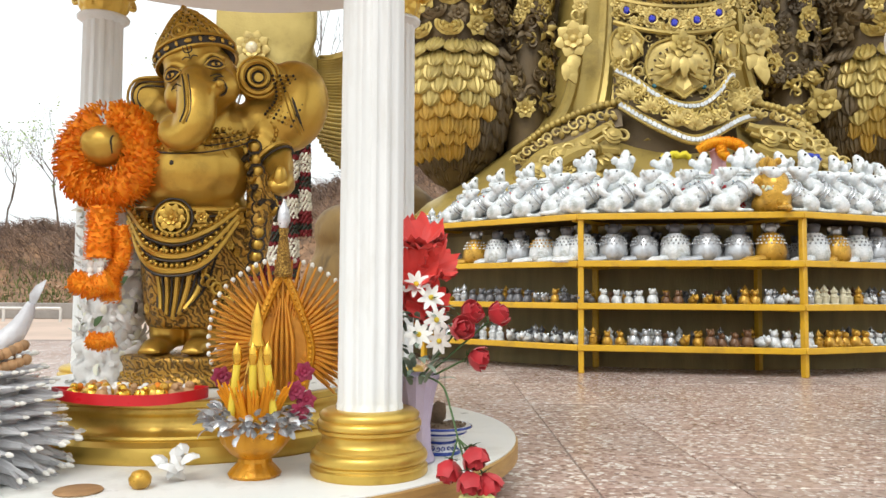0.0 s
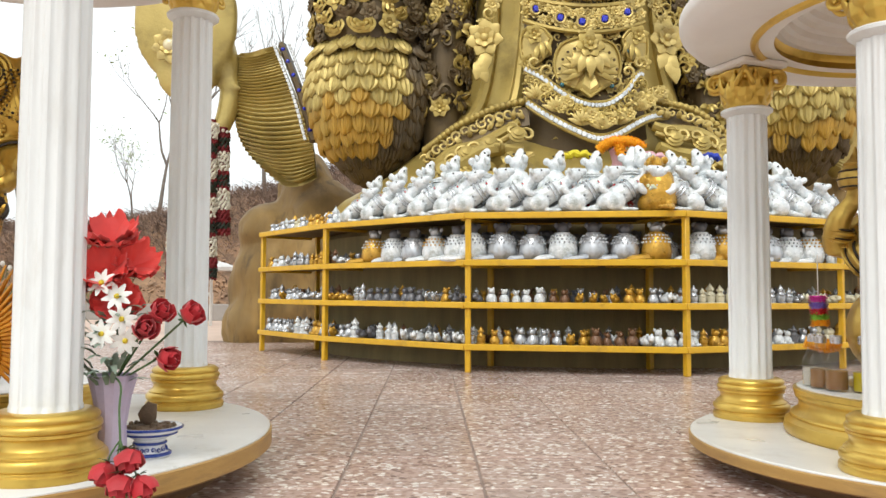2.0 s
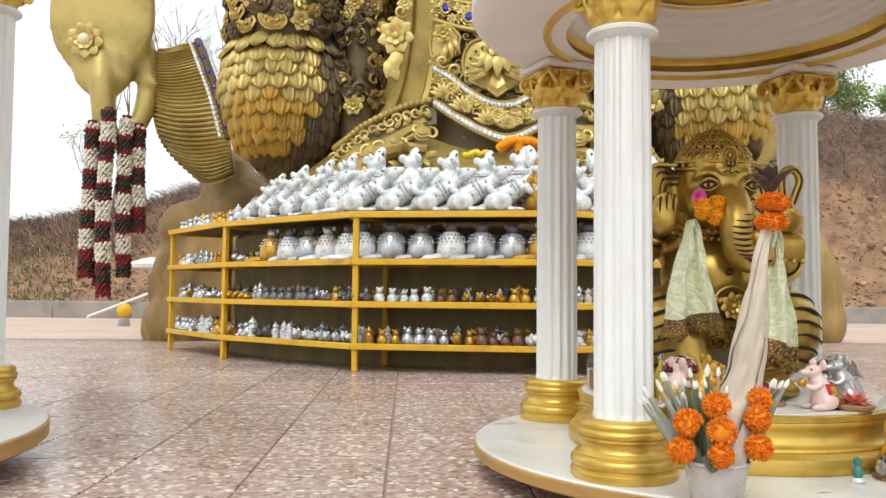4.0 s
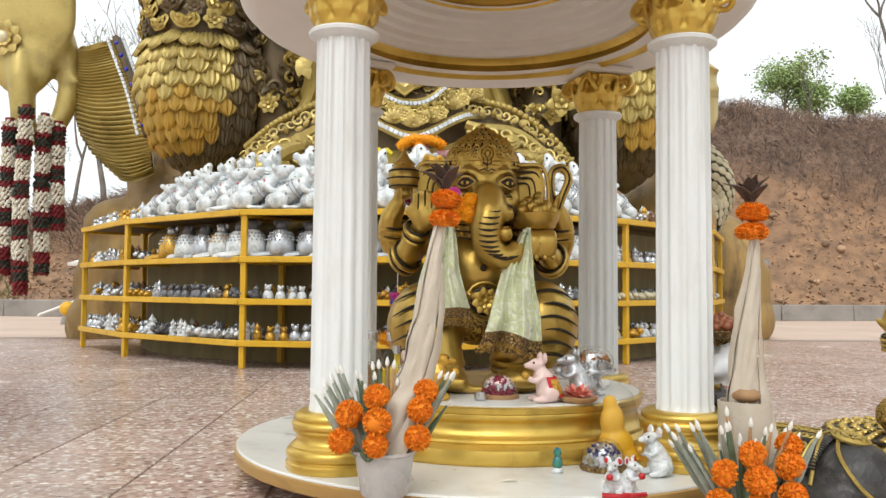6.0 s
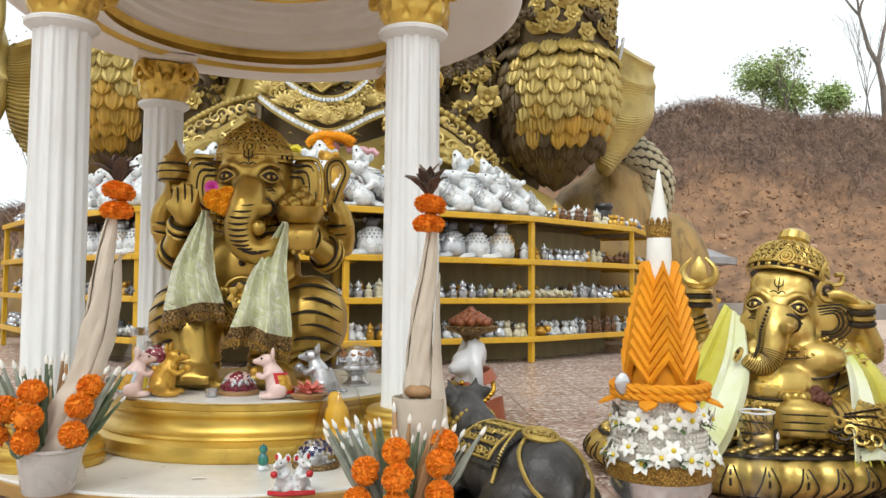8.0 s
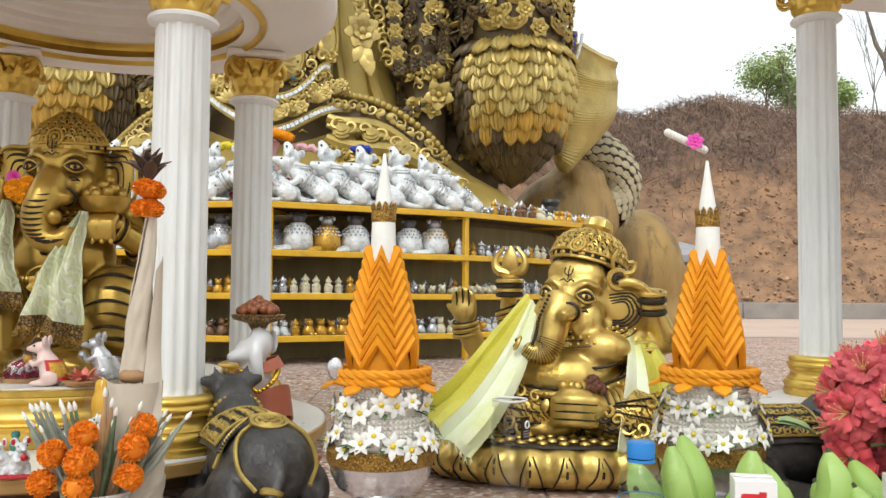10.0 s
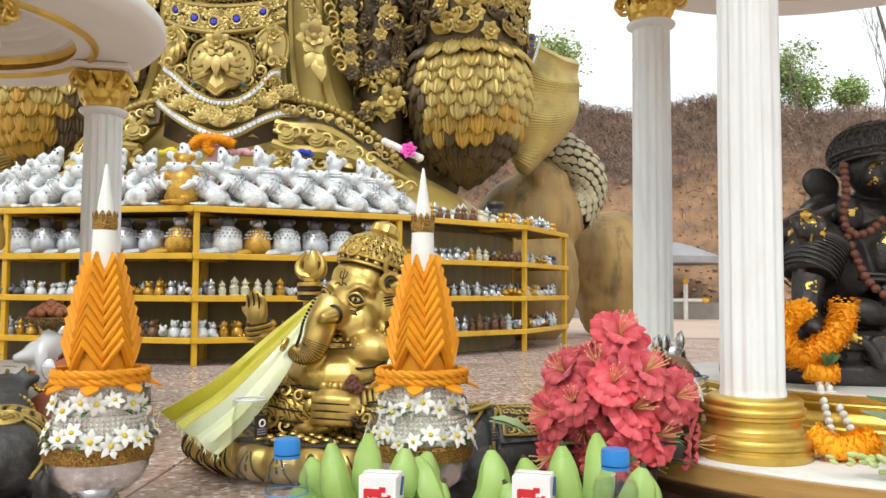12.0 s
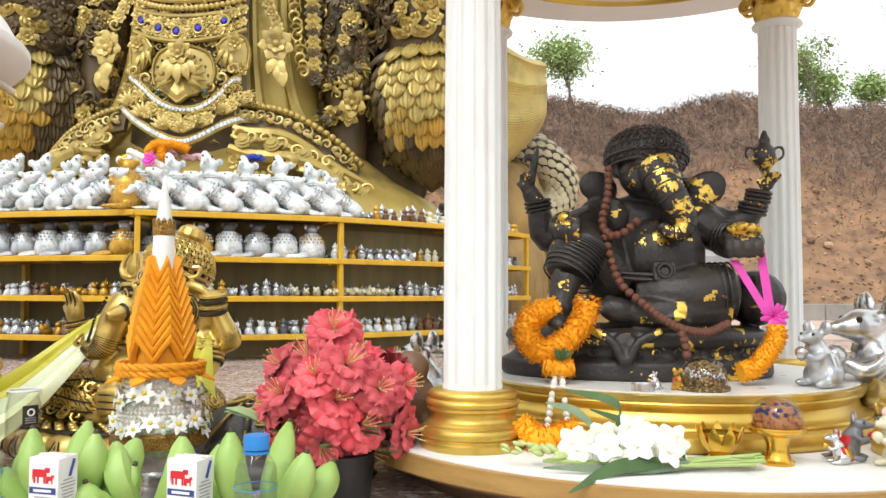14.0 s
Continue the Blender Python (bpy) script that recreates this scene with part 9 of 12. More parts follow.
def wrapped_stick(x, y, z, top, lean, seed, label):
    """A tall paper-wrapped stem with two marigolds and a withered lotus on top."""
    rng = random.Random(seed)
    t = thing("wrapped_lotus_stick", label, "offering", "paper-wrapped lotus offerings", at=pose(x, y, z))
    h = top - z
    axis = [(0, 0, 0.0), (lean[0] * 0.25, lean[1] * 0.25, h * 0.25), (lean[0] * 0.6, lean[1] * 0.6, h * 0.6), (lean[0], lean[1], h)]
    g = Geo()
    rows = []
    c = curve(axis, 40)
    for i, p in enumerate(c):
        s = i / 39
        r = (0.022 + 0.010 * math.sin(min(1.0, s * 2.0) * 3.14)) * (1 - s) ** 0.75 + 0.0045
        row = []
        for a in np.linspace(0, 7.2, 48):
            n1 = noise.noise(Vector((math.cos(a) * 1.6, math.sin(a) * 1.6, s * 9 + seed * 3)))
            n2 = noise.noise(Vector((math.cos(a) * 4, math.sin(a) * 4, s * 22 + seed * 5)))
            rr = r * (1 + 0.34 * n1 + 0.22 * abs(n2)) + (0.004 if a > 6.3 else 0)
            tw = a + 3.4 * s
            row.append((p[0] + rr * math.cos(tw) + 0.006 * math.sin(s * 8 + seed), p[1] + rr * math.sin(tw), p[2] + 0.010 * n1))
        rows.append(row)
    g.sheet(rows, 0.0012)
    # spiral flap
    flap = []
    for i in range(30):
        s = 0.06 + 0.8 * i / 29
        p, tw = c[int(s * 39)], -2.2 + 2.6 * s
        r = (0.030 + 0.008 * math.sin(min(1.0, s * 2.4) * 3.14)) * (1 - s) ** 0.75 + 0.006
        flap.append([(p[0] + (r + 0.004 * k) * math.cos(tw + 0.28 * k) + 0.006 * math.sin(s * 8 + seed), p[1] + (r + 0.004 * k) * math.sin(tw + 0.28 * k), p[2] + 0.008 * k + 0.003 * math.sin(i * 1.1 + k)) for k in range(4)])
    g.sheet(flap, 0.0012)
    part("paper_wrap", g, PAPER_BEIGE, t, "crumpled beige paper")
    tip = c[-1]
    for k, dz in ((0, 0.008), (1, 0.036)):
        part("marigold", MARIGOLD, None, t, at=pose(tip[0] + 0.002 * k, tip[1] - 0.004, tip[2] + dz, 0, 12 * k, 40 * k) @ Matrix.Diagonal((1.25, 1.25, 0.8, 1)))
    for k in range(13):
        a = k * 2.4
        r = 0.2 + 0.7 * k / 13
        lo = Geo().petal((tip[0], tip[1], tip[2] + 0.052), (r * math.cos(a), r * math.sin(a), 1.0 - 0.5 * r), (-math.cos(a), -math.sin(a), 0.6), rng.uniform(0.034, 0.05), 0.019, 0.3, 0.3, 0.0012)
        part("lotus_petal", lo, BROWN_LOTUS, t, "withered brown petal")
    part("stem", Geo().tube([(tip[0], tip[1], tip[2]), (tip[0], tip[1], tip[2] + 0.06)], 0.004, 6), BROWN_LOTUS, t)
    return t


wrapped_stick(1.284, 1.150, 0.0715, 0.452, (0.082, -0.015), 3, "tall beige paper cone topped with marigolds and a withered lotus")
wrapped_stick(1.800, 1.105, 0.0, 0.436, (0.012, 0.0), 6, "tall beige paper cone topped with marigolds and a withered lotus")
solid("paper_collar", Geo().lathe([(0.034, 0.0), (0.036, 0.1), (0.038, 0.2), (0.036, 0.2), (0.034, 0.1), (0.031, 0.004)], 20, flutes=5, depth=0.08), PAPER_BEIGE, "pale crumpled paper collar round the wrapped stick", "paper", at=pose(1.800, 1.105, 0.0))
solid("coconut_husk", Geo().ell((0, 0, 0.208), (0.021, 0.021, 0.012)), LEAF_TAN, "tan ball of husk wrapped in paper", "offering", at=pose(1.800, 1.100, 0.0))


# ---- small rats and things round the seated statue ----
def rat_shape(begging=True):
    """A small rat, about 0.085 m tall, facing -x and holding a round sweet."""
    b = Geo()
    b.ell((0.006, 0, 0.024), (0.026, 0.022, 0.024))
    b.tube([(0.006, 0, 0.025), (-0.006, 0, 0.052), (-0.014, 0, 0.066)], [0.024, 0.019, 0.014], 12)
    b.ell((-0.018, 0, 0.076), (0.018, 0.014, 0.013))
    b.tube([(-0.028, 0, 0.075), (-0.046, 0, 0.074)], [0.010, 0.004], 9)
    for s in (-1, 1):
        b.ell((-0.006, s * 0.015, 0.090), (0.004, 0.011, 0.012))
        b.tube(curve([(-0.010, s * 0.016, 0.054), (-0.026, s * 0.014, 0.044), (-0.036, s * 0.004, 0.050)], 6), 0.0058, 8)
        b.ell((-0.012, s * 0.018, 0.007), (0.022, 0.009, 0.007))
        b.ell((0.006, s * 0.020, 0.018), (0.018, 0.010, 0.016))
    b.tube(curve([(0.028, 0, 0.010), (0.046, 0.012, 0.007), (0.056, 0.0, 0.006)], 7), [0.006, 0.006, 0.005, 0.005, 0.004, 0.003, 0.002], 7)
    f = fuse(b, 0.0026, 3)
    f.ell((-0.042, 0, 0.054), (0.009, 0.010, 0.009), seg=10, rings=7, mat=1)
    for s in (-1, 1):
        f.ell((-0.028, s * 0.0105, 0.081), 0.0025, seg=6, rings=4, mat=2)
        f.ell((-0.009, s * 0.018, 0.090), (0.002, 0.006, 0.008), seg=8, rings=5, mat=3)
    return f


RAT = rat_shape()


def rat(x, y, z, yaw, scale, mats, label, blanket=None):
    g = Geo().put(RAT)
    if blanket:
        for q0, q1, z0, z1, grow, m in ((-1.75, 1.75, 0.012, 0.053, 0.0, 4), (-1.45, 1.45, 0.018, 0.048, 0.0012, 1)):
            g.sheet([[(0.0075 - 0.30 * (z - 0.024) + (0.0275 - 0.16 * max(0, z - 0.028) + grow) * math.cos(q), (0.0255 - 0.16 * max(0, z - 0.028) + grow) * math.sin(q), z) for q in np.linspace(q0, q1, 16)] for z in np.linspace(z0, z1, 7)], -0.0015, m)
    return solid("rat_figurine", g, mats + ([blanket] if blanket else []), label, "figurine", "rat figurines before the seated statue", at=pose(x, y, z, 0, 0, yaw) @ Matrix.Scale(scale, 4))


PED = 0.161
rat(1.560, 1.372, PED, 8, 0.86, [PINK_GLAZE, GOLD_GLAZE, INK, PINK_GLAZE], "pale pink rat figurine under a red and gold blanket", RED_PAINT)
rat(1.364, 1.402, PED, 180, 0.92, [GOLD_GLAZE, GOLD_GLAZE, INK, GOLD_GLAZE], "ochre gold rat figurine holding a sweet")
rat(1.312, 1.392, PED, 205, 0.86, [PINK_GLAZE, GOLD_GLAZE, INK, PINK_GLAZE], "pale pink rat figurine with a pearl harness", SILVER_GLAZE)
rat(1.632, 1.425, PED, 0, 0.9, [SILVER_GLAZE, SILVER_GLAZE, INK, SILVER_GLAZE], "silver grey rat figurine with a pearl coat", SILVER_METAL)
rat(1.716, 1.238, 0.0635, 15, 0.78, [WHITE_GLAZE, GOLD_GLAZE, INK, PINK_GLAZE], "small white rat figurine with a gold collar")
rat(1.612, 1.118, 0.0635, 60, 0.55, [WHITE_GLAZE, RED_PAINT, INK, RED_PAINT], "tiny white mouse figurine with a red tail")
rat(1.634, 1.122, 0.0635, 130, 0.55, [WHITE_GLAZE, RED_PAINT, INK, RED_PAINT], "tiny white mouse figurine with a red tail")
for i, (x, y, m) in enumerate(((1.612, 1.118, 60), (1.634, 1.122, 130))):
    solid("red_tail_base", Geo().tube(curve([(-0.02, -0.012, 0.003), (0.0, -0.02, 0.003), (0.022, -0.014, 0.003)], 10), 0.0035, 7), RED_PAINT, "glossy red base under a tiny white mouse", "figurine", at=pose(x, y, 0.0635))


def bead_dome(x, y, z, r, h, fill, rim, label, stand=0.0):
    """A clear dome over a heap of beads, on a rim or a stand."""
    t = thing("bead_dome", label, "ornament", at=pose(x, y, z))
    rng = random.Random(int(x * 1000))
    if stand:
        part("stand", Geo().lathe([(r * 0.62, 0), (r * 0.64, 0.004), (r * 0.50, 0.008), (r * 0.42, stand * 0.35), (r * 0.40, stand * 0.6), (r * 0.55, stand * 0.85), (r * 0.95, stand * 0.95), (r * 1.05, stand), (0, stand)], 24), rim, t)
    part("rim", Geo().lathe([(r * 1.04, stand), (r * 1.08, stand + 0.003), (r * 1.06, stand + 0.007), (r * 0.9, stand + 0.008), (0, stand + 0.008)], 28), rim, t)
    heap = [Geo() for f in fill]
    for k in range(150):
        u = rng.random()
        zz = stand + 0.010 + (h - 0.02) * u
        rr = r * 0.86 * math.sqrt(max(0.05, 1 - (u * 0.95) ** 2))
        a = rng.uniform(0, 6.3)
        heap[min(len(fill) - 1, int((u * 0.999 + rng.uniform(-0.12, 0.12)) * len(fill)) % len(fill))].ell((rr * math.cos(a), rr * math.sin(a), zz), rng.uniform(0.0022, 0.0042), seg=6, rings=4)
    for q, m in zip(heap, fill):
        if q.n:
            part("beads", q, m, t)
    inner = Geo().lathe([(r * 0.80, stand + 0.008), (r * 0.78, stand + h * 0.4), (r * 0.6, stand + h * 0.72), (0, stand + h * 0.9)], 20)
    part("heap", inner, fill[0], t)
    d = part("dome", Geo().lathe([(r * 0.97, stand + 0.008), (r * 0.99, stand + h * 0.3), (r * 0.93, stand + h * 0.58), (r * 0.72, stand + h * 0.84), (r * 0.35, stand + h * 0.98), (0, stand + h * 1.01)], 28, caps=False), GLASS, t, "clear plastic dome")
    d.visible_shadow = False
    return t


NAVY_BEAD = material("navy_bead", (0.05, 0.05, 0.16), (0.03, 0.03, 0.10), 0.15, 0.4, 40, 0.0)
RUBY_BEAD = material("ruby_bead", (0.30, 0.04, 0.07), (0.2, 0.02, 0.04), 0.15, 0.3, 40, 0.0)
AMBER_BEAD = material("amber_bead", (0.45, 0.20, 0.08), (0.32, 0.12, 0.04), 0.2, 0.2, 40, 0.0)
bead_dome(1.486, 1.430, PED, 0.034, 0.046, [RUBY_BEAD, SILVER_METAL, PINK_GLAZE], LEAF_TAN, "clear dome of ruby, silver and pink beads")
bead_dome(1.640, 1.285, 0.0635, 0.036, 0.05, [SILVER_METAL, NAVY_BEAD], LACE_BROWN, "clear dome of silver and navy beads")
bead_dome(1.690, 1.56, PED, 0.044, 0.05, [SILVER_METAL, AMBER_BEAD], SILVER_METAL, "clear dome of pale beads on a silver stand", 0.035)
bead_dome(1.338, 1.44, PED, 0.034, 0.042, [RUBY_BEAD, PEARL], SILVER_METAL, "clear dome of red and pearl beads on a stand", 0.05)
bead_dome(3.522, 1.185, 0.178, 0.040, 0.055, [LACE_BROWN, SILVER_METAL, LACE_BROWN], LACE_BROWN, "clear dome of brown and silver beads on the marble")
bead_dome(3.592, 1.048, 0.088, 0.038, 0.05, [AMBER_BEAD, NAVY_BEAD], SHINY_GOLD, "clear dome of amber and navy beads on a gold stand", 0.048)

lc = thing("lotus_candle", "pink lotus candle in a terracotta saucer", "candle", at=pose(1.618, 1.372, PED))
part("saucer", Geo().lathe([(0.026, 0), (0.032, 0.004), (0.034, 0.009), (0.030, 0.010), (0, 0.009)], 24), LEAF_TAN, lc, "terracotta saucer")
q = Geo()
for k in range(18):
    a = k * 2.4
    r = 0.4 + 0.5 * (k % 3) / 2
    q.petal((0.008 * math.cos(a), 0.008 * math.sin(a), 0.009), (r * math.cos(a), r * math.sin(a), 1.1 - r), (-math.cos(a), -math.sin(a), 0.7), 0.026, 0.013, 0.3, 0.4)
part("petals", q, material("salmon_wax", (0.72, 0.22, 0.16), (0.62, 0.17, 0.13), 0.4, 0, 20, 0.05), lc, "salmon pink petals")
solid("glass_votive", Geo().lathe([(0.008, 0), (0.011, 0.002), (0.011, 0.014), (0.009, 0.014), (0.008, 0.004), (0, 0.004)], 16), SILVER_METAL, "tiny silver votive cup", "cup", at=pose(1.447, 1.392, PED))
gf = thing("tiny_figure", "tiny green and blue glazed figure on a white foot", "figurine", at=pose(1.559, 1.262, 0.0635))
part("foot", Geo().lathe([(0.010, 0), (0.011, 0.003), (0.008, 0.008), (0, 0.008)], 14), WHITE_GLAZE, gf)
part("body", Geo().lathe([(0.006, 0.008), (0.009, 0.014), (0.007, 0.022), (0.004, 0.026), (0.007, 0.031), (0.006, 0.037), (0, 0.041)], 12), material("green_glaze", (0.05, 0.26, 0.12), (0.03, 0.12, 0.22), 0.25, 0, 90, 0.05), gf)
yb = thing("wrapped_figure", "yellow cloth-wrapped figure in a clear bag", "offering", at=pose(1.675, 1.335, 0.0635))
body = Geo()
for c, r in (((0, 0, 0.03), (0.032, 0.024, 0.03)), ((-0.006, 0, 0.07), (0.022, 0.018, 0.03)), ((-0.010, 0, 0.10), (0.013, 0.012, 0.016)), ((0.022, -0.006, 0.012), (0.026, 0.02, 0.014))):
    body.ell(c, r)
part("figure", fuse(body, 0.004, 3), PUFF, yb, "bright yellow wrapping")
bag = part("bag", Geo().lathe([(0.046, 0.0), (0.052, 0.03), (0.040, 0.08), (0.030, 0.118), (0.008, 0.135), (0.02, 0.15)], 24, flutes=6, depth=0.12, caps=False), GLASS, yb, "clear plastic bag")
bag.visible_shadow = False
solid("paper_scrap", Geo().petal((0, 0, 0.002), (1, 0.2, 0), (0, 0, 1), 0.024, 0.009, 0.15, 2), CARTON_WHITE, "small scrap of white paper on the slab", "paper", at=pose(1.462, 1.20, 0.0635))
bt = [(1.330, 1.52), (1.352, 1.535), (1.30, 1.515)]
for x, y in bt:
    t = thing("oil_bottle", "small glass bottle of yellow oil with a foil cap", "bottle", "oil bottles on the pedestal", at=pose(x, y, PED))
    part("body", Geo().lathe([(0.013, 0), (0.014, 0.003), (0.014, 0.045), (0.006, 0.062), (0.006, 0.075), (0, 0.075)], 16), YELLOW_WAX, t, "yellow oil in glass")
    part("cap", Geo().lathe([(0.008, 0.073), (0.008, 0.088), (0, 0.088)], 14), SILVER_METAL, t)


# ---- scarves hung on the seated statue ----
def hung_scarf(top, spread, length, dx, y0, seed, label):
    rng = random.Random(seed)
    t = thing("silk_scarf", label, "scarf", "green scarves on the seated statue")
    rows = []
    n = 30
    for i in range(n):
        s = i / (n - 1)
        w = 0.010 + spread * (s ** 0.8)
        row = []
        for u in np.linspace(-1, 1, 41):
            fold = 0.011 * math.sin(u * 6 + seed + s * 1.5) * (0.5 + s) + 0.004 * math.sin(u * 15 + seed * 2 - s * 4) + 0.003 * math.sin(s * 19 + u * 5)
            hem = 0.020 * math.sin(u * 2.2 + seed) * s * s
            row.append((top[0] + dx * s + w * u * 0.5 + 0.004 * math.sin(s * 7 + seed), y0 - 0.045 * math.sin(s * 1.9) + fold + 0.012 * u * u, top[2] - length * s - 0.018 * s * (1 - u * u) + 0.02 * u * s * dx * 6 + hem))
        rows.append(row)
    part("cloth", Geo().sheet(rows[:26], 0.0012), SILK_GREEN, t)
    part("lace_border", Geo().sheet(rows[25:29], 0.0014), LACE_BROWN, t, "brown and gold lace border")
    part("gold_edge", Geo().sheet(rows[28:], 0.0018), GOLD_LACE, t, "gold lace edge")
    sc = Geo()
    for p in rows[-1][::3]:
        sc.ring((p[0], p[1] - 0.001, p[2] - 0.002), (0, -1, 0), 0.0038, 0.0013, 10, 5)
    part("scalloped_edge", sc, GOLD_LACE, t, "gold scalloped edge")
    fr = Geo()
    for p in rows[-1]:
        for k in range(2):
            x = p[0] + rng.uniform(-0.003, 0.003)
            fr.tube([(x, p[1], p[2] + 0.002), (x + rng.uniform(-0.002, 0.002), p[1], p[2] - rng.uniform(0.006, 0.012))], [0.0016, 0.0008], 5)
    part("fringe", fr, LACE_BROWN, t, "brown fringe")
    return t


hung_scarf((1.392, 1.535, 0.500), 0.112, 0.205, -0.012, 1.525, 1, "pale green brocade scarf with lace border on the raised palm")
hung_scarf((1.548, 1.535, 0.478), 0.112, 0.232, -0.040, 1.505, 2, "pale green brocade scarf with lace border on the arm")
flo = thing("marigold_pin", "orange marigolds and a purple tuft tucked on the statue", "flowers")
for p, k in (((1.415, 1.525, 0.520), 1.0), ((1.437, 1.520, 0.508), 0.95), ((1.440, 1.522, 0.528), 0.9)):
    part("marigold", MARIGOLD_BRIGHT, None, flo, at=pose(*p, 70, 20, 50 * k) @ Matrix.Scale(k * 1.15, 4))
tuft = Geo()
for k in range(40):
    a = k * 2.4
    tuft.petal((1.408, 1.535, 0.545), (math.cos(a), -0.7, math.sin(a)), (0, -1, 0), 0.017, 0.005, 0.2)
part("tuft", tuft, MAGENTA, flo, "magenta tuft")


# ---- black bulls ----
def bull(x, y, z, yaw, scale, label):
    """A lying bull that faces +x, with a saddle cloth and gold-picked harness."""
    b, d = Geo(), Geo()
    b.ell((0, 0, 0.078), (0.125, 0.074, 0.066))
    b.ell((-0.09, 0, 0.082), (0.070, 0.072, 0.066))
    b.ell((0.085, 0, 0.10), (0.056, 0.052, 0.058))
    b.tube([(0.09, 0, 0.115), (0.135, 0, 0.158), (0.155, 0, 0.172)], [0.048, 0.038, 0.036], 14)
    b.ell((0.168, 0, 0.172), (0.042, 0.034, 0.032))
    b.tube([(0.18, 0, 0.168), (0.222, 0, 0.152)], [0.028, 0.021], 12)
    for s in (-1, 1):
        b.ell((0.142, s * 0.042, 0.190), (0.012, 0.020, 0.012), (s * 25, 0, 0))
        b.tube(curve([(0.150, s * 0.018, 0.196), (0.148, s * 0.030, 0.212), (0.156, s * 0.030, 0.226)], 6), [0.008, 0.007, 0.006, 0.005, 0.004, 0.002], 7)
        b.ell((-0.085, s * 0.066, 0.042), (0.068, 0.030, 0.044))
        b.tube(curve([(-0.06, s * 0.085, 0.024), (0.0, s * 0.098, 0.018), (0.04, s * 0.09, 0.014)], 7), [0.026, 0.024, 0.022, 0.020, 0.018, 0.017, 0.016], 10)
        b.tube(curve([(0.09, s * 0.05, 0.06), (0.13, s * 0.058, 0.024), (0.085, s * 0.066, 0.014)], 8), [0.03, 0.028, 0.025, 0.022, 0.02, 0.018, 0.017, 0.016], 10)
    b.tube(curve([(-0.155, 0, 0.09), (-0.166, 0.02, 0.05), (-0.15, 0.055, 0.016), (-0.10, 0.08, 0.010)], 10), [0.012, 0.011, 0.010, 0.010, 0.009, 0.009, 0.008, 0.008, 0.012, 0.004], 8)
    b.lathe([(0.16, 0.0), (0.165, 0.005), (0.155, 0.012), (0.05, 0.014)], 32, (0.0, 0, 0), sx=1.15, sy=0.72)
    f = fuse(b, 0.0062, 4)
    # saddle cloth with raised ornament
    rows = [[(0.005 + 0.058 * u, 0.079 * math.sin(v * 1.25), 0.080 + 0.070 * math.cos(v * 1.25) - 0.004 * abs(u)) for v in np.linspace(-1.0, 1.0, 21)] for u in np.linspace(-1, 1, 9)]
    d.sheet(rows, 0.005, 0)
    for u in (-1, 1):
        d.tube([(0.005 + 0.050 * u, 0.082 * math.sin(v * 1.25), 0.081 + 0.073 * math.cos(v * 1.25)) for v in np.linspace(-0.9, 0.9, 24)], 0.0026, 6, mat=1)
    for v in (-0.9, -0.62, 0.62, 0.9):
        d.tube([(0.005 + 0.050 * u, 0.082 * math.sin(v * 1.25), 0.081 + 0.073 * math.cos(v * 1.25)) for u in np.linspace(-1, 1, 6)], 0.0022, 6, mat=1)
    rng = random.Random(2)
    for k in range(64):
        v, u = -0.8 + 1.6 * (k // 8) / 7, -0.78 + 1.56 * (k % 8) / 7
        n = (0, math.sin(v * 1.25), math.cos(v * 1.25))
        scroll(d, (0.005 + 0.05 * u, 0.0815 * n[1], 0.081 + 0.0725 * n[2]), n, 0.0085, rng.random() * 6, rng.choice((-1, 1)), 1)
    for v in np.linspace(-0.95, 0.95, 34):
        for u in (-1.08, 1.08):
            d.tube([(0.005 + 0.058 * u, 0.080 * math.sin(v * 1.25), 0.080 + 0.071 * math.cos(v * 1.25)), (0.005 + 0.068 * u, 0.080 * math.sin(v * 1.25), 0.078 + 0.071 * math.cos(v * 1.25))], 0.0022, 5, mat=0)
    # harness: neck ring, breech strap and rump rosette
    for q in range(26):
        a = 2 * math.pi * q / 26
        d.ell((0.112 + 0.020 * math.cos(a) * -0.7, 0.046 * math.sin(a), 0.132 + 0.046 * math.cos(a) * 0.8), 0.0055, seg=7, rings=5, mat=1)
    for s in (-1, 1):
        d.tube(curve([(-0.075, s * 0.02, 0.150), (-0.10, s * 0.055, 0.128), (-0.135, s * 0.062, 0.09), (-0.160, s * 0.042, 0.06)], 14), 0.0036, 6, mat=1)
        d.tube(curve([(-0.05, s * 0.025, 0.152), (-0.062, s * 0.060, 0.125), (-0.066, s * 0.082, 0.080)], 12), 0.0032, 6, mat=1)
        d.tube(curve([(0.20, s * 0.028, 0.172), (0.172, s * 0.036, 0.18), (0.150, s * 0.034, 0.16)], 8), 0.003, 5, mat=1)
    for r in (0.012, 0.020, 0.028):
        d.ring((-0.085, 0, 0.151), (-0.25, 0, 1), r, 0.0034, 18, 5, 1)
    rosette(d, (-0.085, 0, 0.152), (-0.25, 0, 1), 0.016, 7, 2, 1)
    d.tube(curve([(0.205, 0, 0.186), (0.19, 0, 0.205), (0.17, 0, 0.204)], 6), 0.004, 6, mat=1)
    d.ring((-0.158, 0.018, 0.055), (0.3, -0.3, 1), 0.013, 0.006, 14, 6, 1)
    gold = material("worn_gold_line", (0.52, 0.38, 0.10), (0.34, 0.24, 0.06), 0.4, 0.5, 40, 0.2)
    solid("bull_statue", f.put(d), [CARVED_BLACK, gold], label, "statue", "black bulls beside the lotus statue", at=pose(x, y, z, 0, 0, yaw) @ Matrix.Scale(scale, 4))


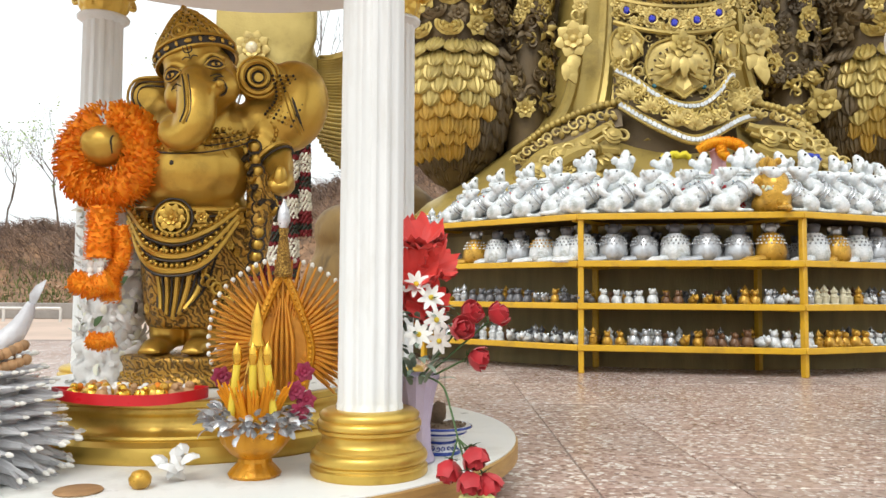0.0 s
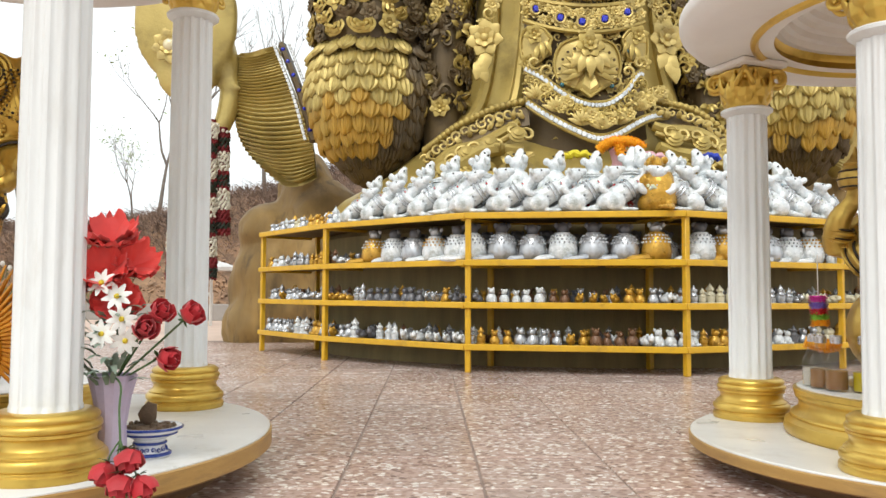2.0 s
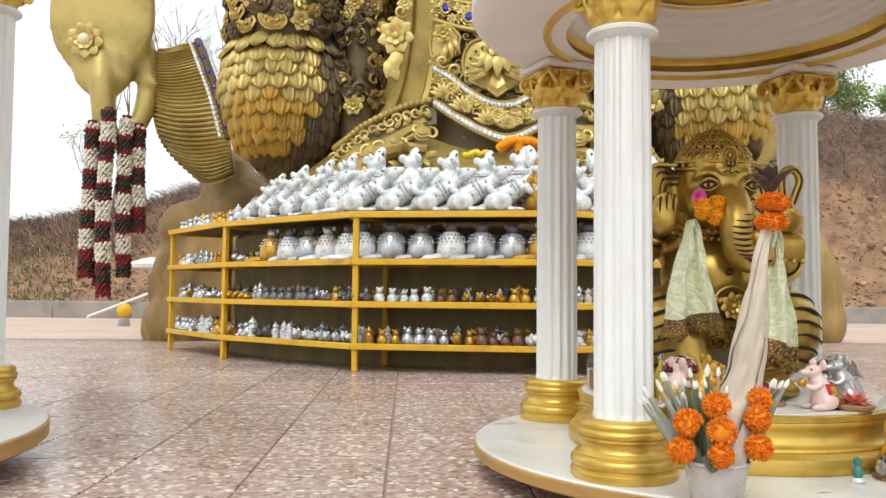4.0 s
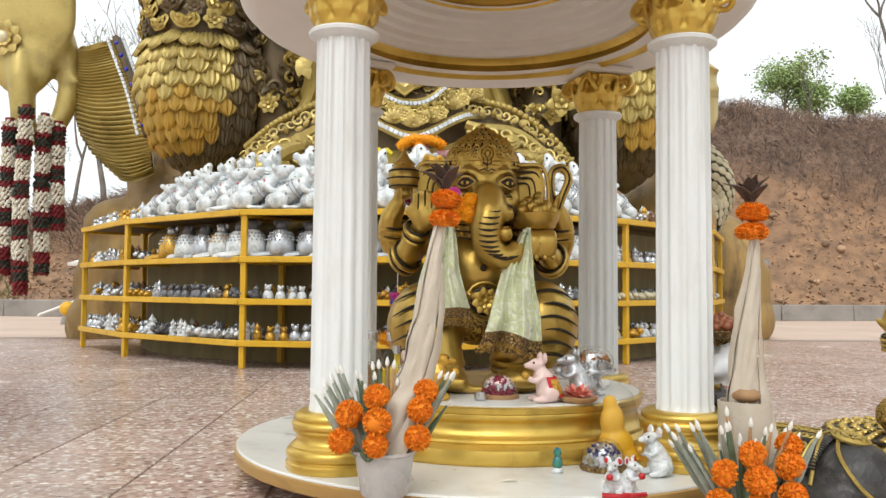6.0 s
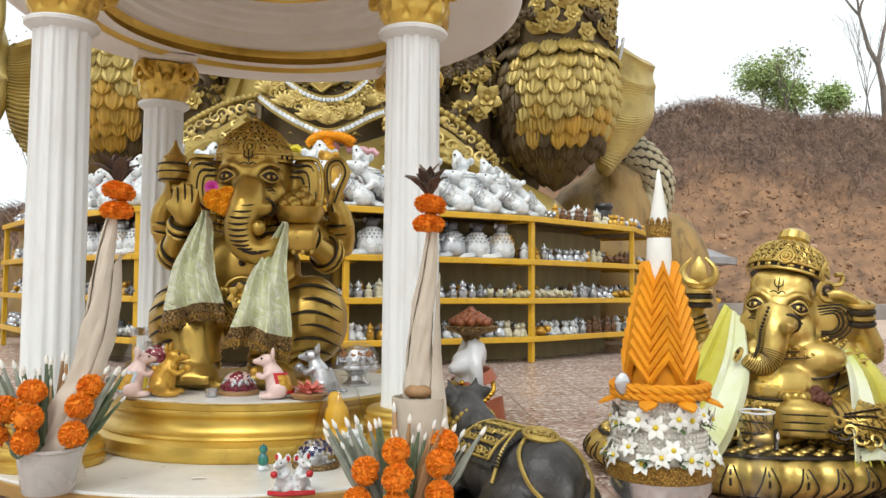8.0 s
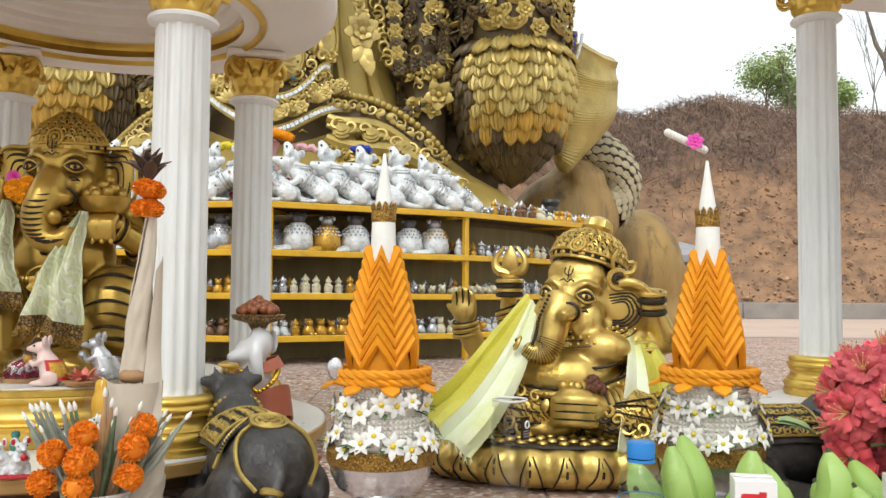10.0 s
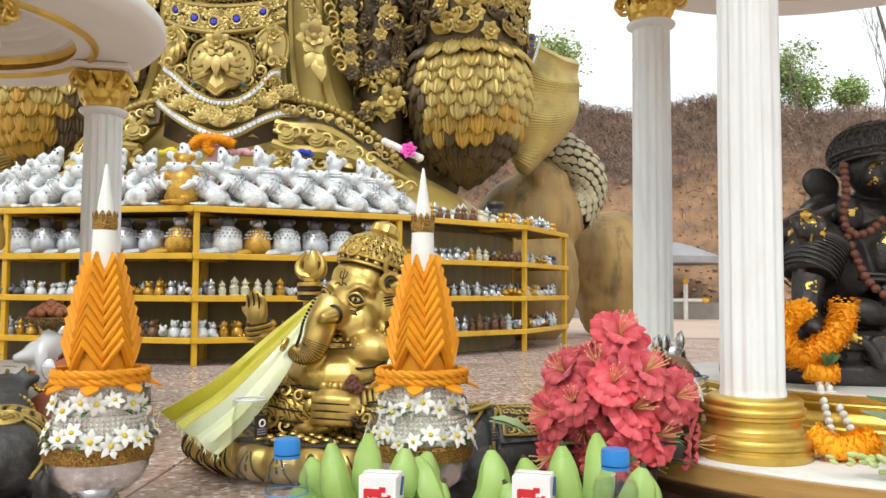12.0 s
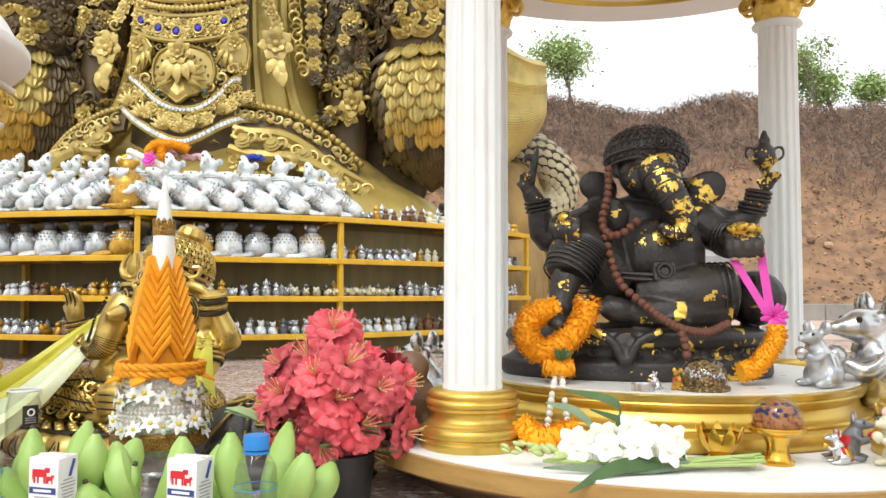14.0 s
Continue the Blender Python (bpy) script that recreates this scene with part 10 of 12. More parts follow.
bull(1.945, 1.215, 0.0, 118, 0.92, "lying black stone bull with a gold-picked saddle cloth")
bull(2.795, 1.300, 0.0, 8, 0.92, "lying black stone bull with a gold-picked harness")


# ---- large white rat carrying a tray ----
def tray_bearer():
    b = Geo()
    b.ell((0, 0, 0.085), (0.055, 0.058, 0.062))
    b.tube(curve([(0, 0, 0.09), (-0.006, -0.004, 0.15), (-0.008, -0.012, 0.195)], 8), [0.056, 0.052, 0.046, 0.041, 0.036, 0.032, 0.029, 0.026], 14)
    b.ell((-0.014, -0.016, 0.218), (0.030, 0.027, 0.026))
    b.tube([(-0.03, -0.026, 0.214), (-0.056, -0.04, 0.208)], [0.017, 0.008], 10)
    for s in (-1, 1):
        b.ell((0.022 + 0.006 * s, 0.006 + s * 0.022, 0.232), (0.008, 0.022, 0.025), (0, 0, 20 * s))
        b.ell((-0.025, s * 0.042, 0.040), (0.045, 0.024, 0.030))
        b.tube(curve([(0.0, s * 0.040, 0.165), (-0.006, s * 0.045, 0.215), (0.0, s * 0.012, 0.258)], 7), 0.012, 9)
    t = thing("tray_bearing_rat", "white rat statue in a terracotta sash carrying a tray of sweets", "statue", at=pose(1.905, 1.44, 0.0, 0, 0, 15))
    part("body", fuse(b, 0.0055, 4), PORCELAIN, t)
    sash = Geo()
    sash.sheet([[(0.060 * math.cos(a) * (1 - 0.12 * s), 0.062 * math.sin(a) * (1 - 0.12 * s), 0.085 + 0.05 * s + 0.045 * math.cos(a + 0.8)) for a in np.linspace(0, 2 * math.pi, 30)] for s in np.linspace(-0.5, 0.6, 5)], 0.003)
    sash.sheet([[(0.046 * math.cos(a) * (1 - 0.25 * s), 0.046 * math.sin(a) * (1 - 0.25 * s), 0.178 + 0.018 * s + 0.012 * math.cos(a)) for a in np.linspace(0, 2 * math.pi, 26)] for s in np.linspace(0, 1, 3)], 0.003)
    sash.tube(curve([(0.02, -0.055, 0.09), (0.075, -0.07, 0.06), (0.09, -0.085, 0.03), (0.105, -0.09, 0.04)], 12), [0.012, 0.016, 0.02, 0.022, 0.022, 0.022, 0.021, 0.02, 0.018, 0.014, 0.01, 0.004], 8, flat=0.5)
    part("sash", sash, TERRACOTTA_SASH, t, "terracotta red sash")
    part("necklace", Geo().beads([(-0.03, -0.035, 0.185), (-0.005, -0.052, 0.150), (0.025, -0.045, 0.168), (0.035, -0.02, 0.185)], 0.005, 16), SHINY_GOLD, t, "gold necklace")
    part("foot", Geo().lathe([(0.075, 0), (0.08, 0.008), (0.072, 0.022), (0.06, 0.026), (0, 0.026)], 28), CARVED_BLACK, t, "black base")
    part("tray", Geo().lathe([(0.012, 0.255), (0.02, 0.268), (0.046, 0.276), (0.050, 0.284), (0.046, 0.285), (0, 0.282)], 26), LACE_BROWN, t, "brown tray")
    sweet = Geo().ell((0, 0, 0), 0.0085, seg=10, rings=7).mesh("sweet", [material("caramel_sweets", (0.30, 0.09, 0.03), (0.20, 0.06, 0.02), 0.3, 0, 30, 0.1)])
    for k in range(34):
        a, r = k * 2.4, 0.036 * math.sqrt(k / 34)
        part("sweet", sweet, None, t, at=pose(r * math.cos(a), r * math.sin(a), 0.312 - 0.62 * r))


tray_bearer()


# ---- tall orange offering cones ----
STAR = Geo()
for k in range(6):
    a = k * math.pi / 3
    STAR.petal((0, 0, 0), (math.cos(a), math.sin(a), 0.25), (0, 0, 1), 0.0165, 0.0095, 0.25, 0.5)
STAR.ell((0, 0, 0.003), (0.0035, 0.0035, 0.0028), seg=7, rings=5, mat=1)
STAR_MESH = STAR.mesh("star_flower", [STAR_WHITE, YELLOW_DOT])


def offering_cone(x, y, yaw, seed, label):
    rng = random.Random(seed)
    t = thing("offering_cone", label, "offering", "orange offering cones by the lotus statue", at=pose(x, y, 0, 0, 0, yaw))
    part("bowl_foot", Geo().lathe([(0.046, 0), (0.050, 0.003), (0.048, 0.009), (0.034, 0.014), (0.028, 0.022), (0.031, 0.028), (0.027, 0.033), (0.030, 0.038)], 32), SILVER_METAL, t, "embossed silver foot")
    part("bowl", Geo().lathe([(0.028, 0.036), (0.044, 0.042), (0.062, 0.056), (0.071, 0.074), (0.073, 0.090), (0.0, 0.092)], 36), SILVER_METAL, t, "embossed silver bowl")
    part("lace_rim", Geo().lathe([(0.071, 0.088), (0.076, 0.089), (0.0785, 0.094), (0.077, 0.104), (0.079, 0.109), (0.076, 0.113), (0.0, 0.113)], 40, flutes=24, depth=0.01), GOLD_LACE, t, "gold lace trim")
    for nm, r0, r1, z0, z1 in (("lower_tier", 0.066, 0.062, 0.113, 0.156), ("upper_tier", 0.056, 0.052, 0.156, 0.204)):
        part(nm, Geo().lathe([(r0, z0), (r0 * 1.01, z0 + 0.004), (r1, z1 - 0.004), (r1, z1), (0, z1)], 36), PEARL, t, "tier of pearl strings")
        for z in np.linspace(z0 + 0.012, z1 - 0.004, 5):
            r = r0 + (r1 - r0) * (z - z0) / (z1 - z0)
            g = Geo()
            for i in range(54):
                a = 2 * math.pi * i / 54
                g.ell((r * 1.015 * math.cos(a), r * 1.015 * math.sin(a), z), 0.0031, seg=6, rings=4)
            part("pearl_string", g, PEARL, t)
    for z, r, n in ((0.124, 0.076, 21), (0.168, 0.067, 18)):
        for i in range(n):
            a = 2 * math.pi * (i + rng.uniform(-0.2, 0.2)) / n
            o = Vector((math.cos(a), math.sin(a), rng.uniform(-0.15, 0.5)))
            part("star_flower", STAR_MESH, None, t, at=aim((r * math.cos(a) * rng.uniform(0.92, 1.06), r * math.sin(a) * rng.uniform(0.92, 1.06), z + rng.uniform(-0.010, 0.012)), o + Vector((0, 0, rng.uniform(-0.3, 0.3))), rng.uniform(0, 60)) @ Matrix.Scale(rng.uniform(0.9, 1.2), 4))
        for i in range(26):
            a = rng.uniform(0, 6.3)
            part("green_leaf", Geo().petal((r * 0.9 * math.cos(a), r * 0.9 * math.sin(a), z - 0.004), (math.cos(a), math.sin(a), rng.uniform(-0.4, 0.4)), (0, 0, 1), 0.02, 0.008, 0.2), STEM_GREEN, t)
    zs, rs = [0.205, 0.235, 0.27, 0.304, 0.33, 0.354, 0.375, 0.42], [0.041, 0.0415, 0.0375, 0.031, 0.0255, 0.019, 0.013, 0.006]
    part("cone_core", Geo().lathe(list(zip(rs, zs)), 24), SATIN_ORANGE, t, "orange satin core")
    # stacked chevrons: each a strip of satin folded to a point
    cols, rows = 6, 9
    for k in range(rows):
        z0 = 0.214 + 0.0168 * k
        for i in range(cols):
            a0 = 2 * math.pi * (i + 0.25) / cols
            hgt = 0.040 - 0.0012 * k
            verts = []
            for u in (-1.0, -0.5, 0.0, 0.5, 1.0):
                a = a0 + u * math.pi / cols * 1.04
                rise = hgt * (1 - abs(u))
                for dz, lift in ((-0.003, 0.0), (0.003, 0.0085), (0.010, 0.0112), (0.0165, 0.0070), (0.0160, -0.003)):
                    z = z0 + rise + dz
                    r = float(np.interp(z, zs, rs)) * (1 - 0.05 * abs(u)) + lift + 0.0075 * (1 - abs(u)) * (rise / hgt) + 0.001
                    verts.append((r * math.cos(a), r * math.sin(a), z))
            faces = [(j * 5 + q, j * 5 + q + 1, j * 5 + q + 6, j * 5 + q + 5) for j in range(4) for q in range(4)]
            g = Geo().add(verts, [f[::-1] for f in faces])
            part("folded_leaf", g, SATIN_ORANGE, t)
    for k, (rr, z) in enumerate(((0.064, 0.206), (0.065, 0.216))):
        g = Geo()
        for s in range(3):
            pts = [((rr + 0.0035 * math.sin(9 * a + s * 2.1)) * math.cos(a), (rr + 0.0035 * math.sin(9 * a + s * 2.1)) * math.sin(a), z + 0.0035 * math.cos(9 * a + s * 2.1)) for a in np.linspace(0, 2 * math.pi, 90, endpoint=False)]
            g.tube(pts, 0.0042, 6, closed=True)
        part("braid", g, SATIN_ORANGE, t, "plaited orange satin")
    for a in (0.3, 1.6, 2.9, 4.0, 4.75, 5.6):
        part("ribbon_point", Geo().petal((0.060 * math.cos(a), 0.060 * math.sin(a), 0.203), (math.cos(a), math.sin(a), -0.35), (0, 0, 1), 0.030, 0.026, 0.2, 0.3, 0.003), SATIN_ORANGE, t)
    part("spire", Geo().lathe([(0.019, 0.340), (0.0185, 0.385), (0.0165, 0.44), (0.013, 0.455), (0.006, 0.50), (0.002, 0.528), (0, 0.53)], 24), STAR_WHITE, t, "white cloth spire")
    g = Geo().lathe([(0.0168, 0.428), (0.0180, 0.432), (0.0180, 0.444), (0.0165, 0.447)], 24)
    for i in range(12):
        a = 2 * math.pi * i / 12
        g.petal((0.0168 * math.cos(a), 0.0168 * math.sin(a), 0.443), (0.1 * math.cos(a), 0.1 * math.sin(a), 1), (math.cos(a), math.sin(a), 0), 0.015, 0.009, 0.2, 0.4)
    part("crown_band", g, GOLD_LACE, t, "gold lace band")
    return t


offering_cone(2.148, 1.108, 10, 5, "orange folded satin cone with white spire on a silver flower bowl")
offering_cone(2.630, 1.135, -8, 6, "orange folded satin cone with white spire on a silver flower bowl")
jas = thing("jasmine_strand", "white jasmine strand with a magenta rose on the cone's tip", "garland")
g = Geo()
for k in range(12):
    s = k / 11
    g.ell((2.625 - 0.055 * s, 1.132, 0.545 + 0.025 * s), 0.0062, seg=7, rings=5)
part("jasmine", g, BUD_WHITE, jas)
g = Geo()
rosette(g, (2.608, 1.124, 0.555), (-0.2, -1, 0.2), 0.014, 6, 3)
part("rose", g, MAGENTA, jas, "magenta rose")

cr = Geo().ell((0, 0, 0), (0.012, 0.006, 0.016), seg=10, rings=7)
solid("crystal_pendant", cr, SILVER_METAL, "round crystal pendant on the satin braid", "ornament", at=pose(2.085, 1.075, 0.222))


# ---- a heap of brown beads in the statue's hand ----
heap = thing("bead_bracelet", "heap of brown seed beads in the lotus statue's hand", "beads")
rng = random.Random(14)
lap = pose(2.508, 1.488, 0.004, 0, 0, -26)
SEED_BEAD = Geo().ell((0, 0, 0), 0.0068, seg=9, rings=6).mesh("seed_bead", [RUDRAKSHA])
for k in range(30):
    a, r = k * 2.4, 0.022 * math.sqrt(k / 30)
    part("bead", SEED_BEAD, None, heap, at=lap @ pose(0.062 + r * math.cos(a), -0.146 + 0.5 * r * math.sin(a), 0.158 + 0.024 * (1 - r / 0.022) + rng.uniform(-0.003, 0.003)))


# ---- cloths over the lotus statue ----
def drape(pts_a, pts_b, mats, label, waves=3, amp=0.008):
    a, b = curve(pts_a, 26), curve(pts_b, 26)
    rows = []
    for s in np.linspace(0, 1, 13):
        line = a * (1 - s) + b * s
        k = np.linspace(0, 1, 26)
        line = line + np.stack([0 * k, -amp * np.sin(s * math.pi * waves + k * 2) * (0.4 + k), amp * 0.6 * np.cos(s * math.pi * waves + 1) * k], -1)
        rows.append(line)
    t = thing("silk_drape", label, "cloth", "silk cloths on the lotus statue")
    part("upper_fold", Geo().sheet(rows[:6], 0.0015), mats[0], t)
    part("lower_fold", Geo().sheet(rows[5:], 0.0015), mats[1], t)
    fr = Geo()
    rng = random.Random(3)
    for r in rows:
        p = r[-1]
        for k in range(3):
            fr.tube([tuple(p), (p[0] + rng.uniform(-0.004, 0.004), p[1] - 0.004, p[2] - rng.uniform(0.006, 0.012))], [0.0012, 0.0006], 4)
    part("fringe", fr, mats[1], t)


drape([(2.408, 1.500, 0.326), (2.335, 1.42, 0.256), (2.255, 1.34, 0.178), (2.180, 1.285, 0.128)], [(2.422, 1.445, 0.300), (2.385, 1.34, 0.200), (2.335, 1.28, 0.120), (2.285, 1.24, 0.066)], (SILK_YELLOW, SILK_WHITE), "yellow-green and white silk cloth slung from the statue's shoulder", 5, 0.011)
drape([(2.585, 1.420, 0.268), (2.560, 1.34, 0.205), (2.540, 1.30, 0.135), (2.522, 1.265, 0.072)], [(2.612, 1.425, 0.264), (2.640, 1.35, 0.20), (2.660, 1.31, 0.12), (2.668, 1.28, 0.066)], (SILK_WHITE, SILK_YELLOW), "white and yellow-green silk cloth hanging beside the statue", 5, 0.009)


# ---- jar, bottles, cartons, bananas ----
def glass_jar(x, y):
    t = thing("glass_jar", "empty tall glass jar with a black label", "jar", at=pose(x, y, 0.006, 0, 0, 20))
    j = part("glass", Geo().lathe([(0.026, 0), (0.029, 0.004), (0.030, 0.03), (0.0295, 0.125), (0.026, 0.136), (0.0255, 0.142), (0.0285, 0.144), (0.0285, 0.152), (0.027, 0.156), (0.0245, 0.154), (0.024, 0.142), (0.0275, 0.124), (0.0275, 0.006), (0, 0.006)], 36, caps=False), GLASS, t, "clear glass")
    j.visible_shadow = False
    part("rim", Geo().ring((0, 0, 0.154), (0, 0, 1), 0.0265, 0.0018, 36, 6), PORCELAIN, t)
    rows = [[(0.0304 * math.cos(a), 0.0304 * math.sin(a), z) for a in np.linspace(-1.45, -0.55, 10)] for z in (0.095, 0.130)]
    part("label", Geo().sheet(rows, 0.0004), INK, t, "black printed label")
    a = -1.0
    part("logo", Geo().ring((0.0308 * math.cos(a), 0.0308 * math.sin(a), 0.118), (math.cos(a), math.sin(a), 0), 0.0055, 0.0016, 14, 5), CARTON_WHITE, t, "white ring mark")
    for k in range(3):
        rows = [[(0.0309 * math.cos(q), 0.0309 * math.sin(q), 0.1075 - 0.004 * k + dz) for q in np.linspace(-1.3, -0.7, 8)] for dz in (0, 0.0016)]
        part("print_bar", Geo().sheet(rows, 0.0003), CARTON_GREY, t)


glass_jar(2.345, 1.225)


def water_bottle(x, y):
    t = thing("water_bottle", "small clear water bottle with a blue cap", "bottle", "water bottles among the bananas", at=pose(x, y, 0.0))
    prof = [(0.026, 0), (0.0275, 0.004)]
    for k in range(6):
        z = 0.012 + 0.012 * k
        prof += [(0.0275, z), (0.0262, z + 0.004), (0.0275, z + 0.008)]
    prof += [(0.0278, 0.090), (0.0265, 0.098), (0.0272, 0.104), (0.0245, 0.114), (0.017, 0.126), (0.0135, 0.132), (0.013, 0.138)]
    o = part("body", Geo().lathe(prof, 36, caps=False), PET, t, "clear ribbed plastic")
    o.visible_shadow = False
    w = part("water", Geo().lathe([(0.0, 0.003)] + [(r - 0.0012, z) for r, z in prof[1:-3]] + [(0.0, 0.121)], 30), clear_glass("water", (0.95, 0.975, 0.97), 0.02, 1.2), t, "clear water")
    w.visible_shadow = False
    cap = Geo().lathe([(0.0165, 0.134), (0.0168, 0.136), (0.0165, 0.150), (0.0155, 0.1525), (0, 0.153)], 48, flutes=40, depth=0.03)
    cap.lathe([(0.0168, 0.129), (0.0168, 0.1325), (0.014, 0.1325), (0.014, 0.129)], 36)
    part("cap", cap, CAP_BLUE, t, "blue ribbed cap")
    for z in (0.050, 0.086):
        part("print_line", Geo().ring((0, 0, z), (0, 0, 1), 0.0281, 0.0007, 40, 4), CAP_BLUE, t, "blue printed line")


water_bottle(2.468, 0.918)
water_bottle(2.870, 0.866)


def milk_carton(x, y, yaw):
    """A small drink carton: white card, red animal mark, navy band, straw in its sleeve."""
    t = thing("milk_carton", "small white milk carton with a red mark and navy band", "carton", "milk cartons among the bananas", at=pose(x, y, 0.0, 0, 0, yaw))
    w, d, h = 0.046, 0.038, 0.118
    part("box", Geo().box((0, 0, h / 2), (w, d, h), bevel=0.0012), CARTON_WHITE, t)
    top = Geo().box((0, 0, h + 0.0012), (w * 0.96, 0.007, 0.0018), bevel=0.0006)
    part("seam", top, CARTON_WHITE, t)
    f = -d / 2 - 0.0004
    cow = Geo()

    def bar(x0, z0, x1, z1):
        cow.box(((x0 + x1) / 2, f, (z0 + z1) / 2), (abs(x1 - x0), 0.0005, abs(z1 - z0)), bevel=0.0002)

    bar(-0.015, 0.093, 0.006, 0.103)
    bar(0.003, 0.099, 0.011, 0.1055)
    for q in (-0.0145, -0.009, 0.001, 0.0045):
        bar(q, 0.085, q + 0.003, 0.094)
    bar(-0.0165, 0.089, -0.0150, 0.102)
    bar(0.007, 0.089, 0.0155, 0.0945)
    bar(0.013, 0.0925, 0.0175, 0.0965)
    for q in (0.0075, 0.0135):
        bar(q, 0.085, q + 0.0018, 0.090)
    part("animal_mark", cow, CARTON_RED, t, "red cow-shaped mark")
    part("band", Geo().box((0, f, 0.0755), (w * 0.9, 0.0005, 0.0085), bevel=0.0002), CARTON_BLUE, t, "navy blue band")
    part("band_print", Geo().box((0, f - 0.0003, 0.0755), (w * 0.6, 0.0005, 0.0035)), CARTON_WHITE, t)
    bars = Geo().box((0, f, 0.067), (w * 0.55, 0.0004, 0.0016))
    s = w / 2 + 0.0004
    rng = random.Random(1)
    for k in range(9):
        ln = rng.uniform(0.4, 0.75) * d
        bars.box((s, 0.0, 0.088 - 0.0045 * k), (0.0004, ln, 0.0014))
    bars.box((s, -0.009, 0.046), (0.0004, 0.009, 0.008))
    bars.box((s, 0.008, 0.047), (0.0004, 0.012, 0.010))
    part("print", bars, CARTON_GREY, t, "grey unreadable print")
    part("seal_mark", Geo().ring((-0.009, f, 0.050), (0, 1, 0), 0.005, 0.0009, 16, 4), CARTON_RED, t, "round red seal")
    part("straw", Geo().tube([(s + 0.001, 0.002, 0.092), (s + 0.001, 0.010, 0.113)], 0.0018, 7), CARTON_BLUE, t, "navy straw")
    return t


milk_carton(2.590, 0.885, -12)
milk_carton(2.775, 0.888, -16)


def banana_bunch(x, y, yaw, seed, n, tall):
    rng = random.Random(seed)
    t = thing("banana_bunch", "bunch of short green bananas standing fanned out", "bananas", "green bananas before the lotus statue", at=pose(x, y, 0.0, 0, 0, yaw))
    for k in range(n):
        u = -1 + 2 * k / (n - 1)
        row = k % 2
        base = Vector((u * 0.03, 0.015 * row, 0.02))
        ln = tall * (1 - 0.22 * u * u) * rng.uniform(0.92, 1.05)
        out = Vector((u * 1.15, -0.25 + 0.5 * row + rng.uniform(-0.12, 0.12), 1.0)).normalized()
        side = Vector((u, -0.5, 0)).normalized()
        mid = base + out * ln * 0.5 + side * 0.014
        tip = base + out * ln - side * 0.012
        line = curve([tuple(base), tuple(mid), tuple(tip)], 14)
        rad = np.interp(np.linspace(0, 1, 14), (0, 0.15, 0.35, 0.6, 0.8, 0.93, 1.0), (0.007, 0.014, 0.0215, 0.0225, 0.0185, 0.011, 0.0055)) * rng.uniform(0.88, 1.05)
        g = Geo().tube(line, rad, 14)
        # five blunt ridges along the fruit
        v = g.v[0].reshape(14, 14, 3)
        for i in range(14):
            f = 1 + 0.055 * np.cos(np.arange(14) * 2 * np.pi / 14 * 5 + k)
            v[i] = line[i] + (v[i] - line[i]) * f[:, None]
        g.v[0] = v.reshape(-1, 3)
        b = part("banana", g, BANANA_GREEN, t)
        e = (tip - mid).normalized()
        part("tip", Geo().tube([tuple(tip - e * 0.002), tuple(tip + e * 0.006)], [0.0045, 0.0028], 7), BANANA_TIP, b, "dark dry tip")
    part("stalk", Geo().ell((0, 0.01, 0.02), (0.032, 0.02, 0.018)), BANANA_GREEN, t)
    return t


banana_bunch(2.565, 0.975, 6, 1, 7, 0.132)
banana_bunch(2.685, 0.965, 30, 4, 4, 0.115)
banana_bunch(2.845, 0.955, 0, 2, 6, 0.132)


# ---- azalea bouquet ----
def azalea_flower(seed):
    """A ruffled double flower: two whorls of broad wavy petals and long stamens."""
    g = Geo()
    rng = random.Random(seed)
    for whorl, (n, ln, rise, wide) in enumerate(((5, 0.040, 0.35, 0.031), (4, 0.026, 0.95, 0.022))):
        for k in range(n):
            a = 2 * math.pi * (k + 0.4 * whorl + rng.uniform(-0.1, 0.1)) / n
            d = Vector((math.cos(a), math.sin(a), 0))
            s = Vector((-math.sin(a), math.cos(a), 0))
            ph, curl = rng.uniform(0, 6), rng.uniform(0.2, 0.7)
            rows = []
            for i in range(7):
                u = i / 6
                w = wide * (0.22 + 0.85 * math.sin(min(1.0, u * 0.95 + 0.05) * 2.0))
                row = []
                for v in np.linspace(-1, 1, 11):
                    ruf = (0.0035 * math.sin(v * 8 + ph) + 0.002 * math.sin(v * 17 + ph * 2)) * u * u
                    z = ln * (rise * u ** 0.6 - curl * u ** 3) - 0.006 * v * v * (1 - u) + ruf + 0.004 * abs(v) * u
                    row.append(tuple(d * (0.003 + ln * u * (1 - 0.14 * v * v * u) + ruf * 0.6) + s * (w * 0.8 * v) + Vector((0, 0, z))))
                rows.append(row)
            g.sheet(rows, 0.0)
    for k in range(7):
        a = k * 0.9
        g.tube(curve([(0, 0, 0.002), (0.005 * math.cos(a), 0.005 * math.sin(a), 0.020), (0.012 * math.cos(a) + 0.005, 0.012 * math.sin(a), 0.038)], 5), 0.0007, 4, mat=1)
        g.ell((0.012 * math.cos(a) + 0.005, 0.012 * math.sin(a), 0.039), 0.0015, seg=5, rings=4, mat=1)
    return g.mesh("azalea_flower", [AZALEA, STAMEN])


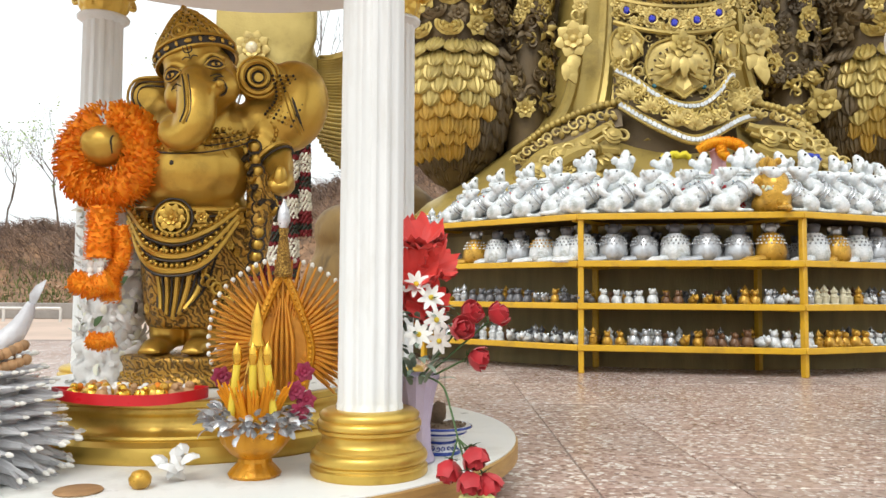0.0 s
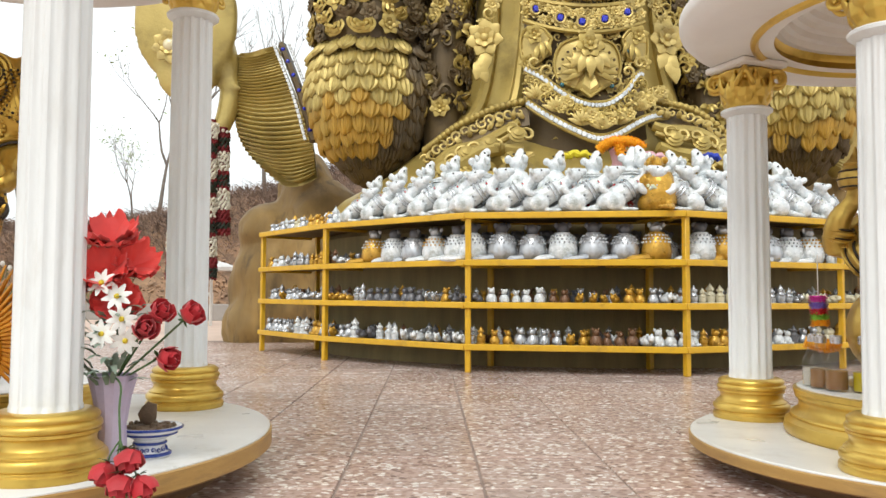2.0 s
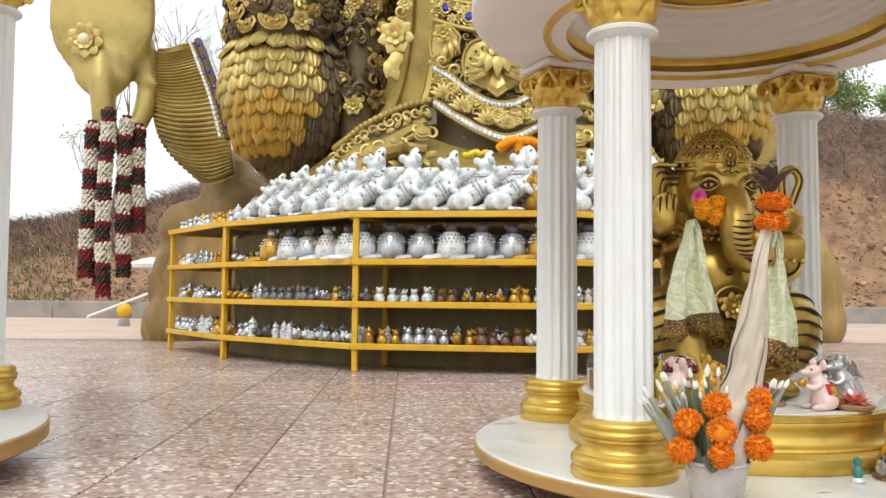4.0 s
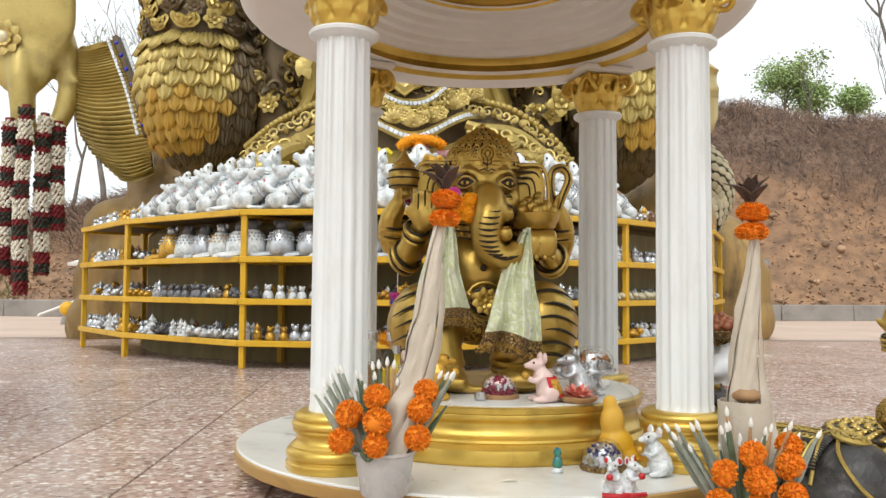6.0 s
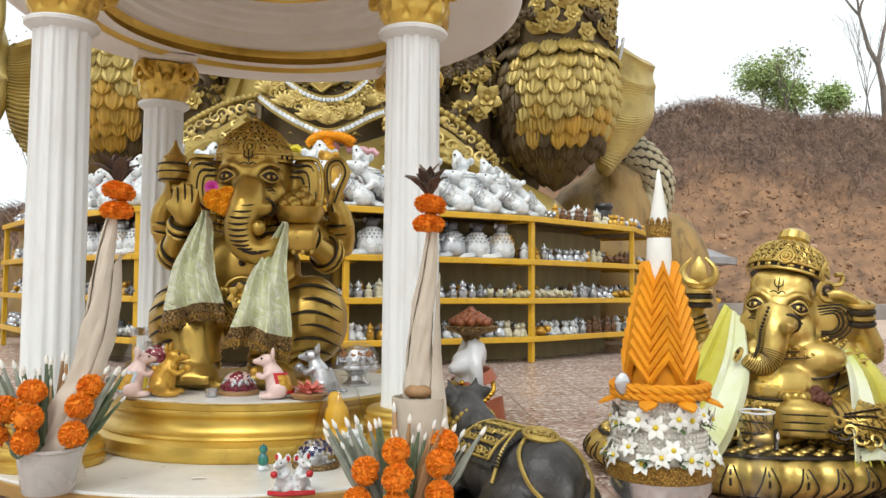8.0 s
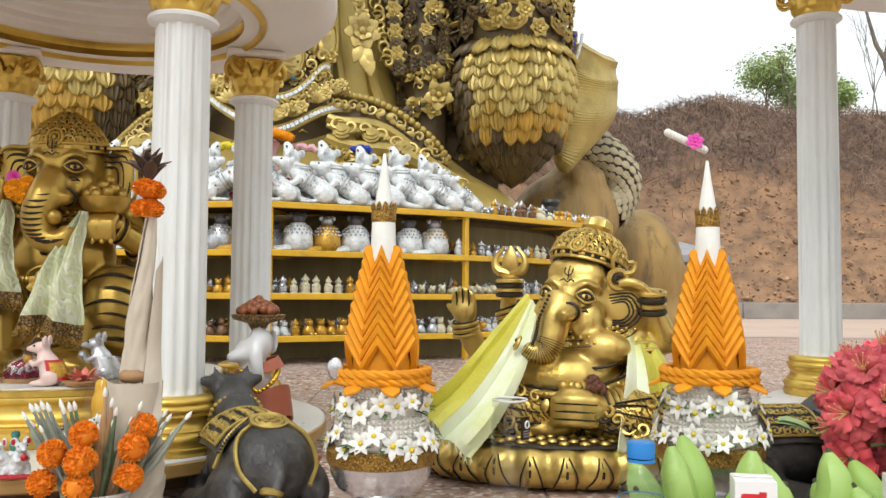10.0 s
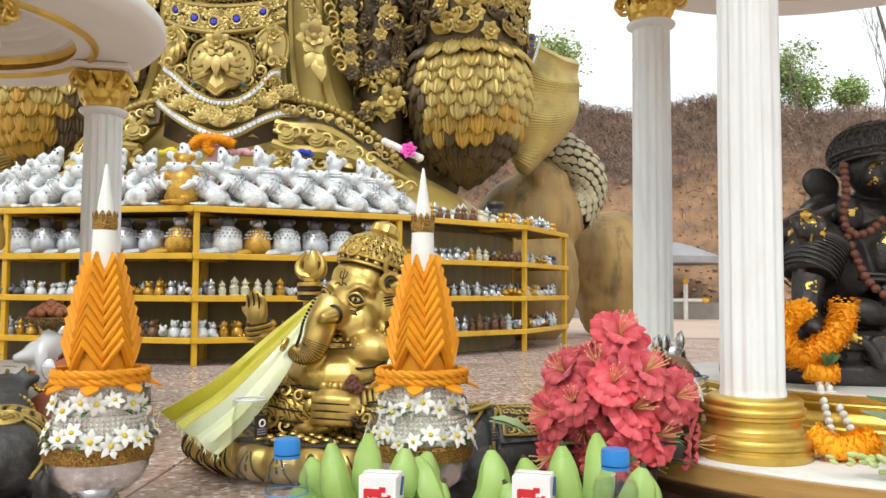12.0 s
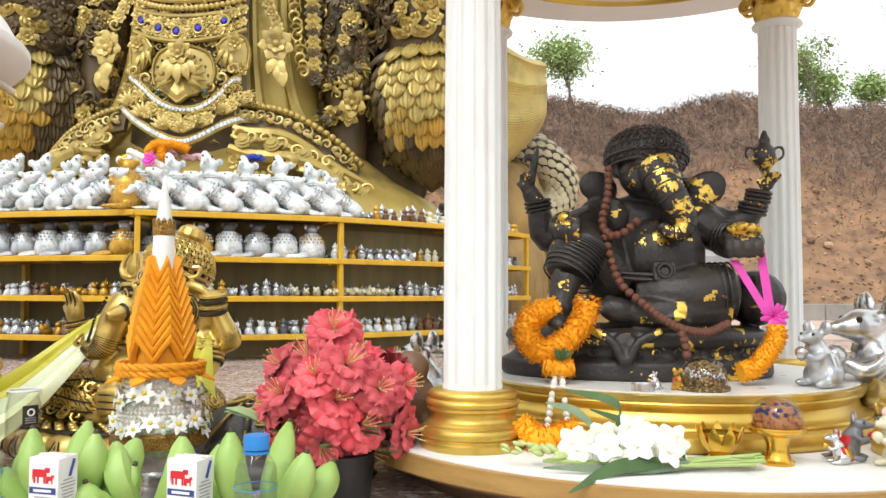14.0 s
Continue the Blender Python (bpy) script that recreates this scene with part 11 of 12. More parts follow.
AZ = [azalea_flower(q) for q in (1, 2, 3, 4)]
bq = thing("azalea_bouquet", "large bouquet of deep pink cloth azaleas in a dark pot", "bouquet", at=pose(2.925, 1.13, 0.0))
part("pot", Geo().lathe([(0.05, 0), (0.055, 0.01), (0.060, 0.06), (0.062, 0.08), (0.055, 0.08), (0, 0.075)], 24), BLACK_CLAY, bq, "dark pot")
part("core", Geo().ell((0, 0, 0.175), (0.07, 0.06, 0.08)), STEM_GREEN, bq, "dense green stems")
rng = random.Random(9)
for k in range(46):
    z = 1 - 2 * (k + 0.5) / 46
    a = k * 2.39996
    o = Vector((math.sqrt(1 - z * z) * math.cos(a), math.sqrt(1 - z * z) * math.sin(a), z))
    if o.y > 0.75:
        continue
    c = Vector((o.x * 0.088, o.y * 0.075, 0.172 + o.z * 0.088)) + o * rng.uniform(-0.030, 0.026) + Vector((rng.uniform(-0.012, 0.012), 0, rng.uniform(-0.012, 0.012)))
    way = o + Vector((rng.uniform(-0.5, 0.5), -0.35 + rng.uniform(-0.3, 0.3), 0.35 + rng.uniform(-0.3, 0.4)))
    part("azalea", AZ[k % 4], None, bq, at=aim(c, way, rng.uniform(0, 70)) @ Matrix.Scale(rng.uniform(0.82, 1.06), 4))
part("azalea", AZ[0], None, bq, at=aim(Vector((0.000, -0.03, 0.275)), (0.1, -0.8, 0.7), 20) @ Matrix.Scale(1.05, 4))
leafs = Geo()
for k in range(16):
    a, z = rng.uniform(0, 6.3), rng.uniform(0.08, 0.14)
    leafs.petal((0.07 * math.cos(a), 0.07 * math.sin(a), z), (math.cos(a), math.sin(a), 0.2), (0, 0, 1), 0.05, 0.02, 0.2)
part("leaves", leafs, STEM_GREEN, bq, "dark green leaves")
g = Geo()
for a in (2.4, 2.9, 3.3):
    g.petal((2.80, 1.16, 0.12), (math.cos(a), -0.2, 0.35), (0, -0.3, 1), 0.07, 0.03, 0.25)
solid("loose_leaves", g, material("pale_green_leaf", (0.36, 0.48, 0.24), (0.26, 0.38, 0.16), 0.6, 0, 12, 0.1), "pale green leaves sticking out behind the bouquet", "leaves")


# ---- round the black statue ----
def bead_chain():
    t = thing("prayer_beads", "strand of brown seed prayer beads over the black statue", "beads")
    me = Geo().ell((0, 0, 0), 0.0082, seg=10, rings=8).mesh("seed_bead", [RUDRAKSHA])
    for pts, n in (([(3.398, 1.374, 0.573), (3.394, 1.359, 0.522), (3.382, 1.344, 0.468), (3.394, 1.330, 0.404), (3.409, 1.305, 0.353), (3.445, 1.272, 0.316), (3.474, 1.266, 0.292), (3.503, 1.266, 0.276), (3.533, 1.270, 0.269), (3.558, 1.275, 0.269), (3.593, 1.294, 0.282)], 42),
                   ([(3.382, 1.340, 0.459), (3.395, 1.330, 0.443), (3.419, 1.326, 0.449), (3.442, 1.328, 0.469)], 7), ([(3.506, 1.262, 0.265), (3.511, 1.258, 0.250), (3.513, 1.256, 0.230)], 4)):
        for p in curve(pts, n):
            part("seed_bead", me, None, t, at=pose(*p, 30 * p[0], 50 * p[2], 0))


bead_chain()
JASMINE = Geo().ell((0, 0, 0), (0.006, 0.006, 0.0085), seg=9, rings=6).mesh("jasmine_bud", [BUD_WHITE])
gar = thing("orange_garland", "orange marigold garland with white jasmine drops round the statue's foot", "garland", at=pose(-0.042, 0, -0.012))
loop = [(3.335, 1.300, 0.318), (3.291, 1.286, 0.306), (3.279, 1.272, 0.272), (3.304, 1.262, 0.243), (3.345, 1.262, 0.262), (3.378, 1.268, 0.301), (3.387, 1.275, 0.338)]
part("loop", marigold_rope(Geo(), loop, 0.0265, 5, step=0.30), ORANGE_PETAL, gar, "orange petal loop")
part("knot", marigold_rope(Geo(), [(3.308, 1.250, 0.222), (3.333, 1.244, 0.216), (3.358, 1.250, 0.220)], 0.020, 6), ORANGE_PETAL, gar, "orange tassel knot")
part("drop", marigold_rope(Geo(), [(3.262, 1.13, 0.138), (3.285, 1.11, 0.122), (3.318, 1.11, 0.122), (3.352, 1.13, 0.130)], 0.024, 7), ORANGE_PETAL, gar, "orange petal drop")
g = Geo()
for x0, x1 in ((3.326, 3.306), (3.338, 3.340)):
    for k in range(9):
        s = k / 8
        part("jasmine_bud", JASMINE, None, gar, at=pose(x0 + (x1 - x0) * s, 1.240 - 0.085 * s, 0.202 - 0.070 * s, 10 * k, 0, 0))
g = Geo()
for k in range(3):
    g.petal((3.335, 1.236, 0.232), (0.3 * k - 0.2, -0.3, 0.4), (0, -1, 0.4), 0.03, 0.012, 0.2)
part("leaf", g, STEM_GREEN, gar)


def orchid_bundle():
    t = thing("orchid_bundle", "bundle of white orchids, green buds and long leaves on the slab", "flowers", at=pose(3.345, 0.990, 0.088))
    rng = random.Random(12)
    fl = Geo()
    for k in range(5):
        a = 2 * math.pi * k / 5
        fl.petal((0, 0, 0), (math.cos(a), math.sin(a), 0.3), (0, 0, 1), 0.020, 0.017, 0.2, 1.2)
    fl.ell((0, 0, 0.003), (0.004, 0.004, 0.005), seg=6, rings=4)
    me = fl.mesh("orchid", [WHITE_FLOWER])
    for k in range(26):
        u = rng.random()
        part("orchid", me, None, t, at=aim((-0.075 + 0.165 * u, rng.uniform(-0.026, 0.022), 0.022 + rng.uniform(0, 0.030)), (rng.uniform(-0.6, 0.6), -0.9, rng.uniform(0.1, 1)), rng.uniform(0, 70)) @ Matrix.Scale(rng.uniform(1.05, 1.4), 4))
    bud = Geo().ell((0, 0, 0.008), (0.0045, 0.0045, 0.010), seg=8, rings=6).mesh("bud", [material("green_bud", (0.45, 0.55, 0.18), (0.58, 0.64, 0.32), 0.5, 0, 20, 0.05)])
    for k in range(20):
        u = rng.random()
        part("bud", bud, None, t, at=aim((-0.065 - 0.095 * u, rng.uniform(-0.012, 0.025), 0.018 + 0.03 * u * rng.random()), (-1, rng.uniform(-0.8, 0.8), rng.uniform(-0.2, 0.9))) @ Matrix.Scale(1.15 - 0.6 * u, 4))
    for k in range(22):
        q = Geo().tube(curve([(-0.10 + 0.06 * rng.random(), rng.uniform(-0.01, 0.01), 0.012), (0.05, rng.uniform(-0.02, 0.02), 0.010), (0.205 + rng.uniform(-0.01, 0.01), rng.uniform(-0.015, 0.02) + 0.01, 0.010 + rng.uniform(0, 0.012))], 8), 0.0022, 5)
        part("stem", q, material("pale_stem", (0.30, 0.42, 0.12), (0.42, 0.50, 0.20), 0.5, 0, 20, 0.05) if k == 0 else bpy.data.materials["pale_stem"], t)
    for a, b, c, w in (((-0.01, 0.02, 0.02), (0.02, 0.07, 0.08), (-0.06, 0.10, 0.10), 0.016), ((0.0, 0.02, 0.02), (-0.04, 0.05, 0.07), (-0.09, 0.06, 0.085), 0.014), ((0.10, -0.01, 0.014), (0.0, -0.045, 0.014), (-0.07, -0.085, -0.012), 0.018),
                       ((0.12, -0.005, 0.012), (0.02, -0.035, 0.010), (-0.10, -0.03, 0.008), 0.014), ((0.10, 0.0, 0.02), (0.05, 0.05, 0.05), (-0.02, 0.10, 0.07), 0.015)):
        cc = curve([a, b, c], 12)
        rows = [cc + np.array([0, s * w * 0.3, s * w * 0.5]) * np.sin(np.linspace(0.5, 3.0, 12))[:, None] for s in (-1, 0, 1)]
        part("leaf_blade", Geo().sheet(rows, 0.0006), STEM_GREEN if w > 0.0145 else LEAF_CONE, t, "long green leaf blade")


orchid_bundle()
cup = thing("gold_lotus_cup", "small gold lotus-petal cup with a dark inside", "cup", at=pose(3.515, 1.068, 0.088))
g = Geo().lathe([(0.020, 0), (0.022, 0.003), (0.014, 0.010), (0.024, 0.020), (0.029, 0.034), (0.027, 0.042)], 24, caps=False)
for k in range(9):
    a = 2 * math.pi * k / 9
    g.petal((0.018 * math.cos(a), 0.018 * math.sin(a), 0.012), (0.5 * math.cos(a), 0.5 * math.sin(a), 1), (math.cos(a), math.sin(a), -0.1), 0.044, 0.020, 0.2, 0.4, 0.001)
part("petal_bowl", g, SHINY_GOLD, cup)
part("inside", Geo().lathe([(0.026, 0.033), (0.0, 0.032)], 20), INK, cup)
rat(3.735, 1.245, 0.178, 30, 1.12, [SILVER_GLAZE, SILVER_METAL, INK, SILVER_GLAZE], "silver rat figurine with a pearl coat on the marble", SILVER_METAL)
rat(3.90, 1.36, 0.088, 10, 2.5, [SILVER_METAL, SILVER_METAL, INK, SILVER_METAL], "large bright silver rat figurine looking up")
rat(3.712, 1.085, 0.088, 150, 0.72, [GREY_GLAZE, RED_PAINT, INK, PINK_GLAZE], "tiny grey mouse figurine with red cloth", RED_PAINT)
rat(3.757, 1.035, 0.088, 20, 0.85, [CREAM_GLAZE, CREAM_GLAZE, INK, PINK_GLAZE], "small cream mouse figurine")
rat(3.684, 1.055, 0.088, 0, 0.5, [SILVER_METAL, SHINY_GOLD, INK, RED_PAINT], "tiny silver mouse figurine in a red dress", RED_PAINT)
rat(3.060, 1.330, 0.088, 330, 1.75, [SILVER_METAL, SILVER_METAL, INK, SILVER_METAL], "embossed silver rat statue with red and green gems", SILVER_GLAZE)
rat(3.125, 1.44, 0.088, 345, 1.75, [SILVER_METAL, SILVER_METAL, INK, SILVER_METAL], "embossed silver rat statue with red and green gems", SILVER_GLAZE)
tin = thing("tealight", "small tea light in a tin cup", "candle", at=pose(3.420, 1.165, 0.178))
part("tin", Geo().lathe([(0.018, 0), (0.019, 0.001), (0.019, 0.012), (0.0175, 0.012), (0.017, 0.008), (0, 0.008)], 24), SILVER_METAL, tin)
part("wax", Geo().lathe([(0.0165, 0.0085), (0, 0.009)], 20), YELLOW_WAX, tin)
rat(3.445, 1.185, 0.178, 20, 0.3, [SILVER_METAL, SHINY_GOLD, INK, SHINY_GOLD], "thumb-sized silver and gold mouse")
rat(3.480, 1.18, 0.178, 60, 0.36, [GOLD_GLAZE, RED_PAINT, INK, GOLD_GLAZE], "thumb-sized gold mouse in red", RED_PAINT)
rib = thing("pink_ribbon", "magenta ribbon bow with a marigold garland", "ribbon")
part("bow", Geo().sheet([[(3.620 + 0.047 * s + w * 0.008, 1.336 - 0.040 * s, 0.398 - 0.100 * s) for w in (-1, 0, 1)] for s in np.linspace(0, 1, 8)], 0.001), MAGENTA, rib)
part("tail", Geo().sheet([[(3.671 + w * 0.008, 1.346 - 0.05 * s, 0.420 - 0.122 * s) for w in (-1, 0, 1)] for s in np.linspace(0, 1, 8)], 0.001), MAGENTA, rib)
g = Geo()
for k in range(12):
    a = k * 2.4
    g.petal((3.672, 1.290, 0.296), (math.cos(a), -0.5, math.sin(a)), (0, -1, 0), 0.026, 0.013, 0.4, 1.5)
part("knot", g, MAGENTA, rib, "curled magenta knot")
part("marigold_string", marigold_rope(Geo(), [(3.676, 1.282, 0.276), (3.668, 1.270, 0.252), (3.648, 1.262, 0.228), (3.624, 1.255, 0.206), (3.598, 1.250, 0.200)], 0.020, 8), ORANGE_PETAL, rib, "orange marigold string")
wood = Geo()
for c, r in (((0, 0, 0.06), (0.05, 0.04, 0.05)), ((0.0, -0.01, 0.12), (0.035, 0.03, 0.03)), ((-0.03, -0.02, 0.02), (0.02, 0.02, 0.03)), ((0.03, -0.02, 0.02), (0.02, 0.02, 0.03))):
    wood.ell(c, r)
solid("wooden_figure", fuse(wood, 0.006, 4), material("brown_carved_wood", (0.20, 0.11, 0.06), (0.12, 0.065, 0.035), 0.5, 0, 12, 0.4, 60), "small brown carved wooden animal figure", "figurine", at=pose(3.035, 1.22, 0.088))

# ---- round the standing statue ----
GZ = 0.1865
ga = thing("large_marigold_garland", "large orange marigold wreath with hanging tassels on the statue's fist", "garland", at=pose(0.040, 0, -0.058))
ring = [(-0.611 + 0.058 * math.sin(a), 1.365 + 0.01 * math.cos(a), 0.640 + 0.062 * math.cos(a)) for a in np.linspace(0, 6.1, 24)]
part("wreath", marigold_rope(Geo(), ring, 0.040, 11, step=0.20), WREATH_ORANGE, ga, "thick orange petal wreath")
part("tassel", marigold_rope(Geo(), [(-0.600, 1.315, 0.545), (-0.600, 1.31, 0.50), (-0.602, 1.31, 0.46)], 0.027, 12, step=0.32), WREATH_ORANGE, ga, "orange tassel")
part("tassel", marigold_rope(Geo(), [(-0.575, 1.32, 0.515), (-0.568, 1.32, 0.47), (-0.585, 1.32, 0.43), (-0.582, 1.315, 0.39)], 0.018, 13, step=0.35), WREATH_ORANGE, ga, "orange tassel")
part("tassel", marigold_rope(Geo(), [(-0.640, 1.305, 0.425), (-0.605, 1.30, 0.415), (-0.575, 1.30, 0.425)], 0.022, 14, step=0.35), WREATH_ORANGE, ga, "orange tassel")
part("tassel", marigold_rope(Geo(), [(-0.610, 1.305, 0.33), (-0.590, 1.30, 0.326), (-0.570, 1.305, 0.332)], 0.016, 15, step=0.4), WREATH_ORANGE, ga, "orange tassel")
g = Geo()
for dx in (-0.008, 0.008):
    for k in range(5):
        g.ell((-0.602 + dx, 1.298, 0.462 - 0.010 * k), (0.0055, 0.0055, 0.0075), seg=7, rings=5)
part("jasmine", g, BUD_WHITE, ga, "white jasmine beads")

bagg = Geo()
rng = random.Random(31)
for k in range(190):
    s = k / 189
    a = rng.uniform(0, 6.3)
    q = 0.048 * (1.35 - 0.65 * s) if s < 0.35 else 0.044
    bagg.ell((-0.60 + q * math.cos(a), 1.475 + q * 0.8 * math.sin(a), 0.105 + 0.43 * s), rng.uniform(0.011, 0.02), (rng.uniform(0, 90), rng.uniform(0, 90), 0), seg=7, rings=5)
bagg.tube([(-0.60, 1.475, 0.1), (-0.60, 1.475, 0.53)], [0.055, 0.038], 10)
fb = fuse(bagg, 0.0045, 0)
for k in range(420):
    z = 0.11 + 0.43 * rng.random()
    a = rng.uniform(3.0, 6.4)
    q = 0.068 if z < 0.2 else 0.058
    o = Vector((math.cos(a), math.sin(a), rng.uniform(-0.3, 0.3)))
    fb.petal((-0.60 + q * o.x, 1.475 + q * 0.82 * o.y, z), Vector((rng.uniform(-1, 1), rng.uniform(-0.6, 0), rng.uniform(-1, 1))), o, rng.uniform(0.012, 0.026), rng.uniform(0.008, 0.016), 0.3, 1.5, mat=1 if rng.random() < 0.3 else 0)
solid("bagged_garland", fb, [CLEAR_BAG, WHITE_FLOWER], "white jasmine garlands bundled in clear plastic bags", "garland")
g = Geo()
for p in ((-0.63, 1.43, 0.34), (-0.575, 1.425, 0.36), (-0.615, 1.42, 0.29), (-0.60, 1.415, 0.42)):
    g.petal(p, (0.6, -0.4, 0.5), (0, -1, 0.3), 0.03, 0.013, 0.2)
solid("garland_leaves", g, STEM_GREEN, "green leaves stuck on the bagged garlands", "leaves")
# ring of red ribbon round gold trinkets
tr = thing("ribbon_tray", "red ribbon laid round gold trinkets on the pedestal", "offering", at=pose(-0.475, 1.225, GZ))
rows = [[(0.115 * math.cos(a) * (1 + 0.06 * math.sin(3 * a)), 0.052 * math.sin(a), 0.0005 + z + 0.003 * math.sin(2 * a + 1)) for a in np.linspace(0, 2 * math.pi, 60)] for z in (0.0, 0.008, 0.016)]
part("ribbon", Geo().sheet(rows, 0.0015), RED_RIBBON, tr, "red satin ribbon")
for k in range(44):
    a, r = rng.uniform(0, 6.3), math.sqrt(rng.random())
    m, l = rng.choice(((SHINY_GOLD, "gold trinket"), (GOLD_GLAZE, "gold trinket"), (CLEAR_BAG, "white wrapped sweet"), (LEAF_TAN, "brown petal"), (DEEP_ORANGE, "orange petal")))
    q = Geo().ell((0, 0, 0), (rng.uniform(0.008, 0.016), rng.uniform(0.006, 0.012), rng.uniform(0.007, 0.014)), seg=9, rings=6)
    q.ell((rng.uniform(-0.008, 0.008), -0.004, 0.010), rng.uniform(0.004, 0.008), seg=7, rings=5)
    part("trinket", q, m, tr, l, at=pose(0.092 * r * math.cos(a), 0.036 * r * math.sin(a), 0.010, rng.uniform(-20, 20), 0, rng.uniform(0, 180)))


GILT_ORANGE = material("orange_gold_lacquer", (0.70, 0.33, 0.02), (0.52, 0.22, 0.012), 0.3, 0.45, 30, 0.3, 120, dirt=(0.25, 0.10, 0.01), dirt_scale=40, dirt_amount=0.6)

GILT_LEAF = material("gilded_orange_leaf", (0.64, 0.29, 0.03), (0.46, 0.175, 0.018), 0.4, 0.35, 40, 0.3, 150, random_tint=0.2)


CRIMSON = material("crimson_flower", (0.30, 0.015, 0.06), (0.2, 0.01, 0.04), 0.6, 0, 30, 0.1)


def fan_offering(x, y, z):
    """A gold bowl with tinsel flowers, candles and a fan of gilded spikes tipped with pearls."""
    t = thing("fan_offering", "orange-gold fan offering with yellow candles in a gold footed bowl", "offering", at=pose(x, y, z, 0, 0, 4))
    part("bowl", Geo().lathe([(0.036, 0), (0.038, 0.004), (0.032, 0.012), (0.024, 0.020), (0.024, 0.026), (0.036, 0.034), (0.048, 0.048), (0.052, 0.064), (0.050, 0.070), (0, 0.070)], 48, flutes=20, depth=0.06), GILT_ORANGE, t, "footed fluted gold bowl")
    rng = random.Random(17)
    g = Geo()
    for k in range(190):
        a = rng.uniform(0, 6.3)
        r = 0.056 + rng.uniform(-0.010, 0.014)
        g.petal((r * math.cos(a), r * math.sin(a), 0.078 + rng.uniform(-0.010, 0.016)), (math.cos(a), math.sin(a), rng.uniform(-0.8, 1)), (rng.uniform(-1, 1), rng.uniform(-1, 1), 1), 0.019, 0.012, 0.3, 1.2)
    part("tinsel_ruff", g, TINSEL, t, "silver tinsel flowers")
    back = Vector((0.028, 0.075, 0.185))
    spikes = Geo()
    pearl_me = Geo().ell((0, 0, 0), (0.0036, 0.0036, 0.0044), seg=8, rings=6).mesh("pearl", [BUD_WHITE])
    for k in range(41):
        a = math.radians(-42 + 264 * k / 40)
        d = Vector((math.cos(a), 0.06 * math.cos(k), math.sin(a)))
        r1 = 0.108 * (1 + 0.14 * max(0, math.sin(a)))
        part("pearl", pearl_me, None, t, at=Matrix.Translation(back + d * (r1 + 0.004)))
    for row, (r0, r2, n, dy) in enumerate(((0.040, 0.112, 47, 0.0), (0.036, 0.098, 46, -0.008))):
        for k in range(n):
            a = math.radians(-44 + 268 * (k + 0.5 * row) / (n - 1))
            d = Vector((math.cos(a), 0, math.sin(a)))
            grow = 1 + 0.14 * max(0, math.sin(a))
            b0, b1 = back + d * (r0 * grow) + Vector((0, dy, 0)), back + d * (r2 * grow) + Vector((0, dy - 0.008, 0))
            part("gilded_spike", Geo().tube([tuple(b0), tuple((b0 + b1) / 2), tuple(b1)], [0.0024, 0.0036, 0.0012], 6), GILT_LEAF, t)
    arch = curve([(back.x - 0.034, back.y - 0.014, 0.115), (back.x - 0.044, back.y - 0.014, 0.175), (back.x - 0.026, back.y - 0.014, 0.235), (back.x, back.y - 0.014, 0.285), (back.x + 0.026, back.y - 0.014, 0.235), (back.x + 0.044, back.y - 0.014, 0.175), (back.x + 0.034, back.y - 0.014, 0.115)], 40)
    part("arch", Geo().tube(arch, 0.0065, 8).beads(arch + np.array([0, -0.006, 0]), 0.0028, 46, 0), GILT_ORANGE, t, "pointed gilded arch")
    part("arch_field", Geo().sheet([arch[:20] + np.array([0, 0.004, 0]), arch[:19:-1] + np.array([0, 0.004, 0])], 0.002), GILT_LEAF, t, "folded orange leaf inside the arch")
    for u in (-0.018, -0.009, 0.0, 0.009, 0.018):
        part("leaf_ridge", Geo().tube([(back.x + u, back.y - 0.014, 0.110), (back.x + u * 0.9, back.y - 0.017, 0.19), (back.x + u * 0.35, back.y - 0.014, 0.262 - abs(u))], [0.0022, 0.0034, 0.0014], 6), GILT_LEAF, t)
    spikes.ell(tuple(back + Vector((0, 0.006, 0))), (0.060, 0.004, 0.075), seg=24, rings=10)
    part("fan_back", spikes, GILT_LEAF, t, "gilded orange backing of the fan")
    tower = Geo().lathe([(0.022, 0.075), (0.020, 0.12), (0.013, 0.16), (0.010, 0.18), (0.013, 0.185), (0.008, 0.20), (0.009, 0.215), (0.005, 0.235), (0.0, 0.25)], 20, flutes=8, depth=0.1)
    part("tower", tower, SHINY_GOLD, t, "gold tower")
    top = Geo().lathe([(0.012, 0.285), (0.015, 0.29), (0.012, 0.30), (0.009, 0.33), (0.006, 0.35), (0.008, 0.355), (0.006, 0.37), (0.0035, 0.385), (0.004, 0.395), (0.0, 0.405)], 18, at=(0.028, 0.06, 0))
    part("finial", top, GOLD_LACE, t, "beaded gold finial")
    part("silver_bud", Geo().lathe([(0.006, 0.36), (0.010, 0.372), (0.008, 0.388), (0.0, 0.405)], 14, at=(0.028, 0.058, 0.0)), TINSEL, t, "silver bud")
    for dx, lean in ((-0.030, -0.008), (0.0, 0.0), (0.030, 0.010)):
        part("candle", Geo().tube([(dx, -0.030, 0.085), (dx - lean, -0.032, 0.160)], [0.0058, 0.0052], 10), YELLOW_WAX, t, "yellow wax candle")
        part("bud", Geo().lathe([(0.004, 0.160), (0.0075, 0.170), (0.006, 0.182), (0.0, 0.192)], 12, at=(dx - lean, -0.032, 0)), SHINY_GOLD, t, "gold bud")
    g = Geo()
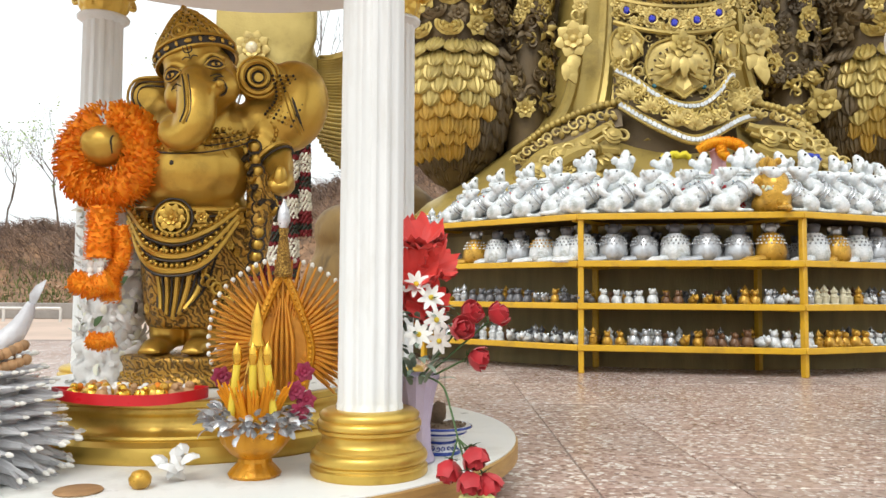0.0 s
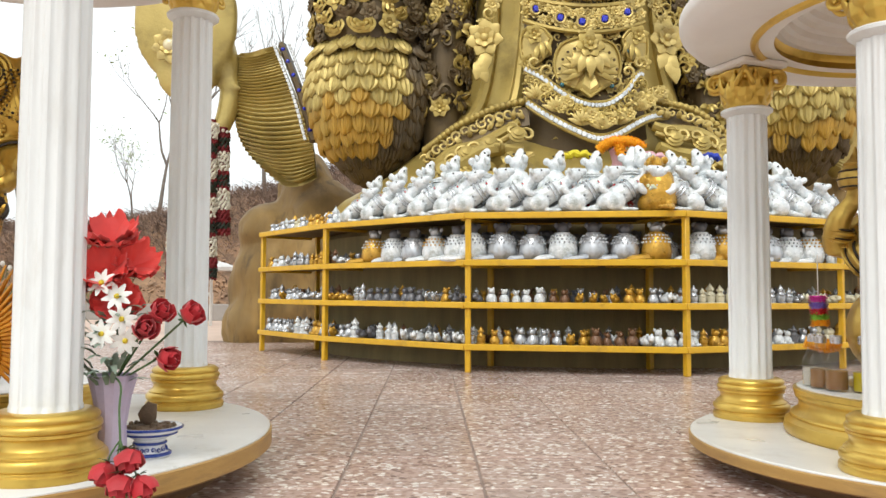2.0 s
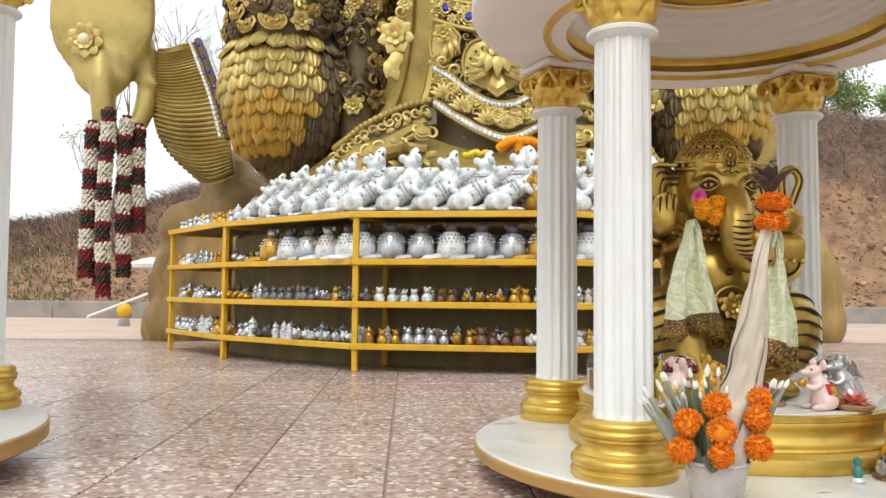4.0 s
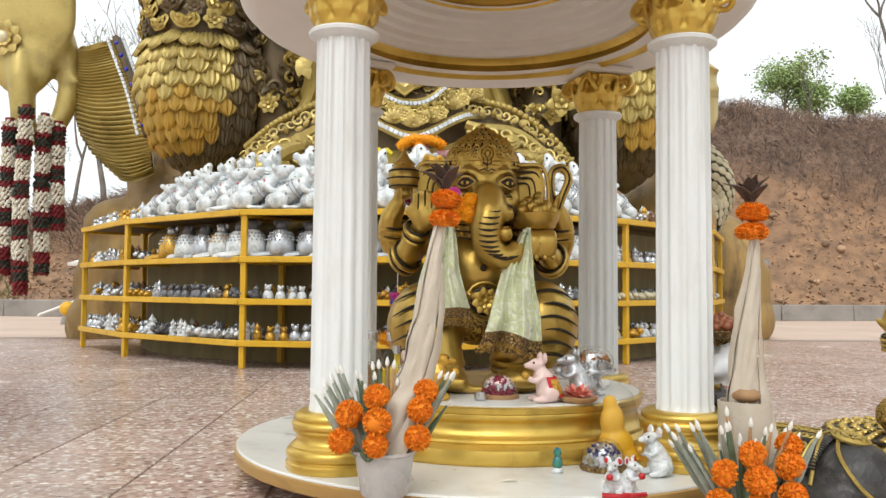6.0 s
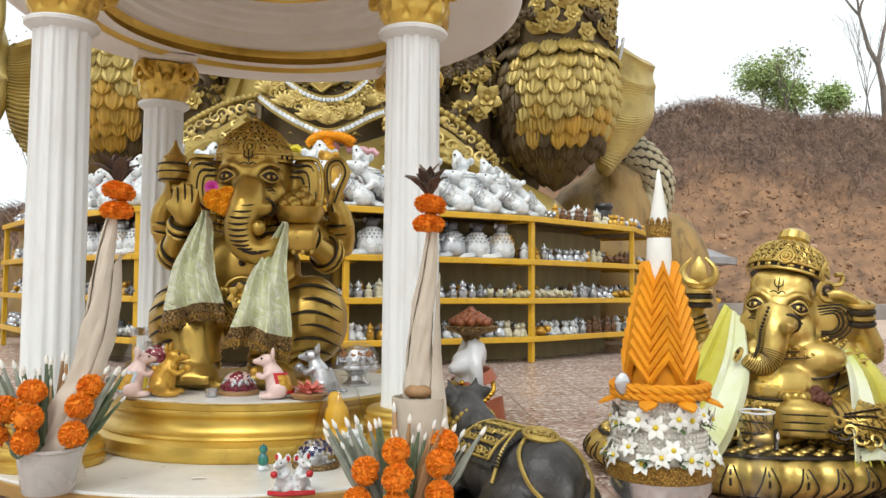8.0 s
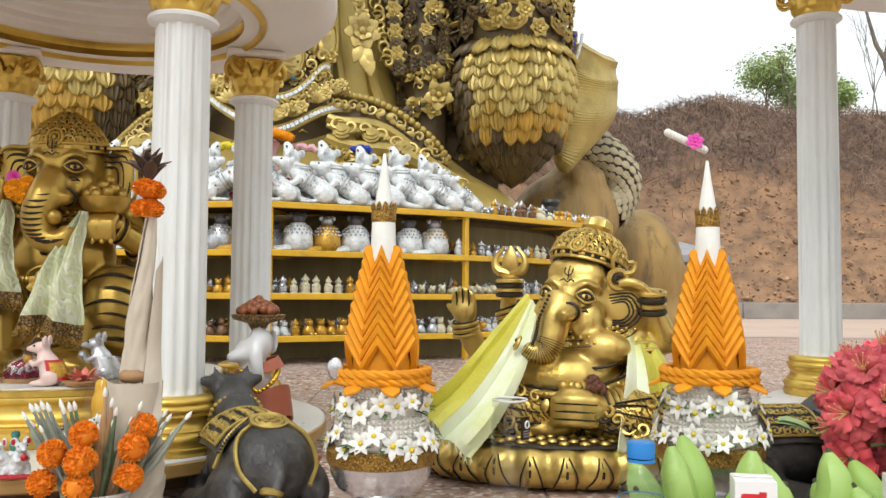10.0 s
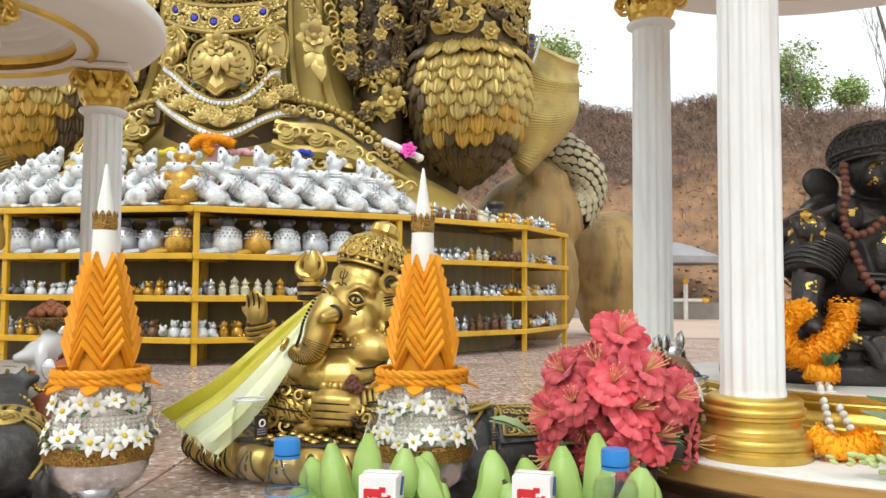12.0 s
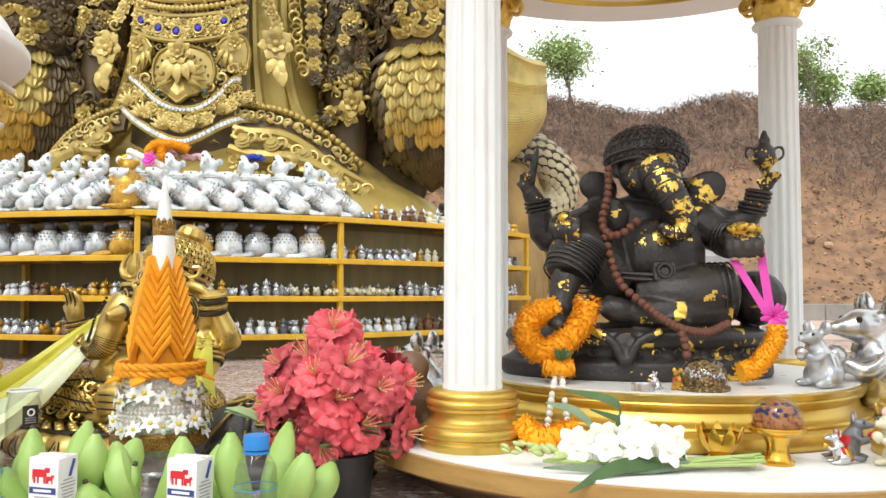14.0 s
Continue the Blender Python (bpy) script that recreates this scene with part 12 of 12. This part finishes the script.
    for k in range(34):
        a = rng.uniform(3.3, 6.1)
        part("folded_spike", Geo().tube([(0.03 * math.cos(a), 0.03 * math.sin(a), 0.085), (0.055 * math.cos(a), 0.05 * math.sin(a), 0.125 + rng.uniform(-0.01, 0.015))], [0.004, 0.0012], 6), SATIN_ORANGE, t)
    g = Geo()
    for p in ((0.055, 0.0, 0.12), (0.066, 0.02, 0.145), (0.07, 0.01, 0.105), (0.062, -0.01, 0.09), (-0.05, 0.0, 0.14)):
        g = Geo()
        rosette(g, p, (0.4, -1, 0.2), 0.016, 6, 3)
        part("cloth_flower", g, CRIMSON, t, "crimson cloth flower")


fan_offering(-0.268, 1.165, 0.0885)


def silver_fan():
    t = thing("silver_fan_offering", "silver folded-leaf fan offering tipped with white buds", "offering", at=pose(-0.692, 1.135, 0.0885))
    rng = random.Random(23)
    body = Geo().lathe([(0.06, 0.0), (0.085, 0.03), (0.10, 0.075), (0.085, 0.12), (0.05, 0.155), (0.02, 0.175), (0.0, 0.18)], 30)
    part("core", body, SILVER_LEAF, t, "woven silver core")
    leaf_me = Geo().tube([(0, 0, 0), (0, 0, 0.035), (0, 0, 0.07)], [0.0042, 0.0062, 0.0018], 6).tube([(0.003, 0, 0), (0.0045, 0.001, 0.034), (0.002, 0, 0.066)], [0.002, 0.0045, 0.001], 5).mesh("folded_leaf", [SILVER_LEAF])
    tip_me = Geo().lathe([(0.0015, 0), (0.0034, 0.003), (0.0024, 0.008), (0.0, 0.011)], 7).mesh("bud_tip", [BUD_WHITE])
    for row in range(10):
        z = 0.010 + 0.0165 * row
        r = float(np.interp(z, (0.0, 0.03, 0.075, 0.12, 0.155, 0.17), (0.06, 0.085, 0.10, 0.085, 0.05, 0.03)))
        for k in range(24):
            a = -2.2 + 3.4 * (k + 0.5 * (row % 2)) / 24
            o, sd = Vector((math.cos(a), math.sin(a), 0)), Vector((-math.sin(a), math.cos(a), 0))
            way = (o * 1.0 + sd * (0.55 if k % 2 else -0.55) + Vector((0, 0, -0.25 - 0.25 * (row < 3) + 0.05 * row))).normalized()
            ln = (0.062 + 0.022 * (row < 4) + rng.uniform(-0.006, 0.006)) / 0.07
            m = aim(o * r * 0.9 + Vector((0, 0, z)), way, rng.uniform(0, 360)) @ Matrix.Scale(ln, 4)
            part("folded_leaf", leaf_me, None, t, at=m)
            part("bud_tip", tip_me, None, t, at=m @ Matrix.Translation((0, 0, 0.069)))
    neck = Geo().tube(curve([(0.03, -0.01, 0.15), (0.075, -0.005, 0.185), (0.098, 0.0, 0.215), (0.112, 0.0, 0.245)], 10), [0.03, 0.026, 0.022, 0.019, 0.017, 0.015, 0.013, 0.011, 0.009, 0.006], 10)
    neck.petal((0.110, 0, 0.240), (0.5, 0, 1), (-0.3, -1, 0.2), 0.042, 0.018, 0.25, 0.3, 0.001)
    part("neck", neck, SILVER_LEAF, t, "silver curved neck")
    bead_me = Geo().ell((0, 0, 0), 0.008, seg=8, rings=6).mesh("neck_bead", [LEAF_TAN])
    for pts, n in (([(0.050, -0.03, 0.190), (0.085, -0.034, 0.174), (0.108, -0.01, 0.186)], 10), ([(0.040, -0.03, 0.168), (0.08, -0.040, 0.154), (0.112, -0.01, 0.166)], 11)):
        for p in curve(pts, n):
            part("neck_bead", bead_me, None, t, at=pose(*p))
    g = Geo()
    rosette(g, (0.02, -0.09, 0.03), (0, -1, 0.2), 0.03, 7, 3)
    part("flower", g, ROSE_RED, t, "crimson cloth flower")


silver_fan()


def red_vase():
    t = thing("red_flower_vase", "lilac basket vase of red poppies, roses and white daisies", "vase", at=pose(-0.040, 1.262, 0.0885))
    part("basket", Geo().lathe([(0.026, 0), (0.030, 0.004), (0.024, 0.02), (0.022, 0.06), (0.028, 0.10), (0.037, 0.135), (0.034, 0.136), (0.024, 0.10), (0, 0.09)], 28, flutes=14, depth=0.06), LILAC, t, "lilac woven basket")
    rng = random.Random(41)

    def poppy(at, r, facing):
        g = Geo()
        n = Vector(facing).normalized()
        u = n.cross(Vector((0.1, 0.2, 1))).normalized()
        w = n.cross(u)
        for k in range(12):
            a = k * 2.4 + r * 90
            d = u * math.cos(a) + w * math.sin(a)
            s = n.cross(d).normalized()
            lift = 0.15 + 0.13 * (k % 3) + 0.05 * k
            rows = []
            for i in range(8):
                q = i / 7
                wd = r * (0.10 + 0.50 * math.sin(min(1.0, q * 0.9 + 0.08) * 2.1))
                row = []
                for v in np.linspace(-1, 1, 15):
                    ruf = r * (0.11 * math.sin(v * 6 + k * 1.7) + 0.05 * math.sin(v * 13 + k)) * q * q
                    row.append(tuple(Vector(at) + d * (r * q * (1 - 0.12 * v * v) * (1 - 0.35 * lift)) + s * (wd * v) + n * (r * (lift * q + 0.18 * v * v * q - 0.1 * q ** 3) + ruf)))
                rows.append(row)
            g.sheet(rows, 0.0)
        part("poppy", g, POPPY_RED, t, "large red poppy")

    for at, r, f in (((0.004, -0.02, 0.330), 0.046, (0.1, -0.4, 0.9)), ((-0.004, -0.02, 0.285), 0.044, (0.1, -0.8, 0.6)), ((0.008, -0.01, 0.240), 0.042, (0.3, -0.9, 0.4)), ((-0.035, 0.0, 0.27), 0.046, (-0.6, -0.6, 0.5)), ((0.018, 0.01, 0.300), 0.042, (0.7, -0.5, 0.6))):
        poppy(at, r, f)
    dz = Geo()
    for k in range(8):
        a = k * math.pi / 4
        dz.petal((0, 0, 0), (math.cos(a), math.sin(a), 0.15), (0, 0, 1), 0.020, 0.009, 0.15, 1.2)
    dz.ell((0, 0, 0.002), (0.004, 0.004, 0.003), seg=7, rings=5, mat=1)
    dme = dz.mesh("daisy", [STAR_WHITE, YELLOW_DOT])
    for at, f in (((0.022, -0.048, 0.255), (0.2, -1, 0.3)), ((0.030, -0.050, 0.222), (0.5, -1, 0)), ((0.004, -0.055, 0.200), (0, -1, 0.2)), ((0.0, -0.05, 0.275), (-0.1, -1, 0.4)), ((0.034, -0.044, 0.19), (0.4, -1, -0.2))):
        part("daisy", dme, None, t, at=aim(at, f, rng.uniform(0, 40)) @ Matrix.Scale(1.1, 4))
    ro = rose_mesh()
    for at, f in (((0.075, -0.03, 0.225), (0.7, -0.6, 0.6)), ((0.060, -0.045, 0.205), (0.5, -0.8, 0.3)), ((0.115, -0.02, 0.222), (0.9, -0.3, 0.7)), ((0.082, -0.03, 0.165), (0.95, -0.4, -0.1))):
        part("rose", ro, None, t, at=aim(at, f, rng.uniform(0, 90)))
        part("stem", Geo().tube(curve([(0.0, 0.0, 0.12), (at[0] * 0.5, at[1] * 0.5, (at[2] + 0.12) / 2), at], 8), 0.0018, 5), STEM_GREEN, t, "green stem")
    lf = Geo()
    for k in range(70):
        a = rng.uniform(0, 6.3)
        lf.petal((0.028 * math.cos(a), 0.028 * math.sin(a) - 0.01, rng.uniform(0.12, 0.24)), (math.cos(a), math.sin(a), rng.uniform(-0.2, 0.9)), (0, 0, 1), rng.uniform(0.025, 0.045), 0.010, 0.25)
    part("leaves", lf, material("grey_green_leaf", (0.12, 0.18, 0.11), (0.24, 0.30, 0.24), 0.6, 0, 20, 0.1), t, "grey-green leaves")


def rose_mesh():
    g = Geo()
    for k in range(11):
        a = k * 2.4
        r = 0.003 + 0.0011 * k
        g.petal((r * 0.5 * math.cos(a), r * 0.5 * math.sin(a), 0.0), (0.075 * k * math.cos(a), 0.075 * k * math.sin(a), 1.0), (-math.cos(a), -math.sin(a), 0.1), 0.031 - 0.0006 * k, 0.015 + 0.0014 * k, -0.22, 2.6, 0.0008)
    g.ell((0, 0, 0.008), (0.006, 0.006, 0.012), seg=10, rings=7)
    for k in range(5):
        a = k * 1.257
        g.petal((0, 0, -0.002), (math.cos(a), math.sin(a), -0.1), (0, 0, -1), 0.016, 0.006, 0.2, mat=1)
    return g.mesh("rose", [ROSE_RED, STEM_GREEN])


red_vase()
fr = thing("fallen_rose_spray", "spray of red cloth roses hanging over the slab's rim", "flowers")
ro = rose_mesh()
joint = (0.022, 1.135, 0.148)
part("stem", Geo().tube(curve([(-0.030, 1.24, 0.225), (0.0, 1.19, 0.215), (0.012, 1.155, 0.185), joint], 12), 0.0016, 5), STEM_GREEN, fr)
for p, f in (((0.012, 1.118, 0.120), (-0.2, -0.3, -1)), ((0.040, 1.112, 0.138), (0.35, -0.4, -0.9)), ((0.035, 1.102, 0.108), (0.15, -0.3, -1)), ((0.058, 1.108, 0.104), (0.5, -0.2, -1)), ((0.048, 1.10, 0.072), (0.1, -0.1, -1))):
    part("stem", Geo().tube(curve([joint, tuple((Vector(joint) + Vector(p)) / 2 + Vector((0, -0.008, 0))), p], 6), 0.0013, 5), STEM_GREEN, fr)
    part("rose", ro, None, fr, at=aim(p, f, p[0] * 5000))
g = Geo()
for a in (-0.6, 0.5):
    g.petal((0.048, 1.098, 0.082), (math.sin(a) * 1.2, -0.3, -0.25), (0, -1, 0.5), 0.034, 0.016, 0.2)
part("leaf", g, material("yellowing_leaf", (0.50, 0.48, 0.18), (0.40, 0.36, 0.12), 0.6, 0, 20, 0.1), fr, "yellowing cloth leaves")

bw = thing("blue_white_bowl", "blue and white porcelain footed bowl of incense ash", "bowl", at=pose(-0.002, 1.325, 0.0885))
part("bowl", Geo().lathe([(0.020, 0.026), (0.036, 0.034), (0.048, 0.044), (0.050, 0.048), (0.046, 0.048), (0.0, 0.040)], 36), PORCELAIN, bw, "white porcelain dish")
part("foot", Geo().lathe([(0.030, 0), (0.031, 0.003), (0.024, 0.012), (0.022, 0.022), (0.026, 0.030)], 30), PORCELAIN, bw)
for z, r, w in ((0.005, 0.0305, 0.003), (0.022, 0.0245, 0.0022), (0.046, 0.0495, 0.0022), (0.037, 0.0405, 0.002)):
    part("blue_band", Geo().ring((0, 0, z), (0, 0, 1), r, w, 36, 6), COBALT, bw, "cobalt blue band")
g = Geo()
for k in range(18):
    a = 2 * math.pi * k / 18
    scroll(g, (0.0255 * math.cos(a), 0.0255 * math.sin(a), 0.0125), (math.cos(a), math.sin(a), 0.3), 0.0042, k, 1 if k % 2 else -1)
part("pattern", g, COBALT, bw, "cobalt scroll pattern")
g = Geo().lathe([(0.044, 0.0465), (0.02, 0.050), (0.0, 0.049)], 24)
for k in range(40):
    a, r = rng.uniform(0, 6.3), 0.04 * math.sqrt(rng.random())
    g.ell((r * math.cos(a), r * math.sin(a), 0.049), rng.uniform(0.002, 0.005), seg=6, rings=4)
g.petal((-0.01, 0.0, 0.05), (0.3, 0, 1), (0, -1, 0), 0.035, 0.03, 0.3, 2.0, 0.003)
part("ash", g, material("brown_ash", (0.18, 0.12, 0.07), (0.10, 0.07, 0.045), 0.9, 0, 60, 0.5), bw, "brown incense ash")
g = Geo()
for k in range(9):
    g.petal((rng.uniform(-0.012, 0.012), rng.uniform(-0.01, 0.01), 0.004 + 0.004 * k), (rng.uniform(-1, 1), rng.uniform(-1, 1), 0.5), (0, -0.5, 1), 0.026, 0.02, 0.5, 1.5)
solid("crumpled_wrapper", g, CLEAR_BAG, "crumpled white and gold sweet wrapper", "wrapper", at=pose(-0.368, 1.125, 0.0885))
g = Geo().lathe([(0.008, 0), (0.014, 0.006), (0.015, 0.014), (0.010, 0.022), (0, 0.025)], 14)
solid("wrapped_sweet", g, GOLD_GLAZE, "small round sweet in a spotted gold wrapper", "sweet", at=pose(-0.402, 1.085, 0.0885))
solid("brown_stain_disc", Geo().lathe([(0.030, 0.0), (0.031, 0.002), (0.028, 0.004), (0, 0.003)], 26), LEAF_TAN, "flat round brown saucer on the slab", "saucer", at=pose(-0.475, 1.065, 0.0885))

# bottles and garland strips behind the second pavilion's column
LIME = material("lime_strip", (0.30, 0.62, 0.08), (0.22, 0.5, 0.05), 0.6, 0, 30, 0.1)
VIOLET = material("violet_strip", (0.20, 0.10, 0.50), (0.30, 0.22, 0.60), 0.6, 0, 30, 0.1)
pf = thing("paper_flower_string", "string of bright paper flower bands hanging by the statue", "garland", at=pose(1.300, 1.772, 0.0))
for k, (m, z) in enumerate(((MAGENTA, 0.342), (VIOLET, 0.327), (RED_RIBBON, 0.314), (LIME, 0.303), (ORANGE_PETAL, 0.289))):
    part("paper_band", marigold_rope(Geo(), [(0.001 * k, 0, z + 0.007), (0.001 * k, 0, z - 0.007)], 0.021, k, step=0.3), m, pf)
part("string", Geo().tube([(0, 0, 0.44), (0, 0, 0.35), (0.002, 0, 0.255)], 0.0012, 5), BUD_WHITE, pf, "white string")
part("flower_mound", marigold_rope(Geo(), [(-0.035, -0.01, 0.250), (0.0, -0.02, 0.240), (0.035, -0.015, 0.244)], 0.016, 9, step=0.4), ORANGE_PETAL, pf, "orange flowers")


def oil_bottle(x, y, fill, label, k):
    t = thing("small_bottle", label, "bottle", "small bottles on the pedestal", at=pose(x, y, PED, 0, 0, 0) @ Matrix.Scale(k, 4))
    prof = [(0.0, 0.001), (0.020, 0.001), (0.022, 0.004), (0.022, 0.048), (0.019, 0.062), (0.011, 0.078), (0.0095, 0.094), (0.0105, 0.097)]
    o = part("glass", Geo().lathe(prof, 24, caps=False), GLASS, t, "clear glass")
    o.visible_shadow = False
    part("liquid", Geo().lathe([(0.0, 0.003), (0.0205, 0.004), (0.0205, 0.040), (0.0, 0.040)], 22), fill, t, "liquid")
    part("cap", Geo().lathe([(0.0115, 0.094), (0.0118, 0.108), (0.010, 0.110), (0.0, 0.110)], 22), SILVER_METAL, t, "silver screw cap")


OIL = material("yellow_oil", (0.55, 0.43, 0.02), (0.45, 0.33, 0.015), 0.15, 0, 12, 0.0)
TEA = material("brown_drink", (0.28, 0.15, 0.06), (0.20, 0.10, 0.04), 0.15, 0, 12, 0.0)
WATERY = material("cloudy_liquid", (0.55, 0.52, 0.46), (0.45, 0.42, 0.36), 0.15, 0, 12, 0.0)
oil_bottle(1.247, 1.690, WATERY, "small bottle of cloudy liquid with silver cap", 0.98)
oil_bottle(1.241, 1.645, TEA, "small bottle of brown drink with silver cap", 0.98)
oil_bottle(1.250, 1.600, TEA, "small bottle of brown drink with silver cap", 1.0)
oil_bottle(1.290, 1.570, OIL, "small bottle of yellow oil with silver cap", 1.0)


# ---- terrazzo tiles of the terrace floor ----
TILE_X, TILE_Y, GAP = 0.2665, 0.28, 0.005
floor = new("floor")
tagged(floor, "pink terrazzo tiles with dark joints", "floor", kind="structure")
part("mortar_bed", Geo().box((1.5, 2.45, -0.012), (9.0, 6.9, 0.016)), GROUT, floor, "dark joint mortar")
tile_mesh = Geo().box((0, 0, -0.008), (TILE_X - GAP, TILE_Y - GAP, 0.016), bevel=0.0016).mesh("tile", [TERRAZZO], False)
near_tiles, rest = 0, Geo()
for j in range(-3, 21):
    for i in range(-11, 23):
        x, y = 0.012 + TILE_X * (i + 0.5), 0.2 + TILE_Y * j + 0.02
        if y > 5.75:
            continue
        if -0.9 < x < 3.9 and 0.75 < y < 5.0 and near_tiles < 300:
            part("tile", tile_mesh, None, floor, at=pose(x, y, 0))
            near_tiles += 1
        else:
            rest.box((x, y, -0.008), (TILE_X - GAP, TILE_Y - GAP, 0.016), bevel=0.0016)
tagged(part("far_tiles", rest, TERRAZZO, floor, smooth=False), kind="stuff")
